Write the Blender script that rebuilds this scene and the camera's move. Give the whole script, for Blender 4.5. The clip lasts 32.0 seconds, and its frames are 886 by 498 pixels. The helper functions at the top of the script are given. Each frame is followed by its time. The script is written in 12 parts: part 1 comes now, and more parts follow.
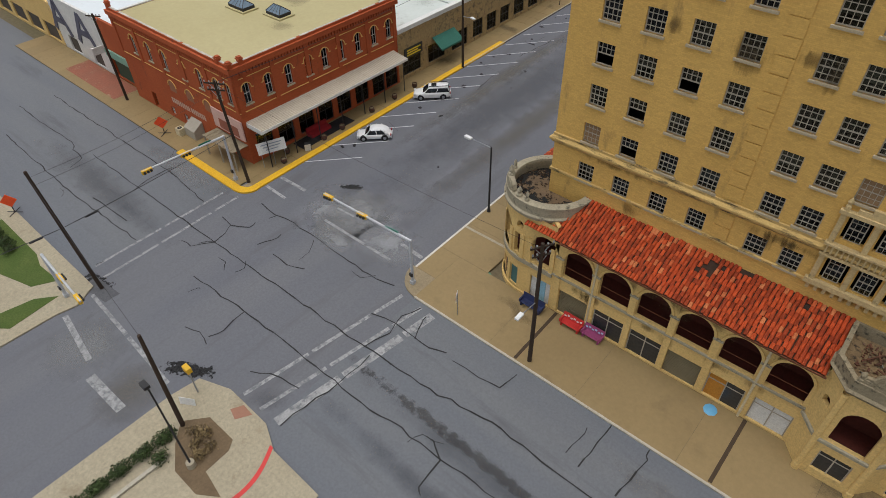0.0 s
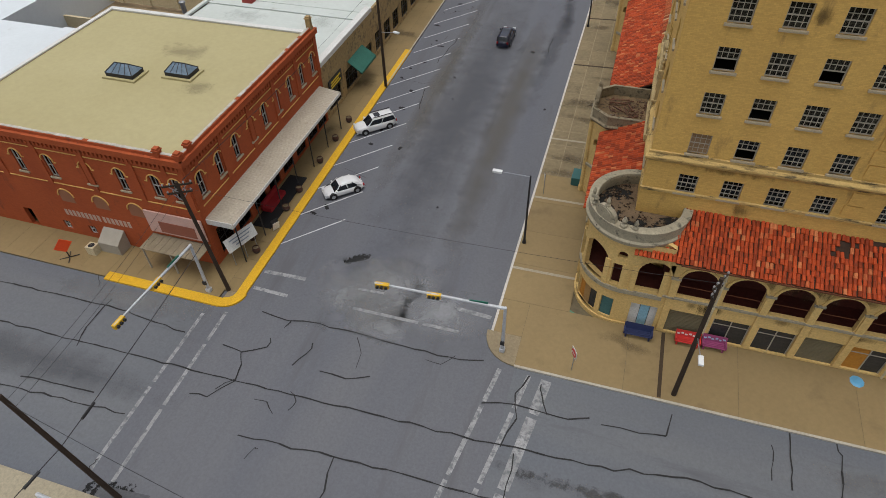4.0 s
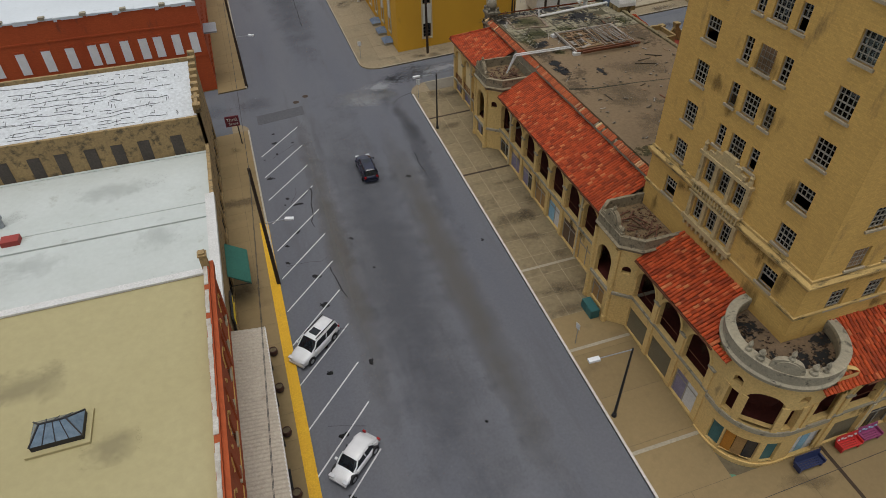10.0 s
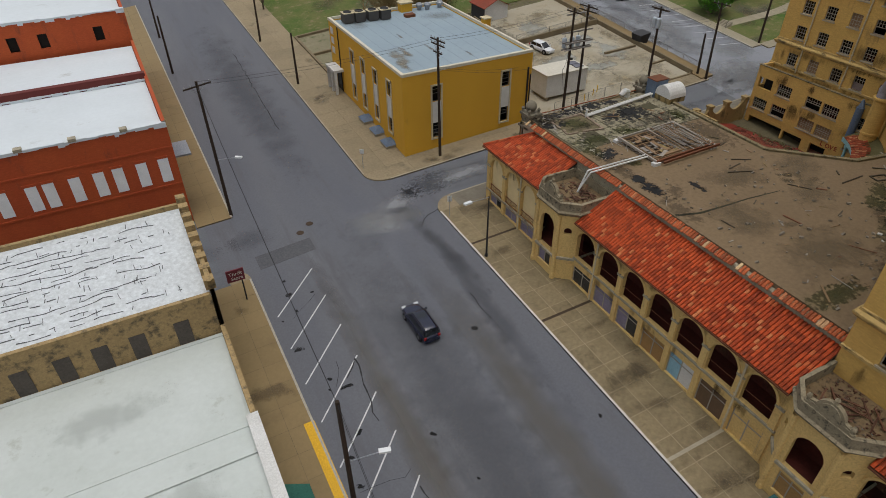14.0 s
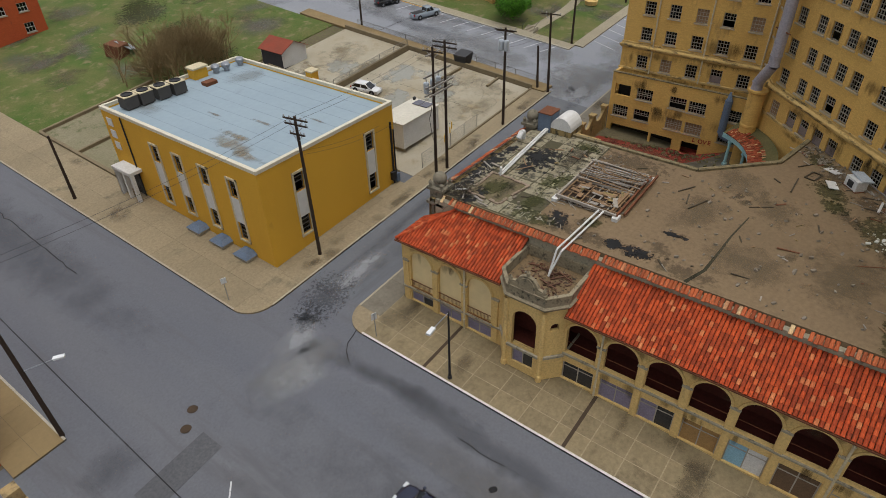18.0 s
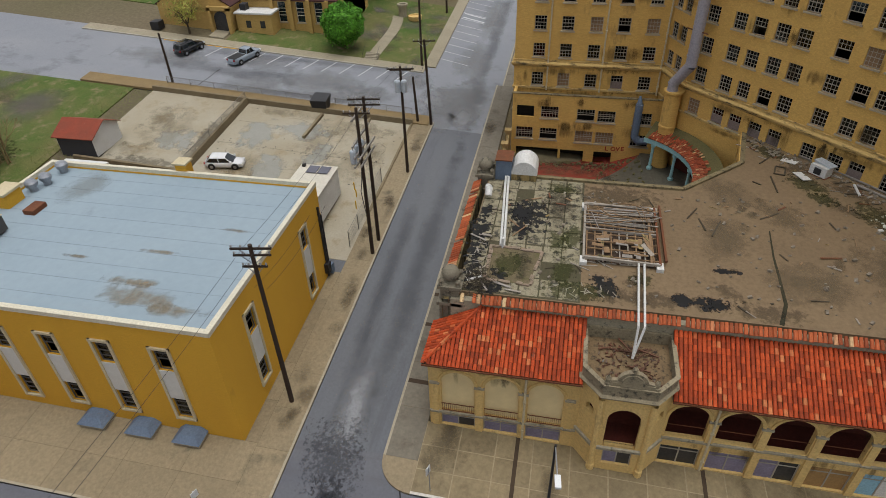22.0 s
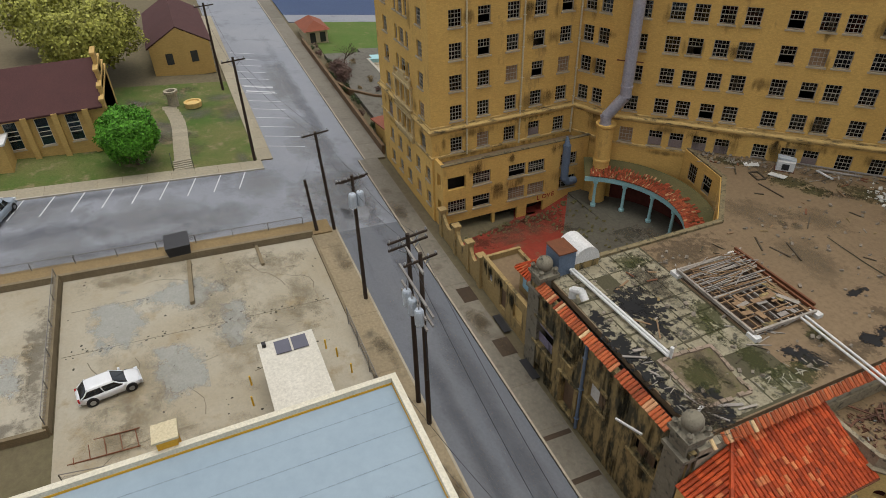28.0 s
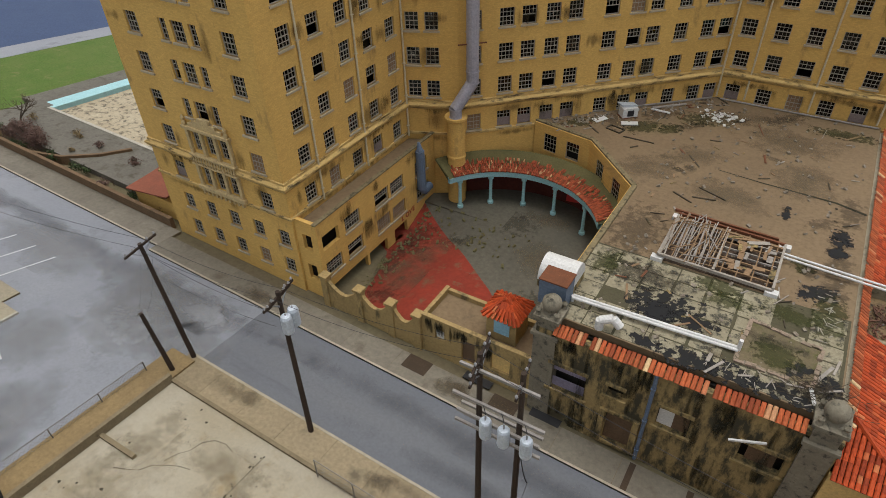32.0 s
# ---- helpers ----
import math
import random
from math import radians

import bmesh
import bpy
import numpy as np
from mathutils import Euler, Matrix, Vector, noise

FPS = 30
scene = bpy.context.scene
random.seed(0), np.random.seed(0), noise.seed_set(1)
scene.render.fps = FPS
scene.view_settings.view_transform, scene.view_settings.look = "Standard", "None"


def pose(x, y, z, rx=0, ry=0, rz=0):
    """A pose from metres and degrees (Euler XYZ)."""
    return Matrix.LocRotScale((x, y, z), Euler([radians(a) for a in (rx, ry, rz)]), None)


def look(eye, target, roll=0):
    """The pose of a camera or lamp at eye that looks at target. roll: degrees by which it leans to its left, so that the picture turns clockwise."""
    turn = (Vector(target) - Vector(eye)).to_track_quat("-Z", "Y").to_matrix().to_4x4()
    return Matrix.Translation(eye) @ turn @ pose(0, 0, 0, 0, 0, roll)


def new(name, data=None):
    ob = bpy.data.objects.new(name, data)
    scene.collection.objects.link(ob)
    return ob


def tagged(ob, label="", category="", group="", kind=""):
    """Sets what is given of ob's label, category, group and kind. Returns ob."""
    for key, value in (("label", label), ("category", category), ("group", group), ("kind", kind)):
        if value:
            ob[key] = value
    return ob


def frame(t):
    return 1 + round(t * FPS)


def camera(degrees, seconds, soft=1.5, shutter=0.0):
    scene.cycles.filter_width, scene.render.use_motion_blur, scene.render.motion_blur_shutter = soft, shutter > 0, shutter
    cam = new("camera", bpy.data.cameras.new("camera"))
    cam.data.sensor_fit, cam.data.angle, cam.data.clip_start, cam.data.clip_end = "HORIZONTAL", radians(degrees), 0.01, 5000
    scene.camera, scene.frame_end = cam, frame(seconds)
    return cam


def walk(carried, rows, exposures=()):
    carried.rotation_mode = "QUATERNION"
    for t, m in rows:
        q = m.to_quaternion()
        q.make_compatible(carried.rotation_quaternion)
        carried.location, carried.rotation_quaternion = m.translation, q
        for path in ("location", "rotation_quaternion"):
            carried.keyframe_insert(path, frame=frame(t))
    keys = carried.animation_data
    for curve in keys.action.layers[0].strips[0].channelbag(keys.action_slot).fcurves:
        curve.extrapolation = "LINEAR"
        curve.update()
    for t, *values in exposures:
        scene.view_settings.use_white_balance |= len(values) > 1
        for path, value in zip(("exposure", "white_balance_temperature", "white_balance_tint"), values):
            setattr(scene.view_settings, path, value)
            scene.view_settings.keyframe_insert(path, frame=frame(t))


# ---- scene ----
cam = camera(70.7, 32.0, 0.5)
METRES, EYE, TILT, LEAN, TURN = 182.56, 40.54, 0.0, 0.0, 41.7
ROWS = [
    (0.0, 0.0, 0.0, 0.0, -0.82, -42.4, 0.9),
    (0.5, -0.0138, 0.0087, 0.0, -3.08, -42.65, 0.87),
    (1.0, -0.0273, 0.018, -0.0001, -5.2, -42.98, 0.88),
    (1.5, -0.0401, 0.0277, -0.0001, -7.39, -43.33, 0.88),
    (2.0, -0.0531, 0.037, 0.0001, -9.32, -43.69, 0.85),
    (2.5, -0.0658, 0.0465, 0.0001, -11.54, -43.9, 0.83),
    (3.0, -0.0784, 0.057, -0.0, -15.2, -44.01, 0.89),
    (3.5, -0.0905, 0.0681, -0.0004, -20.11, -44.18, 1.02),
    (5.5, -0.1364, 0.116, -0.0012, -38.03, -44.57, 0.96),
    (6.0, -0.1444, 0.1307, -0.0012, -42.88, -44.58, 0.95),
    (6.5, -0.1508, 0.1459, -0.0011, -47.62, -44.6, 0.92),
    (7.0, -0.155, 0.162, -0.0007, -52.07, -44.35, 0.92),
    (7.5, -0.157, 0.1781, 0.0002, -54.31, -43.67, 0.84),
    (8.0, -0.1565, 0.1941, 0.001, -56.32, -43.05, 0.78),
    (8.5, -0.154, 0.2102, 0.0013, -57.47, -42.39, 0.74),
    (9.0, -0.149, 0.2251, 0.0014, -58.46, -41.77, 0.76),
    (9.5, -0.1437, 0.2396, 0.0009, -59.31, -41.13, 0.71),
    (10.0, -0.1383, 0.2537, 0.001, -60.2, -40.57, 0.69),
    (10.5, -0.133, 0.2687, 0.0011, -61.57, -39.95, 0.65),
    (11.0, -0.1282, 0.2838, 0.0005, -63.12, -39.22, 0.52),
    (11.5, -0.1225, 0.2983, 0.0001, -64.56, -38.57, 0.42),
    (12.0, -0.1162, 0.3127, 0.0, -64.99, -38.0, 0.34),
    (12.5, -0.1099, 0.3271, 0.0003, -65.64, -37.38, 0.28),
    (13.0, -0.1029, 0.3414, 0.0007, -66.41, -36.69, 0.21),
    (13.5, -0.0951, 0.3555, 0.0011, -67.59, -36.67, 0.19),
    (15.5, -0.0587, 0.4052, 0.0002, -78.55, -36.5, 0.61),
    (16.0, -0.0484, 0.4167, -0.0001, -81.88, -36.43, 0.76),
    (16.5, -0.038, 0.4278, -0.0003, -85.41, -36.35, 0.9),
    (17.0, -0.0272, 0.4382, -0.0007, -88.46, -36.35, 1.06),
    (17.5, -0.0164, 0.4493, -0.001, -91.93, -36.38, 1.12),
    (18.0, -0.0058, 0.4593, -0.0015, -95.22, -36.43, 1.24),
    (18.5, 0.0058, 0.4695, -0.0023, -98.65, -36.37, 1.33),
    (19.0, 0.017, 0.4794, -0.0023, -102.28, -36.37, 1.47),
    (19.5, 0.0284, 0.4896, -0.0014, -105.78, -36.5, 1.48),
    (20.0, 0.0404, 0.4987, -0.0012, -109.35, -36.53, 1.57),
    (20.5, 0.0526, 0.5079, -0.001, -112.49, -36.56, 1.58),
    (21.0, 0.0654, 0.5167, -0.001, -115.33, -36.64, 1.55),
    (21.5, 0.0776, 0.5248, -0.0008, -117.87, -36.67, 1.55),
    (22.0, 0.091, 0.5327, -0.0009, -120.26, -36.71, 1.49),
    (22.5, 0.1054, 0.5398, -0.0015, -124.37, -36.83, 1.51),
    (23.0, 0.1191, 0.5472, -0.0016, -126.93, -36.84, 1.47),
    (23.5, 0.1327, 0.554, -0.0016, -129.64, -36.84, 1.45),
    (24.0, 0.1469, 0.561, -0.0011, -132.08, -36.73, 1.35),
    (24.5, 0.1616, 0.5669, -0.0012, -135.76, -36.59, 1.33),
    (25.0, 0.1763, 0.572, -0.0009, -138.0, -36.42, 1.21),
    (25.5, 0.1908, 0.5759, -0.0001, -140.79, -36.31, 1.24),
    (27.5, 0.2481, 0.5816, -0.0015, -151.62, -35.04, 1.3),
    (28.0, 0.2631, 0.5798, -0.0019, -155.05, -34.98, 1.31),
    (28.5, 0.2782, 0.5767, -0.0016, -158.73, -35.39, 1.32),
    (29.0, 0.2934, 0.5726, -0.0014, -163.29, -35.82, 1.34),
    (29.5, 0.3076, 0.5658, -0.0019, -170.23, -36.35, 1.47),
    (30.0, 0.3217, 0.5576, -0.004, -177.95, -36.83, 1.64),
    (30.5, 0.3352, 0.552, -0.0046, -178.38, -37.14, 1.46),
    (31.0, 0.3483, 0.5446, -0.0051, -181.67, -37.54, 1.41),
    (31.5, 0.3611, 0.5361, -0.0049, -185.0, -38.01, 1.39),
    (32.0, 0.3734, 0.527, -0.005, -190.27, -38.39, 1.48),
]
walk(cam, [(t, pose(0, 0, EYE, TILT, LEAN, TURN) @ pose(METRES * x, METRES * y, METRES * z, 90 + pitch, roll, yaw)) for t, x, y, z, yaw, pitch, roll in ROWS], [(0.0, 0.03), (4.0, -0.08), (8.0, -0.24), (12.0, -0.36), (15.0, -0.2), (20.0, 0.02), (25.0, -0.03), (28.0, 0.05), (32, 0.2)])

# ---- daylight: bright overcast ----
world = bpy.data.worlds.new("world")
scene.world = world
world.use_nodes = True
wn, wl = world.node_tree.nodes, world.node_tree.links
sky = wn.new("ShaderNodeTexSky")
sky.sky_type, sky.sun_disc = "NISHITA", False
SUN_UP, SUN_ROUND = radians(85), radians(200)
sky.sun_elevation, sky.sun_rotation = SUN_UP, SUN_ROUND
sky.air_density, sky.dust_density, sky.ozone_density = 1.0, 4.0, 0.6
grey = wn.new("ShaderNodeHueSaturation")
grey.inputs["Saturation"].default_value = 0.25
wl.new(sky.outputs[0], grey.inputs["Color"])
wl.new(grey.outputs[0], wn["Background"].inputs["Color"])
wn["Background"].inputs["Strength"].default_value = 0.17
sun = new("sun", bpy.data.lights.new("sun", "SUN"))
sun.data.energy, sun.data.angle, sun.data.color = 0.85, radians(40), (1.0, 0.95, 0.88)
sun.matrix_world = look((0, 0, 0), (-math.sin(SUN_ROUND) * math.cos(SUN_UP), -math.cos(SUN_ROUND) * math.cos(SUN_UP), -math.sin(SUN_UP)))


# ---- materials ----
def surf(name, base, other, rough=0.85, big=0.25, fine=6.0, bump=0.25, metal=0.0, spread=0.5, streak=False, spec=0.3, dirt=None, dirt_at=0.62, per_object=0.0, stretch=None, speck=0.5, courses=None):
    """A worn surface: two noise scales mix base with other, a third scale lays dirt over it, fine noise gives relief; courses: length and height of its bricks."""
    m = bpy.data.materials.new(name)
    m.use_nodes = True
    n, l = m.node_tree.nodes, m.node_tree.links
    b = n["Principled BSDF"]
    b.inputs["Roughness"].default_value, b.inputs["Metallic"].default_value = rough, metal
    b.inputs["Specular IOR Level"].default_value = spec
    tc = n.new("ShaderNodeTexCoord")
    mp = n.new("ShaderNodeMapping")
    l.new(tc.outputs["Object"], mp.inputs["Vector"])

    wide = mp
    stretch = stretch or ((1, 1, 0.35) if streak else None)
    if stretch:
        wide = n.new("ShaderNodeMapping")
        l.new(tc.outputs["Object"], wide.inputs["Vector"])
        wide.inputs["Scale"].default_value = stretch

    def noise_at(scale, detail, rougher=0.6, by=None):
        t = n.new("ShaderNodeTexNoise")
        t.inputs["Scale"].default_value, t.inputs["Detail"].default_value, t.inputs["Roughness"].default_value = scale, detail, rougher
        l.new((by or mp).outputs[0], t.inputs["Vector"])
        return t.outputs["Fac"]

    def mixed(fac, a, c):
        x = n.new("ShaderNodeMix")
        x.data_type = "RGBA"
        for sock, v in ((x.inputs[0], fac), (x.inputs[6], a), (x.inputs[7], c)):
            if isinstance(v, bpy.types.NodeSocket):
                l.new(v, sock)
            else:
                sock.default_value = v
        return x.outputs[2]

    def ramp(fac, a, c):
        r = n.new("ShaderNodeMapRange")
        r.inputs["From Min"].default_value, r.inputs["From Max"].default_value = a, c
        l.new(fac, r.inputs["Value"])
        return r.outputs[0]

    lo, hi = 0.5 - spread / 2, 0.5 + spread / 2
    col = mixed(ramp(noise_at(big, 5, 0.6, wide), lo, hi), (*base, 1), (*other, 1))
    fleck = ramp(noise_at(fine, 4, 0.7), 0.3, 0.7)
    mid = tuple(0.36 * v for v in base)
    fm = n.new("ShaderNodeMath")
    fm.operation = "MULTIPLY"
    fm.inputs[1].default_value = speck
    l.new(fleck, fm.inputs[0])
    col = mixed(fm.outputs[0], col, (*mid, 1))
    if dirt:
        col = mixed(ramp(noise_at(big * 2.7, 8, 0.68, wide), dirt_at, dirt_at + 0.14), col, (*dirt, 1))
    if courses:
        sp, ad, co, br = n.new("ShaderNodeSeparateXYZ"), n.new("ShaderNodeMath"), n.new("ShaderNodeCombineXYZ"), n.new("ShaderNodeTexBrick")
        l.new(mp.outputs[0], sp.inputs[0])
        l.new(sp.outputs["X"], ad.inputs[0])
        l.new(sp.outputs["Y"], ad.inputs[1])
        l.new(ad.outputs[0], co.inputs["X"])
        l.new(sp.outputs["Z"], co.inputs["Y"])
        l.new(co.outputs[0], br.inputs["Vector"])
        for key, v in (("Scale", 1.0), ("Brick Width", courses[0]), ("Row Height", courses[1]), ("Mortar Size", courses[1] * 0.07)):
            br.inputs[key].default_value = v
        for key, v in (("Color1", 1.0), ("Color2", 0.66), ("Mortar", 0.62)):
            br.inputs[key].default_value = (v, v, v, 1)
        mu = n.new("ShaderNodeMix")
        mu.data_type, mu.blend_type = "RGBA", "MULTIPLY"
        mu.inputs[0].default_value = 0.4
        l.new(col, mu.inputs[6])
        l.new(br.outputs["Color"], mu.inputs[7])
        col = mu.outputs[2]
    if per_object:
        oi = n.new("ShaderNodeObjectInfo")
        hs = n.new("ShaderNodeHueSaturation")
        l.new(col, hs.inputs["Color"])
        l.new(ramp(oi.outputs["Random"], 0, 1), hs.inputs["Value"])
        hs.inputs["Value"].default_value = 1
        r = hs.inputs["Value"].links[0].from_node
        r.inputs["To Min"].default_value, r.inputs["To Max"].default_value = 1 - per_object, 1 + per_object
        col = hs.outputs[0]
    l.new(col, b.inputs["Base Color"])
    if bump:
        bp = n.new("ShaderNodeBump")
        bp.inputs["Strength"].default_value, bp.inputs["Distance"].default_value = bump, 0.03
        l.new(noise_at(fine * 2.5, 6, 0.7), bp.inputs["Height"])
        l.new(bp.outputs[0], b.inputs["Normal"])
    return m


ASPHALT = surf("asphalt", (0.104, 0.111, 0.133), (0.140, 0.143, 0.155), 0.7, 0.16, 5.0, 0.3, dirt=(0.095, 0.097, 0.108), dirt_at=0.55, stretch=(1, 0.12, 1), speck=0.26)
ASPHALT_E = surf("asphalt_pale", (0.20, 0.213, 0.24), (0.26, 0.27, 0.29), 0.7, 0.2, 5.0, 0.3, dirt=(0.14, 0.147, 0.165), dirt_at=0.55, stretch=(0.5, 0.35, 1), speck=0.26)
ASPHALT_X = surf("asphalt_side_street", (0.107, 0.119, 0.142), (0.150, 0.155, 0.163), 0.7, 0.16, 5.0, 0.3, dirt=(0.09, 0.095, 0.106), dirt_at=0.55, stretch=(0.12, 1, 1), speck=0.26)
WALK = surf("sidewalk_concrete", (0.30, 0.24, 0.15), (0.25, 0.20, 0.125), 0.8, 0.12, 4.0, 0.2, dirt=(0.17, 0.135, 0.085), dirt_at=0.6)
LOT = surf("lot_concrete", (0.385, 0.355, 0.28), (0.305, 0.26, 0.175), 0.85, 0.14, 5.0, 0.2, dirt=(0.25, 0.20, 0.12), dirt_at=0.55, speck=0.25)
GRASS = surf("grass", (0.06, 0.115, 0.016), (0.15, 0.145, 0.05), 0.95, 0.2, 6.0, 0.8, dirt=(0.19, 0.155, 0.085), dirt_at=0.53, spread=0.35)
LAND = surf("dry_land", (0.17, 0.135, 0.085), (0.115, 0.105, 0.052), 0.95, 0.04, 2.0, 0.6)
YPAINT = surf("yellow_kerb_paint", (0.75, 0.44, 0.02), (0.68, 0.38, 0.02), 0.6, 1.0, 9.0, 0.15, dirt=(0.33, 0.22, 0.08), dirt_at=0.63)
WPAINT = surf("white_road_paint", (0.68, 0.69, 0.70), (0.50, 0.51, 0.52), 0.7, 0.9, 8.0, 0.15, dirt=(0.18, 0.185, 0.19), dirt_at=0.58)
FADED = surf("faded_crossing_paint", (0.38, 0.385, 0.39), (0.22, 0.225, 0.23), 0.7, 0.8, 7.0, 0.15, dirt=(0.13, 0.135, 0.145), dirt_at=0.46)
KERB = surf("kerb_concrete", (0.42, 0.38, 0.29), (0.32, 0.28, 0.2), 0.85, 0.6, 6.0, 0.25, dirt=(0.15, 0.12, 0.08))
STUCCO = surf("ochre_hotel_brick", (0.72, 0.46, 0.135), (0.605, 0.375, 0.107), 0.88, 0.18, 7.0, 0.3, streak=True, dirt=(0.24, 0.16, 0.065), dirt_at=0.6, speck=0.25, courses=(0.3, 0.1))
STUCCO2 = surf("arcade_stucco", (0.75, 0.53, 0.21), (0.64, 0.44, 0.165), 0.88, 0.3, 6.0, 0.3, streak=True, dirt=(0.26, 0.185, 0.09), dirt_at=0.6)
STUCCO3 = surf("grimy_stucco", (0.42, 0.30, 0.125), (0.32, 0.23, 0.10), 0.9, 0.4, 5.0, 0.5, streak=True, dirt=(0.10, 0.08, 0.04), dirt_at=0.53)
STONE = surf("cast_stone", (0.42, 0.375, 0.27), (0.30, 0.27, 0.195), 0.85, 0.7, 6.0, 0.35, dirt=(0.09, 0.085, 0.065), dirt_at=0.55)
TILE = surf("clay_roof_tile", (0.52, 0.105, 0.03), (0.60, 0.15, 0.045), 0.75, 0.5, 5.0, 0.25, dirt=(0.30, 0.07, 0.03), dirt_at=0.58, per_object=0.3)
DECK = surf("deck_dirt", (0.228, 0.161, 0.092), (0.18, 0.127, 0.073), 0.9, 0.12, 3.0, 0.35, dirt=(0.12, 0.088, 0.054), dirt_at=0.6)
BRICK = surf("red_brick", (0.44, 0.098, 0.029), (0.345, 0.069, 0.022), 0.85, 0.3, 8.0, 0.3, streak=True, dirt=(0.16, 0.047, 0.025), dirt_at=0.6, speck=0.25, courses=(0.3, 0.1))
YROOF = surf("yellow_roof_coating", (0.41, 0.365, 0.20), (0.365, 0.32, 0.165), 0.8, 0.08, 2.0, 0.1, dirt=(0.27, 0.235, 0.13), dirt_at=0.66, speck=0.15)
WROOF = surf("white_roof_coating", (0.54, 0.58, 0.56), (0.45, 0.49, 0.46), 0.75, 0.14, 2.0, 0.12, dirt=(0.33, 0.34, 0.30), dirt_at=0.6, speck=0.12)
BROOF = surf("pale_blue_roof_membrane", (0.235, 0.305, 0.355), (0.28, 0.35, 0.395), 0.7, 0.09, 1.5, 0.08, dirt=(0.19, 0.235, 0.265), dirt_at=0.64, speck=0.12)
MUSTARD = surf("mustard_stucco", (0.69, 0.385, 0.038), (0.61, 0.335, 0.034), 0.9, 0.35, 9.0, 0.35, streak=True, dirt=(0.45, 0.25, 0.035), dirt_at=0.62, speck=0.35)
LEDGE = surf("grimy_ledge_stucco", (0.62, 0.43, 0.16), (0.47, 0.32, 0.12), 0.9, 0.6, 6.0, 0.4, dirt=(0.10, 0.078, 0.04), dirt_at=0.5, stretch=(0.5, 0.5, 2.5), speck=0.35)
TRIM = surf("cream_trim", (0.62, 0.54, 0.36), (0.55, 0.47, 0.30), 0.8, 0.8, 7.0, 0.15)
WOOD = surf("creosote_pole", (0.035, 0.024, 0.017), (0.06, 0.04, 0.027), 0.9, 0.8, 12.0, 0.4, streak=True)


# ---- mesh building ----
class Mesh:
    """Points and faces gathered piece by piece."""

    def __init__(self):
        self.v, self.f = [], []

    def add(self, pts, faces):
        k = len(self.v)
        self.v += [tuple(p) for p in pts]
        self.f += [tuple(k + i for i in f) for f in faces]
        return self

    def box(self, x0, y0, z0, x1, y1, z1):
        return self.prism([(x0, y0), (x1, y0), (x1, y1), (x0, y1)], z0, z1)

    def prism(self, poly, z0, z1):
        n = len(poly)
        lo = z0 if callable(z0) else (lambda x, y: z0)
        hi = z1 if callable(z1) else (lambda x, y: z1)
        pts = [(x, y, lo(x, y)) for x, y in poly] + [(x, y, hi(x, y)) for x, y in poly]
        faces = [tuple(range(n - 1, -1, -1)), tuple(range(n, 2 * n))] + [(i, (i + 1) % n, n + (i + 1) % n, n + i) for i in range(n)]
        return self.add(pts, faces)

    def obox(self, m, sx, sy, sz):
        """A box of full sizes sx, sy, sz, centred, set by the matrix m."""
        pts = [m @ Vector((a * sx / 2, b * sy / 2, c * sz / 2)) for c in (-1, 1) for a, b in ((-1, -1), (1, -1), (1, 1), (-1, 1))]
        return self.add(pts, [(3, 2, 1, 0), (4, 5, 6, 7), (0, 1, 5, 4), (1, 2, 6, 5), (2, 3, 7, 6), (3, 0, 4, 7)])

    def beam(self, a, b, w, h=None):
        a, b = Vector(a), Vector(b)
        m = Matrix.Translation((a + b) / 2) @ (b - a).to_track_quat("Y", "Z").to_matrix().to_4x4()
        return self.obox(m, w, (b - a).length, h or w)

    def cyl(self, a, b, r0, r1=None, n=8, cap=True):
        a, b = Vector(a), Vector(b)
        r1 = r0 if r1 is None else r1
        q = (b - a).to_track_quat("Z", "Y").to_matrix()
        pts = []
        for c, r in ((a, r0), (b, r1)):
            pts += [c + q @ Vector((r * math.cos(2 * math.pi * i / n), r * math.sin(2 * math.pi * i / n), 0)) for i in range(n)]
        faces = [(i, (i + 1) % n, n + (i + 1) % n, n + i) for i in range(n)]
        if cap:
            faces += [tuple(range(n - 1, -1, -1)), tuple(range(n, 2 * n))]
        return self.add(pts, faces)

    def lathe(self, cx, cy, prof, n=16, a0=0.0, a1=2 * math.pi):
        """Turns a profile of (radius, z) round the upright axis through cx, cy."""
        full = abs(a1 - a0 - 2 * math.pi) < 1e-6
        k = n if full else n + 1
        pts = [(cx + r * math.cos(a0 + (a1 - a0) * i / n), cy + r * math.sin(a0 + (a1 - a0) * i / n), z) for r, z in prof for i in range(k)]
        faces = []
        for j in range(len(prof) - 1):
            for i in range(n):
                i2 = (i + 1) % k
                faces.append((j * k + i, j * k + i2, (j + 1) * k + i2, (j + 1) * k + i))
        return self.add(pts, faces)

    def quad(self, *p):
        return self.add(p, [tuple(range(len(p)))])

    def data(self, name, material, smooth=False):
        me = bpy.data.meshes.new(name)
        me.from_pydata(self.v, [], self.f)
        me.materials.append(material)
        if smooth:
            me.polygons.foreach_set("use_smooth", [True] * len(me.polygons))
        me.update()
        return me


def part(name, mesh, material, parent=None, label="", smooth=False, **tags):
    """One mesh object from a Mesh (or ready mesh data), in world places, under parent."""
    ob = new(name, mesh.data(name, material, smooth) if isinstance(mesh, Mesh) else mesh)
    if parent:
        ob.parent = parent
        if parent.parent is None:
            ob.matrix_parent_inverse = parent.matrix_basis.inverted()
    return tagged(ob, label, **tags)


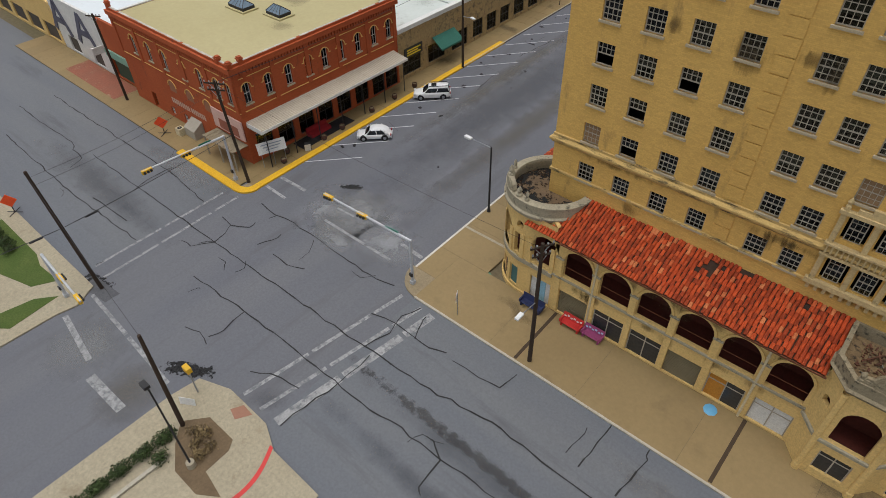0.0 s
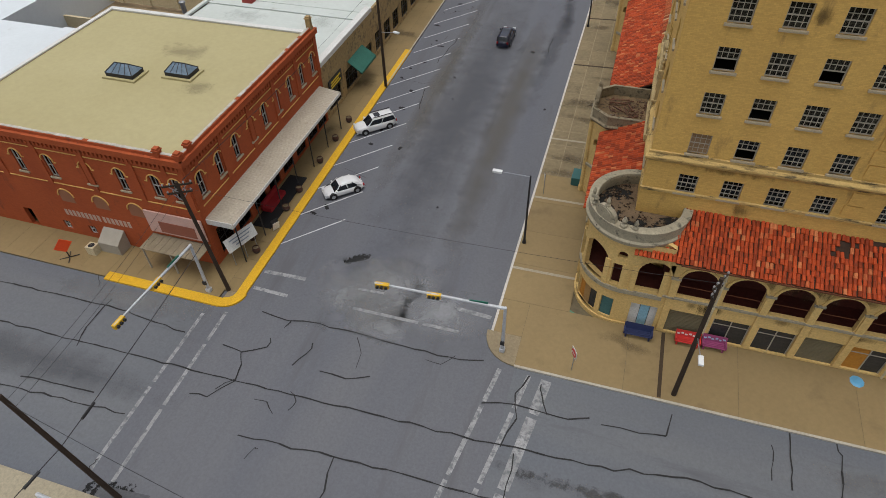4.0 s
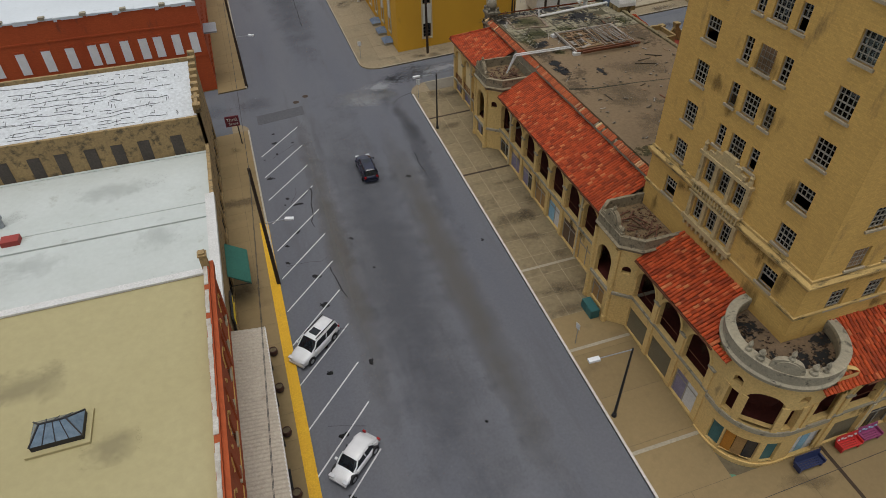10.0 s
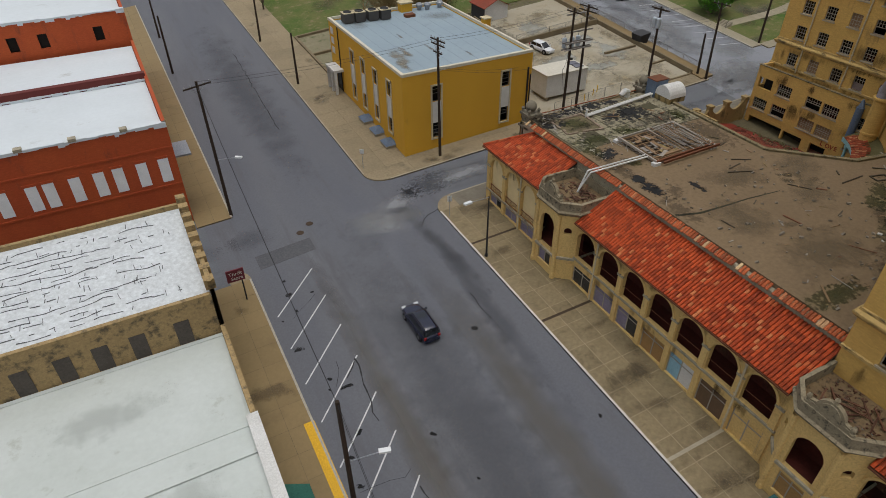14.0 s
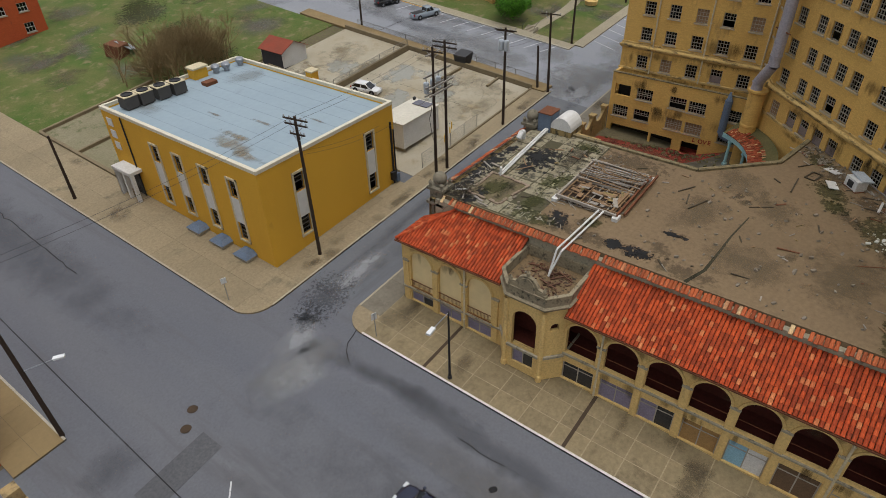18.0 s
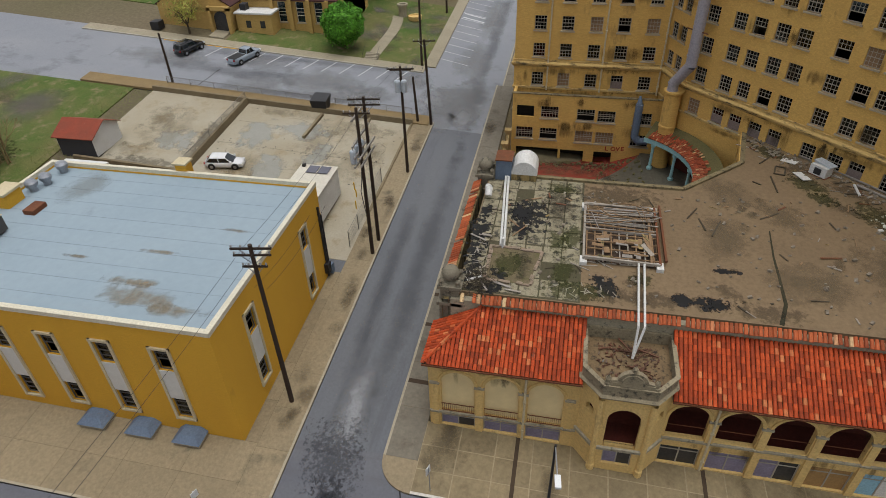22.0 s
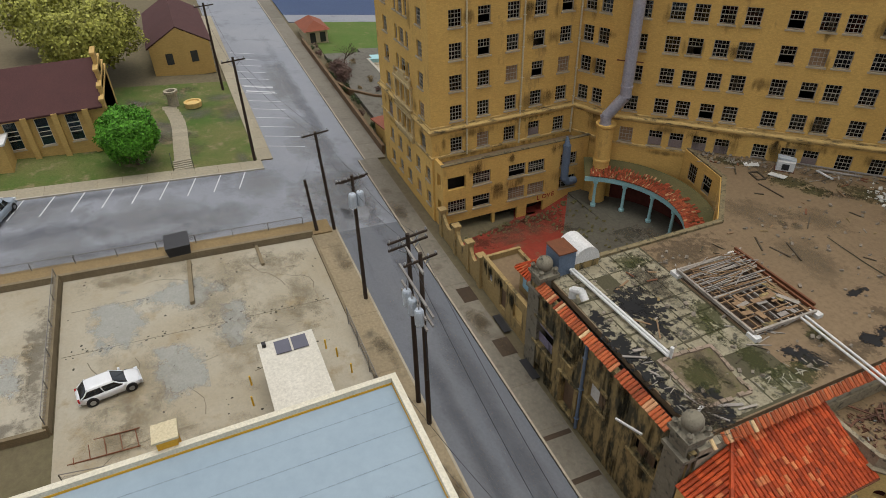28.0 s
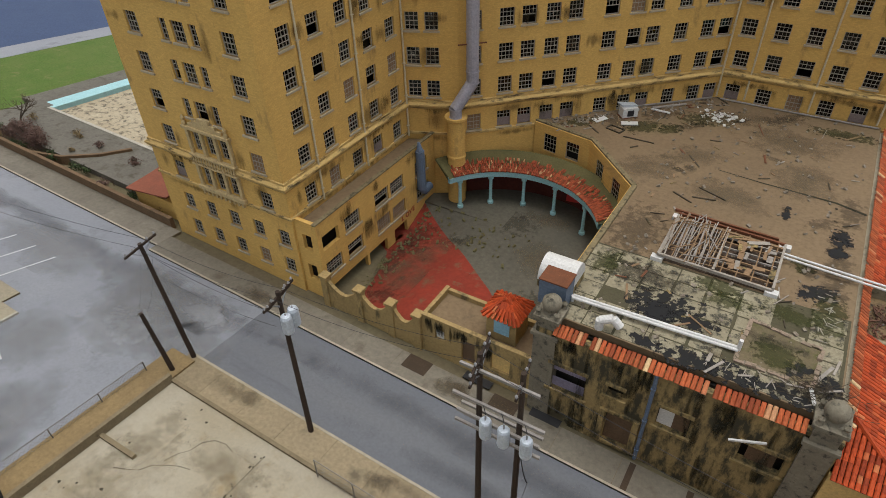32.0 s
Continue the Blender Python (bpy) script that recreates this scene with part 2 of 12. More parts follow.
def thing(name, at, label, category, group="", kind=""):
    ob = new(name)
    ob.empty_display_size = 0.3
    ob.matrix_basis = Matrix.Translation(at)
    return tagged(ob, label, category, group, kind)


def G(x, y):
    """The height of the sloping ground."""
    x = min(max(x, -70), 130)
    y = min(max(y, -40), 190)
    return 0.022 * (y - 26.9) + 0.000705 * (x + 50.4) * max(y - 26.9, 0)


def slab(poly, top, name, material, parent=None, below=0.4, step=4.0, **tags):
    """A paved sheet that follows the ground at a height above it: an axis-parallel rectangle x0, y0, x1, y1."""
    x0, y0, x1, y1 = poly
    nx, ny = max(1, math.ceil((x1 - x0) / step)), max(1, math.ceil((y1 - y0) / step))
    xs, ys = np.linspace(x0, x1, nx + 1), np.linspace(y0, y1, ny + 1)
    m = Mesh()
    pts = [(x, y, G(x, y) + top) for y in ys for x in xs]
    faces = [(j * (nx + 1) + i, j * (nx + 1) + i + 1, (j + 1) * (nx + 1) + i + 1, (j + 1) * (nx + 1) + i) for j in range(ny) for i in range(nx)]
    rim = [i for i in range(nx + 1)] + [j * (nx + 1) + nx for j in range(1, ny + 1)] + [ny * (nx + 1) + i for i in range(nx - 1, -1, -1)] + [j * (nx + 1) for j in range(ny - 1, 0, -1)]
    k = len(pts)
    pts += [(pts[i][0], pts[i][1], pts[i][2] - below) for i in rim]
    faces += [(rim[(i + 1) % len(rim)], rim[i], k + i, k + (i + 1) % len(rim)) for i in range(len(rim))]
    m.add(pts, faces)
    return part(name, m, material, parent, **tags)


# ---- more materials ----
def plain(name, col, rough=0.6, metal=0.0, spec=0.4):
    return surf(name, col, tuple(0.85 * v for v in col), rough, 1.2, 14.0, 0.08, metal, spec=spec, speck=0.2)


def glass_material():
    m = bpy.data.materials.new("window_glass")
    m.use_nodes = True
    n, l = m.node_tree.nodes, m.node_tree.links
    n.clear()
    out, mix = n.new("ShaderNodeOutputMaterial"), n.new("ShaderNodeMixShader")
    clear, gloss, fr = n.new("ShaderNodeBsdfTransparent"), n.new("ShaderNodeBsdfGlossy"), n.new("ShaderNodeFresnel")
    clear.inputs["Color"].default_value = (0.42, 0.46, 0.46, 1)
    gloss.inputs["Roughness"].default_value = 0.04
    fr.inputs["IOR"].default_value = 1.5
    l.new(fr.outputs[0], mix.inputs[0])
    l.new(clear.outputs[0], mix.inputs[1])
    l.new(gloss.outputs[0], mix.inputs[2])
    l.new(mix.outputs[0], out.inputs["Surface"])
    return m


def tile_material(name, low, high, pale, per_island=True):
    """Clay tiles, each of its own shade."""
    m = surf(name, low, high, 0.7, 0.35, 6.0, 0.2, dirt=(0.16, 0.05, 0.025), dirt_at=0.63)
    n, l = m.node_tree.nodes, m.node_tree.links
    b = n["Principled BSDF"]
    was = b.inputs["Base Color"].links[0].from_socket
    src = n.new("ShaderNodeNewGeometry").outputs["Random Per Island"] if per_island else n.new("ShaderNodeObjectInfo").outputs["Random"]
    ramp = n.new("ShaderNodeValToRGB")
    l.new(src, ramp.inputs[0])
    e = ramp.color_ramp.elements
    e[0].position, e[0].color = 0.0, (0.5, 0.46, 0.46, 1)
    e[1].position, e[1].color = 0.9, (1.05, 1.0, 1.0, 1)
    k = e.new(0.965)
    k.color = (*[0.8 * p / max(q, 0.001) for p, q in zip(pale, low)], 1)
    k = e.new(1.0)
    k.color = (*[1.0 * p / max(q, 0.001) for p, q in zip(pale, low)], 1)
    x = n.new("ShaderNodeMix")
    x.data_type, x.blend_type, x.clamp_result = "RGBA", "MULTIPLY", False
    x.inputs[0].default_value = 1.0
    l.new(was, x.inputs[6])
    l.new(ramp.outputs[0], x.inputs[7])
    l.new(x.outputs[2], b.inputs["Base Color"])
    return m


GLASS = glass_material()
CAPTILE = tile_material("pale_cap_tile", (0.42, 0.085, 0.025), (0.55, 0.16, 0.05), (0.62, 0.34, 0.17))
TILES = tile_material("clay_tile", (0.47, 0.064, 0.012), (0.55, 0.092, 0.018), (0.58, 0.17, 0.06))
TILE_ONE = tile_material("clay_tile_single", (0.47, 0.064, 0.012), (0.55, 0.092, 0.018), (0.58, 0.17, 0.06), False)
SASH = plain("weathered_sash_paint", (0.36, 0.33, 0.27), 0.7)
SILL = surf("stone_sill", (0.50, 0.43, 0.30), (0.40, 0.33, 0.22), 0.85, 2.0, 12.0, 0.2)
BOARD = surf("weathered_plywood", (0.30, 0.19, 0.10), (0.22, 0.14, 0.08), 0.85, 0.8, 9.0, 0.2)
BOARDGREY = surf("grey_plum_plywood", (0.20, 0.155, 0.15), (0.27, 0.22, 0.19), 0.85, 0.9, 9.0, 0.2)
BLIND = surf("faded_blind", (0.42, 0.40, 0.30), (0.30, 0.29, 0.22), 0.8, 1.0, 10.0, 0.1)
# Near-black for surfaces behind openings: the darkness of unlit rooms is in the colour.
DARK = surf("painted_deep_shade", (0.020, 0.017, 0.014), (0.03, 0.025, 0.02), 0.9, 0.5, 4.0, 0.1)
INNER = surf("maroon_inner_wall", (0.11, 0.022, 0.014), (0.07, 0.018, 0.012), 0.85, 0.5, 4.0, 0.2, dirt=(0.03, 0.014, 0.01))
ZINC = surf("galvanised_metal", (0.42, 0.44, 0.47), (0.33, 0.35, 0.38), 0.45, 0.6, 8.0, 0.08, 0.7)
PIPE = surf("lavender_grey_duct", (0.44, 0.43, 0.47), (0.36, 0.35, 0.40), 0.5, 0.5, 5.0, 0.08, 0.2)
RUST = surf("rusty_iron", (0.20, 0.07, 0.03), (0.12, 0.05, 0.025), 0.85, 1.5, 12.0, 0.3, dirt=(0.3, 0.12, 0.05))
TEAL = surf("faded_turquoise_paint", (0.36, 0.62, 0.64), (0.30, 0.52, 0.55), 0.6, 1.2, 9.0, 0.15, dirt=(0.25, 0.33, 0.32))
BLUEM = surf("faded_blue_metal", (0.12, 0.165, 0.24), (0.16, 0.21, 0.28), 0.6, 0.9, 7.0, 0.15, 0.1, dirt=(0.2, 0.13, 0.09))
DIRTYWALL = surf("mildewed_stucco", (0.38, 0.275, 0.115), (0.24, 0.18, 0.08), 0.9, 0.5, 5.0, 0.5, streak=True, dirt=(0.05, 0.044, 0.026), dirt_at=0.45)
BLACK = plain("black_metal", (0.02, 0.02, 0.022), 0.6)
WHITE = surf("chalky_white_paint", (0.72, 0.72, 0.70), (0.60, 0.60, 0.57), 0.6, 0.8, 8.0, 0.1, dirt=(0.4, 0.38, 0.33), dirt_at=0.66)
REDP = plain("red_paint", (0.55, 0.035, 0.03), 0.5)
CREAM = plain("cream_plaster", (0.78, 0.63, 0.34), 0.85)
REDFLOOR = surf("worn_red_floor_paint", (0.28, 0.036, 0.018), (0.20, 0.032, 0.017), 0.8, 0.3, 3.0, 0.2, dirt=(0.14, 0.09, 0.05), dirt_at=0.55)
GREYFLOOR = surf("dark_wet_concrete", (0.085, 0.08, 0.062), (0.13, 0.12, 0.09), 0.6, 0.2, 3.0, 0.2, dirt=(0.05, 0.05, 0.04))


# ---- walls with openings ----
def wall_mesh(m, a, b, z0, z1, openings, th=0.35, cuts=()):
    """Adds a wall from a to b, outer face to the right of the way, th thick, with openings (centre u, width, bottom, top, arched)."""
    a, b = Vector(a), Vector(b)
    L = (b - a).length
    d = (b - a) / L
    nrm = Vector((d.y, -d.x))

    def P(u, z, back):
        q = a + d * u - nrm * (th if back else 0)
        return (q.x, q.y, z)

    rects = [(u - w / 2, u + w / 2, p, q) for u, w, p, q, *_ in openings]
    us = sorted({0.0, L, *cuts, *[round(r[0], 4) for r in rects], *[round(r[1], 4) for r in rects]})
    zs = sorted({z0, z1, *[r[2] for r in rects], *[r[3] for r in rects]})
    us, zs = [u for u in us if -1e-6 <= u <= L + 1e-6], [z for z in zs if z0 - 1e-6 <= z <= z1 + 1e-6]
    for i in range(len(us) - 1):
        run = None
        for j in range(len(zs) - 1):
            uc, zc = (us[i] + us[i + 1]) / 2, (zs[j] + zs[j + 1]) / 2
            if any(r[0] < uc < r[1] and r[2] < zc < r[3] for r in rects):
                continue
            u0, u1, p, q = us[i], us[i + 1], zs[j], zs[j + 1]
            m.quad(P(u0, p, 0), P(u1, p, 0), P(u1, q, 0), P(u0, q, 0))
            m.quad(P(u1, p, 1), P(u0, p, 1), P(u0, q, 1), P(u1, q, 1))
    m.quad(P(0, z1, 0), P(L, z1, 0), P(L, z1, 1), P(0, z1, 1))
    for (u0, u1, p, q), o in zip(rects, openings):
        arched = len(o) > 4 and o[4]
        r = (u1 - u0) / 2
        top = q - r if arched else q
        m.quad(P(u0, p, 1), P(u1, p, 1), P(u1, p, 0), P(u0, p, 0))
        m.quad(P(u0, p, 0), P(u0, top, 0), P(u0, top, 1), P(u0, p, 1))
        m.quad(P(u1, p, 1), P(u1, top, 1), P(u1, top, 0), P(u1, p, 0))
        if not arched:
            m.quad(P(u0, q, 0), P(u1, q, 0), P(u1, q, 1), P(u0, q, 1))
        else:
            uc, N = (u0 + u1) / 2, 12
            arc = [(uc - r * math.cos(math.pi * k / N), top + r * math.sin(math.pi * k / N)) for k in range(N + 1)]
            for k in range(N):
                (ua, za), (ub, zb) = arc[k], arc[k + 1]
                m.quad(P(ua, za, 0), P(ub, zb, 0), P(ub, q, 0), P(ua, q, 0))
                m.quad(P(ub, zb, 1), P(ua, za, 1), P(ua, q, 1), P(ub, q, 1))
                m.quad(P(ua, za, 1), P(ub, zb, 1), P(ub, zb, 0), P(ua, za, 0))
    return m


def on_wall(a, b, u, z, out=0.0):
    """The pose of a thing on a wall: x along the wall, y inward, z up."""
    a, b = Vector(a), Vector(b)
    d = (b - a).normalized()
    q = a + d * u + Vector((d.y, -d.x)) * out
    return Matrix.Translation((q.x, q.y, z)) @ Matrix.Rotation(math.atan2(d.y, d.x), 4, "Z")


def set_part(name, data, parent, m, label="", **tags):
    """A mesh with local places, set by the world pose m under a thing whose Empty only stands somewhere."""
    ob = new(name, data)
    ob.parent = parent
    ob.matrix_parent_inverse = parent.matrix_basis.inverted()
    ob.matrix_basis = m
    return tagged(ob, label, **tags)


def sub_part(name, data, parent, label=""):
    ob = new(name, data)
    ob.parent = parent
    return tagged(ob, label)


def lattice(g, w, h, holes, y0, y1):
    """One connected frame: a plate with rectangular holes through it."""
    xs = sorted({-w / 2, w / 2, *(v for r in holes for v in (r[0], r[2]))})
    zs = sorted({0.0, h, *(v for r in holes for v in (r[1], r[3]))})
    nx, nz = len(xs), len(zs)
    verts = [(x, y, z) for y in (y0, y1) for z in zs for x in xs]

    def solid(i, j):
        if not (0 <= i < nx - 1 and 0 <= j < nz - 1):
            return False
        x, z = (xs[i] + xs[i + 1]) / 2, (zs[j] + zs[j + 1]) / 2
        return not any(r[0] < x < r[2] and r[1] < z < r[3] for r in holes)

    def at(i, j, b):
        return b * nx * nz + j * nx + i

    faces = []
    for i in range(nx - 1):
        for j in range(nz - 1):
            if not solid(i, j):
                continue
            faces.append((at(i, j, 0), at(i + 1, j, 0), at(i + 1, j + 1, 0), at(i, j + 1, 0)))
            faces.append((at(i, j, 1), at(i, j + 1, 1), at(i + 1, j + 1, 1), at(i + 1, j, 1)))
            for di, dj, a, b in ((-1, 0, (i, j), (i, j + 1)), (1, 0, (i + 1, j + 1), (i + 1, j)), (0, -1, (i + 1, j), (i, j)), (0, 1, (i, j + 1), (i + 1, j + 1))):
                if not solid(i + di, j + dj):
                    faces.append((at(*a, 0), at(*b, 0), at(*b, 1), at(*a, 1)))
    g.add(verts, faces)
    return g


class Sash:
    """Shared meshes of one kind of window: frame with muntins, pane, sill, board."""

    def __init__(self, w, h, cols, rows, mat=None, sill=True, bar=0.035):
        mat = mat or SASH
        self.w, self.h = w, h
        f, upper = Mesh(), Mesh()
        for k, g in enumerate((f, upper)):
            lights = []
            xs = [-w / 2 + 0.07] + [v for i in range(1, cols) for v in (-w / 2 + w * i / cols - bar / 2, -w / 2 + w * i / cols + bar / 2)] + [w / 2 - 0.07]
            zs = sorted([(0.0, 0.07), (h / 2 - 0.035, h / 2 + 0.035), (h - 0.07, h)] + [(h * j / rows - bar / 2, h * j / rows + bar / 2) for j in range(1, rows) if abs(h * j / rows - h / 2) > 0.05 and not (k == 1 and h * j / rows < h / 2)])
            for (_, za), (zb, _) in zip(zs, zs[1:]):
                if k == 1 and zb < h / 2:
                    lights.append((xs[0], za, xs[-1], zb))
                else:
                    lights += [(xs[i], za, xs[i + 1], zb) for i in range(0, len(xs), 2)]
            lattice(g, w, h, lights, 0.145, 0.215)
        self.frame, self.frame_open = f.data("window", mat), upper.data("window", mat)
        self.pane = Mesh().box(-w / 2 + 0.05, 0.203, 0.05, w / 2 - 0.05, 0.211, h - 0.05).data("pane", GLASS)
        self.pane_top = Mesh().box(-w / 2 + 0.05, 0.203, h / 2, w / 2 - 0.05, 0.211, h - 0.05).data("pane", GLASS)
        self.board = Mesh().box(-w / 2 + 0.05, 0.16, 0.05, w / 2 - 0.05, 0.2, h - 0.05).data("board", BOARD)
        self.board_low = Mesh().box(-w / 2 + 0.05, 0.12, 0.03, w / 2 - 0.05, 0.143, h * 0.52).data("board", BOARDGREY)
        self.blind = Mesh().box(-w / 2 + 0.06, 0.26, h * 0.35, w / 2 - 0.06, 0.27, h - 0.05).data("blind", BLIND)
        self.sill = Mesh().box(-w / 2 - 0.12, -0.13, -0.16, w / 2 + 0.12, 0.14, 0.0).data("sill", SILL) if sill else None

    def put(self, parent, m, kind="whole"):
        win = set_part("window", self.frame_open if kind == "open" else self.frame, parent, m, {"open": "sash window with its lower sash missing", "board": "sash window boarded with brown plywood", "half": "sash window with its lower half boarded"}.get(kind, ""))
        if kind == "board":
            sub_part("board", self.board, win)
        else:
            p = sub_part("pane", self.pane_top if kind == "open" else self.pane, win)
            p.visible_shadow = False
            if kind == "half":
                sub_part("board", self.board_low, win, "weathered plywood over the lower sash")
            if kind == "blind":
                sub_part("blind", self.blind, win, "faded pale roller blind")
        if self.sill:
            sub_part("sill", self.sill, win)
        return win


# ---- soft-edged stains and worn patches ----
def stain_material(name, col, strength=0.7, ragged=0.9, scale=0.7, rough=0.75, edge=0.75, run=1.0):
    m = surf(name, col, tuple(0.8 * v for v in col), rough, 1.0, 6.0, 0.1)
    n, l = m.node_tree.nodes, m.node_tree.links
    tc, geo = n.new("ShaderNodeTexCoord"), n.new("ShaderNodeNewGeometry")
    mp = n.new("ShaderNodeMapping")
    mp.inputs["Location"].default_value, mp.inputs["Scale"].default_value = (-1, -1, 0), (2, 2, 0)
    l.new(tc.outputs["Generated"], mp.inputs["Vector"])
    ln = n.new("ShaderNodeVectorMath")
    ln.operation = "LENGTH"
    l.new(mp.outputs[0], ln.inputs[0])
    t = n.new("ShaderNodeTexNoise")
    t.inputs["Scale"].default_value, t.inputs["Detail"].default_value, t.inputs["Roughness"].default_value = scale, 7, 0.65
    drip = n.new("ShaderNodeMapping")
    drip.inputs["Scale"].default_value = (1, 1, run)
    l.new(geo.outputs["Position"], drip.inputs["Vector"])
    l.new(drip.outputs[0], t.inputs["Vector"])
    a = n.new("ShaderNodeMath")
    a.operation, a.inputs[1].default_value, a.inputs[2].default_value = "MULTIPLY_ADD", 2.2 * ragged, 0.95 - 1.1 * ragged
    l.new(t.outputs["Fac"], a.inputs[0])
    b = n.new("ShaderNodeMath")
    b.operation = "SUBTRACT"
    l.new(a.outputs[0], b.inputs[0])
    l.new(ln.outputs["Value"], b.inputs[1])
    r = n.new("ShaderNodeMapRange")
    r.inputs["From Min"].default_value, r.inputs["From Max"].default_value, r.inputs["To Max"].default_value = 0.0, edge, strength
    l.new(b.outputs[0], r.inputs["Value"])
    l.new(r.outputs[0], n["Principled BSDF"].inputs["Alpha"])
    return m


S_ROAD = stain_material("dark_road_wear", (0.055, 0.057, 0.066), 0.27, 0.8, 0.35)
S_PALE = stain_material("pale_road_wear", (0.27, 0.275, 0.28), 0.5, 0.7, 0.4)
S_PALE2 = stain_material("bright_lime_road_wear", (0.34, 0.35, 0.37), 0.75, 0.9, 0.45)
S_TAN = stain_material("tan_road_dust", (0.17, 0.155, 0.13), 0.45, 0.5, 0.35)
S_BLACK = stain_material("black_soot", (0.012, 0.012, 0.013), 0.92, 1.6, 2.2, edge=0.22)
S_CRAZE = stain_material("crazed_dark_asphalt", (0.05, 0.054, 0.066), 0.42, 2.4, 3.4, edge=0.6)
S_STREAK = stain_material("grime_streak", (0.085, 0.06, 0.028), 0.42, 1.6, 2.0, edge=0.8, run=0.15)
S_DRIP = stain_material("black_green_drip", (0.032, 0.028, 0.013), 0.66, 2.2, 2.8, edge=0.75, run=0.14)
S_SOOT = stain_material("thick_black_soot", (0.012, 0.012, 0.012), 0.93, 2.6, 1.9, edge=0.3)
S_DAMP = stain_material("damp_dark_stain", (0.055, 0.044, 0.028), 0.36, 1.6, 1.5, edge=0.5)
S_MOSS = stain_material("green_moss", (0.06, 0.066, 0.018), 0.6, 1.8, 2.0, 0.95, 0.3)
S_MUD = stain_material("brown_mud_stain", (0.16, 0.125, 0.075), 0.45, 1.1, 0.7)
S_FAINT = stain_material("faint_roof_dirt", (0.22, 0.19, 0.13), 0.28, 1.2, 0.5)
S_GRIME = stain_material("grey_roof_grime", (0.22, 0.22, 0.195), 0.17, 1.2, 0.8)
S_RUSTY = stain_material("tan_ponding_stain", (0.30, 0.245, 0.16), 0.6, 1.2, 0.8)
S_WALK = stain_material("dark_pavement_stain", (0.13, 0.10, 0.06), 0.32, 1.1, 0.8, 0.5)
S_TANLOT = stain_material("tan_lot_stain", (0.29, 0.235, 0.14), 0.3, 1.5, 0.6, edge=0.9)
S_WHITE = stain_material("lime_bloom", (0.45, 0.46, 0.42), 0.6, 1.3, 0.5, edge=0.4)
stain_count = [0]


def stain(x, y, rx, ry, mat, z=None, parent=None, turn=0, name="stain", label="soft worn stain", lift=0.0):
    """A flat stain with a ragged edge, on the ground or at the height z."""
    stain_count[0] += 1
    up = 0.007 + 0.0011 * (stain_count[0] % 9) + lift
    nx, ny = max(1, math.ceil(rx / 2.5)), max(1, math.ceil(ry / 2.5))
    c, s = math.cos(radians(turn)), math.sin(radians(turn))
    pts = []
    for j in range(ny + 1):
        for i in range(nx + 1):
            u, v = rx * (2 * i / nx - 1), ry * (2 * j / ny - 1)
            pts.append((u, v, (G(x + c * u - s * v, y + s * u + c * v) if z is None else z) + up))
    data = Mesh().add(pts, [(j * (nx + 1) + i, j * (nx + 1) + i + 1, (j + 1) * (nx + 1) + i + 1, (j + 1) * (nx + 1) + i) for j in range(ny) for i in range(nx)]).data(name, mat)
    m = pose(x, y, 0, 0, 0, turn)
    if parent:
        return set_part(name, data, parent, m)
    ob = new(name, data)
    ob.matrix_basis = m
    return tagged(ob, label, "stain", kind="structure")


def wall_stain(a, b, u, z, w, h, mat, parent, out=0.012):
    """A grime streak on a wall, centred at u along it and z up."""
    data = Mesh().quad((-w / 2, -h / 2, 0), (w / 2, -h / 2, 0), (w / 2, h / 2, 0), (-w / 2, h / 2, 0)).data("grime_streak", mat)
    return set_part("grime_streak", data, parent, on_wall(a, b, u, z, out) @ Matrix.Rotation(radians(90), 4, "X"))


# ---- ground, roads and pavements ----
def ground_sheet():
    xs = [-2500, -900, -400, -200, -120] + list(range(-100, 150, 10)) + [170, 220, 400, 900, 2500]
    ys = [-2500, -900, -300, -120, -60] + list(range(-40, 190, 10)) + [200, 240, 320, 500, 900, 2500]
    m = Mesh()
    m.add([(x, y, G(x, y) - 0.12) for y in ys for x in xs], [(j * len(xs) + i, j * len(xs) + i + 1, (j + 1) * len(xs) + i + 1, (j + 1) * len(xs) + i) for j in range(len(ys) - 1) for i in range(len(xs) - 1)])
    return part("ground", m, LAND, kind="structure", category="ground", label="dry patchy land with sparse spring grass")


ground_sheet()
for i, rect in enumerate(((-53.6, -60, -27.2, 220), (-160, 7, -53.6, 29), (-27.2, 7, 90, 29.6), (-120, 91, -53.6, 104), (-27.2, 91.5, 19, 105), (19, 91.5, 36, 220), (36, 91.5, 150, 105))):
    slab(rect, 0.0, "road", (ASPHALT, ASPHALT_X, ASPHALT_X, ASPHALT_X, ASPHALT_X, ASPHALT_E, ASPHALT_E)[i], kind="structure", category="road", label="worn grey asphalt road with sealed cracks", step=5.0)
SLABO = surf("brown_grey_paving", (0.31, 0.25, 0.155), (0.25, 0.20, 0.125), 0.85, 0.15, 4.0, 0.25, dirt=(0.12, 0.10, 0.065), dirt_at=0.58, per_object=0.08)
JOINT = surf("joint_dirt", (0.19, 0.15, 0.09), (0.14, 0.11, 0.065), 0.95, 0.5, 6.0, 0.2)
PALEJ = surf("pale_joint", (0.36, 0.295, 0.185), (0.28, 0.225, 0.14), 0.9, 0.5, 6.0, 0.2)
SLABM = surf("paving_concrete", (0.255, 0.185, 0.086), (0.215, 0.153, 0.071), 0.65, 0.12, 3.0, 0.12, dirt=(0.175, 0.125, 0.06), dirt_at=0.57, per_object=0.05, spec=0.3, speck=0.2)
SLABG = surf("paving_concrete_pale", (0.36, 0.32, 0.23), (0.30, 0.26, 0.18), 0.75, 0.13, 4.0, 0.15, dirt=(0.2, 0.165, 0.11), dirt_at=0.58, per_object=0.07)


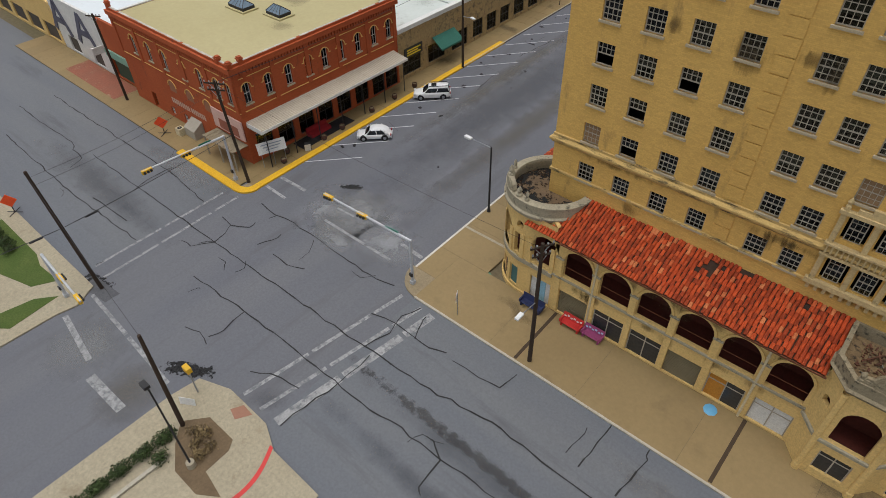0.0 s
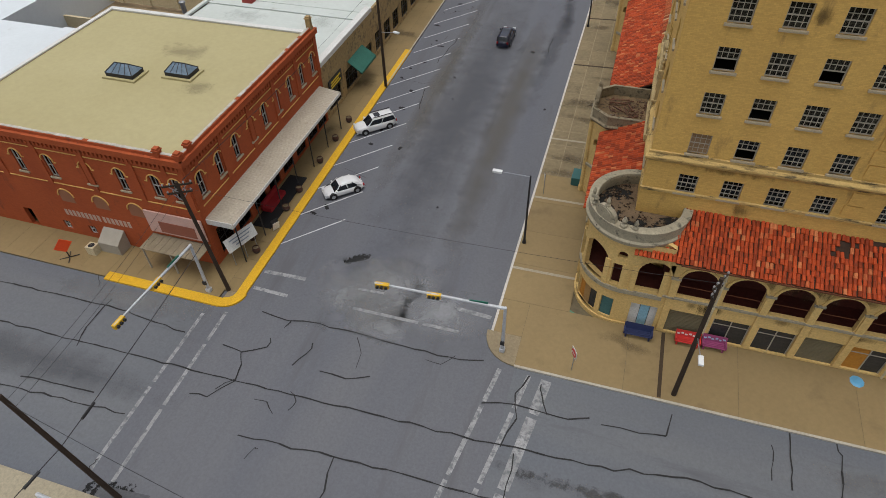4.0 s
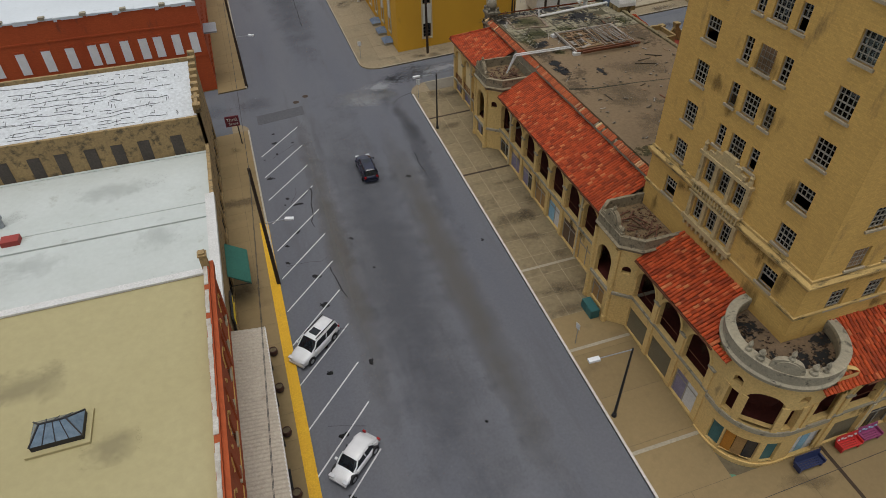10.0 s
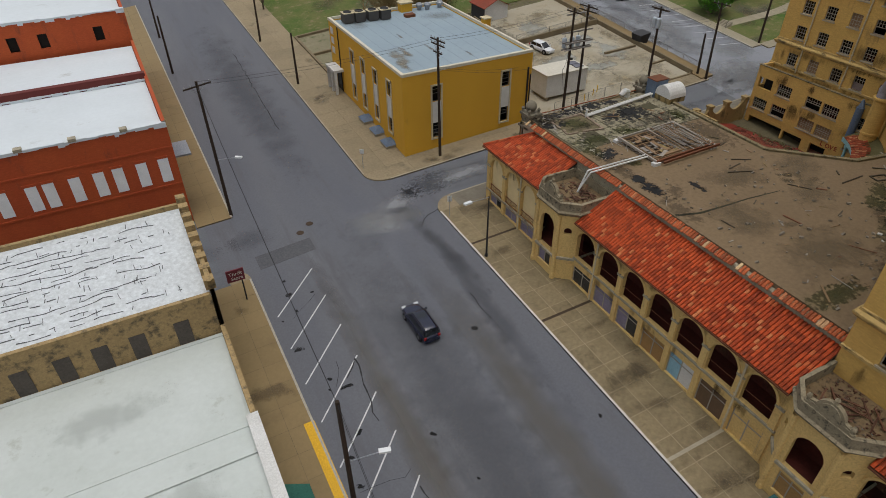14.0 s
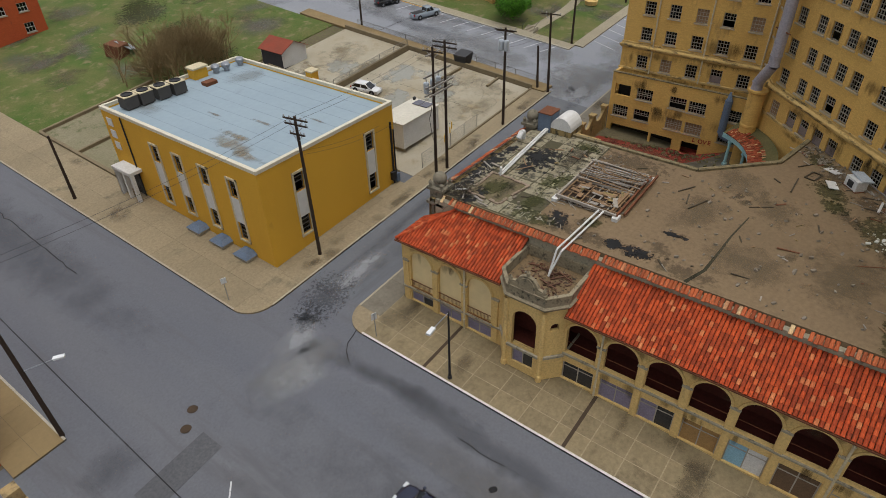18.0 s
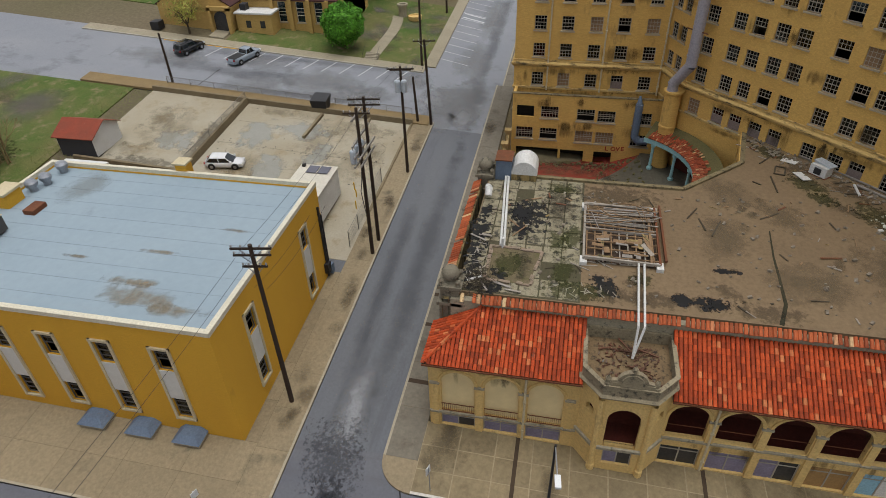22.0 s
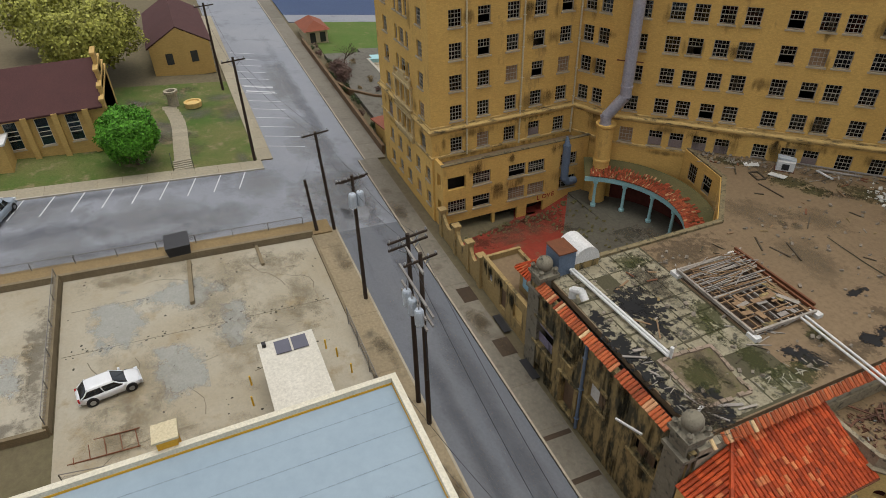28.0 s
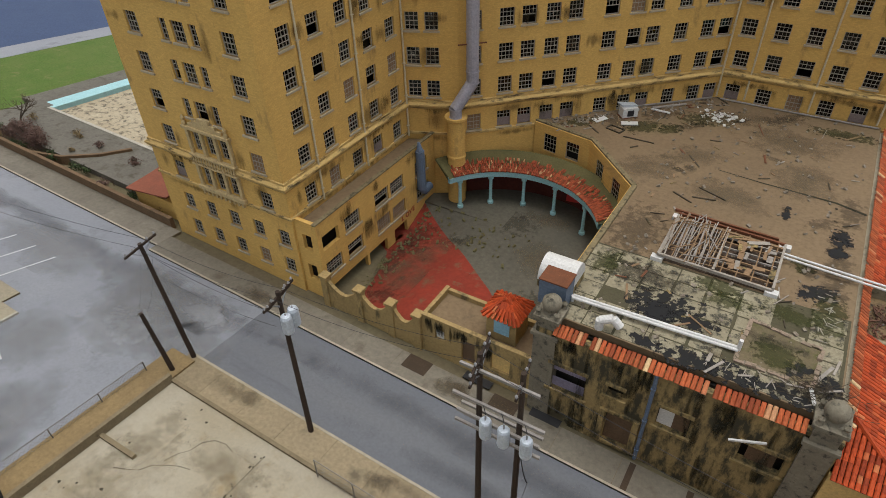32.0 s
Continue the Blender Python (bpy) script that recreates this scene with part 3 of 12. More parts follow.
SLABN = surf("grey_damp_paving", (0.205, 0.185, 0.145), (0.15, 0.132, 0.10), 0.7, 0.2, 3.0, 0.12, dirt=(0.10, 0.085, 0.06), dirt_at=0.55, per_object=0.1)
SLABD = surf("damp_paving", (0.205, 0.158, 0.085), (0.26, 0.205, 0.115), 0.65, 0.35, 3.0, 0.12, dirt=(0.135, 0.103, 0.055), dirt_at=0.55, per_object=0.12, spec=0.35)


def piece(parent, poly, lift, mat, name, below=0.2, label="", **tags):
    """A small flat piece that follows the ground."""
    return part(name, Mesh().prism(poly, lambda x, y: G(x, y) + lift - below, lambda x, y: G(x, y) + lift), mat, parent, label, **tags)


def pavement(rect, dx, dy, label, mat=None, joint=None, gap=0.015):
    x0, y0, x1, y1 = rect
    p = slab(rect, 0.135, "pavement", joint or JOINT, kind="structure", category="pavement", label=label)
    nx, ny = max(1, round((x1 - x0) / dx)), max(1, round((y1 - y0) / dy))
    for i in range(nx):
        for j in range(ny):
            a, b = x0 + (x1 - x0) * i / nx + gap, x0 + (x1 - x0) * (i + 1) / nx - gap
            c, d = y0 + (y1 - y0) * j / ny + gap, y0 + (y1 - y0) * (j + 1) / ny - gap
            piece(p, [(a, c), (b, c), (b, d), (a, d)], 0.15, mat or SLABM, "paving_slab", 0.06)
    return p


def corner(cx, cy, r, a0, label, mat=None):
    pts = [(cx, cy)] + [(cx + r * math.cos(radians(a0 + 90 * k / 8)), cy + r * math.sin(radians(a0 + 90 * k / 8))) for k in range(9)]
    return piece(None, pts, 0.15, mat or WALK, "pavement", 0.4, label, kind="structure", category="pavement")


L_H, L_S = "stained tan concrete pavement before the hotel arcade", "stained tan concrete pavement before the shops"
pavement((-27.3, 26.8, 30, 33.0), 8.0, 6.0, L_H)
pavement((-29.8, 33.0, -24.0, 50.0), 5.8, 4.25, L_H)
pavement((-29.8, 50.0, -24.0, 91.5), 1.95, 2.6, L_H, SLABD, PALEJ, 0.045)
pavement((-29.8, 29.5, -27.3, 33.0), 2.5, 3.5, L_H)
corner(-27.3, 29.5, 2.8, 180, L_H)
pavement((-27.3, 91.5, 33, 94), 4.2, 2.5, L_H, SLABN)
corner(-27.3, 91.5, 2.5, 90, L_H)
pavement((-55.2, 29, -51.2, 91), 2.0, 2.4, L_S)
pavement((-110, 26.0, -53.2, 30.9), 2.8, 4.9, L_S)
pavement((-53.2, 27.5, -51.2, 29), 2.0, 1.5, L_S)
corner(-52.8, 27.5, 1.6, 270, L_S)
corner(-53.2, 91.0, 2.0, 0, L_S)
pavement((-54.3, 102.5, -50.4, 190), 1.95, 3.0, L_S)
pavement((-34.4, 103, -28.2, 190), 3.1, 4.4, "stained tan concrete pavement before the mustard office", SLABO)
pavement((-28.2, 103, -9.8, 103.99), 3.7, 1.0, "worn concrete pavement along the side street", SLABO)
pavement((-31.9, 100.4, 20, 103), 3.4, 2.6, "worn concrete pavement along the side street", SLABO)
corner(-31.9, 103, 2.5, 180, "stained tan concrete pavement before the mustard office", SLABO)
pavement((34.2, 105, 36.2, 160), 2.0, 2.5, "pale pavement before the church", SLABG)
pavement((36.2, 103.6, 95, 105.4), 3.0, 1.8, "pale pavement before the church", SLABG)
pavement((33, 90.5, 110, 93.2), 4.0, 2.7, "worn concrete pavement along the side street", SLABN)
# kerbs
KB = dict(kind="structure", category="kerb")


def kerb(a, b, mat, label, w=0.18, h=0.17, off=0.0):
    (xa, ya), (xb, yb) = a, b
    n = max(1, int(math.dist(a, b) / 4))
    m = Mesh()
    for k in range(n):
        p, q_ = Vector(a).lerp(Vector(b), k / n), Vector(a).lerp(Vector(b), (k + 1) / n)
        d = (q_ - p).normalized()
        s = Vector((d.y, -d.x)) * w
        m.prism([(p.x, p.y), (q_.x, q_.y), (q_.x + s.x, q_.y + s.y), (p.x + s.x, p.y + s.y)][::-1], lambda x, y: G(x, y) - 0.2, lambda x, y: G(x, y) + h)
    return part("kerb", m, mat, label=label, **KB)


PALEK = surf("pale_kerb", (0.48, 0.45, 0.38), (0.36, 0.33, 0.26), 0.8, 0.8, 6.0, 0.2, dirt=(0.2, 0.17, 0.12))
WHITEK = surf("whitewashed_kerb", (0.66, 0.64, 0.60), (0.52, 0.49, 0.42), 0.8, 0.8, 6.0, 0.2, dirt=(0.25, 0.21, 0.15), dirt_at=0.62)
kerb((-29.8, 29.5), (-29.8, 91.5), WHITEK, "whitewashed worn concrete kerb", 0.2)
kerb((30, 26.6), (-27.3, 26.6), PALEK, "pale worn concrete kerb", 0.2)
kerb((-27.3, 94), (33, 94), KERB, "worn concrete kerb")
kerb((20, 100.4), (-31.9, 100.4), KERB, "broken concrete kerb")
kerb((-34.4, 103), (-34.4, 190), KERB, "worn concrete kerb")
kerb((-51.2, 91), (-51.2, 62.5), PALEK, "pale worn concrete kerb")
kerb((-50.4, 190), (-50.4, 102.5), PALEK, "pale worn concrete kerb")
kerb((33, 93.2), (110, 93.2), KERB, "worn concrete kerb")
kerb((34.2, 160), (34.2, 105), PALEK, "pale worn concrete kerb")
kerb((-51.15, 71.9), (-51.15, 27.5), YPAINT, "bright yellow painted no-parking kerb", 0.85, 0.168)
kerb((-52.8, 25.7), (-64.4, 25.7), YPAINT, "bright yellow painted no-parking kerb", 0.9, 0.165)
m = Mesh()
for k in range(10):
    a0, a1 = radians(270 + 9 * k), radians(270 + 9 * (k + 1))
    m.prism([(-52.8 + r * math.cos(a), 27.5 + r * math.sin(a)) for r, a in ((0.8, a0), (1.75, a0), (1.75, a1), (0.8, a1))], lambda x, y: G(x, y) - 0.2, lambda x, y: G(x, y) + 0.17)
part("kerb", m, YPAINT, label="bright yellow painted no-parking kerb", **KB)
# dark drain channels and pale joints across the hotel pavement
DRAIN = surf("dark_drain_channel", (0.045, 0.03, 0.018), (0.07, 0.045, 0.025), 0.8, 1.0, 8.0, 0.3)
for y in (72.15, 84.85):
    piece(None, [(-29.6, y - 0.14), (-24.05, y - 0.14), (-24.05, y + 0.14), (-29.6, y + 0.14)], 0.158, DRAIN, "drain_channel", 0.05, "dark iron drain channel across the pavement", kind="structure", category="drain")
for x in (-16.5, -0.3):
    piece(None, [(x - 0.14, 26.9), (x + 0.14, 26.9), (x + 0.14, 32.9), (x - 0.14, 32.9)], 0.166, DRAIN, "drain_channel", 0.05, "dark iron drain channel across the pavement", kind="structure", category="drain")
for y in (36.7, 46.4, 56.25):
    piece(None, [(-29.6, y - 0.14), (-24.05, y - 0.14), (-24.05, y + 0.14), (-29.6, y + 0.14)], 0.157, KERB, "joint", 0.05, "pale concrete joint across the pavement", kind="structure", category="joint")
for x in (-20.6, -14.5, -10.8):
    piece(None, [(x - 0.2, 91.6), (x + 0.2, 91.6), (x + 0.2, 93.8), (x - 0.2, 93.8)], 0.158, DRAIN, "drain_channel", 0.05, "dark iron drain channel across the pavement", kind="structure", category="drain")
for x, y in ((5.5, 92.2), (-1.6, 92.1)):
    piece(None, [(x - 1.0, y - 0.7), (x + 1.0, y - 0.7), (x + 1.0, y + 0.7), (x - 1.0, y + 0.7)], 0.16, DRAIN, "cellar_grate", 0.06, "rusty dark cellar grate in the pavement", kind="structure", category="grate")
for x, y in ((1.0, 91.0), (-4.5, 91.4)):
    piece(None, [(x - 1.1, y - 0.35), (x + 1.1, y - 0.35), (x + 1.1, y + 0.35), (x - 1.1, y + 0.35)], 0.165, BLACK, "cellar_grate", 0.06, "rusty dark cellar grate in the pavement", kind="structure", category="grate")


# ---- paint on the road ----
def stripe(a, b, w, mat=None, name="road_marking", lift=0.032, label="worn white road marking", broken=0.0):
    a, b = Vector(a), Vector(b)
    d = (b - a).normalized()
    s = Vector((-d.y, d.x)) * w / 2
    n = max(1, int((b - a).length / 3))
    m = Mesh()
    for k in range(n):
        p, q_ = a.lerp(b, k / n), a.lerp(b, (k + 1) / n - (broken if k % 2 else 0) / n)
        m.add([(v.x, v.y, G(v.x, v.y) + lift) for v in (p - s, q_ - s, q_ + s, p + s)], [(0, 1, 2, 3)])
    return part(name, m, mat or WPAINT, label=label, kind="structure", category="marking")


for k, (a, b, w) in enumerate((((-30.7, 10.8), (-28.3, 26.2), 0.35), ((-28.6, 10.8), (-26.0, 26.2), 0.35), ((-26.8, 10.9), (-24.65, 26.1), 0.8), ((-53.65, 10.3), (-53.65, 25.2), 0.3), ((-51.6, 10.1), (-51.8, 25.4), 0.3),
                ((-50.9, 30.5), (-46.9, 30.6), 0.4), ((-50.9, 28.5), (-47.6, 28.4), 0.35), ((-41.6, 28.7), (-32.3, 28.7), 0.3), ((-33.1, 31.0), (-30.1, 30.8), 0.4), ((-42.0, 30.8), (-39.6, 30.9), 0.25),
                ((-49.7, 5.5), (-43.0, 4.5), 0.5), ((-41.7, 3.8), (-36.9, 3.9), 0.8), ((-50.3, 8.3), (-35.8, 7.5), 0.35))):
    stripe(a, b, w, FADED, broken=0.12)
for y in (89.6, 85.2, 80.8, 76.6, 72.2, 68.1, 63.8, 59.8, 55.5, 51.2, 47.2, 43.0, 38.7):
    x = -45.4 - 0.023 * (89.6 - y)
    stripe((x - 5.0, y - 5.1), (x, y), 0.12)
for y in (107.4, 110.1, 112.8, 115.6, 118.3, 121.1, 123.9, 126.7, 129.5, 133.4, 136.4, 139.4):
    stripe((30.4, y + 1.0), (34.0, y - 0.2), 0.13)
for k in range(13):
    x = 38.5 + 2.9 * k
    stripe((x, 99.2), (x + 1.2, 103.4), 0.13)
stripe((34.0, 131), (34.0, 146), 0.3, YPAINT, label="worn yellow kerb-side marking")
for dx in (0, 0.9):
    stripe((56.5 + dx * 2, 99.3), (57.8 + dx * 2, 103.2), 0.4)

# sealed cracks, tar lines and stains
TAR = plain("crack_tar", (0.013, 0.013, 0.014), 0.7)
crk = random.Random(11)


def crack(pts, w=0.09, wander=0.25):
    m = Mesh()
    line = []
    for (x0, y0), (x1, y1) in zip(pts, pts[1:]):
        n = max(2, int(math.hypot(x1 - x0, y1 - y0) / 0.9))
        for k in range(n):
            f = k / n
            line.append((x0 + (x1 - x0) * f, y0 + (y1 - y0) * f))
    line.append(pts[-1])
    line = [(x + crk.gauss(0, wander * 0.5), y + crk.gauss(0, wander * 0.5)) for x, y in line]
    for (x0, y0), (x1, y1) in zip(line, line[1:]):
        d = Vector((x1 - x0, y1 - y0))
        if d.length < 1e-4:
            continue
        s = Vector((-d.y, d.x)).normalized() * w * crk.uniform(0.35, 0.75)
        m.add([(x, y, G(x, y) + 0.036) for x, y in ((x0 - s.x, y0 - s.y), (x1 - s.x, y1 - s.y), (x1 + s.x, y1 + s.y), (x0 + s.x, y0 + s.y))], [(0, 1, 2, 3)])
    return part("road_crack", m, TAR, label="tar-sealed crack in the asphalt", kind="structure", category="crack")


for pts in (
    [(-71.9, 19.3), (-61.5, 19.4), (-47.7, 19.6), (-41.2, 19.7), (-29.6, 19.9), (-25.8, 20.1), (-19.9, 20.4), (-14.4, 21.1), (-6.0, 20.9), (15, 21.5), (40, 21.6)],
    [(-45.0, 15.6), (-37.9, 16.0), (-32.8, 16.1), (-28.3, 16.1), (-23.1, 16.2), (-16.4, 16.5), (-11.5, 16.8), (5, 16.4), (30, 16)],
    [(-50.4, 17.7), (-48.9, 17.8), (-47.6, 19.6), (-48.0, 21.1), (-48.5, 22.0), (-46.7, 23.1), (-46.8, 24.0)], [(-48.5, 22.1), (-50.2, 22.5)], [(-47.6, 19.9), (-48.8, 18.4)],
    [(-48.8, 26.3), (-46.3, 26.0), (-43.7, 26.4), (-40.5, 26.3), (-38.0, 26.3), (-33.4, 26.1), (-31.5, 26.1), (-29.7, 26.5)], [(-46.3, 25.2), (-46.1, 25.9)],
    [(-90.8, 18.6), (-85.5, 18.6), (-80.7, 18.9), (-75.7, 19.0), (-75.0, 18.2), (-72.4, 18.1), (-71.6, 16.4)],
    [(-26.4, 11.0), (-26.1, 14.2), (-25.7, 16.2), (-25.8, 19.7)], [(-26.8, 19.8), (-26.2, 22.4), (-26.7, 24.4), (-26.0, 26.2)],
    [(-28.8, 23.0), (-26.4, 23.4), (-24.1, 23.3), (-22.6, 23.4), (-21.1, 23.8)], [(-24.1, 23.3), (-24.8, 24.8), (-25.1, 25.7)],
    [(-20.2, 23.6), (-17.6, 23.7), (-15.7, 23.8), (-15.4, 25.7)], [(-14.6, 13.6), (-15.2, 14.0), (-15.5, 16.4), (-16.7, 17.4), (-17.3, 17.2)],
    [(-7.5, 26.6), (-7.6, 23.8), (-7.7, 22.4)], [(-4.6, 26.7), (-4.3, 25.6), (-4.5, 23.6), (-4.6, 21.9)],
    [(-41.6, 22.2), (-39.6, 22.2), (-37.8, 22.7)], [(-44.0, 22.1), (-43.4, 23.4), (-43.3, 24.5)], [(-64.1, 15.3), (-61.2, 15.5), (-57.5, 15.7)], [(-37.8, 12.4), (-37.4, 13.6), (-37.8, 16.0)], [(-32.2, 12.4), (-30.6, 13.4), (-27.7, 13.9)], [(-62.2, 23.9), (-62.5, 22.0), (-61.8, 18.8)],
    [(-47.2, 74.7), (-46.0, 76.3), (-46.8, 69.5)], [(-46.5, 63.2), (-45.7, 58.7)], [(-25.6, 93.6), (-31.2, 91.8), (-32.7, 90.3)], [(-90, 22.8), (-62, 23.2), (-54, 22.6)], [(-33.4, 78.7), (-33.3, 74.7)],
    [(-10, 12.5), (8, 12.2), (30, 12.6)], [(-85, 14.5), (-66, 14.2), (-54, 14.8)], [(-40, 120), (-39, 150)], [(22, 134), (27, 133.4)],
):
    crack(pts, 0.09, 0.14)
for k in range(16):
    x, y = crk.uniform(-75, 20), crk.uniform(10, 26)
    a = crk.choice((0.0, 1.4)) + crk.uniform(-0.4, 0.4)
    L = crk.uniform(0.8, 3.2)
    crack([(x, y), (x + L * 0.5 * math.cos(a), y + L * 0.5 * math.sin(a)), (x + L * math.cos(a + crk.uniform(-0.7, 0.7)), y + L * math.sin(a + crk.uniform(-0.7, 0.7)))], 0.055, 0.12)
for k in range(5):
    y = 46 + 9.4 * k
    crack([(-50.5 + crk.uniform(0, 3), y), (-46.5 + crk.uniform(-1, 1), y + crk.uniform(-1, 3))], 0.03, 0.3)
for k in range(18):
    x = crk.choice((crk.uniform(-50.8, -48.5), crk.uniform(-50.8, -48.5), crk.uniform(-47, -31)))
    r = crk.uniform(0.1, 0.26)
    stain(x, crk.uniform(33, 92), r, 1.5 * r, S_BLACK, turn=crk.uniform(0, 90), name="oil_stain", label="dark oil stain on the asphalt", lift=0.012)
PATCH = surf("asphalt_patch", (0.085, 0.088, 0.098), (0.11, 0.113, 0.12), 0.8, 0.4, 5.0, 0.2)
for x0, y0, x1, y1 in ((-50.0, 92.0, -44.0, 94.6), (-52.2, 8.2, -48.5, 10.0)):
    piece(None, [(x0, y0), (x1, y0 + 0.4), (x1, y1), (x0, y1 - 0.3)], 0.022, PATCH, "asphalt_patch", 0.05, "dark rectangular asphalt patch", kind="structure", category="patch")
for x, y in ((-44.6, 95.9), (-43.2, 97.0)):
    part("manhole_cover", Mesh().lathe(x, y, [(0.42, G(x, y) + 0.02), (0.34, G(x, y) + 0.03), (0.0, G(x, y) + 0.025)], 16), DRAIN, label="round dark iron manhole cover", kind="structure", category="manhole")

# wheel lanes, dust and damp on the roads
for x, y, rx, ry, mat, turn in (
    (-40.8, 62, 4.4, 36, S_ROAD, 0), (-32.7, 78, 1.3, 20, S_ROAD, -2), (-32.4, 86, 1.0, 9, S_ROAD, 8), (-35.4, 60, 2.2, 30, S_TAN, 0), (-45.0, 66, 1.6, 26, S_TAN, 0), (-41, 135, 4.0, 34, S_ROAD, 0),
    (-40.8, 31.5, 4.5, 4.0, S_PALE, 20), (-39.5, 28.5, 2.5, 2.4, S_PALE, 0), (-43.4, 34.2, 1.3, 0.45, S_BLACK, 35), (-36.5, 93.5, 3.6, 2.6, S_PALE, -20), (-28.2, 97.4, 3.4, 2.3, S_CRAZE, 12), (-14.0, 18.3, 13.0, 0.5, S_DAMP, -1), (-31.0, 97.0, 1.6, 1.2, S_CRAZE, 0), (-33.2, 93.0, 2.0, 1.6, S_PALE, 0),
    (-12, 13.8, 16, 1.1, S_ROAD, -3), (-8, 17.5, 18, 1.3, S_ROAD, -2), (-66, 17, 16, 2.2, S_ROAD, 0), (-60, 24.5, 9, 1.6, S_PALE, 0), (10, 24, 18, 1.6, S_TAN, 0), (-45, 5, 4, 3.5, S_PALE, 0), (-38, 5, 3, 3, S_TAN, 0),
    (-28.7, 12.0, 1.8, 1.2, S_ROAD, 40), (-36.2, 9.3, 2.4, 0.7, S_BLACK, 30), (-51.2, 9.2, 2.0, 1.0, S_BLACK, 10),
    (-6, 96.0, 28, 1.3, S_ROAD, 0), (-10, 98.6, 18, 1.0, S_ROAD, 1), (50, 96.5, 40, 1.2, S_ROAD, 0), (28, 97.0, 10, 3.0, S_PALE, 0), (22, 100.5, 5, 2.6, S_PALE, 10), (40, 98.5, 9, 3.0, S_PALE, 0), (60, 98, 12, 2.5, S_PALE, 0), (27, 118, 5, 7, S_PALE, 0), (24, 126, 4, 6, S_PALE, 15), (31, 128, 3, 6, S_PALE, 0), (27, 99, 6, 4.5, S_PALE, 15), (31, 106, 4, 3.5, S_PALE, 0), (25, 112, 3, 6, S_PALE, 10), (27, 130, 2.0, 22, S_ROAD, 0), (22.8, 122, 1.2, 14, S_ROAD, 0), (33, 122, 1.2, 20, S_ROAD, 2), (29, 142, 3, 9, S_PALE, 0),
    (-50, 97.5, 3.2, 2.2, S_ROAD, 0), (-60, 97.5, 9, 2.5, S_ROAD, 0),
):
    stain(x, y, rx, ry, mat, turn=turn, name="road_wear", label="worn and dusty stretch of asphalt", lift=0.008)
for k in range(9):
    stain(-48.8 + crk.uniform(-1.2, 1.2), 40 + 5.8 * k + crk.uniform(-1, 1), crk.uniform(0.15, 0.4), crk.uniform(0.25, 0.6), S_BLACK, turn=crk.uniform(0, 90), name="oil_patch", label="dark oil patch in a parking bay", lift=0.01)
for k in range(24):
    x, y = (crk.uniform(-29, -24.5), crk.uniform(50, 91)) if k < 14 else (crk.uniform(-26, 22), crk.uniform(27.6, 32.4)) if k < 16 else (crk.uniform(-54.8, -52), crk.uniform(32, 90)) if k < 21 else (crk.uniform(-34, -28.8), crk.uniform(104, 140))
    stain(x, y, crk.uniform(0.5, 2.2) * 1.3, crk.uniform(0.4, 1.8), S_WALK if k % 5 else S_MUD, turn=crk.uniform(-20, 20), name="pavement_stain", label="damp brown stain on the pavement", lift=0.152)
for k in range(22):
    x, y = (crk.uniform(-26, 19), crk.uniform(100.9, 102.6)) if k < 15 else (crk.uniform(-26, 30), crk.uniform(92, 93.6))
    stain(x, y, crk.uniform(0.8, 2.6), crk.uniform(0.4, 1.0), S_WALK if k % 3 else S_MUD, name="pavement_stain", label="damp brown stain on the pavement", lift=0.152)
piece(None, [(-96, 27.3), (-82, 27.3), (-82, 30.8), (-96, 30.8)], 0.156, surf("red_painted_paving", (0.30, 0.10, 0.06), (0.24, 0.10, 0.065), 0.8, 0.4, 5.0, 0.1, dirt=(0.30, 0.22, 0.14), dirt_at=0.58), "pavement", 0.1, "worn red painted stretch of pavement", kind="structure", category="pavement")
for x, y, rx, ry, mat, turn in ((-36.0, 93.0, 4.2, 2.4, S_PALE2, -25), (-33.5, 95.6, 3.0, 1.6, S_PALE2, 10), (-24.0, 97.2, 4.0, 1.4, S_PALE2, 0), (-40.2, 30.8, 6.4, 4.2, S_PALE2, 15), (-34.0, 30.0, 4.0, 3.0, S_PALE2, 0), (-38.5, 27.5, 2.2, 1.8, S_PALE2, 0), (26, 101, 5, 3.5, S_PALE2, 0), (22.5, 97, 4, 2, S_PALE2, 0)):
    stain(x, y, rx, ry, mat, turn=turn, name="road_wear", label="pale dusty patch of asphalt", lift=0.004)


# ---- the hotel ----
rnd = random.Random(7)
hotel = thing("hotel", (5, 60, 4), "tall derelict ochre brick hotel tower with many sash windows", "building")
FOOT = [(-20.7, 36.4), (12, 36.4), (33.3, 58), (33.3, 90.2), (18, 90.2), (18, 73.8), (13.6, 71.9), (-5.3, 53.2), (-20.7, 53.0)]
TOP = 41.5
FLOORS = [12.75, 16.1, 19.1, 22.1, 25.07, 28.07, 31.07, 34.07, 37.07]
SOUTH = [12.55, 15.93, 18.97, 22.02, 25.03, 28.04, 31.05, 34.06, 37.07]
W, H = 1.32, 1.55


def storeys(i):
    """The heights of the window rows; the south front sits a little lower."""
    return SOUTH if i == 0 else FLOORS


def span(i):
    a, b = FOOT[i], FOOT[(i + 1) % len(FOOT)]
    return a, b, math.dist(a, b)


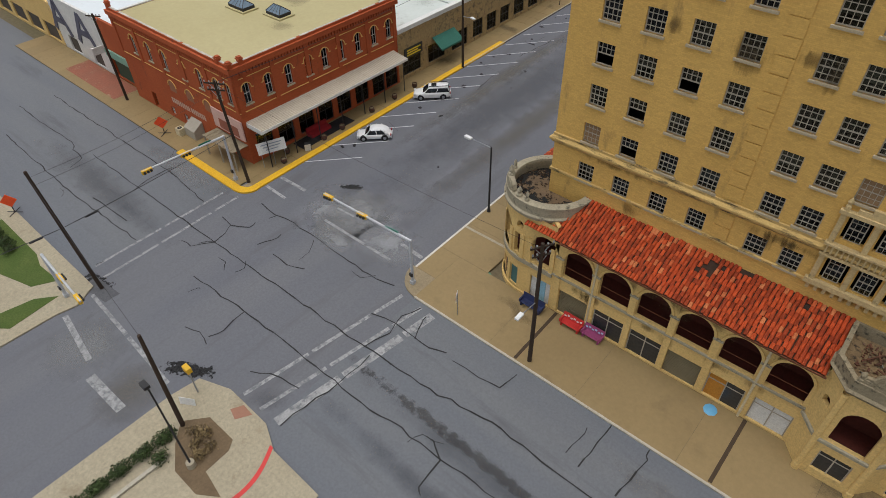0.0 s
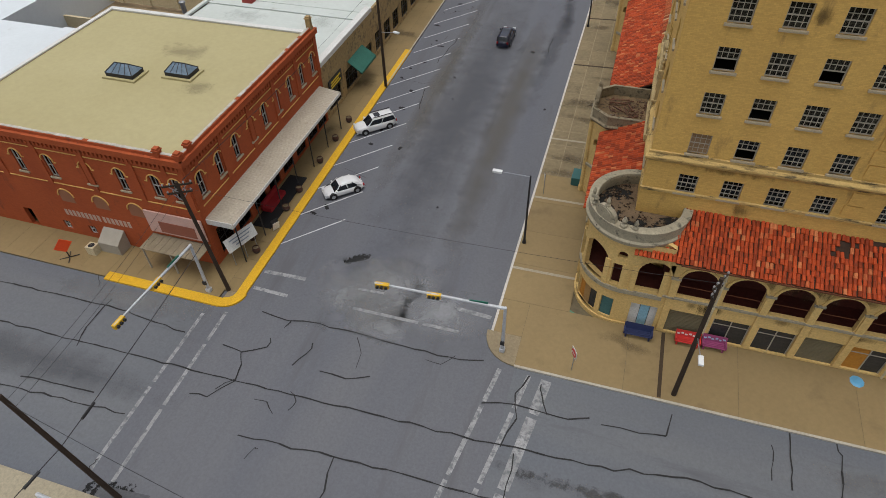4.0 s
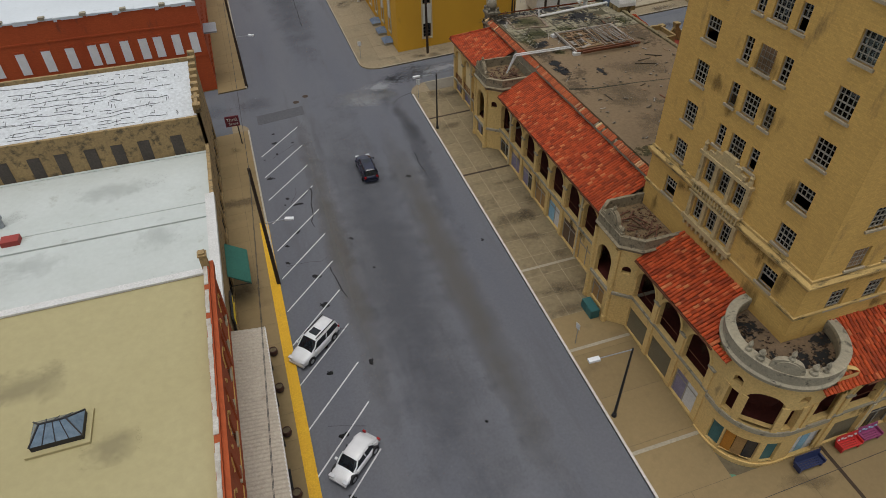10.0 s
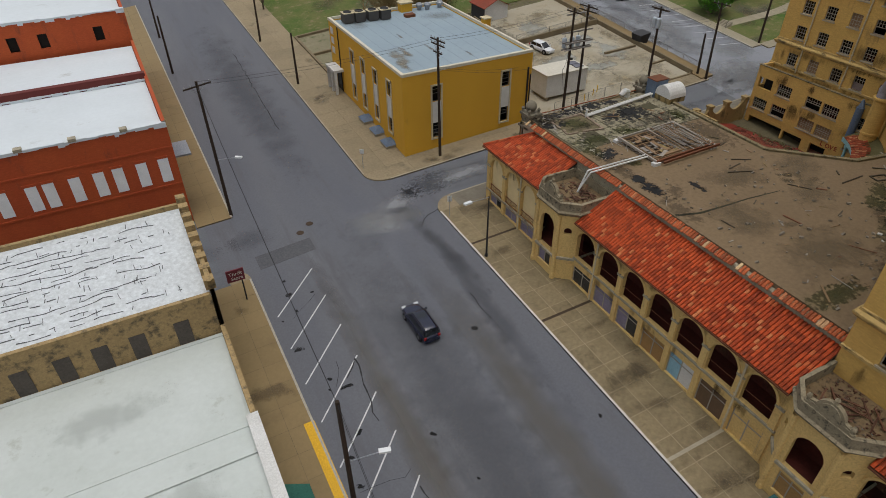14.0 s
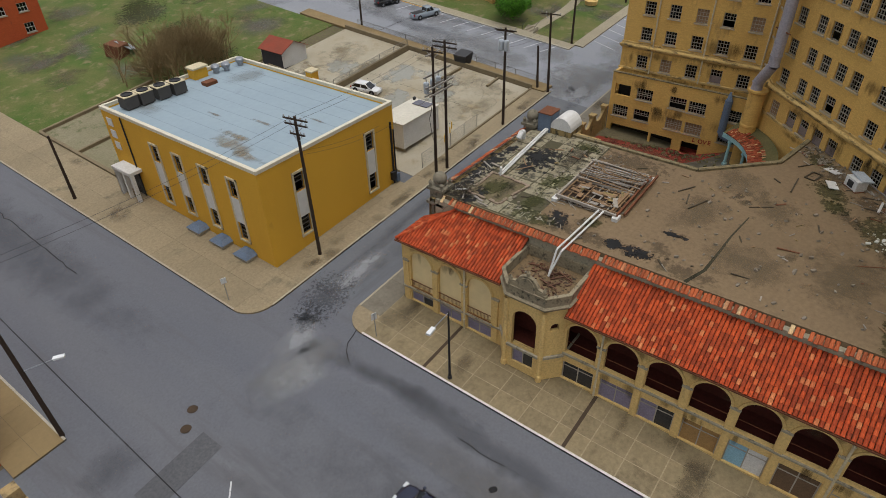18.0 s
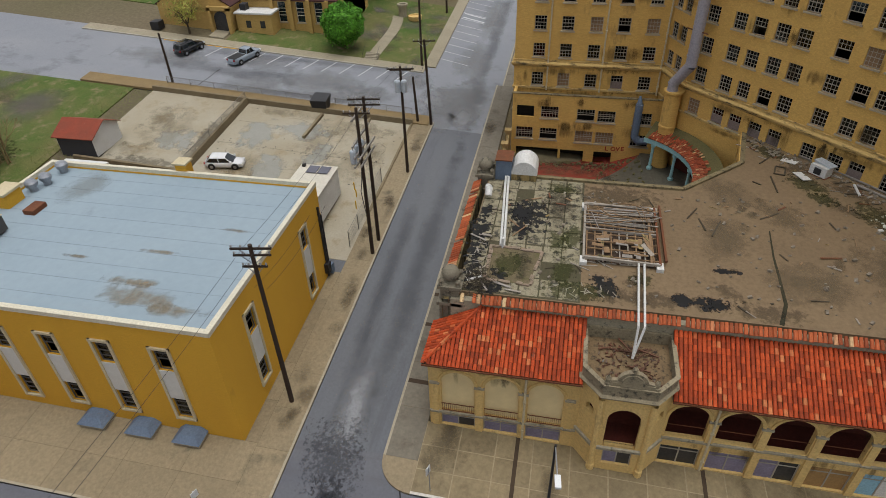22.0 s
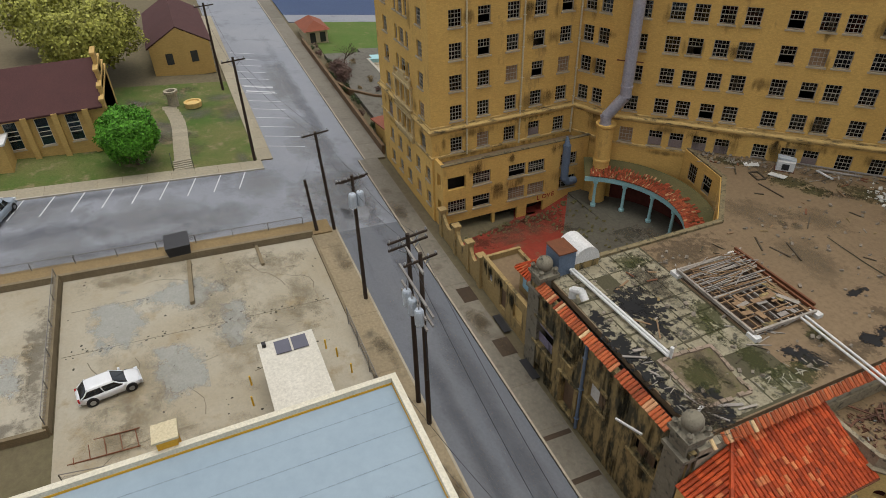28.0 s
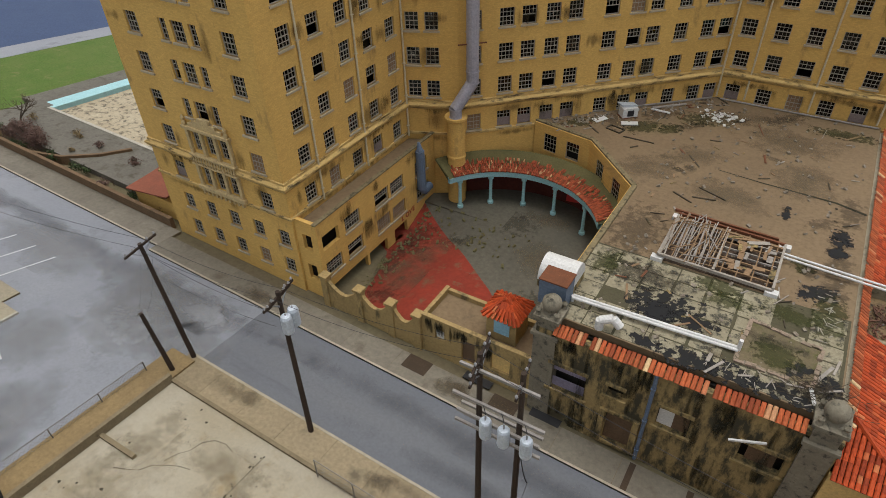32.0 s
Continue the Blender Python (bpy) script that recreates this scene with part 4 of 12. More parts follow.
# columns of windows by edge of the plan: (u, width, first floor)
COLS = {
    0: [(x + 20.7, W, 0) for x in (-17.75, -14.8, -11.85, -8.97, -4.85, -2.6)] + [(20.3, W, 2), (23.2, W, 2)],
    3: [(33.3 - 30.2, W, 0), (33.3 - 26.75, 0.75, 2), (33.3 - 25.2, W, 2), (33.3 - 23.65, 0.75, 2), (33.3 - 20.3, W, 0)],
    4: [(90.2 - y, W, 0) for y in (87.5, 84.55, 81.5, 78.6, 75.6)],
    5: [(span(5)[2] - 4.0, W * 0.9, 1), (span(5)[2] - 2.3, W * 0.9, 1)],
    6: [(span(6)[2] - u, W, 0) for u in (0.95, 2.75, 5.5, 8.3, 10.2, 12.65, 16.05, 18.1, 20.3, 22.3, 25.2)],
    7: [(-5.3 - x, W, 0) for x in (-6.6, -9.45, -12.2, -14.9, -17.6)],
    8: [(53 - 50.1, W, 0), (53 - 46.75, 0.75, 2), (53 - 45.15, W, 2), (53 - 43.55, 0.75, 2), (53 - 39.25, W, 0)],
}
LOW = {3: [(33.3 - x, 1.15, z) for z in (9.5, 6.7) for x in (30.3, 27.6, 24.8, 22.0, 19.2)]}
SASHES = {W: Sash(W, H, 4, 4), W * 0.9: Sash(W * 0.9, H, 3, 4), 0.75: Sash(0.75, H, 2, 4), 1.15: Sash(1.15, 1.5, 3, 4)}
for i in range(len(FOOT)):
    a, b, L = span(i)
    holes = [(u, w, storeys(i)[k] - H / 2, storeys(i)[k] + H / 2) for u, w, k0 in COLS.get(i, ()) for k in range(k0, 9)]
    holes += [(u, w, z - 0.75, z + 0.75) for u, w, z in LOW.get(i, ())]
    if i in (3, 8):
        uc = (33.3 - 25.2) if i == 3 else (53 - 45.15)
        holes += [(uc + o, 0.95, z - 0.95, z + 0.85) for o in (-1.5, 0, 1.5) for z in (13.1, 16.35)]
    if i == 0:
        holes += [(20.7 + o, 1.3, z - 0.9, z + 0.85) for o in (-0.1, 1.7, 3.5) for z in (13.1, 16.35)]
    part("wall", wall_mesh(Mesh(), a, b, -0.5, TOP, holes), STUCCO, hotel)
    for u, w, k0 in COLS.get(i, ()):
        for k in range(k0, 9):
            r = rnd.random()
            kind = "open" if r < 0.14 else "board" if r < (0.26 if k == 0 and i else 0.16) else "half" if k == 0 and i and r < 0.6 else "blind" if r < 0.32 else "whole"
            SASHES[w].put(hotel, on_wall(a, b, u, storeys(i)[k] - H / 2), kind)
    for u, w, z in LOW.get(i, ()):
        SASHES[w].put(hotel, on_wall(a, b, u, z - 0.75), "board" if rnd.random() < 0.35 else "whole")
part("roof", Mesh().prism(FOOT, TOP - 0.9, TOP - 0.7), YROOF, hotel, "flat gravel roof")
# Unseen floors, coloured near-black so the windows look into dark rooms.
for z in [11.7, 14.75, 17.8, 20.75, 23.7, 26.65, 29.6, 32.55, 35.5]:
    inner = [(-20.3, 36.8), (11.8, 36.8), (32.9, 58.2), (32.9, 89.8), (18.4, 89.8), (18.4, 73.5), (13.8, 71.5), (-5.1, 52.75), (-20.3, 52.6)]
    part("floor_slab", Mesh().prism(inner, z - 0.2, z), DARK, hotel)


def offset_ring(poly, o):
    out = []
    for i, p in enumerate(poly):
        p0, p1, p2 = Vector(poly[i - 1]), Vector(p), Vector(poly[(i + 1) % len(poly)])
        d0, d1 = (p1 - p0).normalized(), (p2 - p1).normalized()
        n0, n1 = Vector((d0.y, -d0.x)), Vector((d1.y, -d1.x))
        q = p1 + (n0 + n1) * o / (1 + n0.dot(n1))
        out.append((q.x, q.y))
    return out


def band(poly, prof):
    """A moulding round a plan: prof is a list of (outward, z)."""
    m, n = Mesh(), len(poly)
    m.add([(x, y, z) for o, z in prof for x, y in offset_ring(poly, o)], [(j * n + i, j * n + (i + 1) % n, (j + 1) * n + (i + 1) % n, (j + 1) * n + i) for j in range(len(prof) - 1) for i in range(n)])
    return m


part("cornice", band(FOOT, [(-0.02, 14.15), (0.12, 14.2), (0.32, 14.48), (0.32, 14.62), (0.1, 14.78), (0.1, 14.98), (-0.02, 15.02)]), LEDGE, hotel, "moulded cornice band above the second storey")
part("string_course", band(FOOT, [(-0.02, 11.55), (0.12, 11.6), (0.12, 11.8), (-0.02, 11.86)]), LEDGE, hotel)
part("parapet_cap", band(FOOT, [(-0.4, TOP), (0.2, TOP), (0.2, TOP + 0.3), (-0.4, TOP + 0.35)]), STONE, hotel)


BAYSTONE = surf("warm_cast_stone", (0.60, 0.46, 0.235), (0.47, 0.36, 0.18), 0.85, 0.7, 6.0, 0.3, dirt=(0.17, 0.135, 0.08), dirt_at=0.58)


def stone_bay(a, b, uc, half, low):
    """The carved two-storey stone window bay."""
    m = Mesh()

    def bx(u0, u1, z0, z1, out):
        p = on_wall(a, b, (u0 + u1) / 2, (z0 + z1) / 2, out / 2 - 0.02)
        m.obox(p, u1 - u0, out + 0.04, z1 - z0)

    for o in (-half, -half / 3, half / 3, half):
        for z0, z1 in ((12.1, 14.1), (15.1, 17.3)):
            bx(uc + o - 0.16, uc + o + 0.16, z0, z1, 0.22)
            bx(uc + o - 0.22, uc + o + 0.22, z1, z1 + 0.18, 0.28)
    bx(uc - half - 0.35, uc + half + 0.35, 11.75, 12.1, 0.35)
    bx(uc - half - 0.25, uc + half + 0.25, 14.15, 14.3, 0.38)
    bx(uc - half - 0.25, uc + half + 0.25, 15.0, 15.14, 0.42)
    k = int(half * 2 / 0.3)
    for i in range(k + 1):
        u = uc - half + 2 * half * i / k
        p = on_wall(a, b, u, 14.3, 0.3).translation
        m.lathe(p.x, p.y, [(0.05, 14.3), (0.09, 14.5), (0.05, 14.75), (0.07, 15.0)], 6)
    bx(uc - half - 0.3, uc + half + 0.3, 17.35, 17.6, 0.38)
    for o, z, hw in ((0, 17.6, half * 0.8), (0, 17.9, half * 0.55), (0, 18.2, half * 0.28)):
        bx(uc - hw, uc + hw, z, z + 0.3, 0.25)
    for o in (-half, half):
        p = on_wall(a, b, uc + o, 17.6, 0.2).translation
        m.lathe(p.x, p.y, [(0.16, 17.6), (0.16, 17.9), (0.1, 18.0), (0.17, 18.2), (0.02, 18.5)], 8)
    for i in range(int(half * 2 / 0.5) + 1):
        bx(uc - half + i * 0.5 - 0.1, uc - half + i * 0.5 + 0.1, 11.3, 11.75, 0.25)
    part("stone_bay", m, BAYSTONE, hotel, "carved cast stone window bay with balustrade")


BAYSASH = Sash(0.95, 1.8, 3, 4, sill=False)
for i, uc, half in ((3, 33.3 - 25.2, 2.3), (8, 53 - 45.15, 2.3), (0, 22.4, 2.75)):
    a, b, L = span(i)
    stone_bay(a, b, uc, half, 12)
    for o in ((-1.5, 0, 1.5) if i else (-1.8, 0, 1.8)):
        for z in (12.15, 15.4):
            BAYSASH.put(hotel, on_wall(a, b, uc + o, z), "whole")
# brick quoin strip on the south face, downpipes on the courtyard faces
for k in range(26):
    z = 11.9 + k * 1.1
    if z < TOP - 1.2 and not 13.9 < z < 15.0:
        part("quoin", Mesh().box(-7.75 + 0.12 * (k % 2), 36.33, z, -6.6, 36.41, z + 1.02), STUCCO, hotel)


def downpipe(x, y, z0, z1, parent, mat=None, r=0.09, name="downpipe"):
    m = Mesh().cyl((x, y, z0), (x, y, z1), r, n=8)
    for z in np.arange(z0 + 1, z1, 3.0):
        m.box(x - r - 0.03, y - r - 0.03, z, x + r + 0.03, y + r + 0.03, z + 0.08)
    return part(name, m, mat or TRIM, parent)


for y in (86.4, 80.4):
    downpipe(17.88, y, 11.5, 40, hotel)
for x in (-7.9, -13.6, -19.3):
    downpipe(x, 53.2, 12.2, 40, hotel)
downpipe(-5.35, 53.5, 12.2, 40, hotel)
downpipe(17.85, 74.1, 11.5, 40, hotel)

# chimney base and the great duct on the inner corner
ch = thing("chimney_stack", (12.9, 73.2, 5), "round ochre masonry stack carrying a big metal duct", "chimney")
part("shaft", Mesh().lathe(13.3, 73.0, [(0.84, 5.0), (0.84, 9.9), (0.9, 10.0), (0.9, 10.2), (0.84, 10.3), (0.84, 13.7), (1.04, 13.9), (1.04, 14.1), (0.2, 14.15)], 24), STUCCO, ch)
d = Mesh()
path = [Vector(p) for p in ((13.2, 73.2, 14.1), (13.2, 73.2, 14.9), (12.1, 72.1, 17.2), (12.1, 72.1, 18.2), (12.1, 72.1, 42.5))]
for p, r in zip(path, path[1:]):
    d.cyl(p, r, 0.55, n=16, cap=False)
for p in path:
    d.cyl(p - Vector((0, 0, 0.06)), p + Vector((0, 0, 0.06)), 0.6, n=16)
part("duct", d, PIPE, ch, "large lavender-grey sheet metal duct", smooth=False)
for z in (20.6, 29):
    part("bracket", Mesh().beam((11.2, 71.3, z), (13.0, 73.0, z), 0.1), RUST, ch)

COPING = surf("mossy_stone_coping", (0.26, 0.21, 0.115), (0.16, 0.13, 0.07), 0.95, 0.9, 6.0, 0.5, dirt=(0.06, 0.053, 0.033), dirt_at=0.5)

# ---- courtyard annex under the north wing ----
annex = thing("courtyard_annex", (16.5, 82, 4.5), "three-storey ochre stucco annex with broken windows over the courtyard", "building")
AW = Sash(2.0, 1.42, 6, 3)
aw = [(90.0 - y, 2.0, z - 0.71, z + 0.71) for y, z in ((85.7, 9.65), (88.5, 6.95), (85.7, 6.95), (81.6, 9.53), (79.3, 9.47), (81.6, 6.85), (79.25, 6.83), (75.35, 9.45), (75.3, 6.75))]
ad = [(90.0 - 88.5, 2.0, 8.95, 10.35), (90 - 79.2, 2.05, 3.65, 5.05), (90 - 86.9, 5.0, 2.5, 5.08), (90 - 82.75, 2.7, 2.5, 5.02)]
A0, A1 = (15.8, 90.0), (15.8, 73.0)
part("wall", wall_mesh(Mesh(), A0, A1, 2.4, 11.75, aw + ad), STUCCO, annex)
part("wall", wall_mesh(Mesh(), (17.98, 90.0), (15.8, 90.0), 2.5, 11.75, [(1.1, 0.9, 9, 10.5), (1.1, 0.9, 6, 7.5)]), STUCCO, annex)
part("terrace", Mesh().prism([(16.2, 73.2), (17.99, 74), (17.99, 89.6), (16.2, 89.6)], 10.9, 11.1), DECK, annex, "debris-covered flat annex roof")
part("coping", Mesh().box(15.72, 72.9, 11.75, 16.1, 90.1, 11.85), COPING, annex)
# Added sheet whose colour stands for the shade inside the openings.
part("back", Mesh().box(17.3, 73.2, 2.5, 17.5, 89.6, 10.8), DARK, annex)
for (u, w, p, q_) in aw:
    AW.put(annex, on_wall(A0, A1, u, p), "board" if u in (90 - 81.6, 90 - 79.25) and p < 7 else rnd.choice(("whole", "whole", "open")))
duct = thing("wall_duct", (15.6, 75.6, 7), "blue-painted square air duct hanging on the annex wall", "duct")
part("riser", Mesh().cyl((15.42, 75.95, 7.4), (15.42, 75.95, 11.4), 0.42, n=14).cyl((15.42, 75.95, 11.4), (15.5, 76.0, 12.3), 0.34, 0.12, n=10), BLUEM, duct)
part("elbow", Mesh().cyl((15.42, 75.95, 7.5), (15.42, 75.5, 6.95), 0.42, n=14).cyl((15.42, 75.6, 6.95), (15.5, 74.5, 6.9), 0.42, n=14), BLUEM, duct)
SPRAY = plain("rust_red_spray_paint", (0.30, 0.045, 0.02), 0.8)
for k_, (ch_, y_, z_) in enumerate((("L", 79.0, 5.3), ("O", 78.35, 5.3), ("V", 77.75, 5.33), ("E", 77.2, 5.38))):
    cu = bpy.data.curves.new("letter", "FONT")
    cu.body, cu.size, cu.extrude, cu.offset = ch_, 0.72, 0.008, 0.018
    tmp = bpy.data.objects.new("letter", cu)
    lm = bpy.data.meshes.new_from_object(tmp)
    lt = Mesh()
    tm = pose(15.785, y_, z_, 90, 0, -90)
    lt.add([tm @ v.co for v in lm.vertices], [tuple(f.vertices) for f in lm.polygons])
    bpy.data.objects.remove(tmp)
    part("graffiti_letter", lt, SPRAY, annex, "rust-red sprayed letter")

# ---- deck over the street arcade ----
DECKPOLY = [(-19.7, 53.05), (-5.35, 53.25), (8.2, 66.5), (2.1, 67.7), (-3.5, 73.35), (-3.3, 90.0), (-19.7, 90.0)]
DECK_Z = 12.0
deck = thing("terrace_deck", (-11, 72, 2), "weathered brown roof deck strewn with debris", "roof", kind="structure")
part("slab", Mesh().prism(DECKPOLY, DECK_Z - 0.5, DECK_Z), DECK, deck)
wc = Mesh()
edge = [(8.2, 66.5), (2.1, 67.7), (-3.5, 73.35), (-3.3, 90.0)]
for p, q_ in zip(edge, edge[1:]):
    wall_mesh(wc, q_, p, 4.8, 12.05, [(math.dist(p, q_) * f, 1.4, 9.4, 11.2) for f in (0.3, 0.7)] if q_[1] < 80 else [], 0.3)
part("courtyard_wall", wc, STUCCO, deck)
cp = Mesh()
for p, q_ in zip(edge, edge[1:]):
    cp.beam((*p, 12.1), (*q_, 12.1), 0.4, 0.22)
part("coping", cp, COPING, deck)
for p, q_ in zip(edge[:2], edge[1:3]):
    for f in (0.3, 0.7):
        L = math.dist(p, q_)
        Sash(1.4, 1.8, 4, 4).put(deck, on_wall(q_, p, L * f, 9.4), rnd.choice(("whole", "open")))
# Filler behind the yard windows, its black painted in as room shade.
part("inner_dark", Mesh().prism([(8.0, 66.0), (1.9, 67.2), (-3.9, 73.0), (-4.6, 72.6), (1.6, 66.6), (7.6, 65.5)], 4.8, 11.4), DARK, deck)

# ---- courtyard ----
court = thing("courtyard", (6, 80, 5), "walled courtyard floor, half worn red paint and half grey concrete", "courtyard", kind="structure")
CZ = 5.25


def court_z(x, y):
    """The yard falls towards the garage under the annex."""
    return CZ - 1.6 * min(max((x - 8.5) / 6.8, 0), 1) * min(max((y - 74.5) / 4, 0), 1)


def yard(edge0, edge1, ys):
    m, n = Mesh(), 14
    for y in ys:
        for i in range(n + 1):
            x = edge0(y) + (edge1(y) - edge0(y)) * i / n
            m.v.append((x, y, court_z(x, y)))
    m.f = [(j * (n + 1) + i, j * (n + 1) + i + 1, (j + 1) * (n + 1) + i + 1, (j + 1) * (n + 1) + i) for j in range(len(ys) - 1) for i in range(n)]
    return m


def split(y):
    return 15.8 - (y - 75) * 12.2 / 8.8 if y < 83.8 else 3.6 - (y - 83.8) * 1.0 / 6.1


YS = [75 + 14.9 * k / 30 for k in range(31)]
part("grey_floor", yard(lambda y: -3.25, split, YS).prism([(-3.3, 73.5), (2.2, 67.9), (8.3, 66.8), (13.5, 71.9), (15.8, 73.4), (15.8, 75), (-3.25, 75)], 4.0, CZ), GREYFLOOR, court)
part("red_floor", yard(split, lambda y: 17.25, YS), REDFLOOR, court)
can = thing("curved_canopy", (4.8, 71, CZ), "curved turquoise colonnade with a clay tile canopy along the courtyard", "canopy")
CCX, CCY, CR = 5.6, 79.0, 8.1
fa = Mesh()
fa.lathe(CCX, CCY, [(CR, 8.25), (CR, 8.75), (CR + 0.35, 8.8), (CR + 0.35, 8.25), (CR, 8.25)], 28, radians(-152), radians(-28))
part("fascia", fa, TEAL, can, "faded turquoise curved fascia beam")
part("canopy_deck", Mesh().lathe(CCX, CCY, [(CR + 0.05, 8.76), (CR + 2.6, 9.7), (CR + 2.6, 9.5), (CR + 0.35, 8.5)], 28, radians(-152), radians(-28)), surf("mossy_gravel", (0.14, 0.12, 0.05), (0.09, 0.09, 0.035), 0.95, 0.8, 6.0, 0.5), can)
for ang in (-36, -57, -79, -101, -128):
    x, y = CCX + (CR + 0.15) * math.cos(radians(ang)), CCY + (CR + 0.15) * math.sin(radians(ang))
    part("column", Mesh().lathe(x, y, [(0.3, CZ), (0.3, CZ + 0.25), (0.17, CZ + 0.3), (0.15, 7.9), (0.26, 8.0), (0.26, 8.26)], 10), TEAL, can)
part("back_wall", Mesh().lathe(CCX, CCY, [(CR + 2.5, CZ), (CR + 2.5, 9.6)], 28, radians(-140), radians(-45)), INNER, can)
part("red_panel", Mesh().obox(pose(2.5, 68.95, 6.7, 0, 0, 10), 2.0, 0.12, 1.6), REDP, can, "bright red painted panel")
ct = Mesh()
for k in range(128):
    a_ = radians(-150 + k * 0.93)
    for j in range(5):
        if rnd.random() < 0.02 + 0.05 * j * j * 0.6:
            continue
        r0 = CR - 0.1 + j * 0.31 + rnd.uniform(-0.03, 0.03)
        z0 = 8.87 + j * 0.115 + rnd.uniform(0, 0.025)
        b_ = a_ + rnd.uniform(-0.008, 0.008)
        ct.cyl((CCX + r0 * math.cos(a_), CCY + r0 * math.sin(a_), z0), (CCX + (r0 + 0.36) * math.cos(b_), CCY + (r0 + 0.36) * math.sin(b_), z0 + 0.12), 0.075, 0.062, 6)
part("tile", ct, tile_material("dull_canopy_tile", (0.34, 0.065, 0.025), (0.44, 0.12, 0.045), (0.50, 0.27, 0.14)), can, "loose clay barrel tiles", kind="stuff")

# grime running down from the cornices and sills
gs_r = random.Random(77)
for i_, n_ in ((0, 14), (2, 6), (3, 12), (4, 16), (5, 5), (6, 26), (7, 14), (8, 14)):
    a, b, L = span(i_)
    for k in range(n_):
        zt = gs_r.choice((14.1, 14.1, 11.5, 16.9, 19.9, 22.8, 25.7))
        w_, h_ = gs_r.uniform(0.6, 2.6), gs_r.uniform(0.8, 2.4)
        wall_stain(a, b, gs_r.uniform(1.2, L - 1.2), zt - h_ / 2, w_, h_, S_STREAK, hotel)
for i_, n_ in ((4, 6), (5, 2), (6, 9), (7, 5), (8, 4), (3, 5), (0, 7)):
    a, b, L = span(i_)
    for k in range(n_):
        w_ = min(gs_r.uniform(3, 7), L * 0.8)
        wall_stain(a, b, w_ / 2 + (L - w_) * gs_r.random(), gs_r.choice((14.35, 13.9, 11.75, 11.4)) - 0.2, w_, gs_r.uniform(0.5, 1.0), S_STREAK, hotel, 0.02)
for k in range(12):
    h_ = gs_r.uniform(0.8, 2.2)
    wall_stain(A0, A1, gs_r.uniform(1, 15), gs_r.choice((11.6, 8.6)) - h_ / 2, gs_r.uniform(0.8, 2.4), h_, S_STREAK, annex)
for x, y, rx, ry, mat in ((9, 82, 2.5, 1.6, S_MUD), (13, 84, 1.8, 2.2, S_MUD), (14, 79, 1.8, 2.6, S_DAMP), (14.6, 83, 1.2, 4, S_DAMP), (10, 85, 3, 2.4, S_MUD), (9, 78.5, 3, 1.0, S_DAMP), (12, 81.5, 2, 1.4, S_MUD), (5, 88.4, 3, 1.0, S_DAMP), (7, 86, 2.2, 1.6, S_DAMP), (11, 79.5, 1.6, 1.2, S_MUD), (12, 87.5, 2, 1.2, S_DAMP), (2, 78, 3, 3, S_MUD), (7, 74, 3, 2, S_DAMP), (0, 84, 2, 3, S_DAMP), (4, 72, 2.5, 1.4, S_MUD), (10, 75, 1.8, 1.2, S_MUD)):
    ob = stain(x, y, rx, ry, mat, 0, court, 0, "yard_stain")
    for v in ob.data.vertices:
        v.co.z += court_z(x + v.co.x, y + v.co.y)


# ---- arcades round the foot of the tower ----
def tile_rows(m, o, along, up, n_across, n_up, pitch, course, keep=None, rough=0.0, singles=None):
    """Barrel tiles on a roof plane: o the lower corner, along and up unit vectors."""
    o, along, up = Vector(o), Vector(along), Vector(up)
    nrm = along.cross(up)
    if nrm.z < 0:
        nrm = -nrm
    for i in range(n_across):
        for j in range(n_up):
            if keep and not keep(i / max(1, n_across - 1), j / n_up, i, j):
                continue
            s = rnd.uniform(-1, 1) * rough
            c = o + along * ((i + 0.5) * pitch + s * 0.05) + up * (j * course + s * 0.06) + nrm * (0.03 + rnd.random() * 0.012)
            pts, r = [], pitch * 0.47
            for k, (v, lift, rr) in enumerate(((0, 0.024, r), (course * 1.1, 0.0, r * 0.9))):
                for a in range(5):
                    t = math.pi * a / 4
                    pts.append(c + along * (-rr * math.cos(t)) + nrm * (rr * 0.75 * math.sin(t) + lift) + up * v)
            faces = [(a, a + 1, a + 6, a + 5) for a in range(4)] + [(4, 3, 2, 1, 0)]
            if singles is not None:
                singles.append((pts, faces))
            else:
                m.add(pts, faces)
    return m


def put_tiles(parent, lists):
    """Every tile an object of its own."""
    for pts, faces in lists:
        part("tile", Mesh().add(pts, faces), TILE_ONE, parent)


arc_w = thing("street_arcade", (-23, 64, 1.5), "long ochre stucco arcade with boarded shopfronts and a clay tile roof", "arcade", "hotel arcades")
arc_s = thing("street_arcade", (-7, 34, 0.2), "ochre stucco arcade with shuttered shopfronts and a broken tile roof", "arcade", "hotel arcades")

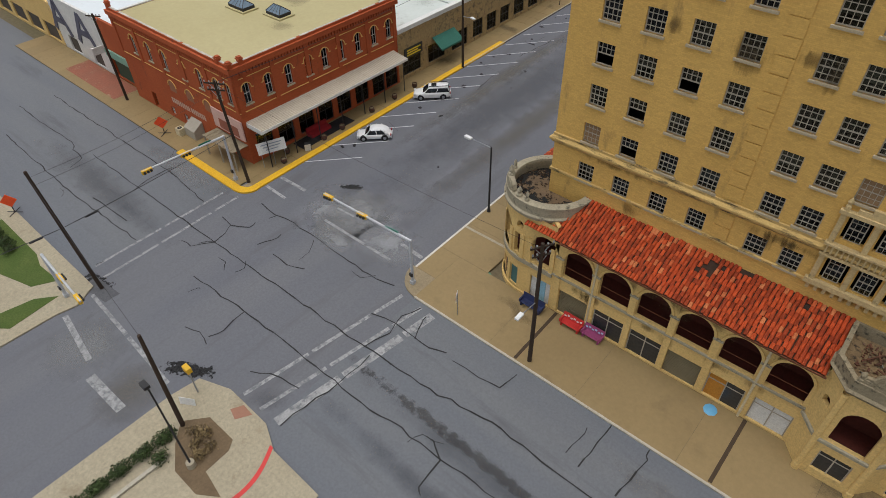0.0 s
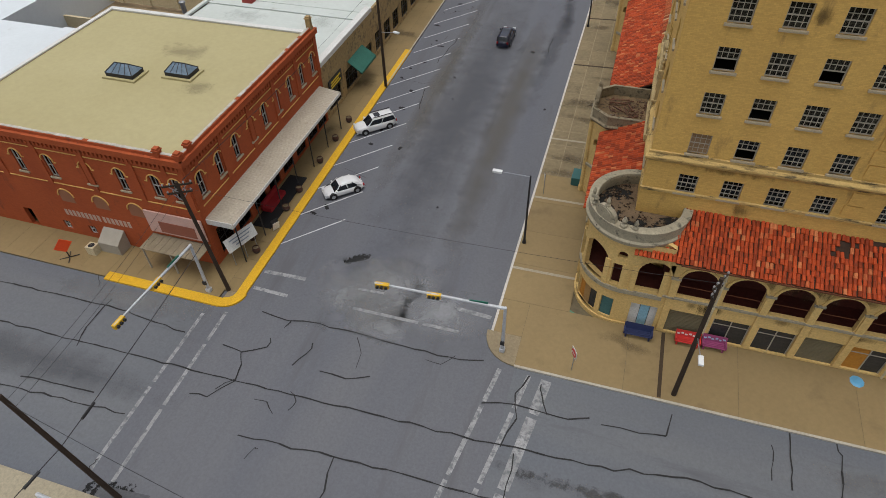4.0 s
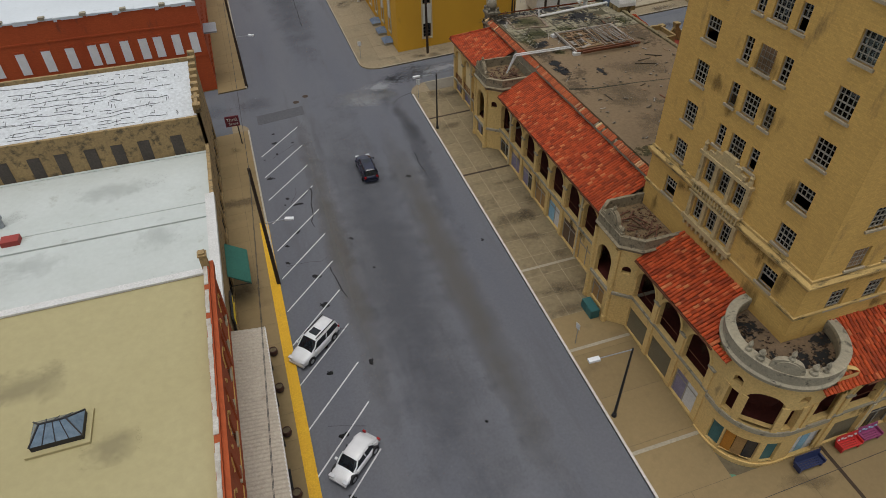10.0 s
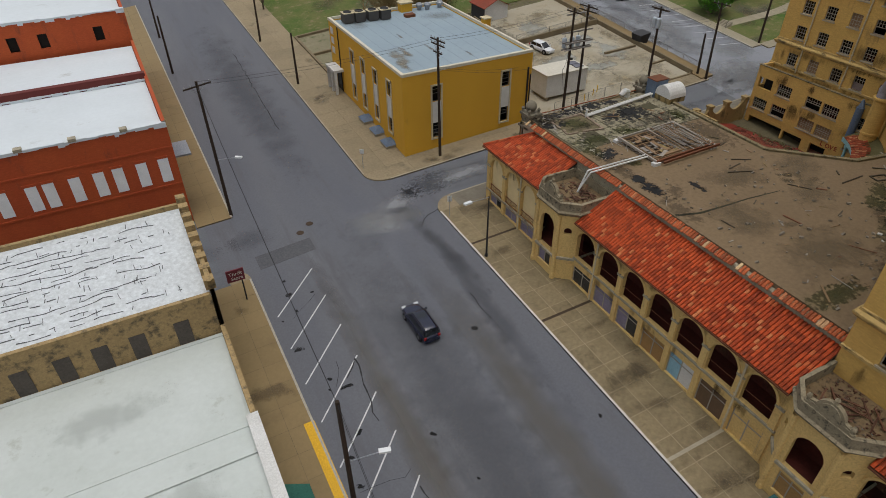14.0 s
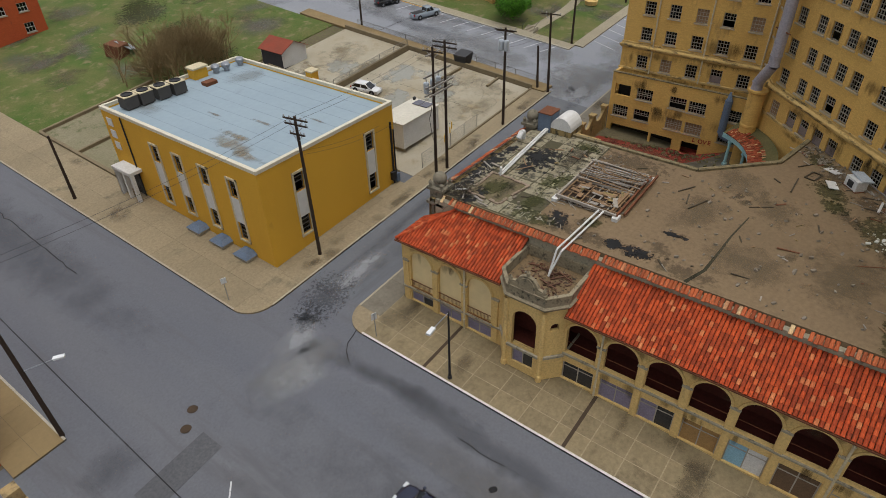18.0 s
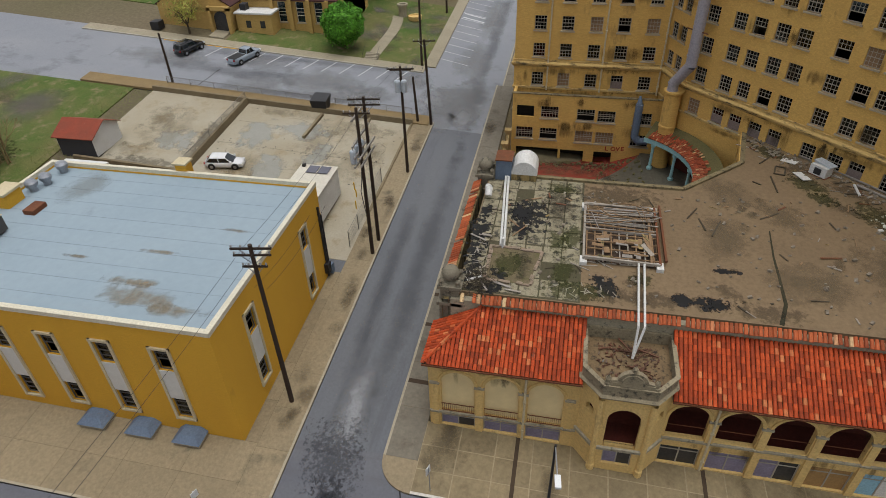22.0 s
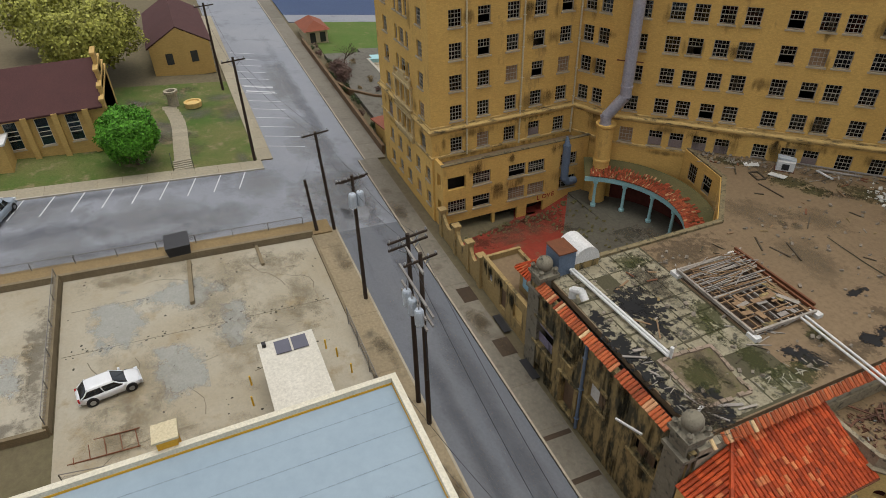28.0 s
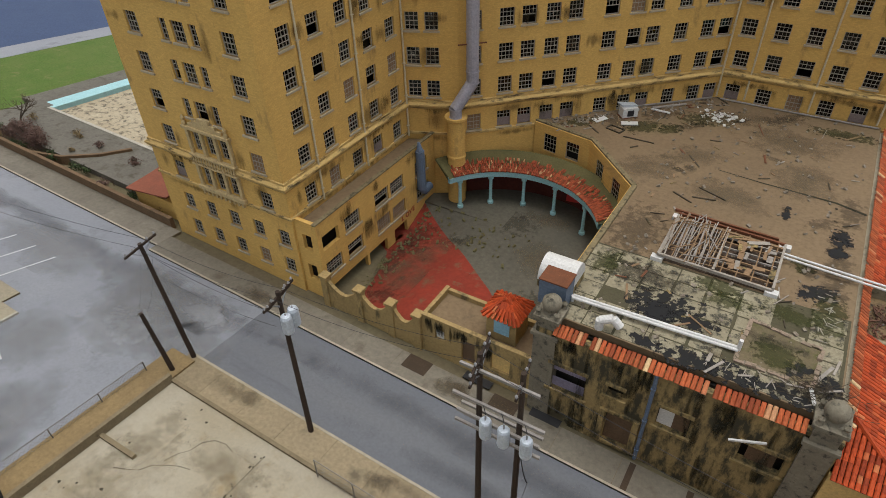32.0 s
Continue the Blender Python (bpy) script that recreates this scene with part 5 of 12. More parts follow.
PANELS = {
    "plum": surf("purple_grey_board", (0.20, 0.18, 0.25), (0.30, 0.27, 0.36), 0.8, 0.9, 7.0, 0.15, dirt=(0.09, 0.08, 0.09)),
    "dark": surf("dark_shop_glass", (0.03, 0.032, 0.035), (0.05, 0.05, 0.052), 0.25, 1.0, 5.0, 0.03, spec=0.5),
    "wood": surf("tan_plywood", (0.40, 0.24, 0.09), (0.32, 0.19, 0.075), 0.85, 0.8, 9.0, 0.2),
    "brown": surf("brown_boards", (0.13, 0.085, 0.05), (0.19, 0.12, 0.07), 0.85, 0.9, 10.0, 0.3, streak=True),
    "sky": surf("pale_blue_paint", (0.25, 0.47, 0.60), (0.33, 0.55, 0.66), 0.6, 0.9, 8.0, 0.1),
    "white": WHITE,
    "shutter": surf("olive_roller_shutter", (0.20, 0.17, 0.10), (0.16, 0.135, 0.08), 0.7, 1.0, 9.0, 0.1),
    "orange": surf("orange_board", (0.52, 0.23, 0.03), (0.45, 0.19, 0.03), 0.75, 0.9, 8.0, 0.1),
    "ochre": STUCCO2,
    "teal": surf("dark_teal_door", (0.05, 0.14, 0.15), (0.07, 0.18, 0.18), 0.6, 1.0, 8.0, 0.1),
}


def shopfront(parent, a, b, u, w, z0, z1, kind):
    """A recessed boarded or glazed front with frame and a split into leaves."""
    pm = on_wall(a, b, u, z0, -0.16)
    h = z1 - z0
    if kind == "shutter":
        n = int(h / 0.16)
        prof = [p for k in range(n) for p in ((0.0, k * 0.16), (0.0, k * 0.16 + 0.11), (0.05, k * 0.16 + 0.135))]
        m = Mesh().add([(x, y, z) for y, z in prof for x in (-w / 2, w / 2)], [(2 * k, 2 * k + 1, 2 * k + 3, 2 * k + 2) for k in range(len(prof) - 1)])
        set_part("roller_shutter", m.data("roller_shutter", PANELS[kind]), parent, pm)
        return
    two = {"plum": ("plum", "plum"), "dark": ("dark", "dark"), "sky": ("sky", "white"), "mixed": ("plum", "dark"), "woodark": ("orange", "dark"), "whited": ("plum", "white")}.get(kind, (kind, kind))
    for i, k in enumerate(two):
        x0, x1 = (-w / 2, -0.02) if i == 0 else (0.02, w / 2)
        set_part("panel", Mesh().box(x0, 0.03, 0, x1, 0.1, h).data("panel", PANELS[k]), parent, pm)
    fr = Mesh()
    for x in (-w / 2, -0.04, w / 2 - 0.08):
        fr.box(x, -0.02, 0, x + 0.08, 0.03, h)
    fr.box(-w / 2, -0.025, h * 0.72, w / 2, 0.025, h * 0.72 + 0.06)
    set_part("shop_frame", fr.data("shop_frame", SASH), parent, pm)


def railing(parent, a, b, u, w, z):
    pm = on_wall(a, b, u, z, 0.02)
    for h in (0.05, 0.75):
        set_part("rail", Mesh().box(-w / 2, -0.02, h, w / 2, 0.03, h + 0.05).data("rail", RUST), parent, pm, "rusted iron balcony rail")
    bar = Mesh().box(-0.012, -0.01, 0.1, 0.012, 0.014, 0.75).data("baluster", RUST)
    for k in range(int(w / 0.14)):
        set_part("baluster", bar, parent, pm @ Matrix.Translation((-w / 2 + 0.07 + k * 0.14, 0, 0)))


ARCH_RINGS = {}


def archivolt(r, cz):
    """The moulded ring round the head of an arch."""
    key = (round(r, 3), round(cz, 3))
    if key not in ARCH_RINGS:
        n, prof = 14, [(0.0, 0.0), (0.0, -0.07), (0.09, -0.07), (0.11, -0.1), (0.2, -0.1), (0.22, 0.0)]
        m = Mesh()
        for k in range(n + 1):
            an = math.pi * k / n
            m.v += [(-(r + o) * math.cos(an), y, cz + (r + o) * math.sin(an)) for o, y in prof]
        e = len(prof)
        m.f = [(k * e + j, (k + 1) * e + j, (k + 1) * e + j + 1, k * e + j + 1) for k in range(n) for j in range(e - 1)] + [tuple(range(e)), tuple(n * e + j for j in range(e - 1, -1, -1))]
        ARCH_RINGS[key] = m.data("archivolt", STUCCO2)
    return ARCH_RINGS[key]


def arcade_run(parent, a, b, bays, z0, eave, blind=False):
    """bays: (u, arch bottom, arch top, arch width, shop bottom, shop top, kind)."""
    holes = []
    for u, p, q, w, s0, s1, kind in bays:
        holes.append((u, w, p, q, True))
        if kind != "none":
            holes.append((u, w + 0.1, s0, s1))
    part("wall", wall_mesh(Mesh(), a, b, z0, eave, holes, 0.4), STUCCO2, parent)
    L = math.dist(a, b)
    m, s, im = Mesh(), Mesh(), Mesh()
    us = sorted(bb[0] for bb in bays)
    edges = [us[0] - 1.62] + [(p + q) / 2 for p, q in zip(us, us[1:])] + [us[-1] + 1.62]
    p0 = bays[0][1]
    top = bays[0][2]
    for u in edges:
        if 0.1 < u < L - 0.1:
            pm = on_wall(a, b, u, 0, 0.0)
            bot = min(bb[4] for bb in bays)
            part("pilaster", Mesh().obox(pm @ Matrix.Translation((0, -0.04, (bot + top - 1.3) / 2)), 0.5, 0.12, top - 1.3 - bot), STUCCO2, parent)
            part("impost", Mesh().obox(pm @ Matrix.Translation((0, -0.06, top - 1.22)), 0.72, 0.2, 0.18), STONE, parent)
            part("pedestal", Mesh().obox(pm @ Matrix.Translation((0, -0.07, p0 - 0.1)), 0.62, 0.22, 0.16), STONE, parent)
    pm = on_wall(a, b, L / 2, 0, 0)
    s.obox(pm @ Matrix.Translation((0, -0.05, p0 - 0.12)), L, 0.16, 0.18)
    s.obox(pm @ Matrix.Translation((0, -0.04, eave - 0.2)), L, 0.14, 0.22)
    part("sill_band", s, STONE, parent, "pale stained stone sill band")
    for u, p, q, w, s0, s1, kind in bays:
        set_part("archivolt", archivolt(w / 2 + 0.01, q - w / 2), parent, on_wall(a, b, u, 0, 0.0))
        if kind != "none":
            shopfront(parent, a, b, u, w + 0.1, s0, s1, kind)
        if blind:
            pm = on_wall(a, b, u, 0, -0.22)
            n, r, cz = 12, w / 2, q - w / 2
            pts = [(-r, 0, p)] + [(-r * math.cos(math.pi * k / n), 0, cz + r * math.sin(math.pi * k / n)) for k in range(n + 1)] + [(r, 0, p)]
            f = Mesh().add(pts + [(x, 0.1, z) for x, y, z in pts], [tuple(range(len(pts) - 1, -1, -1))])
            set_part("blind_arch", f.data("blind_arch", CREAM), parent, pm, "arch walled up with cream plaster")
            railing(parent, a, b, u, w, p)
        else:
            rm = Mesh()
            pm = on_wall(a, b, u, p, -0.2)
            rm.box(-w / 2, 0, 1.0, w / 2, 0.035, 1.04)
            set_part("rail", rm.data("rail", RUST), parent, pm)


def gs(x, y):
    return G(x, y) + 0.15


WA = ((-24, 91.3), (-24, 81.0))
arcade_run(arc_w, *WA, [(91.3 - y, 4.35, 8.45, 2.35, gs(-24, y) + 0.12, 3.95, k) for y, k in ((89.25, "mixed"), (86.2, "plum"), (83.2, "plum"))], 1.5, 9.35, True)
WB = ((-24, 75.4), (-24, 52.9))
kinds = ["dark", "plum", "mixed", "wood", "sky", "brown", "ochre"]
arcade_run(arc_w, *WB, [(75.4 - y, 5.0, 8.3, 2.5, gs(-24, y) + 0.12, 4.05, k) for y, k in zip((74.0, 70.85, 67.7, 64.5, 61.35, 58.15, 54.9), kinds)], 0.3, 9.0)
WC = ((-24, 47.4), (-24, 37.4))
arcade_run(arc_w, *WC, [(47.4 - y, 4.6, 7.85, 2.5, gs(-24, y) + 0.15, 3.4, k) for y, k in ((45.95, "shutter"), (42.7, "shutter"), (39.35, "whited"))], -0.2, 8.6)
SA = ((-17.5, 33.0), (2.4, 33.0))
kinds = ["shutter", "dark", "dark", "shutter", "woodark", "white"]
arcade_run(arc_s, *SA, [(x + 17.5, 4.65, 7.8, 2.55, gs(x, 33) + 0.15, 3.15, k) for x, k in zip((-15.3, -12.05, -8.85, -5.7, -2.45, 0.85), kinds)], -0.3, 8.55)
SB = ((8.1, 33.0), (24, 33.0))
arcade_run(arc_s, *SB, [(x - 8.1, 4.65, 7.8, 2.55, gs(x, 33) + 0.15, 3.15, k) for x, k in zip((9.9, 13.2, 16.4, 19.7), ("dark", "shutter", "dark", "shutter"))], -0.3, 8.55)
# floors, inner walls and ceilings of the galleries
for par, x0, y0, x1, y1, zf, zc in ((arc_w, -23.6, 81, -20.9, 91, 4.0, 9.2), (arc_w, -23.6, 53, -20.9, 81, 4.55, 8.9), (arc_w, -23.6, 37.4, -20.9, 53, 4.2, 8.5)):
    part("gallery_floor", Mesh().box(x0, y0, zf - 0.15, x1, y1, zf), INNER, par)
    part("inner_wall", Mesh().box(-21.2, y0, 0, -20.9, y1, zc), INNER, par, "dark maroon gallery back wall")
    part("gallery_ceiling", Mesh().box(x0, y0, zc - 0.1, x1, y1, zc - 0.02), INNER, par)
part("gallery_floor", Mesh().box(-17.6, 33.4, 4.1, 24, 36.0, 4.25), INNER, arc_s)
part("inner_wall", Mesh().box(-17.6, 35.8, 0, 24, 36.1, 8.5), INNER, arc_s, "dark maroon gallery back wall")
part("gallery_ceiling", Mesh().box(-17.6, 33.4, 8.35, 24, 36.0, 8.43), INNER, arc_s)


ROOFBOARD = surf("dark_brown_roof_boards", (0.06, 0.032, 0.02), (0.03, 0.02, 0.014), 0.95, 0.9, 6.0, 0.4)


def tile_roof(parent, o, along, up_to, length, pitch=0.29, keep=None, rough=0.0, label="red clay barrel tile roof", hip=0.0):
    o, along, up = Vector(o), Vector(along), Vector(up_to) - Vector(o)
    run = up.length
    n_up = max(1, round(run / 0.42))
    across = round(length / pitch)
    roof = Mesh()
    a, b, c, d = o, o + along * length, o + along * (length - hip) + up, o + up
    k = Vector((0, 0, -0.12))
    lower = part("roof_board", Mesh().add([a, b, c, d, a + k, b + k, c + k, d + k], [(0, 1, 2, 3), (7, 6, 5, 4), (0, 4, 5, 1), (1, 5, 6, 2), (2, 6, 7, 3), (3, 7, 4, 0)]), ROOFBOARD, parent)
    tile_rows(roof, o, along, up / run, across, n_up, length / across, run / n_up, keep, rough)
    return part("roof_tiles", roof, TILES, parent, label, kind="stuff")


# mid and north runs of the west roof
tile_roof(arc_w, (-24.45, 53.0, 8.95), (0, 1, 0), (-20.25, 53.0, 11.1), 22.4)
tile_roof(arc_w, (-24.45, 81.0, 9.35), (0, 1, 0), (-20.25, 81.0, 11.2), 10.6, keep=lambda s, t, i, j: t < (1 - s) * 10.6 / 3.4 - 0.02, hip=3.4)
hip = Mesh()
tile_rows(hip, (-24.45, 91.6, 9.35), (1, 0, 0), Vector((0, -3.4, 1.85)).normalized(), 15, 9, 0.28, 0.42, lambda s, t, i, j: t < s + 0.02)
part("hip_tiles", hip, TILES, arc_w, "clay tiled hip end", kind="stuff")
rg = Mesh()
for k in range(13):
    p, q_ = Vector((-24.4, 91.55, 9.47)).lerp(Vector((-20.3, 88.2, 11.32)), k / 13), Vector((-24.4, 91.55, 9.47)).lerp(Vector((-20.3, 88.2, 11.32)), (k + 1.1) / 13)
    rg.cyl(p, q_ + Vector((0, 0, 0.03)), 0.15, 0.12, 6)
part("hip_ridge", rg, TILES, arc_w, kind="stuff")
part("roof_board", Mesh().add([(-24.4, 91.55, 9.3), (-20.3, 91.55, 9.3), (-20.3, 88.2, 11.1)], [(0, 1, 2)]), ROOFBOARD, arc_w)
# the south end of the west roof, tile by tile
one = []
up = Vector((3.75, 0, 1.85))


def off_ring(x, y):
    return math.hypot(x + 20.5, y - 36.5) > 3.72


tile_rows(None, (-24.45, 39.0, 8.55), (0, 1, 0), up.normalized(), 28, 10, 0.3, up.length / 10, lambda s, t, i, j: off_ring(-24.45 + 0.375 * (j + 0.5), 39.15 + 0.3 * i), 0.3, one)
ends = Mesh()
tile_rows(ends, (-24.45, 36.6, 8.55), (0, 1, 0), up.normalized(), 8, 10, 0.3, up.length / 10, lambda s, t, i, j: off_ring(-24.45 + 0.375 * (j + 0.5), 36.75 + 0.3 * i), 0.3)
tile_rows(ends, (-20.3, 32.5, 8.5), (1, 0, 0), Vector((0, 3.88, 1.82)).normalized(), 10, 10, 0.29, 0.42, lambda s, t, i, j: off_ring(-20.15 + 0.29 * i, 32.7 + 0.38 * j), 0.3)
part("roof_tiles", ends, TILES, arc_w, "clay tiles running under the turret", kind="stuff")
part("roof_board", Mesh().add([(-24.4, 36.6, 8.5), (-23.4, 39.5, 9.0), (-24.4, 39.5, 8.5), (-20.3, 32.6, 8.48), (-17.4, 32.6, 8.48), (-17.4, 34.0, 9.14)], [(0, 1, 2), (3, 4, 5)]), ROOFBOARD, arc_w)
put_tiles(arc_w, one)
part("roof_board", Mesh().add([(-24.45, 39.5, 8.52), (-20.71, 40.6, 10.36), (-20.71, 47.4, 10.36), (-24.45, 47.4, 8.52), (-24.45, 39.5, 8.4), (-20.71, 40.6, 10.24), (-20.71, 47.4, 10.24), (-24.45, 47.4, 8.4)], [(3, 2, 1, 0), (4, 5, 6, 7), (0, 4, 7, 3)]), ROOFBOARD, arc_w)


def hole(s, t, i, j):
    """Slipped and missing tiles on the south roof."""
    v = noise.noise(Vector((i * 0.13, j * 0.35, 3.3)))
    return v < 0.55 and (i, j) not in ((35, 7), (36, 7), (37, 7), (36, 8), (37, 8), (39, 8), (34, 6), (37, 6))


tile_roof(arc_s, (-17.4, 32.5, 8.5), (1, 0, 0), (-17.4, 36.38, 10.32), 19.7, keep=hole, rough=0.8, label="broken red clay tile roof with slipped tiles")
tile_roof(arc_s, (8.2, 32.5, 8.5), (1, 0, 0), (8.2, 36.38, 10.32), 15.5)
for par, a_, b_ in ((arc_w, (-24.5, 53.0, 8.9), (-24.5, 75.4, 8.9)), (arc_w, (-24.5, 81, 9.3), (-24.5, 91.6, 9.3)), (arc_w, (-24.5, 38, 8.45), (-24.5, 47.4, 8.45)), (arc_s, (-17, 32.45, 8.42), (2.4, 32.45, 8.42))):
    part("gutter", Mesh().beam(a_, b_, 0.1, 0.12), RUST, par)
for y in (72.4, 56.4):
    downpipe(-24.12, y, gs(-24, y), 8.9, arc_w)
downpipe(-24.12, 84.6, gs(-24, 84.6), 9.2, arc_w)
downpipe(-0.9, 32.9, 0.3, 8.4, arc_s)
downpipe(-13.75, 32.9, 0.3, 8.4, arc_s)
# parapet between roof and deck, with its tile cap
par_w = thing("deck_parapet", (-20, 72, 10.5), "pale deck parapet capped with small clay tiles", "parapet", kind="structure")
part("wall", Mesh().box(-20.2, 53.05, 8.5, -19.7, 90.4, 11.6), STONE, par_w)
cap = Mesh()
tile_rows(cap, (-20.45, 53.1, 11.62), (0, 1, 0), Vector((0.75, 0, 0.5)).normalized(), 125, 1, 0.293, 0.6, lambda s, t, i, j: rnd.random() > 0.03, 0.6)
part("tile_cap", cap, CAPTILE, par_w, kind="stuff")
cap = Mesh()
tile_rows(cap, (-18.4, 91.25, 11.55), (1, 0, 0), Vector((0, -0.75, 0.45)).normalized(), 48, 1, 0.295, 0.75, lambda s, t, i, j: rnd.random() > 0.03, 0.35)
part("tile_cap", cap, CAPTILE, par_w, kind="stuff")

# ---- round corner turret ----
tur = thing("corner_turret", (-20.8, 35.2, 0.2), "round ochre stucco corner turret with arched openings and stone parapet", "turret")
TX, TY, TR = -20.5, 36.5, 3.5
RR = 3.55
BOW = TR * math.pi / 2
LT = 0.9 + BOW + 3.0


def bend(m):
    """Lays a straight wall round the corner: a short west stretch, the bow, a stretch of the south front."""
    out = []
    for x, y, z in m.v:
        if x < 0.9:
            out.append((-24 + y, 37.4 - x, z))
        elif x < 0.9 + BOW:
            a = math.pi + (x - 0.9) / TR
            out.append((TX + (TR - y) * math.cos(a), TY + (TR - y) * math.sin(a), z))
        else:
            out.append((TX + x - 0.9 - BOW, 33 + y, z))
    m.v = out
    return m


def at_angle(deg):
    return 0.9 + (radians(deg) - math.pi) * TR


def strip(u0, u1, y0, y1, z0, z1, k=8):
    """A bent bar or panel along the corner wall."""
    m = Mesh()
    for i in range(k):
        m.box(u0 + (u1 - u0) * i / k, y0, z0, u0 + (u1 - u0) * (i + 1) / k, y1, z1)
    return bend(m)


US = 0.9 + BOW + 2.1
th_ = [(at_angle(226), 2.5, 4.6, 7.85, True), (at_angle(193), 0.72, 4.6, 6.8), (at_angle(259), 0.72, 4.6, 6.8), (US, 2.45, 4.65, 7.75, True),
       (at_angle(193), 0.7, 7.45, 8.15, True), (at_angle(262), 0.7, 7.45, 8.15, True),
       (at_angle(193), 0.95, 0.8, 3.0), (at_angle(222), 2.3, 0.8, 3.0), (at_angle(256), 1.0, 0.8, 3.0), (US, 2.2, 0.5, 3.05)]
part("wall", bend(wall_mesh(Mesh(), (0, 0), (LT, 0), -0.4, 9.3, th_, 0.4, [0.9 + BOW * k / 24 for k in range(25)])), STUCCO2, tur)
part("string_course", strip(0, LT, -0.14, 0.0, 4.0, 4.4, 40), STONE, tur)
part("base", strip(0, LT, -0.12, 0.0, -0.4, 0.6, 40), STUCCO2, tur)
part("gallery_floor", Mesh().prism([(-23.6, 37.4), (-23.6, 36.5), (-22.9, 34.7), (-20.5, 33.4), (-17.5, 33.4), (-17.5, 36.0), (-20.9, 37.4)], 4.2, 4.35), INNER, tur)
part("inner_wall", Mesh().lathe(TX, TY, [(1.5, 0), (1.5, 9.4)], 24, radians(150), radians(300)), INNER, tur, "dark maroon inner wall")
for sx in (at_angle(184), at_angle(206), at_angle(246), at_angle(268), 0.9 + BOW + 0.62, LT - 0.15):
    part("pilaster", strip(sx - 0.2, sx + 0.2, -0.09, 0.0, 4.4, 7.0, 2), STUCCO2, tur)
part("parapet_ring", Mesh().lathe(TX, TY, [(RR - 0.1, 8.75), (RR, 8.9), (RR + 0.26, 9.15), (RR + 0.3, 9.4), (RR + 0.12, 9.5), (RR + 0.12, 10.2), (RR + 0.2, 10.25), (RR + 0.2, 10.4), (RR - 0.45, 10.45), (RR - 0.5, 10.25), (RR - 0.4, 9.3)], 56, radians(93), radians(358)), STONE, tur, "weathered grey stone parapet ring")
pts = [(TX + (RR - 0.35) * math.cos(radians(a)), TY + (RR - 0.35) * math.sin(radians(a))) for a in range(93, 359, 6)] + [(-20.7, 36.4)]
part("roof", Mesh().prism(pts, 9.2, 9.45), surf("dirt_and_ash", (0.20, 0.135, 0.075), (0.12, 0.085, 0.055), 0.95, 0.8, 5.0, 0.6, dirt=(0.03, 0.026, 0.02), dirt_at=0.56), tur, "turret roof covered in dirt and black ash")
orn = Mesh()
for rim, r_in, r_out in ((1.0, RR - 0.3, RR + 0.06), (0.72, RR - 0.36, RR + 0.13)):
    row = [-1 + k / 8 for k in range(17)]
    pts_ = []
    for s_ in row:
        a, h = radians(228) + s_ * rim / RR, 10.4 + (0.2 + 0.8 * math.sqrt(max(0, 1 - s_ * s_))) * (0.75 + 0.25 * rim)
        pts_ += [(TX + r * math.cos(a), TY + r * math.sin(a), z) for r, z in ((r_in, 10.3), (r_in, h), (r_out, h), (r_out, 10.3))]
    orn.add(pts_, [(4 * k + i, 4 * k + i + 1, 4 * k + 5 + i, 4 * k + 4 + i) for k in range(16) for i in range(3)] + [(0, 1, 2, 3), (67, 66, 65, 64)])
for da, r_, z_ in ((0, 0.2, 11.3), (-26, 0.28, 10.4), (26, 0.28, 10.4), (-40, 0.2, 10.4), (40, 0.2, 10.4)):
    a = radians(228 + da)
    orn.lathe(TX + (RR - 0.15) * math.cos(a), TY + (RR - 0.15) * math.sin(a), [(r_, z_), (r_, z_ + 0.2), (0.5 * r_, z_ + 0.3), (0.8 * r_, z_ + 0.55), (0.03, z_ + 0.9)], 10)
part("crest", orn, STONE, tur, "carved stone crest with urns")
for u, w, z0, z1, kinds_ in ((at_angle(193), 0.95, 0.8, 3.0, ("teal",)), (at_angle(222), 2.3, 0.8, 3.0, ("orange", "wood", "dark")), (at_angle(256), 1.0, 0.8, 3.0, ("teal",)), (US, 2.2, 0.5, 3.05, ("white", "sky", "white"))):
    for k, kind in enumerate(kinds_):
        part("panel", strip(u - w / 2 + w * k / len(kinds_) + 0.02, u - w / 2 + w * (k + 1) / len(kinds_) - 0.02, 0.2, 0.27, z0, z1, 4), PANELS[kind], tur)
    part("shop_frame", strip(u - w / 2, u + w / 2, 0.13, 0.2, z1 - 0.09, z1, 6), SASH, tur)
for x_, y_, r1_, r2_ in ((-22.4, 34.9, 1.2, 0.9), (-21.0, 34.6, 1.6, 0.8), (-19.0, 34.4, 1.0, 0.9), (-23.2, 36.6, 0.8, 1.3), (-18.2, 35.7, 1.0, 0.5), (-22.0, 38.2, 1.0, 0.9)):
    stain(x_, y_, r1_, r2_, S_SOOT, 9.46, tur, 20, "soot_patch")


# ---- pavilions that break the arcades ----
PARSTONE = surf("weathered_parapet_stone", (0.34, 0.285, 0.185), (0.23, 0.195, 0.13), 0.9, 0.9, 7.0, 0.5, dirt=(0.06, 0.054, 0.04), dirt_at=0.52)
PAVILION_RUBBLE = tile_material("rusty_rubble", (0.20, 0.085, 0.045), (0.10, 0.06, 0.04), (0.30, 0.26, 0.2))


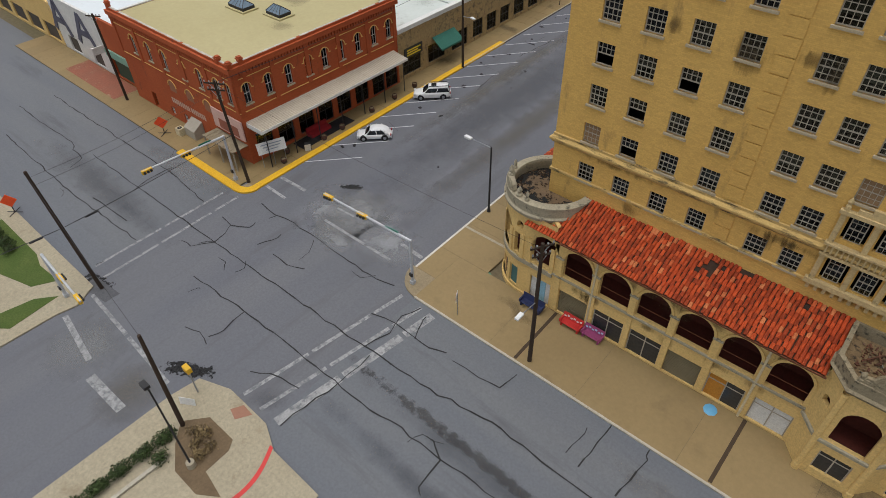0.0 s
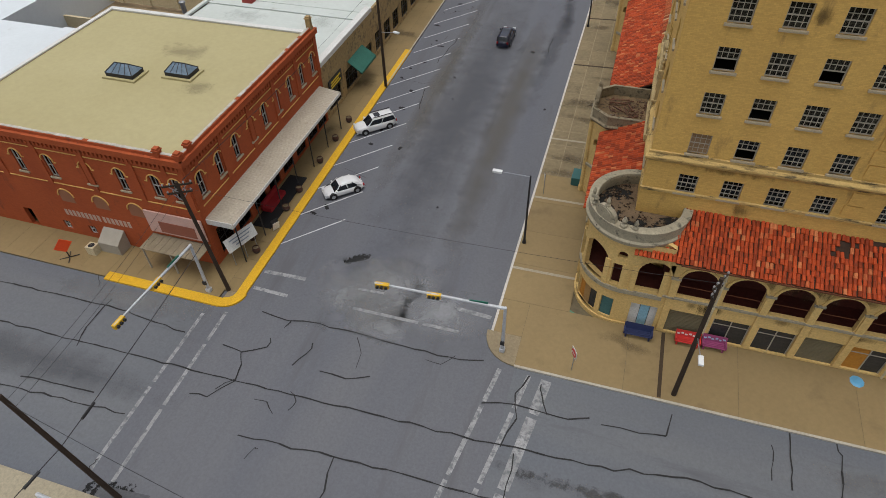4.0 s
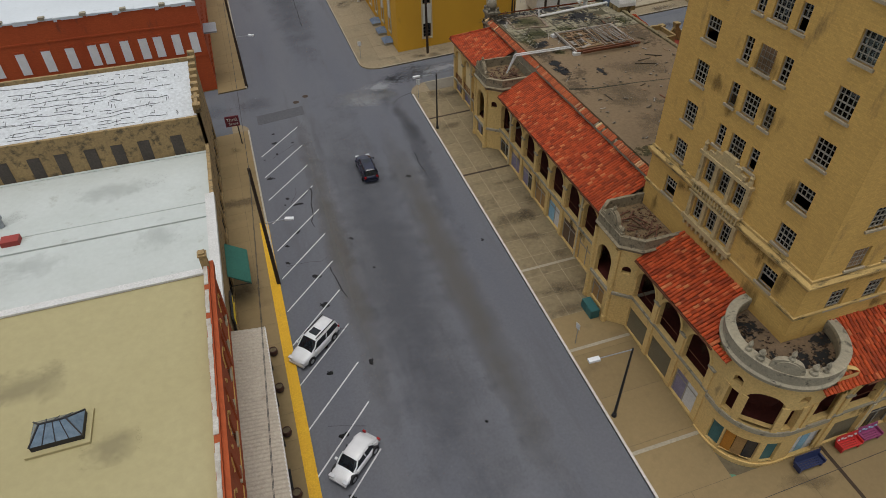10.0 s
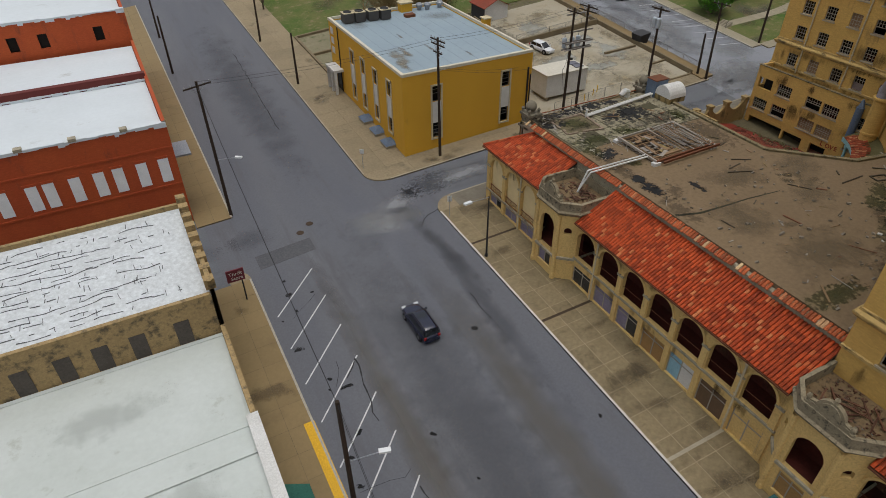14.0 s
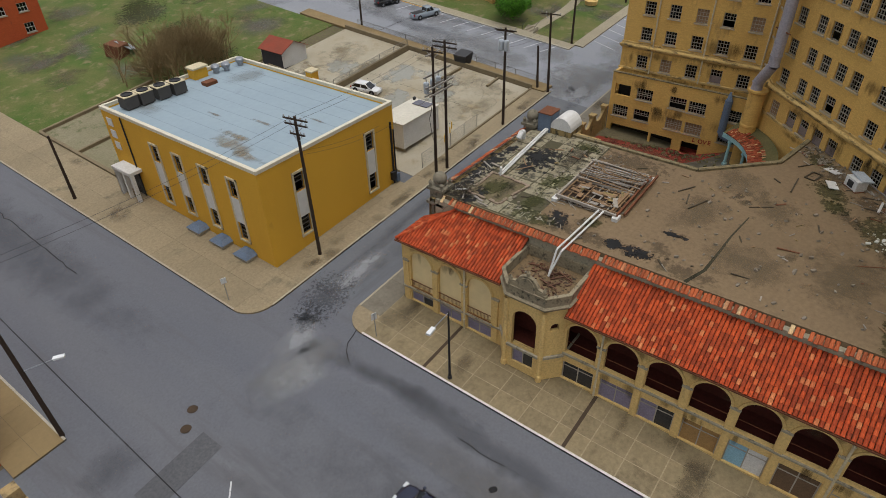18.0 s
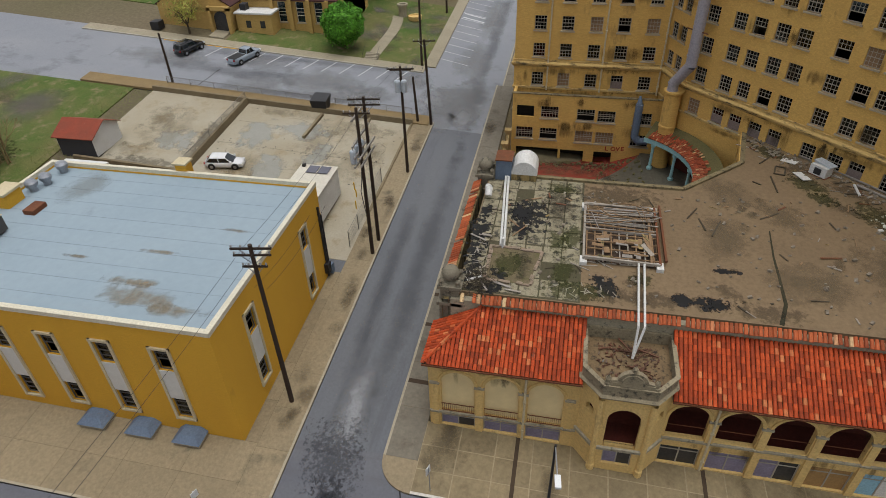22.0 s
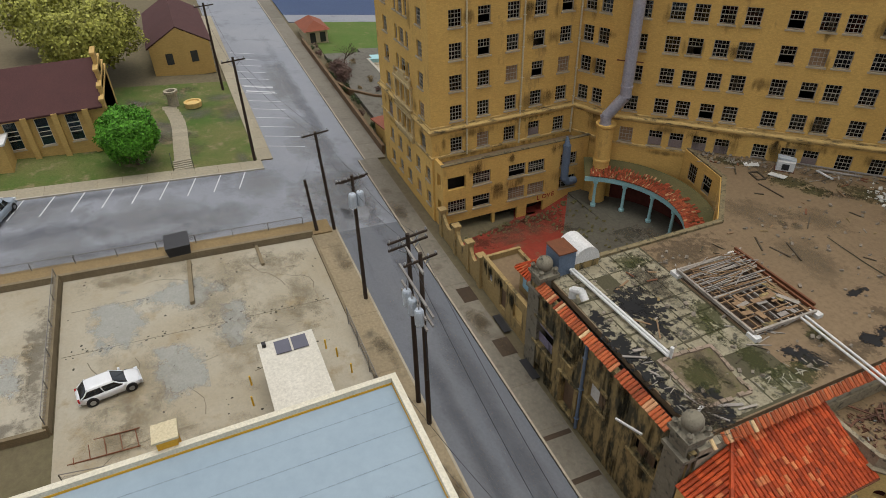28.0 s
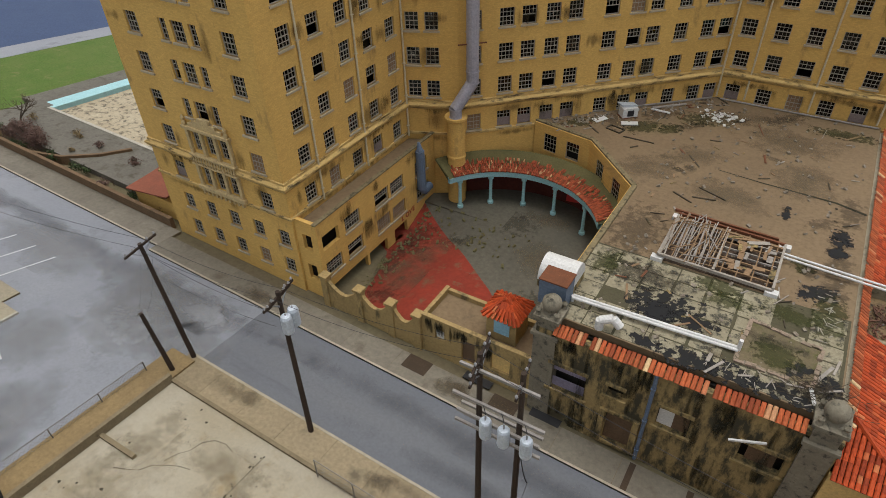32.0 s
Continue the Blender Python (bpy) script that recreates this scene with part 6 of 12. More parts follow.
def pavilion(pts, back, zb, arch, top, door, name, label):
    """pts: four plan points, outer face to the right; back: how far the roof runs inward."""
    pv = thing(name, ((pts[1][0] + pts[2][0]) / 2, (pts[1][1] + pts[2][1]) / 2, zb), label, "pavilion", "arcade pavilions")
    a0, a1, arch_w = arch
    for i in range(3):
        a, b = pts[i], pts[i + 1]
        L = math.dist(a, b)
        if i == 1:
            ho = [(L / 2, arch_w, a0, a1, True), (L / 2, arch_w - 0.2, zb + 0.75, zb + 2.75)]
        else:
            ho = [(L * 0.52, 0.7, a1 - 1.25, a1 - 0.5, True)]
        part("wall", wall_mesh(Mesh(), a, b, zb - 0.6, top, ho, 0.35), STUCCO2, pv)
    a, b = pts[1], pts[2]
    shopfront(pv, a, b, math.dist(a, b) / 2, arch_w - 0.2, zb + 0.75, zb + 2.75, door)
    cx, cy = (pts[0][0] + pts[3][0]) / 2, (pts[0][1] + pts[3][1]) / 2
    d = (Vector(pts[2]) - Vector(pts[1])).normalized()
    inn = Vector((-d.y, d.x))
    p0, p3 = Vector(pts[0]), Vector(pts[3])
    plan = [tuple(p) for p in pts] + [tuple(p3 + inn * back), tuple(p0 + inn * back)]
    part("cornice", band(plan, [(0.0, top - 0.4), (0.2, top - 0.15), (0.28, top), (0.1, top + 0.12), (0.1, top + 0.84), (0.15, top + 0.88), (0.15, top + 0.98), (-0.13, top + 1.0), (-0.13, top - 0.1)]), PARSTONE, pv, "moulded stone parapet")
    part("string_course", band(plan, [(0.0, a0 - 0.35), (0.14, a0 - 0.28), (0.14, a0 - 0.05), (0, a0)]), STONE, pv)
    part("roof", Mesh().prism(offset_ring(plan, -0.1), top - 0.2, top + 0.06), surf("pavilion_dirt", (0.24, 0.17, 0.09), (0.15, 0.10, 0.055), 0.95, 0.9, 6.0, 0.5, dirt=(0.03, 0.025, 0.02), dirt_at=0.52), pv, "pavilion roof covered with dirt")
    pr = random.Random(int(10 * cx) + int(cy))
    mid_in = (p0 + p3) / 2 + inn * (back * 0.45)
    rub = Mesh()
    for k in range(150):
        c_ = mid_in + d * pr.uniform(-2.0, 2.0) + inn * pr.uniform(-1.9, 1.4)
        rub.obox(pose(c_.x, c_.y, top + 0.1 + pr.uniform(0, 0.1), pr.uniform(-25, 25), pr.uniform(-25, 25), pr.uniform(0, 180)), pr.uniform(0.05, 0.32), pr.uniform(0.03, 0.13), pr.uniform(0.02, 0.07))
    for k in range(9):
        c_ = mid_in + d * pr.uniform(-1.6, 1.6) + inn * pr.uniform(-1.4, 1.1)
        rub.obox(pose(c_.x, c_.y, top + 0.2 + pr.uniform(0, 0.1), pr.uniform(-6, 6), pr.uniform(-8, 8), pr.uniform(0, 180)), pr.uniform(0.8, 2.0), 0.1, 0.06)
    part("roof_rubble", rub, PAVILION_RUBBLE, pv, "heap of rusty rubble and charred scraps", kind="stuff")
    part("inner_wall", Mesh().prism([tuple(p0 + inn * 0.7), tuple(p3 + inn * 0.7), tuple(p3 + inn * 0.9), tuple(p0 + inn * 0.9)], zb, top - 0.4), INNER, pv)
    part("gallery_floor", Mesh().prism([tuple(Vector(pts[1]) + inn * 0.4), tuple(Vector(pts[2]) + inn * 0.4), tuple(p3 + inn * 0.7), tuple(p0 + inn * 0.7)], a0 - 0.2, a0 - 0.02), INNER, pv)
    m = Mesh()
    mid = (Vector(pts[1]) + Vector(pts[2])) / 2 + inn * 0.1
    ang = math.degrees(math.atan2(d.y, d.x))
    for hw, up_, dep in ((0.95, 1.0, 0.3), (0.7, 0.85, 0.44), (1.5, 0.3, 0.26)):
        rim = [(hw * math.cos(math.pi * k / 14), 0.3 + up_ * math.sin(math.pi * k / 14)) for k in range(15)] + [(-hw, 0), (hw, 0)]
        cpose = pose(mid.x, mid.y, top + 0.94, 0, 0, ang)
        m.add([cpose @ Vector((x_, s_ * dep / 2, z_)) for s_ in (-1, 1) for x_, z_ in rim], [tuple(range(16, -1, -1)), tuple(range(17, 34))] + [(k, (k + 1) % 17, 17 + (k + 1) % 17, 17 + k) for k in range(17)])
    m.lathe(mid.x, mid.y, [(0.16, top + 2.2), (0.1, top + 2.35), (0.17, top + 2.5), (0.03, top + 2.7)], 10)
    for o in (-1, 1):
        q = mid + d * o * 1.45
        m.lathe(q.x, q.y, [(0.2, top + 0.98), (0.2, top + 1.14), (0.1, top + 1.22), (0.18, top + 1.44), (0.13, top + 1.6), (0.03, top + 1.74)], 10)
        q = mid + d * o * 1.1
        m.obox(pose(q.x, q.y, top + 1.14, 0, 0, ang), 0.5, 0.34, 0.32)
    part("crest", m, PARSTONE, pv, "carved stone crest with scrolls and urns")
    for i in (0, 2):
        c = pts[1] if i == 0 else pts[2]
        part("corner_pier", Mesh().lathe(c[0], c[1], [(0.28, zb - 0.3), (0.28, zb + 0.5), (0.22, zb + 0.6), (0.22, top - 0.4)], 8), STUCCO2, pv)
    return pv


pavilion([(-24, 52.9), (-25.35, 51.75), (-25.35, 48.55), (-24, 47.4)], 3.75, gs(-25, 50), (4.5, 7.9, 2.1), 9.35, "wood", "arcade_pavilion", "projecting ochre pavilion with an arch and a carved stone crest")
pavilion([(-24, 81.0), (-25.35, 79.8), (-25.35, 76.6), (-24, 75.4)], 3.75, gs(-25, 78), (4.75, 8.55, 2.1), 9.75, "mixed", "arcade_pavilion", "projecting ochre pavilion with an arch and a carved stone crest")
pavilion([(2.4, 33), (3.6, 31.6), (6.9, 31.6), (8.1, 33)], 3.35, gs(5, 32), (4.3, 7.8, 2.2), 9.35, "dark", "arcade_pavilion", "projecting ochre pavilion with an arch and a carved stone crest")

# ---- north side of the arcade block ----
nb = thing("north_facade", (-12, 91, 3), "mildewed stucco side wall with broken windows and a boarded door", "wall", kind="structure")
NA, NB = (-3.1, 91.0), (-20.2, 91.0)
op = [(-3.1 + 5.5, 2.4, 6.6, 8.9), (-3.1 + 8.6, 1.0, 8.1, 9.0), (-3.1 + 9.2, 1.7, 3.7, 6.6), (-3.1 + 12.2, 1.9, 7.2, 9.0), (-3.1 + 17.1, 2.3, 7.2, 8.9), (-3.1 + 5.8, 2.6, 3.3, 4.4)]
part("wall", wall_mesh(Mesh(), NA, NB, 1.5, 11.55, op, 0.45), DIRTYWALL, nb)
# Sheet added behind the broken windows; its near-black is painted shade.
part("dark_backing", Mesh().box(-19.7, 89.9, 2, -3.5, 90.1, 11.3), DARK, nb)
part("end_wall", wall_mesh(Mesh(), (-20.2, 91.3), (-24, 91.3), 1.5, 9.3, []), STUCCO2, nb)
for u, w, z0, z1, k in ((op[0][0], 2.4, 6.6, 7.4, "plum"), (op[0][0], 2.4, 8.1, 8.9, "plum"), (op[3][0] - 0.45, 0.9, 7.2, 9.0, "white"), (op[3][0] + 0.45, 0.9, 7.2, 8.9, "brown"), (op[4][0], 1.5, 7.3, 8.4, "brown"), (op[2][0], 1.7, 3.7, 6.4, "brown")):
    set_part("panel", Mesh().box(-w / 2, 0.25, 0, w / 2, 0.3, z1 - z0).data("panel", PANELS[k]), nb, on_wall(NA, NB, u, z0))
sm = Mesh()
for u, w, z0, z1, *_ in op[:5]:
    pm = on_wall(NA, NB, u, z0)
    sm.obox(pm @ Matrix.Translation((0, -0.06, -0.1)), w + 0.5, 0.25, 0.2)
    sm.obox(pm @ Matrix.Translation((0, -0.05, z1 - z0 + 0.12)), w + 0.3, 0.2, 0.24)
for o in (-1.1, 1.1):
    sm.obox(on_wall(NA, NB, op[2][0] + o, 5.2) @ Matrix.Translation((0, -0.1, 0)), 0.35, 0.3, 3.2)
part("window_surrounds", sm, DIRTYWALL, nb)
downpipe(-10.7, 91.15, 3.3, 11.6, nb, BLUEM, 0.12)
part("drip_beam", Mesh().beam((-15.2, 91.9, 9.6), (-17.0, 91.4, 9.9), 0.12), WHITE, nb)


OLDSTONE = surf("blackened_stone", (0.25, 0.225, 0.165), (0.17, 0.15, 0.11), 0.9, 0.8, 6.0, 0.5, dirt=(0.05, 0.047, 0.036), dirt_at=0.53)


def ball_finial(x, y):
    t = thing("ball_finial_pier", (x, y, 3.4), "grey stone corner pier topped with a round ball finial", "pier", "ball finial piers")
    part("pier", Mesh().box(x - 0.75, y - 0.75, 3.0, x + 0.75, y + 0.75, 10.9).box(x - 0.9, y - 0.9, 10.9, x + 0.9, y + 0.9, 11.15).box(x - 0.65, y - 0.65, 11.15, x + 0.65, y + 0.65, 12.3).box(x - 0.85, y - 0.85, 12.3, x + 0.85, y + 0.85, 12.55), OLDSTONE, t)
    part("ball", Mesh().lathe(x, y, [(0.5, 12.55), (0.42, 12.7)] + [(0.62 * math.cos(radians(a)), 13.2 + 0.62 * math.sin(radians(a))) for a in range(-50, 91, 14)], 16), OLDSTONE, t, smooth=True)
    for sx, sy in ((1, 1), (1, -1), (-1, 1), (-1, -1)):
        part("corner_urn", Mesh().lathe(x + sx * 0.6, y + sy * 0.6, [(0.2, 12.55), (0.12, 12.75), (0.2, 12.95), (0.05, 13.15)], 8), OLDSTONE, t)


ball_finial(-19.3, 90.5)
ball_finial(-3.7, 90.3)
sb = thing("street_building", (1.6, 89, 4), "low roofless ochre side building beside the street", "building")
SBA, SBB = (6.2, 90.35), (-2.85, 90.35)
so = [(1.6, 0.8, 5.6, 6.6), (4.0, 1.1, 4.4, 6.6), (6.6, 1.5, 4.9, 6.5)]
part("wall", wall_mesh(Mesh(), SBA, SBB, 2.5, 7.55, so, 0.35), STUCCO3, sb)
part("wall", wall_mesh(Mesh(), (6.2, 86.6), (6.2, 90.34), 2.5, 7.45, [], 0.3), STUCCO3, sb)
part("wall", wall_mesh(Mesh(), (-2.85, 86.6), (6.2, 86.6), 4.0, 7.3, [], 0.3), STUCCO3, sb)
part("roof", Mesh().box(-2.8, 86.7, 6.7, 6.0, 90.1, 6.9), DECK, sb, "littered flat roof")
for (u, w, z0, z1), k in zip(so, ("white", "brown", "ochre")):
    set_part("panel", Mesh().box(-w / 2, 0.2, 0, w / 2, 0.26, z1 - z0).data("panel", PANELS[k]), sb, on_wall(SBA, SBB, u, z0))
hut = thing("tile_roof_hut", (0.3, 88.4, 6.9), "small pale hut with a clay tile roof", "hut")
part("wall", Mesh().box(-1.0, 87.3, 6.9, 1.3, 89.3, 9.2), STUCCO3, hut)
part("window", Mesh().box(-0.5, 89.3, 7.6, 0.7, 89.34, 8.8), PANELS["sky"], hut, "pale blue window board")
hr = Mesh()
for k in range(4):
    a = math.pi / 2 * k
    for i in range(8):
        for j in range(4):
            f0, f1 = j / 4, (j + 1.1) / 4
            w = 1.4 * (1 - f0) 
            off = -w + 2 * w * (i + 0.5) / 8
            d_, s_ = Vector((math.cos(a), math.sin(a))), Vector((-math.sin(a), math.cos(a)))
            p = Vector((0.15, 88.3)) + d_ * 1.45 * (1 - f0) + s_ * off
            q_ = Vector((0.15, 88.3)) + d_ * 1.45 * max(0, 1 - f1) + s_ * off * 0.75
            hr.cyl((p.x, p.y, 9.2 + f0 * 1.0), (q_.x, q_.y, 9.25 + f1 * 1.0), 0.14, 0.11, 5)
part("roof_tiles", hr, TILES, hut, kind="stuff")
fen = thing("street_balustrade", (11, 90.3, 4.3), "ochre stucco street wall with capped piers and sagging panels", "wall", kind="structure")
for x in (6.45, 8.9, 11.9, 15.3):
    part("pier", Mesh().box(x - 0.3, 90.05, 3.6, x + 0.3, 90.65, 7.2).box(x - 0.4, 89.95, 7.2, x + 0.4, 90.75, 7.45), STUCCO3, fen)
for x0, x1 in ((6.75, 8.6), (9.2, 11.6), (12.2, 15.0)):
    k = 8
    m = Mesh()
    for i in range(k):
        s0, s1 = i / k, (i + 1) / k
        t0, t1 = 6.9 - 0.9 * math.sin(math.pi * s0), 6.9 - 0.9 * math.sin(math.pi * s1)
        xa, xb = x0 + (x1 - x0) * s0, x0 + (x1 - x0) * s1
        m.add([(xa, 90.2, 3.6), (xb, 90.2, 3.6), (xb, 90.2, t1), (xa, 90.2, t0), (xa, 90.5, 3.6), (xb, 90.5, 3.6), (xb, 90.5, t1), (xa, 90.5, t0)], [(0, 1, 2, 3), (5, 4, 7, 6), (3, 2, 6, 7)])
    part("panel_wall", m, STUCCO3, fen)

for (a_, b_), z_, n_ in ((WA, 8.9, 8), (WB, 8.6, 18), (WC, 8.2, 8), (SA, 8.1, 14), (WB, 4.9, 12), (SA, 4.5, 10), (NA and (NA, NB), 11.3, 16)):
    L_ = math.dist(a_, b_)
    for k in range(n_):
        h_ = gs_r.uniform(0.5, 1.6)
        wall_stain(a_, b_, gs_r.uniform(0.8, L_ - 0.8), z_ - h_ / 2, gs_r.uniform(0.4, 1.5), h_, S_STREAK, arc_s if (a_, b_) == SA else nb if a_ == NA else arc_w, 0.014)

for k in range(34):
    h_, w_ = gs_r.uniform(1.0, 4.5), gs_r.uniform(0.35, 1.2)
    wall_stain(NA, NB, gs_r.uniform(0.8, 16.3), 11.3 - h_ / 2 - gs_r.choice((0, 0, 0, 2.4, 5.0)), w_, h_, S_DRIP, nb, 0.016 + 0.002 * (k % 5))
for k in range(12):
    h_ = gs_r.uniform(0.6, 2.0)
    wall_stain(SBA, SBB, gs_r.uniform(0.6, 8.4), 7.4 - h_ / 2, gs_r.uniform(0.4, 1.4), h_, S_DRIP, sb, 0.016 + 0.002 * (k % 5))


# ---- the brick corner building ----
def poly_roof(parent, poly, z, mat, label="", name="roof"):
    return part(name, Mesh().prism(poly, z - 0.25, z), mat, parent, label)


DIRTYSTONE = surf("old_limestone", (0.41, 0.29, 0.135), (0.31, 0.22, 0.105), 0.9, 0.5, 4.0, 0.6, dirt=(0.10, 0.08, 0.05), dirt_at=0.52)
YTRIM = plain("yellow_trim_paint", (0.70, 0.42, 0.13), 0.8)
FLASH = surf("peeling_white_flashing", (0.62, 0.60, 0.55), (0.35, 0.30, 0.24), 0.85, 1.2, 7.0, 0.3)
BRICKWIN = Sash(0.85, 2.3, 2, 2, plain("grey_sash", (0.45, 0.43, 0.40), 0.7), bar=0.05)


def moulding(pts, pm, w=0.045):
    """One square bead swept along a line of wall points, mitred at the bends."""
    m, e = Mesh(), len(pts)
    for i, (x, z) in enumerate(pts):
        d = (Vector(pts[min(i + 1, e - 1)]) - Vector(pts[max(i - 1, 0)])).normalized()
        n = Vector((-d.y, d.x)) * w
        m.v += [tuple(pm @ Vector((x + o * n.x, y, z + o * n.y))) for o, y in ((-1, -w), (1, -w), (1, w), (-1, w))]
    m.f = [(4 * i + j, 4 * i + (j + 1) % 4, 4 * i + 4 + (j + 1) % 4, 4 * i + 4 + j) for i in range(e - 1) for j in range(4)] + [(3, 2, 1, 0), tuple(4 * e - 4 + j for j in range(4))]
    return m


def arch_window(parent, a, b, u, z0, h, sash, hood=True):
    sash.put(parent, on_wall(a, b, u, z0))
    if hood:
        pm = on_wall(a, b, u, z0 + h - 0.55, 0.03)
        r, n = sash.w / 2 + 0.22, 9
        pts = [(-r - 0.25, -0.1), (-r, -0.1)] + [(-r * math.cos(math.pi * k / n), r * math.sin(math.pi * k / n)) for k in range(n + 1)] + [(r, -0.1), (r + 0.25, -0.1)]
        part("hood_mould", moulding(pts, pm), YTRIM, parent, "yellow painted hood mould")


rb = thing("brick_store", (-67, 42, 0), "two-storey red brick corner store with arched windows and yellow trim", "building")
RS = ((-80.3, 30.0), (-55.2, 30.0))
RE = ((-55.2, 30.0), (-55.2, 54.0))
sx = (-76.2, -72.7, -69.3, -65.4, -62.0, -58.6, -56.55)
ey = (31.4, 34.2, 36.95, 39.75, 42.2, 44.7, 47.4, 50.05, 52.6)
so = [(x + 80.3, 0.85, 7.35, 9.65) for x in sx] + [(x + 80.3, 0.8, 0.7, 1.7) for x in (-68.4, -65.1, -71.3)] + [(80.3 - 75.5, 1.0, 0.2, 2.3)]
eo = [(y - 30, 0.85, 7.35, 9.65) for y in ey] + [(y - 30, 2.2, 0.7, 3.6) for y in (32.2, 35.2, 38.2, 41.2, 44.2, 47.2, 50.2, 52.6)]
part("wall", wall_mesh(Mesh(), *RS, -1, 12.0, so), BRICK, rb)
part("wall", wall_mesh(Mesh(), *RE, -1, 12.0, eo), BRICK, rb)
part("wall", wall_mesh(Mesh(), (-55.2, 54.0), (-80.3, 54.0), -1, 11.2, []), BRICK, rb)
part("wall", wall_mesh(Mesh(), (-80.3, 54.0), (-80.3, 30.0), -1, 11.2, []), BRICK, rb)
part("roof_edge", Mesh().box(-80.3, 53.5, 11.2, -55.7, 54.1, 11.36).box(-80.35, 30.4, 11.2, -79.9, 53.5, 11.34), WHITE, rb, "white coated roof edge")
poly_roof(rb, [(-79.95, 30.35), (-55.55, 30.35), (-55.55, 53.65), (-79.95, 53.65)], 11.15, YROOF, "pale yellow coated flat roof")
# Added planes that paint the store's unlit inside black.
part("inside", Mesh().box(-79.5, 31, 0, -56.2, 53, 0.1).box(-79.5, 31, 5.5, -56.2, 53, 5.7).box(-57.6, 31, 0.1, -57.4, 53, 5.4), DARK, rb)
for x in sx:
    arch_window(rb, *RS, x + 80.3, 7.35, 2.3, BRICKWIN)
for y in ey:
    arch_window(rb, *RE, y - 30, 7.35, 2.3, BRICKWIN)
SHOPG = Sash(2.2, 2.9, 2, 2, BLACK, sill=False, bar=0.06)
for y in (32.2, 35.2, 38.2, 41.2, 44.2, 47.2, 50.2, 52.6):
    SHOPG.put(rb, on_wall(*RE, y - 30, 0.7))
SM = Sash(0.8, 1.0, 2, 2, WHITE, sill=False)
for x in (-68.4, -65.1, -71.3):
    SM.put(rb, on_wall(*RS, x + 80.3, 0.7))
# corbelled cornice, trim lines, piers
def corbels(a, b, z):
    m, n = Mesh(), int(math.dist(a, b) / 0.42)
    for k in range(n):
        p = on_wall(a, b, (k + 0.5) * 0.42, z, 0.1)
        m.obox(p, 0.2, 0.22, 0.45)
    return m


for a, b in (RS, RE):
    L = math.dist(a, b)
    part("corbel_table", corbels(a, b, 10.95), BRICK, rb, "brick corbel table")
    pm = on_wall(a, b, L / 2, 0)
    part("cornice", Mesh().obox(pm @ Matrix.Translation((0, -0.12, 11.45)), L + 0.5, 0.32, 0.55), BRICK, rb)
    fl_ = Mesh()
    for i in range(int(L / 0.55)):
        if rnd.random() < 0.96:
            fl_.obox(on_wall(a, b, 0.3 + 0.55 * i, 12.0) @ Matrix.Translation((0, rnd.uniform(0.19, 0.23), 0.015)), 0.55, rnd.uniform(0.22, 0.3), rnd.uniform(0.05, 0.09))
    part("parapet_flashing", fl_, FLASH, rb, "peeling white parapet flashing")
    tl = Mesh()
    tl.obox(pm @ Matrix.Translation((0, -0.03, 10.3)), L, 0.07, 0.07)
    tl.obox(pm @ Matrix.Translation((0, -0.03, 6.6)), L, 0.07, 0.08)
    part("trim_line", tl, YTRIM, rb)
    k = int(L / 4.2)
    for i in range(k + 1):
        part("brick_pier", Mesh().obox(on_wall(a, b, 0.35 + (L - 0.7) * i / k, 8.8, 0.04), 0.55, 0.16, 4.6), BRICK, rb)
for x, y, h in ((-55.35, 31.5, 12.3), (-57.2, 30.15, 12.3), (-55.35, 30.15, 12.2), (-55.4, 53.6, 12.9), (-80.1, 30.2, 12.5)):
    part("parapet_pier", Mesh().box(x - 0.24, y - 0.24, 10, x + 0.24, y + 0.24, h).box(x - 0.31, y - 0.31, h, x + 0.31, y + 0.31, h + 0.1).box(x - 0.22, y - 0.22, h + 0.1, x + 0.22, y + 0.22, h + 0.26), DIRTYSTONE if y > 50 else BRICK, rb)
for x in (-69.4, -65.7, -62.0):
    m = Mesh()
    pm = on_wall(*RS, x + 80.3, 4.4, 0.02)
    n, r = 10, 0.75
    pts = [(-r, 0.0, 0)] + [(-r * math.cos(math.pi * k / n), 0.0, 0.7 + r * math.sin(math.pi * k / n)) for k in range(n + 1)] + [(r, 0.0, 0)]
    m.add(pts + [(x_, 0.1, z_) for x_, y_, z_ in pts], [tuple(range(len(pts) - 1, -1, -1))])
    set_part("bricked_arch", m.data("bricked_arch", plain("paler_brick", (0.30, 0.13, 0.07), 0.9)), rb, pm, "bricked-up arch")
    pm = on_wall(*RS, x + 80.3, 5.1, 0.04)
    part("hood_mould", moulding([(-0.85 * math.cos(math.pi * k / n), 0.85 * math.sin(math.pi * k / n)) for k in range(n + 1)], pm), YTRIM, rb)
for u0, w in ((-70.5, 4.2), (-66.3, 3.2)):
    gl = Mesh()
    for k in range(int(w / 0.45)):
        gl.obox(on_wall(*RS, u0 + 80.3 + k * 0.45, 3.0, 0.015), 0.3, 0.02, 0.7)
    part("faded_lettering", gl, plain("faded_white_paint", (0.52, 0.36, 0.28), 0.9), rb, "faded painted wall lettering, illegible")
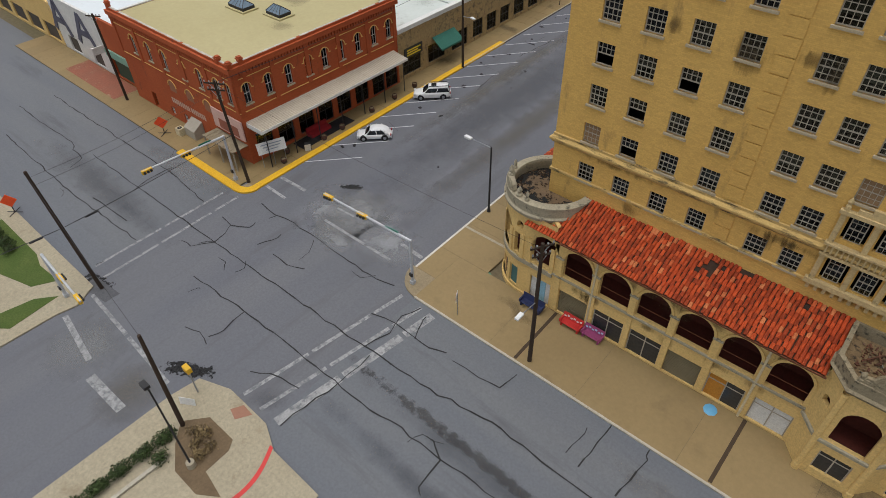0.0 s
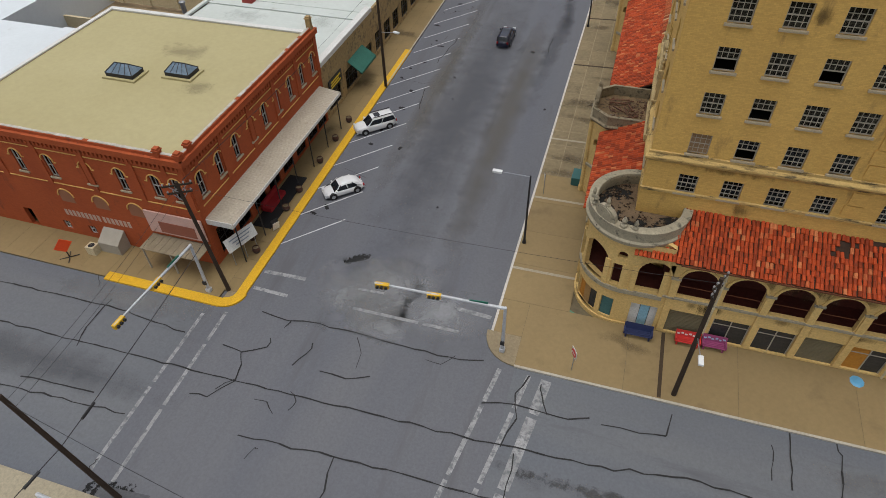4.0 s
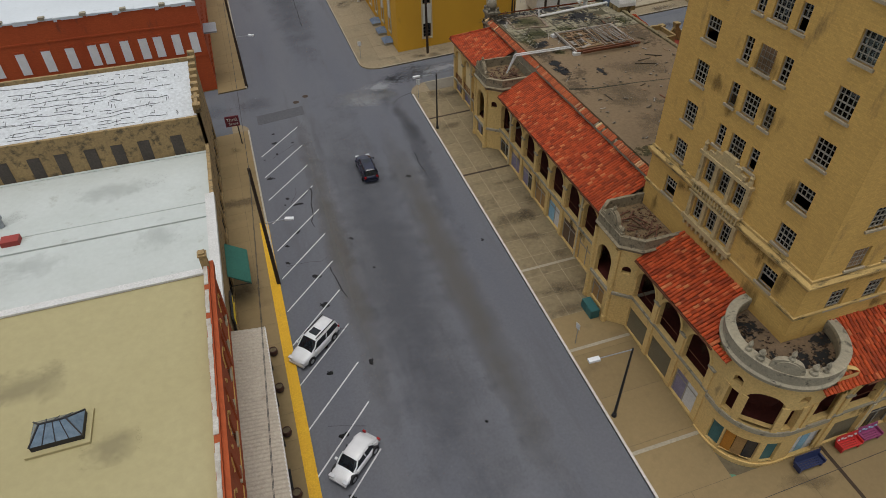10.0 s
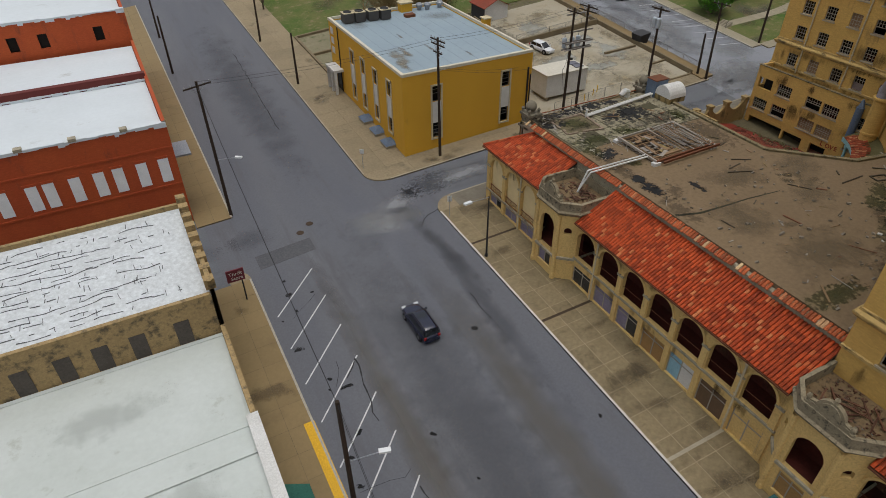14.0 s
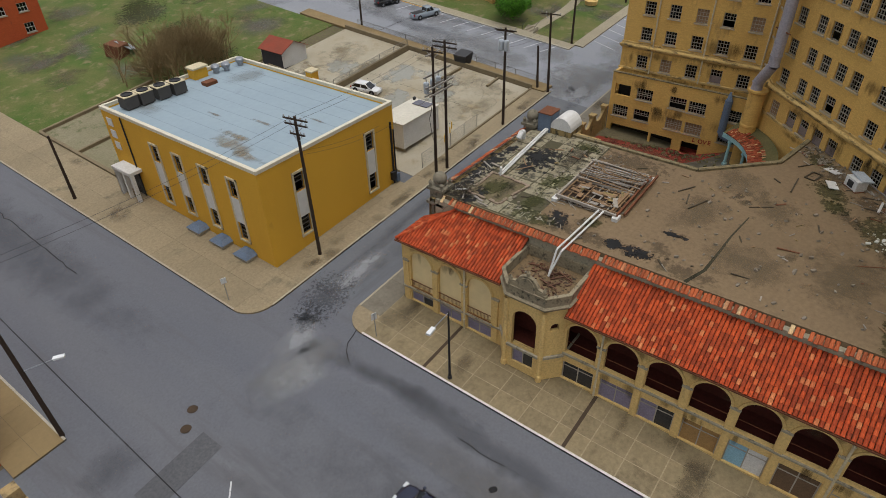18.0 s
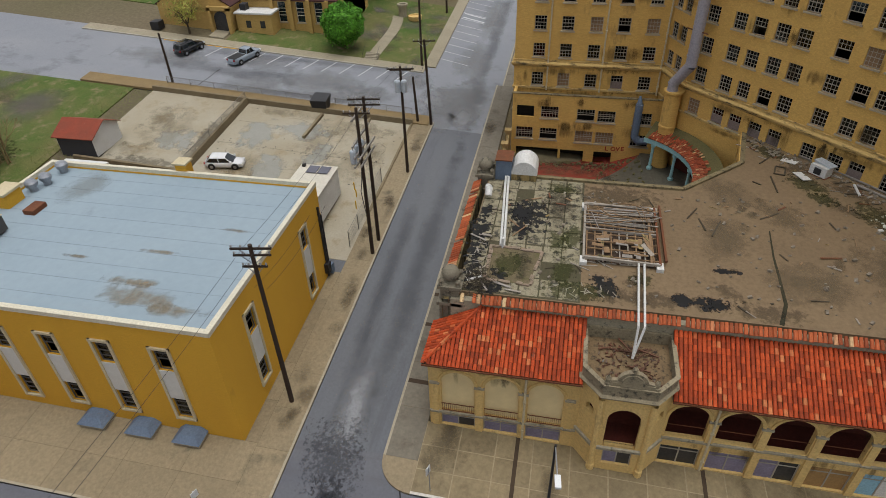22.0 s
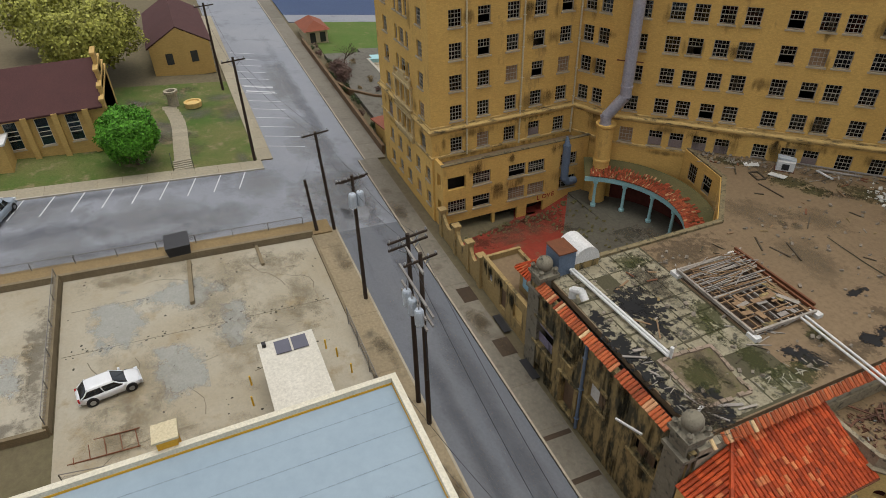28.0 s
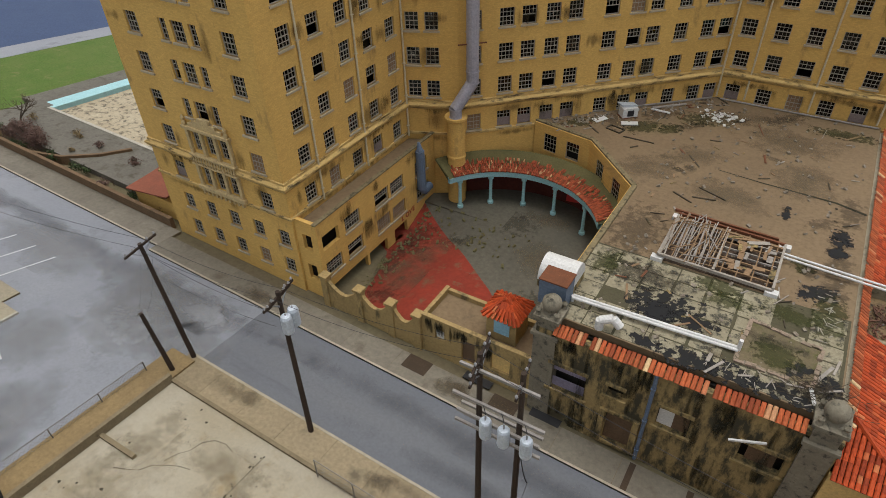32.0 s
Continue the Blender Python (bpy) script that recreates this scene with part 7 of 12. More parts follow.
# pavement canopy on the east side
cn = Mesh()
for k in range(76):
    y0 = 30.4 + k * 0.3
    cn.add([(-55.2, y0, 5.45), (-52.75, y0, 5.1), (-52.75, y0 + 0.15, 5.14), (-55.2, y0 + 0.15, 5.49), (-52.75, y0 + 0.3, 5.1), (-55.2, y0 + 0.3, 5.45)], [(0, 1, 2, 3), (3, 2, 4, 5)])
part("canopy_roof", cn, surf("weathered_tin", (0.49, 0.44, 0.355), (0.43, 0.38, 0.30), 0.65, 0.3, 5.0, 0.1, 0.05, dirt=(0.25, 0.19, 0.13)), rb, "corrugated tin pavement canopy")
part("canopy_fascia", Mesh().box(-52.8, 30.4, 4.8, -52.7, 53.2, 5.12).box(-55.2, 30.35, 4.85, -52.7, 30.42, 5.4), WHITE, rb)
# Shade under the canopy is put into the soffit's near-black colour.
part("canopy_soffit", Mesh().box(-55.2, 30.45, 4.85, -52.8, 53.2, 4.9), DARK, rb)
for y in np.arange(31.0, 53.5, 3.6):
    part("canopy_post", Mesh().cyl((-53.0, y, gs(-53, y)), (-53.0, y, 4.9), 0.06), BLACK, rb)
# pink panel and lean-to roof on the south side
part("sign_panel", Mesh().box(-61.0, 29.75, 3.2, -55.3, 29.9, 5.6), plain("pale_pink_panel", (0.62, 0.40, 0.34), 0.8), rb, "pale pink blank sign panel")
part("sign_recess", Mesh().box(-59.8, 29.7, 3.4, -56.2, 29.76, 4.6), plain("dull_red_panel", (0.30, 0.10, 0.06), 0.85), rb)
SLATS = surf("weathered_slats", (0.30, 0.25, 0.17), (0.22, 0.18, 0.12), 0.9, 1.0, 9.0, 0.3)
for k in range(18):
    x0 = -61.2 + k * 0.33
    part("roof_slat", Mesh().box(x0, 27.9, 2.62 + 0.03 * (k % 2), x0 + 0.32, 29.95, 2.7 + 0.03 * (k % 2)), SLATS, rb)
for x in (-61.0, -58.2, -55.5):
    part("lean_to_post", Mesh().box(x - 0.06, 28.0, gs(x, 28), x + 0.06, 28.12, 2.62), SASH, rb)
part("cellar_hatch", Mesh().prism([(-66.8, 28.6), (-64.6, 28.6), (-64.6, 29.95), (-66.8, 29.95)], lambda x, y: G(x, y), lambda x, y: 1.3 + (y - 28.6) * 0.6), SASH, rb, "weathered cellar hatch")
ac = thing("air_conditioner", (-66.3, 28.2, gs(-66, 28)), "small window air conditioner on a stand", "air conditioner")
part("case", Mesh().box(-67.8, 27.9, gs(-66, 28), -66.9, 28.7, gs(-66, 28) + 0.9), TRIM, ac)
part("grille", Mesh().lathe(-67.35, 28.3, [(0.3, gs(-66, 28) + 0.91), (0.05, gs(-66, 28) + 0.95)], 12), BLACK, ac)


def skylight(cx, cy, w, d):
    s = thing("skylight", (cx, cy, 11.15), "black-framed glazed roof skylight on a flat roof", "skylight", "store skylights")
    z = 11.15
    part("curb", Mesh().box(cx - w / 2 - 0.3, cy - d / 2 - 0.3, z, cx + w / 2 + 0.3, cy + d / 2 + 0.3, z + 0.18), YROOF, s)
    part("base_frame", Mesh().box(cx - w / 2, cy - d / 2, z + 0.18, cx + w / 2, cy + d / 2, z + 0.55), BLACK, s)
    a = [(cx - w / 2, cy - d / 2), (cx + w / 2, cy - d / 2), (cx + w / 2, cy + d / 2), (cx - w / 2, cy + d / 2)]
    r = [(cx - w / 4, cy), (cx + w / 4, cy)]
    zt, zb = z + 1.25, z + 0.55
    A = [(*p, zb) for p in a] + [(*p, zt) for p in r]
    gm = surf("skylight_glass", (0.10, 0.16, 0.22), (0.16, 0.22, 0.28), 0.15, 0.8, 3.0, 0.0, spec=0.6)
    part("glazing", Mesh().add(A, [(0, 1, 5, 4), (1, 2, 5), (2, 3, 4, 5), (3, 0, 4)]), gm, s, "blue-grey glazing")
    b = Mesh()
    for p, q_ in ((0, 4), (1, 5), (2, 5), (3, 4), (4, 5)):
        b.beam(A[p], A[q_], 0.08)
    for f in (0.25, 0.5, 0.75):
        for p, q_, r0, r1 in ((0, 1, 4, 5), (3, 2, 4, 5)):
            b.beam(Vector(A[p]).lerp(Vector(A[q_]), f), Vector(A[r0]).lerp(Vector(A[r1]), f), 0.05)
    part("glazing_bar", b, BLACK, s)


skylight(-63.6, 42.8, 2.6, 1.7)
skylight(-68.9, 41.3, 3.0, 1.7)

# ---- white-roofed shops ----
SHOPWALL = surf("dark_shopfront", (0.07, 0.06, 0.05), (0.10, 0.085, 0.07), 0.7, 0.6, 6.0, 0.2)


def shop(name, label, x0, y0, y1, zr_s, zr_n, roof_mat, wall_mat, front_top, parapet=0.5, windows=3, side_mat=None):
    s = thing(name, ((x0 - 55.2) / 2, (y0 + y1) / 2, 0.3), label, "building", "shops along the street")
    F = ((-55.2, y0), (-55.2, y1))
    L = y1 - y0
    w = L / windows
    ho = [(w * (i + 0.5), w * 0.7, gs(-55, y0) + 0.5, gs(-55, y0) + 3.0) for i in range(windows)]
    part("front_wall", wall_mesh(Mesh(), *F, -1, front_top, ho), wall_mat, s)
    part("side_wall", Mesh().add([(x0, y0, -1), (-55.55, y0, -1), (-55.55, y0, zr_s + parapet), (x0, y0, zr_s + parapet), (x0, y0 + 0.35, -1), (-55.55, y0 + 0.35, -1), (-55.55, y0 + 0.35, zr_s + parapet), (x0, y0 + 0.35, zr_s + parapet)], [(0, 1, 2, 3), (7, 6, 5, 4), (3, 2, 6, 7), (1, 5, 6, 2), (0, 3, 7, 4)]), side_mat or wall_mat, s)
    part("side_wall", Mesh().add([(-55.55, y1, -1), (x0, y1, -1), (x0, y1, zr_n + parapet), (-55.55, y1, zr_n + parapet), (-55.55, y1 - 0.35, -1), (x0, y1 - 0.35, -1), (x0, y1 - 0.35, zr_n + parapet), (-55.55, y1 - 0.35, zr_n + parapet)], [(0, 1, 2, 3), (7, 6, 5, 4), (3, 2, 6, 7), (1, 5, 6, 2), (0, 3, 7, 4)]), side_mat or wall_mat, s)
    part("roof", Mesh().add([(x0, y0 + 0.3, zr_s), (-55.5, y0 + 0.3, zr_s), (-55.5, y1 - 0.3, zr_n), (x0, y1 - 0.3, zr_n)], [(0, 1, 2, 3)]), roof_mat, s)
    part("back_wall", Mesh().box(x0, y0, -1, x0 + 0.3, y1, zr_s), wall_mat, s)
    for i in range(windows):
        Sash(w * 0.7, 2.5, 3, 2, BLACK, sill=False, bar=0.06).put(s, on_wall(*F, w * (i + 0.5), gs(-55, y0) + 0.5))
    part("inside", Mesh().box(-58, y0 + 0.4, 0, -57.8, y1 - 0.4, 4.5), DARK, s)
    return s


sa = shop("white_roof_shop", "single-storey shop with a bright white coated flat roof", -77.1, 54.05, 69.0, 7.2, 7.0, WROOF, DIRTYSTONE, 7.6, 0.06, 3, WROOF)
part("parapet_band", Mesh().box(-55.9, 54.1, 7.2, -55.1, 69.0, 7.75), WHITE, sa)
part("roof_ridge", Mesh().box(-77.0, 66.3, 7.0, -55.9, 66.9, 7.2).box(-77.3, 54.2, 6.8, -76.8, 78.8, 7.45), WROOF, sa)
sb2 = shop("white_roof_shop", "single-storey stone shop with a white coated flat roof", -77.1, 69.05, 78.9, 6.6, 6.5, WROOF, DIRTYSTONE, 7.3, 0.06, 3, WROOF)
CRACK = surf("cracked_white_roof", (0.66, 0.70, 0.72), (0.58, 0.61, 0.62), 0.75, 0.3, 3.0, 0.2, dirt=(0.06, 0.065, 0.07), dirt_at=0.66)
st = shop("limestone_store", "two-storey rough limestone store with a cracked white roof", -80.5, 79.0, 90.6, 10.0, 11.6, CRACK, DIRTYSTONE, 11.6, 0.4, 3)
for k, x in enumerate((-58.1, -61.2, -63.7, -66.15, -68.8, -71.2, -74.0, -76.9)):
    part("boarded_window", Mesh().box(x - 0.55, 78.94, 6.55, x + 0.55, 79.1, 8.75), SHOPWALL, st, "dark boarded side window")
    part("sill", Mesh().box(x - 0.7, 78.88, 6.42, x + 0.7, 79.05, 6.55), DIRTYSTONE, st)
for i in range(9):
    y = 79.3 + i * 1.35
    part("parapet_block", Mesh().box(-55.75, y, 10.6 + i * 0.14, -55.0, y + 0.7, 11.5 + i * 0.14), DIRTYSTONE, st)
cr = Mesh()
rr = random.Random(3)


def seam(x0, x1, y, wav):
    """One wandering tar seam on the sloping roof, broken here and there."""
    x, ph, last = x0, rr.uniform(0, 6.28), None
    while x < x1:
        yy = y + wav * math.sin(x * 0.55 + ph) + 0.3 * wav * math.sin(x * 2.3 + 2 * ph) + rr.gauss(0, 0.035)
        p = None if rr.random() < 0.2 else (x, yy, 10.02 + (yy - 79.3) / 11.0 * 1.6)
        if p and last:
            cr.beam(last, p, rr.uniform(0.025, 0.085), 0.03)
        last, x = p, x + rr.uniform(0.25, 0.7)


for k in range(17):
    seam(-79 + rr.uniform(0, 9), -57 - rr.uniform(0, 7), 80.3 + k * 0.57, rr.uniform(0.08, 0.26))
for k in range(110):
    x, y = rr.uniform(-78, -57), rr.uniform(80.2, 89.4)
    dx, dy = rr.uniform(-0.12, 0.12), rr.uniform(0.2, 0.65)
    cr.beam((x, y, 10.02 + (y - 79.3) / 11.0 * 1.6), (x + dx, y + dy, 10.02 + (y + dy - 79.3) / 11.0 * 1.6), rr.uniform(0.025, 0.06), 0.03)
for k in range(60):
    x, y = -77.5 + rr.gauss(0, 1.1), 86.5 + rr.gauss(0, 1.2)
    if -80 < x < -57 and 80 < y < 90:
        cr.obox(pose(x, y, 10.03 + (y - 79.3) / 11.0 * 1.6, 8, 0, rr.uniform(0, 180)), rr.uniform(0.2, 0.6), rr.uniform(0.1, 0.25), 0.04)
part("roof_seams", cr, plain("tar", (0.09, 0.092, 0.095), 0.8), st, "dark tar seams and cracks", kind="stuff")
aw_ = thing("shop_awning", (-54.2, 63, 3.2), "dark green sloping canvas shop awning", "awning")
part("canvas", Mesh().add([(-55.15, 60.6, 4.6), (-53.4, 60.6, 3.4), (-53.4, 65.2, 3.4), (-55.15, 65.2, 4.6), (-53.4, 60.6, 3.15), (-53.4, 65.2, 3.15)], [(0, 1, 2, 3), (1, 4, 5, 2), (0, 4, 1)]), surf("green_canvas", (0.03, 0.13, 0.10), (0.04, 0.16, 0.12), 0.8, 1.0, 8.0, 0.1), aw_)
part("frame", Mesh().beam((-55.1, 60.6, 3.4), (-53.4, 60.6, 3.3), 0.05).beam((-55.1, 65.2, 3.4), (-53.4, 65.2, 3.3), 0.05), BLACK, aw_)
sg = thing("shop_sign", (-55.0, 56.5, 4.3), "black and yellow shop sign board on the shopfront", "sign")
part("board", Mesh().box(-55.1, 55.0, 3.6, -54.95, 58.4, 4.9), BLACK, sg)
yb_ = Mesh()
for k in range(3):
    yb_.box(-54.95, 55.4, 3.85 + k * 0.32, -54.92, 58.0 - 0.5 * (k % 2), 4.02 + k * 0.32)
part("lettering_bars", yb_, plain("yellow_sign_paint", (0.75, 0.55, 0.03), 0.6), sg)
tr = thing("store_sign", (-52.3, 91.0, 1.4), "maroon store sign on a thin pole", "sign")
part("pole", Mesh().cyl((-52.3, 88.2, gs(-52, 88)), (-52.3, 88.2, 5.2), 0.07), BLACK, tr)
part("board", Mesh().box(-53.6, 88.13, 3.9, -52.0, 88.27, 5.2), plain("maroon_sign", (0.16, 0.025, 0.04), 0.6), tr)


def words(text, size, m, mat, parent, name="lettering", label=""):
    cu = bpy.data.curves.new(name, "FONT")
    cu.body, cu.size, cu.extrude, cu.align_x, cu.align_y = text, size, 0.008, "CENTER", "CENTER"
    cu.materials.append(mat)
    tmp = new(name, cu)
    me = bpy.data.meshes.new_from_object(tmp.evaluated_get(bpy.context.evaluated_depsgraph_get()))
    bpy.data.objects.remove(tmp)
    return set_part(name, me, parent, m, label)


words("Thrift", 0.55, pose(-52.8, 88.12, 4.75, 90, 0, 0), WHITE, tr)
words("Store", 0.5, pose(-52.7, 88.12, 4.25, 90, 0, 0), WHITE, tr)
sk = thing("rooftop_vent", (-70, 68, 6.8), "red and black rooftop vents on a white roof", "vent", "roof vents")
part("red_box", Mesh().box(-72.6, 67.6, 7.0, -71.2, 68.6, 7.5), plain("dull_red_metal", (0.33, 0.05, 0.04), 0.6), sk)
for i, (x, y, h) in enumerate(((-74.2, 72.3, 1.1), (-75.8, 71.0, 0.5), (-73.5, 71.6, 0.4), (-79, 64, 0.7))):
    v = thing("rooftop_vent", (x, y, 6.6), "dark rooftop vent pipe on a white roof", "vent", "roof vents")
    part("pipe", Mesh().lathe(x, y, [(0.3, 6.5), (0.3, 7.0 + h), (0.42, 7.05 + h), (0.42, 7.25 + h), (0.0, 7.4 + h)], 10), BLACK if i == 0 else ZINC, v)

# ---- long brick block north of the side street ----
DARKBRICK = surf("deep_red_brick", (0.52, 0.105, 0.03), (0.43, 0.075, 0.024), 0.85, 0.3, 8.0, 0.3, streak=True, dirt=(0.24, 0.06, 0.03), dirt_at=0.6, speck=0.25, courses=(0.3, 0.1))
BLANKW = plain("white_window_board", (0.88, 0.89, 0.90), 0.7)
lb = thing("long_brick_block", (-70, 120, 1), "long painted red brick block with white roofs and blanked windows", "building")
LS = ((-102, 104.5), (-54.3, 104.5))
lx = (-55.6, -57.75, -60.0, -61.8, -64.0, -66.3, -67.8, -70.4, -73.1, -76, -79, -82)
part("wall", wall_mesh(Mesh(), *LS, -1, 13.3, [(x + 102, 0.85, 7.0, 9.6) for x in lx]), DARKBRICK, lb)
part("wall", wall_mesh(Mesh(), (-54.3, 104.5), (-54.3, 132.6), -1, 13.6, [(2.5 + 3.3 * k, 2.2, gs(-54, 118) + 0.4, 4.6) for k in range(8)] + [(2.0 + 3.0 * k, 1.0, 7.2, 9.4) for k in range(9)]), DARKBRICK, lb)
part("dark_backing", Mesh().box(-55.2, 105, 0, -55.0, 132, 10.5), DARK, lb)
for x in lx:
    part("blank_window", Mesh().box(x - 0.52, 104.44, 6.9, x + 0.52, 104.62, 9.75), BLANKW, lb, "window blanked with white board")
    part("lintel", Mesh().box(x - 0.6, 104.42, 9.6, x + 0.6, 104.55, 9.85), DARKBRICK, lb)
WROOF2 = surf("cool_white_roof", (0.62, 0.67, 0.70), (0.55, 0.595, 0.62), 0.75, 0.12, 2.0, 0.05, dirt=(0.42, 0.44, 0.44), dirt_at=0.63, speck=0.1)
for y0, y1 in ((104.9, 118.2), (119.0, 132.2)):
    part("roof", Mesh().box(-102, y0, 12.6, -54.7, y1, 13.0), WROOF2, lb, "white coated flat roof")
part("party_wall", Mesh().box(-102, 118.2, 12, -54.5, 119.0, 14.0), plain("maroon_parapet", (0.14, 0.03, 0.025), 0.85), lb)
for x in np.arange(-100, -55, 4.6):
    part("parapet_block", Mesh().box(x, 104.3, 13.3, x + 0.7, 104.95, 13.62), STONE, lb)
for z in (10.6, 6.3):
    part("brick_course", Mesh().box(-102, 104.43, z, -54.3, 104.5, z + 0.2), DARKBRICK, lb)
tb = thing("tall_brick_block", (-75, 141, 1), "taller painted red brick block with dark windows", "building")
part("wall", wall_mesh(Mesh(), (-110, 133), (-54.3, 133), -1, 17.5, [(x + 110, 1.1, 14.0, 15.8) for x in (-58, -64.4, -67.8, -70, -74.5, -79.6, -85, -90)]), DARKBRICK, tb)
part("wall", wall_mesh(Mesh(), (-54.3, 133), (-54.3, 152), -1, 17.5, [(2 + 3 * k, 1.2, 9, 11.2) for k in range(6)]), DARKBRICK, tb)
part("roof", Mesh().box(-110, 133.4, 16.6, -54.7, 152, 16.8), WROOF2, tb)
part("dark_backing", Mesh().box(-109, 133.6, 13, -55.2, 133.8, 16.5), DARK, tb)
part("side_wall", Mesh().box(-110, 151.6, -1, -54.3, 152, 17.3), DARKBRICK, tb)
lip = random.Random(91)
for xa, xb, y, z in ((-102, -54.3, 104.5, 13.3), (-102, -54.5, 118.2, 13.2), (-110, -54.3, 133.0, 17.5)):
    m, x = Mesh(), xa
    while x < xb:
        w_ = min(lip.uniform(0.3, 1.3), xb - x)
        m.box(x, y - 0.09, z - lip.choice((0.08, 0.15, 0.25, 0.4)), x + w_, y + 0.5, z + 0.05 + lip.uniform(0, 0.1))
        x += w_
    part("coating_edge", m, WROOF2, lb if y < 130 else tb, "ragged white coating lapping over the parapet", kind="stuff")
part("street_awning", Mesh().box(-54.3, 106, 8.6, -52.6, 109.5, 8.8), ZINC, lb, "flat tin sign canopy")

# ---- shops along the south street ----
gsx = thing("green_front_shop", (-84, 33, 0), "narrow brick shop with a dark green front", "building")
part("wall", wall_mesh(Mesh(), (-88.5, 31), (-80.4, 31), -1, 8.4, [(4, 6.5, 0.4, 3.0)]), BRICK, gsx)
part("roof", Mesh().box(-88.5, 31.3, 7.8, -80.4, 54, 8.0), WROOF2, gsx)
part("shop_front", Mesh().box(-87.2, 31.15, 0.4, -81.3, 31.3, 3.0), plain("dark_green_boards", (0.02, 0.06, 0.035), 0.6), gsx)
part("fascia", Mesh().box(-88.3, 30.75, 3.2, -80.6, 31.0, 4.2), plain("pale_green_fascia", (0.20, 0.36, 0.28), 0.7), gsx)
part("sign", Mesh().box(-88.6, 29.2, 3.6, -88.4, 30.9, 4.6), WHITE, gsx)
asx = thing("mural_front_shop", (-96, 33, 0), "white shop with a grey angular painted front", "building")
part("wall", wall_mesh(Mesh(), (-103.5, 31), (-88.6, 31), -1, 8.2, [(4, 3, 0.3, 2.6), (11, 3, 0.3, 2.6)]), WHITE, asx)
part("roof", Mesh().box(-103.5, 31.3, 7.6, -88.6, 54, 7.8), WROOF2, asx)
gm_ = plain("slate_grey_paint", (0.10, 0.10, 0.14), 0.8)
for x in (-101.5, -94.0):
    pts = [(x - 2.4, 3.0), (x + 2.4, 3.0), (x + 1.4, 3.0), (x, 7.2)]
    m = Mesh()
    for p, q_ in (((x - 2.6, 2.8), (x, 7.4)), ((x, 7.4), (x + 2.6, 2.8)), ((x - 1.3, 4.6), (x + 1.3, 4.6))):
        m.beam((p[0], 30.93, p[1]), (q_[0], 30.93, q_[1]), 0.08, 0.9)
    part("painted_wedge", m, gm_, asx)
part("shop_front", Mesh().box(-102, 31.2, 0.3, -90, 31.3, 2.6), SHOPWALL, asx)
psx = thing("cream_front_shop", (-115, 33, 0), "long cream shop with dark shop windows", "building")
part("wall", wall_mesh(Mesh(), (-135, 31), (-103.6, 31), -1, 6.6, [(4 + 6 * k, 4.6, 0.3, 2.8) for k in range(5)]), STUCCO2, psx)
part("roof", Mesh().box(-135, 31.3, 6.0, -103.6, 54, 6.2), WROOF2, psx)
part("shop_front", Mesh().box(-134, 31.2, 0.3, -104, 31.3, 2.8), SHOPWALL, psx)
bk = thing("rear_store", (-110, 70, 0), "low rear store with white roof behind the shops", "building")
part("body", Mesh().box(-135, 56, -1, -102.2, 90, 6.0), WROOF2, bk)

# ---- the mustard office ----
ob_ = thing("mustard_office", (-19, 117, 3), "two-storey mustard stucco office with a pale blue flat roof", "building")
OW = ((-28.2, 129.5), (-28.2, 104.0))
OS = ((-28.2, 104.0), (-9.8, 104.0))
OE = ((-9.8, 104.0), (-9.8, 129.5))
ON = ((-9.8, 129.5), (-28.2, 129.5))
wy = (120.5, 116.6, 112.4, 108.05)
wx = (-23.7, -13.75)
WINZ = ((9.55, 11.55), (4.75, 6.75))
hw = [(129.5 - y, 1.15, a, b) for y in wy for a, b in WINZ]
hs = [(x + 28.2, 1.2, a, b) for x in wx for a, b in WINZ]
part("wall", wall_mesh(Mesh(), *OW, 1.5, 13.35, hw), MUSTARD, ob_)
part("wall", wall_mesh(Mesh(), *OS, 1.5, 13.35, hs), MUSTARD, ob_)
part("wall", wall_mesh(Mesh(), *OE, 1.5, 13.35, []), MUSTARD, ob_)
part("wall", wall_mesh(Mesh(), *ON, 1.5, 13.35, []), MUSTARD, ob_)
COPE = surf("cream_white_coping", (0.70, 0.66, 0.53), (0.62, 0.57, 0.43), 0.75, 0.8, 7.0, 0.1, dirt=(0.4, 0.34, 0.22), dirt_at=0.66)
OP = [(-28.2, 104), (-9.8, 104), (-9.8, 129.5), (-28.2, 129.5)]
part("coping", band(OP, [(0.05, 13.33), (0.05, 13.68), (-0.32, 13.7), (-0.32, 13.1)]), COPE, ob_, "cream roof coping")
part("roof", Mesh().box(-27.9, 104.3, 13.0, -10.1, 129.2, 13.2), BROOF, ob_, "pale blue membrane roof with ponding stains")
SEAM = surf("roof_membrane_seam", (0.215, 0.278, 0.322), (0.25, 0.31, 0.345), 0.7, 0.3, 3.0, 0.05)
for k in range(9):
    part("roof_seam", Mesh().box(-26.2 + 1.83 * k, 104.35, 13.2, -26.14 + 1.83 * k, 129.15, 13.206), SEAM, ob_)
# Added black planes: painted darkness of the office rooms.
part("inside", Mesh().box(-26.5, 105.5, 2, -26.3, 128, 13).box(-26, 105.5, 2, -11, 105.7, 13), DARK, ob_)
OWIN = Sash(1.15, 2.0, 1, 4, plain("dark_office_frame", (0.12, 0.11, 0.10), 0.6), sill=False, bar=0.05)
sp = plain("white_spandrel", (0.66, 0.65, 0.60), 0.7)
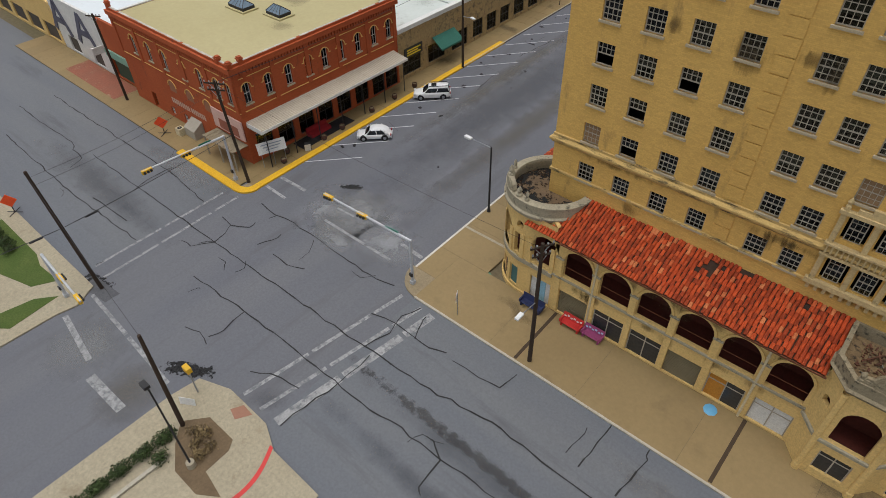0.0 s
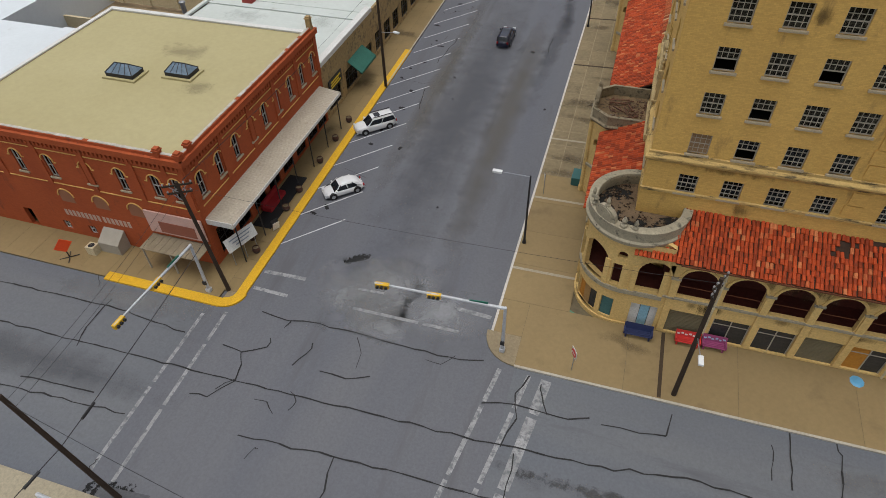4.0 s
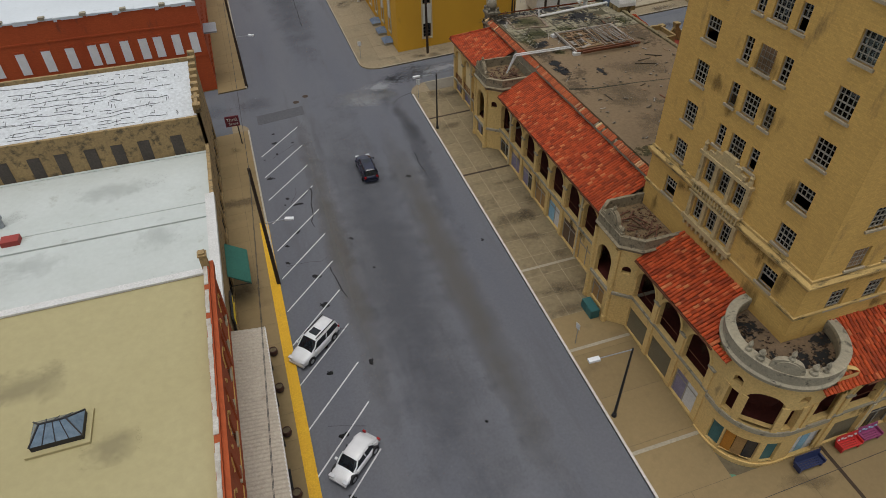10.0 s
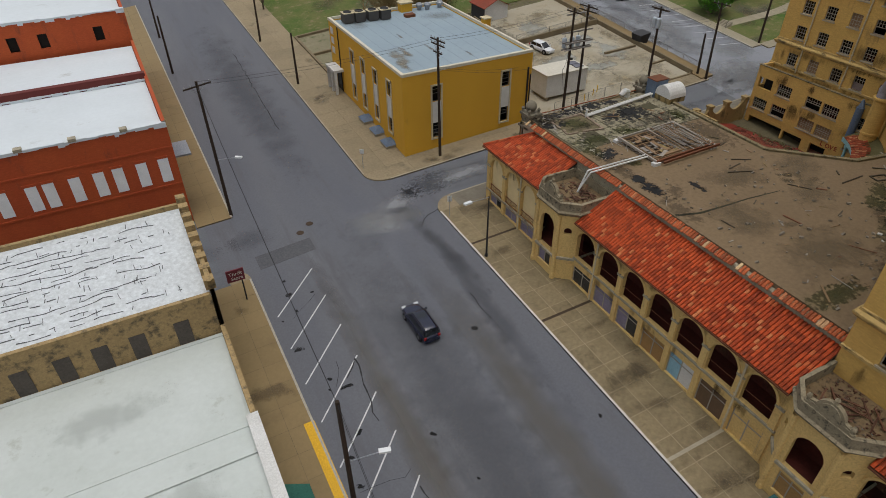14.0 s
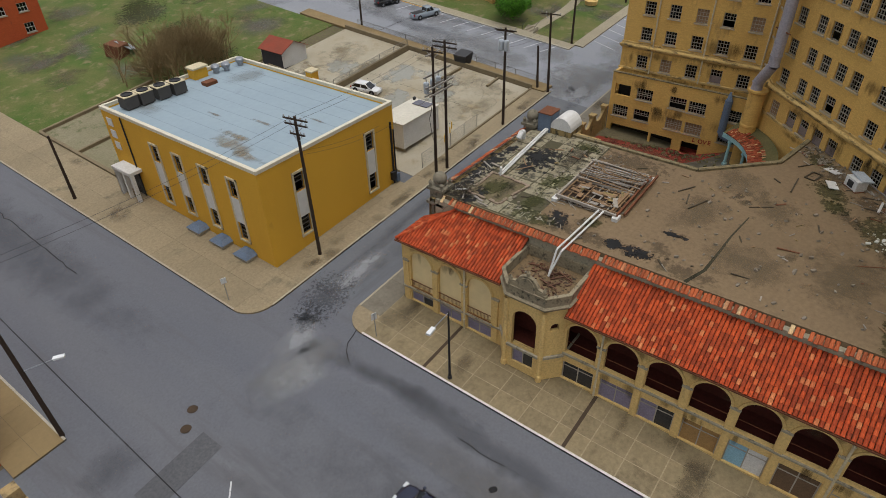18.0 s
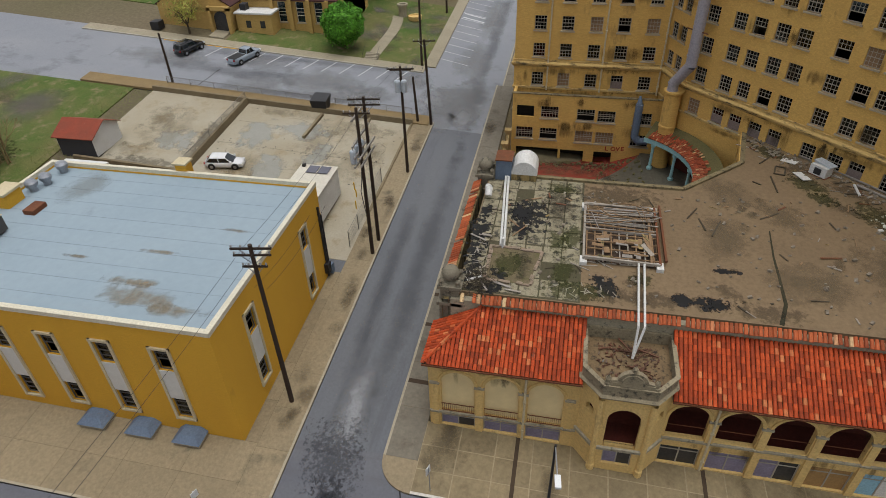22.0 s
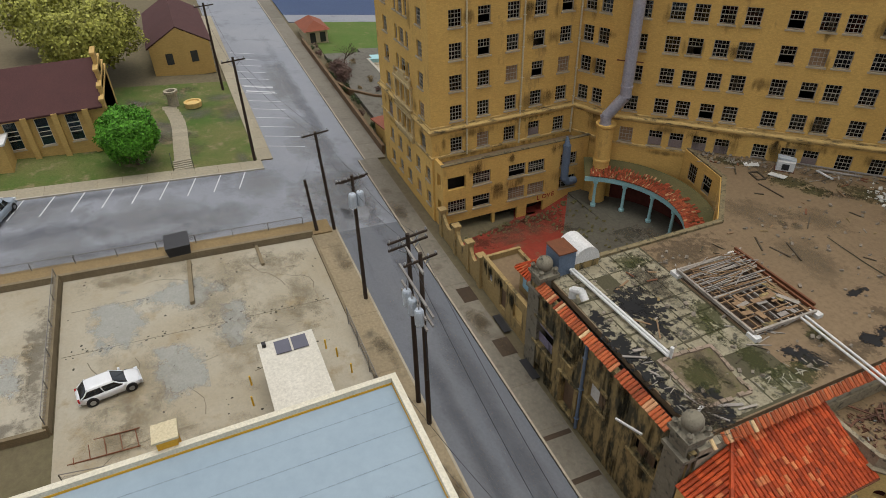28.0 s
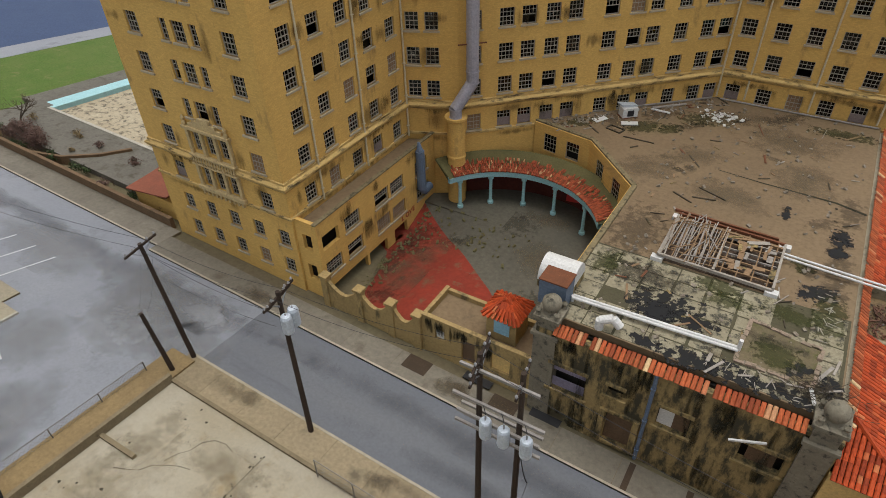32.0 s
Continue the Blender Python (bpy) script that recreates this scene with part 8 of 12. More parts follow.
for face, us in ((OW, [129.5 - y for y in wy]), (OS, [x + 28.2 for x in wx])):
    for u in us:
        for z0, z1 in WINZ:
            OWIN.put(ob_, on_wall(*face, u, z0), rnd.choice(("whole", "blind", "open")))
        part("spandrel", Mesh().obox(on_wall(*face, u, 8.15, 0.0), 1.2, 0.1, 2.78), sp, ob_, "white spandrel panel")
        f = Mesh()
        for o in (-0.7, 0.7):
            f.obox(on_wall(*face, u + o, 8.15, 0.04), 0.2, 0.16, 7.2)
        for z in (4.65, 11.65):
            f.obox(on_wall(*face, u, z, 0.05), 1.6, 0.18, 0.2)
        part("window_surround", f, TRIM, ob_, "cream window surround")
part("conduit", Mesh().cyl((-10.4, 103.9, 4), (-10.4, 103.9, 11.5), 0.12).cyl((-10.0, 103.9, 4), (-10.0, 103.9, 10.5), 0.08).box(-10.9, 103.6, 4.6, -10.2, 104, 5.6), BLACK, ob_)
part("meter_box", Mesh().box(-10.3, 103.5, 4.2, -9.8, 103.95, 5.2), BLUEM, ob_)
for z in (11.7, 10.3, 8.9):
    part("wall_plaque", Mesh().box(-28.28, 127.7, z, -28.2, 128.7, z + 0.9), WHITE, ob_)
part("downpipe", Mesh().cyl((-28.3, 125.6, 3.5), (-28.3, 125.6, 13.3), 0.08), BLACK, ob_)
part("portico", Mesh().box(-29.7, 124.8, 7.1, -28.2, 128.4, 7.45).box(-29.6, 124.8, gs(-29, 125), -29.25, 125.2, 7.1).box(-29.6, 126.4, gs(-29, 125), -29.25, 126.75, 7.1).box(-29.6, 128.0, gs(-29, 125), -29.25, 128.4, 7.1).box(-29.6, 128.2, gs(-29, 125), -28.2, 128.4, 7.1), WHITE, ob_, "white entrance portico with square posts")
part("door", Mesh().box(-28.3, 125.6, gs(-28, 126), -28.22, 127.6, 6.6), PANELS["dark"], ob_)
for y in (115.3, 111.5, 107.8):
    g0 = gs(-29, y)
    w_ = thing("window_well_cover", (-29, y, g0), "blue-grey sloping cover over a basement window well", "cover", "window well covers")
    part("base", Mesh().box(-29.5, y - 1.0, g0, -28.21, y + 1.0, g0 + 0.35), KERB, w_)
    part("lid", Mesh().add([(-29.6, y - 1.1, g0 + 0.36), (-28.21, y - 1.1, g0 + 0.36), (-28.21, y + 1.1, g0 + 0.36), (-29.6, y + 1.1, g0 + 0.36), (-29.1, y - 0.6, g0 + 0.75), (-28.21, y - 0.6, g0 + 0.75), (-28.21, y + 0.6, g0 + 0.75), (-29.1, y + 0.6, g0 + 0.75)], [(0, 1, 5, 4), (3, 0, 4, 7), (2, 3, 7, 6), (4, 5, 6, 7)]), BLUEM, w_)
for x, y in ((-26.0, 127.2), (-24.3, 127.0), (-22.4, 126.7), (-20.6, 126.4)):
    a = thing("rooftop_unit", (x, y, 13.2), "dark rooftop air conditioning unit with a round fan", "air conditioner", "rooftop units")
    part("case", Mesh().box(x - 0.75, y - 0.75, 13.35, x + 0.75, y + 0.75, 14.6).box(x - 0.6, y - 0.6, 13.2, x + 0.6, y + 0.6, 13.35), plain("dark_unit_case", (0.07, 0.065, 0.06), 0.6), a)
    part("cabinet_edge", Mesh().box(x - 0.8, y - 0.8, 14.6, x + 0.8, y + 0.8, 14.68), TRIM, a)
    part("fan_ring", Mesh().lathe(x, y, [(0.62, 14.68), (0.62, 14.78), (0.5, 14.78), (0.48, 14.7), (0.0, 14.69)], 16), BLACK, a)
fl = thing("chimney_box", (-16.2, 128.6, 13.2), "mustard stucco flue box with a cream cap on the roof", "chimney")
part("box", Mesh().box(-17.2, 127.9, 13.2, -15.4, 129.2, 14.4), MUSTARD, fl)
part("cap", Mesh().box(-17.35, 127.75, 14.4, -15.25, 129.35, 14.6), TRIM, fl)
fl = thing("chimney_box", (-9.4, 116.4, 13.2), "mustard stucco flue box with a cream cap on the roof", "chimney")
part("box", Mesh().box(-9.9, 115.9, 11, -8.9, 116.9, 14.3), MUSTARD, fl)
part("cap", Mesh().box(-10.05, 115.75, 14.3, -8.75, 117.05, 14.45), TRIM, fl)
for x, y in ((-14.2, 128.0), (-13.0, 127.6), (-10.9, 127.6)):
    v = thing("turbine_vent", (x, y, 13.2), "round galvanised roof ventilator", "vent", "roof ventilators")
    part("drum", Mesh().lathe(x, y, [(0.34, 13.2), (0.34, 13.6), (0.5, 13.68), (0.54, 14.0), (0.38, 14.2), (0.0, 14.26)], 14), ZINC, v)
rbx = thing("roof_hatch", (-17.0, 125.6, 13.2), "rust-red roof hatch box", "hatch")
part("box", Mesh().box(-17.7, 125.1, 13.2, -16.2, 126.1, 13.6), RUST, rbx)
nx_ = thing("rear_extension", (-8, 133, 4), "small rear extension with a white parapet", "building")
part("wall", Mesh().box(-14, 129.6, 3, -3.5, 134.5, 9.6), MUSTARD, nx_)
part("roof", Mesh().box(-13.6, 130, 9.6, -3.9, 134.1, 9.7), WROOF2, nx_)
part("parapet", band([(-14, 129.6), (-3.5, 129.6), (-3.5, 134.5), (-14, 134.5)], [(0.05, 9.4), (0.05, 10.0), (-0.4, 10.0), (-0.4, 9.65)]), WHITE, nx_)

for x, y, rx, ry, mat, z in ((-66, 47, 3, 2, S_FAINT, 11.15), (-61, 41, 1.6, 1.2, S_FAINT, 11.15),
                             (-62, 58, 4, 1.6, S_GRIME, 7.2), (-70, 64, 3, 2, S_GRIME, 7.16), (-66, 56, 5, 1.0, S_GRIME, 7.22), (-60, 65, 2, 2.5, S_GRIME, 7.12), (-64, 74, 5, 2, S_GRIME, 6.62), (-74, 72.5, 3, 1.2, S_GRIME, 6.63)):
    stain(x, y, rx, ry, mat, z, None, 0, "roof_stain", "faint dirt stain on a flat roof", 0.006)
for x, y, rx, ry, mat in ((-25.3, 110.6, 1.3, 3.8, S_RUSTY), (-26.2, 107.4, 0.7, 2.4, S_RUSTY), (-24.0, 112.0, 0.5, 2.6, S_RUSTY), (-20.5, 112, 0.25, 1.8, S_RUSTY), (-17, 108, 0.25, 1.4, S_RUSTY), (-22, 118, 0.22, 1.6, S_RUSTY), (-13, 124, 3, 2, S_FAINT), (-25, 126, 2, 3, S_FAINT)):
    stain(x, y, rx, ry, mat, 13.2, None, 0, "roof_stain", "ponding stain on the blue roof", 0.006)
ob = stain(-77.5, 84.6, 3.2, 3.0, S_SOOT, 0, None, 0, "roof_stain", "black torn patch on the cracked roof", 0.02)
for v in ob.data.vertices:
    v.co.z += 10.05 + (84.6 + v.co.y - 79.3) / 11.0 * 1.6
# back yards west of the shops
slab((-112, 55, -77.4, 66.5), 0.04, "yard", surf("dark_yard_gravel", (0.075, 0.065, 0.06), (0.11, 0.095, 0.085), 0.95, 0.3, 5.0, 0.4), kind="structure", category="yard", label="dark gravel back yard behind the shops")
slab((-112, 66.5, -77.4, 79), 0.06, "yard", surf("tan_yard", (0.36, 0.27, 0.16), (0.28, 0.21, 0.12), 0.9, 0.2, 4.0, 0.2), kind="structure", category="yard", label="tan paved back yard behind the shops")
slab((-112, 79, -80.6, 86), 0.05, "road", ASPHALT_E, kind="structure", category="road", label="narrow grey back lane")
bw = Mesh().box(-112, 66.3, 1.0, -78.0, 66.7, 2.6).box(-112, 75.6, 1.0, -79.5, 76.0, 2.9)
part("low_wall", bw, TRIM, label="tan rendered back yard wall", kind="structure", category="wall")
for k in range(6):
    part("low_wall", Mesh().box(-110 + 5 * k, 75.4, 1.0, -109.4 + 5 * k, 76.2, 3.2), TRIM, label="tan rendered wall pier", kind="structure", category="wall")


# ---- street furniture ----
def wire(pts, r=0.012, sag=0.4, n=10):
    m = Mesh()
    for a, b in zip(pts, pts[1:]):
        a, b = Vector(a), Vector(b)
        line = [a.lerp(b, k / n) - Vector((0, 0, sag * 4 * (k / n) * (1 - k / n))) for k in range(n + 1)]
        side = Vector((a.y - b.y, b.x - a.x, 0)).normalized() * r
        rise = Vector((0, 0, r))
        rings = [tuple(p + o) for p in line for o in (side, rise, -side, -rise)]
        m.add(rings, [(4 * k + j, 4 * k + (j + 1) % 4, 4 * k + 4 + (j + 1) % 4, 4 * k + 4 + j) for k in range(n) for j in range(4)])
    return m


CERAM = plain("grey_porcelain", (0.30, 0.30, 0.30), 0.3)
TRAFO = surf("transformer_grey", (0.56, 0.62, 0.68), (0.46, 0.52, 0.58), 0.5, 1.0, 8.0, 0.08, 0.2)
LAMPW = plain("white_lamp_housing", (0.75, 0.77, 0.78), 0.4)


def utility_pole(x, y, top, lean=(0, 0), arms=(), arm_dir=0.0, trafos=0, lamp=None, label="dark creosoted timber utility pole with crossarms"):
    z = gs(x, y) - 0.1
    p = thing("utility_pole", (x, y, z), label, "utility pole", "utility poles")
    tx, ty = x + lean[0], y + lean[1]
    part("pole", Mesh().cyl((x, y, z - 0.3), (tx, ty, top), 0.19, 0.13, 10), WOOD, p)
    c, s = math.cos(radians(arm_dir)), math.sin(radians(arm_dir))
    for za, L in arms:
        part("crossarm", Mesh().beam((tx - c * L / 2, ty - s * L / 2, za), (tx + c * L / 2, ty + s * L / 2, za), 0.11, 0.13), WOOD, p)
        for k in range(5):
            f = -0.46 + 0.23 * k
            if abs(f) < 0.05:
                continue
            part("insulator", Mesh().lathe(tx + c * L * f, ty + s * L * f, [(0.03, za + 0.06), (0.03, za + 0.14), (0.08, za + 0.16), (0.08, za + 0.2), (0.04, za + 0.28), (0.0, za + 0.3)], 6), CERAM, p)
        part("brace", Mesh().beam((tx - c * L * 0.3, ty - s * L * 0.3, za - 0.05), (tx, ty, za - 0.75), 0.05).beam((tx + c * L * 0.3, ty + s * L * 0.3, za - 0.05), (tx, ty, za - 0.75), 0.05), ZINC, p)
    for k in range(trafos):
        a = radians(arm_dir + 90 + (k - (trafos - 1) / 2) * 75)
        cx, cy, zb = tx + 0.55 * math.cos(a), ty + 0.55 * math.sin(a), top - 2.6
        part("transformer", Mesh().lathe(cx, cy, [(0.28, zb), (0.32, zb + 0.08), (0.32, zb + 1.1), (0.25, zb + 1.25), (0.0, zb + 1.3)], 14), TRAFO, p, "grey pole transformer can")
        part("bushing", Mesh().cyl((cx, cy, zb + 1.08), (cx, cy, zb + 1.4), 0.04, n=6), CERAM, p)
    if lamp:
        lx_, ly_, lz = lamp
        part("lamp_arm", Mesh().cyl((tx + (x - tx) * 0.5, ty + (y - ty) * 0.5, lz - 0.5), (lx_, ly_, lz), 0.04, n=6), ZINC, p)
        d = Vector((lx_ - x, ly_ - y, 0)).normalized()
        part("lamp_head", Mesh().obox(Matrix.Translation((lx_, ly_, lz)) @ d.to_track_quat("X", "Z").to_matrix().to_4x4(), 0.75, 0.32, 0.16), LAMPW, p, "white cobra-head street light")
    return p


utility_pole(-15.45, 27.45, 12.7, (-0.1, 0), ((12.4, 1.8), (11.6, 1.4)), 60, 0, (-15.4, 25.15, 7.5))
utility_pole(-52.8, 27.6, 12.2, (-0.7, -0.4), ((11.9, 2.2), (11.2, 1.8)), 30)
utility_pole(-24.3, 102.0, 18.0, (-0.2, 0), ((17.7, 2.6), (17.2, 2.4), (16.3, 1.6)), 100)
utility_pole(8.1, 100.95, 17.3, (-0.2, 0), ((17.0, 2.8), (16.9, 2.2)), 100, 2)
utility_pole(19.5, 100.65, 16.2, (0.1, 0.5), ((16.0, 2.7),), 100)
utility_pole(-4.4, 100.85, 19.2, (0, 0), ((18.95, 2.8), (18.45, 2.8)), 100, 0)
utility_pole(-6.5, 100.85, 19.1, (0, 0), ((18.6, 2.3),), 100, 0)
bank = thing("transformer_bank", (-5.45, 100.85, 13.6), "row of pale transformer cans on timber beams between two poles", "transformer")
PALEARM = surf("weathered_grey_arm", (0.34, 0.32, 0.29), (0.24, 0.22, 0.2), 0.85, 1.2, 9.0, 0.2)
for z_, o_, e_ in ((16.1, 0.24, 1.3), (14.9, 0.24, 1.1), (14.9, -0.24, 1.1), (14.1, 0.24, 1.2), (14.1, -0.24, 1.0), (18.3, 0.2, 0.9)):
    part("beam", Mesh().beam((-6.5 - e_, 100.85 + o_, z_), (-4.4 + e_, 100.85 + o_, z_), 0.13, 0.16), PALEARM, bank)
for x_ in (-5.0, -5.95, -7.1):
    part("transformer", Mesh().lathe(x_, 101.35, [(0.26, 14.2), (0.3, 14.28), (0.3, 15.3), (0.24, 15.42), (0.0, 15.46)], 14), TRAFO, bank, "pale grey transformer can")
    part("bushing", Mesh().cyl((x_, 101.35, 15.42), (x_, 101.35, 15.8), 0.05, n=6), CERAM, bank)
    part("lead", wire([(x_, 101.35, 15.8), (x_ + 0.3, 101.1, 16.1)], 0.02, -0.15, 6), BLACK, bank)
part("service_drop", wire([(-6.6, 100.9, 14.0), (-7.2, 101.0, 11.5), (-6.6, 100.9, 8.5)], 0.04, 0.5, 8), BLACK, bank)
utility_pole(-50.4, 103.1, 17.4, (-0.2, 0.2), ((16.9, 3.0),), 20, 0, (-48.4, 101.8, 9.2))
utility_pole(-51.25, 62.45, 13.5, (-0.1, 0), (), 0, 0, (-49.1, 61.8, 8.4), "dark creosoted timber pole with a street light")
utility_pole(-50.4, 9.3, 12.4, (-1.3, -0.6), (), 0, label="leaning dark creosoted timber pole")
utility_pole(-31.9, 6.2, 9.5, (-0.4, 0.3), (), 0, label="bare dark creosoted timber pole")
utility_pole(-80.5, 28.4, 11.5, (-0.5, 0), ((11.2, 2.0),), 30)
utility_pole(-48.9, 167, 13, (0, 0), ((12.7, 2.2),), 20)
utility_pole(-49.5, 148.5, 12, (0, 0), (), 20, label="bare dark creosoted timber pole")
utility_pole(-33.3, 132, 11.5, (0, 0), (), 0, label="bare dark creosoted timber pole")
utility_pole(-33.7, 152.5, 13.5, (0.2, 0), (), 0, label="bare dark creosoted timber pole")
utility_pole(36.3, 105.7, 19.0, (0.1, 0), ((18.6, 2.6),), 100)
utility_pole(58.7, 106.3, 20.0, (0, 0), ((19.6, 2.6),), 100)
utility_pole(19.6, 102.4, 11.5, (0.1, 0.4), (), 0, label="short dark timber stub pole")
utility_pole(21.4, 137.5, 15, (0, 0), (), 0, label="bare dark creosoted timber pole")
for a, b in (((-24.5, 102, 17.8), (-4.4, 100.9, 19.2)), ((-4.4, 100.9, 19.2), (7.9, 101, 17.2)), ((7.9, 101, 17.2), (19.6, 101.1, 16.2)), ((19.6, 101.1, 16.2), (36.4, 105.7, 18.8)), ((36.4, 105.7, 18.8), (58.7, 106.3, 19.8)), ((-50.6, 103.3, 17.2), (-24.5, 102, 17.8)), ((-24.5, 102, 14.5), (-10, 103.8, 11.5)), ((-53.5, 27.2, 11.9), (-51.7, 8.7, 11.8)), ((-53.5, 27.2, 11.2), (-51.7, 8.7, 11.0)), ((-51.7, 8.7, 11.8), (-32.3, 6.5, 9.4)), ((-15.5, 27.4, 12.3), (-53.5, 27.2, 11.8)), ((19.6, 101.1, 15), (19.7, 102.8, 11.3)), ((8.1, 101, 15), (19.6, 101, 14.5)), ((-50.6, 103.3, 16.8), (-51.35, 62.45, 13.3)), ((-51.35, 62.45, 13.3), (-53.4, 27.3, 12.0))):
    w = thing("overhead_wire", a, "thin black overhead cable between poles", "cable", "overhead wires")
    for dd in ((0.0, 0.0),) if a[2] < 13 else ((-0.45, 0.0), (0.45, 0.1)):
        part("cable", wire([(a[0], a[1] + dd[0], a[2]), (b[0], b[1] + dd[0], b[2])], 0.014, 0.5), BLACK, w)


span_ = thing("overhead_wire", (-53.1, 27.4, 6.2), "heavy black cable with splice sleeves over the crossing", "cable", "overhead wires")
for a, b in (((-53.1, 27.4, 6.2), (-51.1, 8.97, 6.7)), ((-51.1, 8.97, 6.7), (-52.8, -9.0, 7.5))):
    part("cable", wire([a, b], 0.035, 0.15), BLACK, span_)
for a, b in (((-51.45, 12.2, 6.45), (-51.35, 11.0, 6.5)), ((-51.25, 7.4, 6.68), (-51.36, 6.3, 6.66))):
    part("splice", Mesh().cyl(a, b, 0.1, n=8), BLACK, span_)


def street_lamp(x, y, top, head):
    z = gs(x, y)
    p = thing("street_lamp", (x, y, z), "black street lamp post with a white cobra head", "street lamp", "street lamps")
    part("base", Mesh().cyl((x, y, z), (x, y, z + 0.3), 0.2, 0.16, 10), BLACK, p)
    part("post", Mesh().cyl((x, y, z), (x, y, top), 0.11, 0.07, 8), BLACK, p)
    part("arm", Mesh().cyl((x, y, top - 0.1), head, 0.04, n=6), ZINC, p)
    d = Vector((head[0] - x, head[1] - y, 0)).normalized()
    part("lamp_head", Mesh().obox(Matrix.Translation(head) @ d.to_track_quat("X", "Z").to_matrix().to_4x4(), 0.8, 0.34, 0.18), LAMPW, p)


street_lamp(-29.25, 39.9, 8.3, (-32.1, 40.0, 8.15))
street_lamp(-29.25, 82.45, 9.3, (-31.7, 82.2, 9.4))
sl = thing("security_lamp", (-28.5, 4.8, gs(-28.5, 4.8)), "black pole with a floodlight head on a concrete foot", "lamp")
part("foot", Mesh().cyl((-28.5, 4.8, -0.6), (-28.5, 4.8, 0.25), 0.35, 0.3, 12), KERB, sl)
part("post", Mesh().cyl((-28.5, 4.8, 0.2), (-29.7, 5.0, 7.6), 0.08, 0.06, 8), BLACK, sl)
part("head", Mesh().box(-30.5, 4.8, 7.5, -29.8, 5.2, 7.75), BLACK, sl)

MAST = surf("pale_galvanised_mast", (0.55, 0.57, 0.60), (0.45, 0.47, 0.50), 0.5, 0.8, 8.0, 0.05, 0.1)
SIGY = plain("signal_yellow", (0.70, 0.42, 0.02), 0.5)


def traffic_signal(base, pole_top, arm_end, heads, label, sign=None):
    x, y = base
    z = gs(x, y)
    t = thing("traffic_signal", (x, y, z), label, "traffic signal", "traffic signals")
    part("post", Mesh().cyl((x, y, z), (x, y, pole_top), 0.15, 0.12, 10).box(x - 0.2, y - 0.2, z, x + 0.2, y + 0.2, z + 0.35), MAST, t)
    a, b = Vector((x, y, pole_top - 0.1)), Vector(arm_end)
    part("mast_arm", Mesh().cyl(a, b, 0.13, 0.08, 8), MAST, t)
    d = (b - a).normalized()
    for f in heads:
        c = a.lerp(b, f) - Vector((0, 0, 0.12))
        h = part("signal_head", Mesh().obox(Matrix.Translation(c) @ Vector((d.x, d.y, 0)).to_track_quat("X", "Z").to_matrix().to_4x4(), 1.05, 0.32, 0.38), SIGY, t, "yellow horizontal signal head")
        side = Vector((-d.y, d.x, 0)).normalized()
        for k in (-0.33, 0, 0.33):
            part("lens_hood", Mesh().cyl(c + Vector((d.x, d.y, 0)) * k + side * 0.17, c + Vector((d.x, d.y, 0)) * k + side * 0.32, 0.12, 0.13, 8), BLACK, h)
    if sign:
        c = a.lerp(b, sign) + Vector((0, 0, 0.12))
        part("street_sign", Mesh().obox(Matrix.Translation(c) @ Vector((d.x, d.y, 0)).to_track_quat("X", "Z").to_matrix().to_4x4(), 1.4, 0.05, 0.3), plain("green_street_sign", (0.02, 0.16, 0.11), 0.5), t, "green street name plate")
    part("push_button", Mesh().box(x - 0.16, y - 0.25, z + 1.0, x + 0.16, y - 0.1, z + 1.35), BLACK, t)


traffic_signal((-28.5, 27.8), 5.4, (-38.3, 26.85, 6.15), (0.54, 0.94), "galvanised traffic signal mast with two yellow heads", 0.2)
traffic_signal((-54.4, 27.0), 5.75, (-54.8, 18.1, 5.85), (0.49, 0.95), "galvanised traffic signal mast with two yellow heads", 0.24)
traffic_signal((-51.8, 6.7), 4.9, (-43.3, 6.2, 5.3), (0.5, 0.93), "galvanised traffic signal mast with two yellow heads")
sc = thing("pedestrian_signal", (-33.6, 8.6, -0.25), "short signal post with a yellow head by the kerb", "traffic signal")
part("post", Mesh().cyl((-33.6, 8.6, -0.3), (-33.6, 8.6, 2.6), 0.07), ZINC, sc)
part("head", Mesh().box(-33.95, 8.4, 2.4, -33.25, 8.8, 2.9), SIGY, sc)
part("placard", Mesh().obox(pose(-33.2, 7.5, 0.0, 80, 0, 30), 1.3, 0.8, 0.04), WHITE, sc, "white placard leaning on the post")


def post_sign(x, y, h, plate, mat, label, turn=0.0, shape="rect"):
    z = gs(x, y)
    s = thing("road_sign", (x, y, z), label, "road sign", "road signs")
    part("post", Mesh().cyl((x, y, z), (x, y, z + h), 0.035, n=6), ZINC, s)
    pm = Matrix.Translation((x, y, z + h - plate[1] / 2)) @ Matrix.Rotation(radians(turn), 4, "Z")
    if shape == "diamond":
        pm = pm @ Matrix.Rotation(radians(45), 4, "Y")
    part("plate", Mesh().obox(pm @ Matrix.Translation((0, -0.06, 0)), plate[0], 0.04, plate[1]), mat, s)
    return s, pm


s_, pm_ = post_sign(-23.0, 27.5, 2.6, (0.8, 0.8), WHITE, "red and white no-entry road sign on a thin post", -60)
part("disc", Mesh().cyl(pm_ @ Vector((0, -0.085, 0)), pm_ @ Vector((0, -0.105, 0)), 0.36, n=20), REDP, s_)
part("bar", Mesh().obox(pm_ @ Matrix.Translation((0, -0.115, 0)), 0.5, 0.012, 0.11), WHITE, s_)
post_sign(-28.8, 47.0, 2.4, (0.45, 0.6), WHITE, "small white parking sign on a thin post", -80)
post_sign(-29.3, 90.2, 2.6, (0.5, 0.7), WHITE, "small white road sign on a thin post", 160)
post_sign(-33.8, 104.3, 2.6, (0.5, 0.6), WHITE, "small white road sign on a thin post", -20)
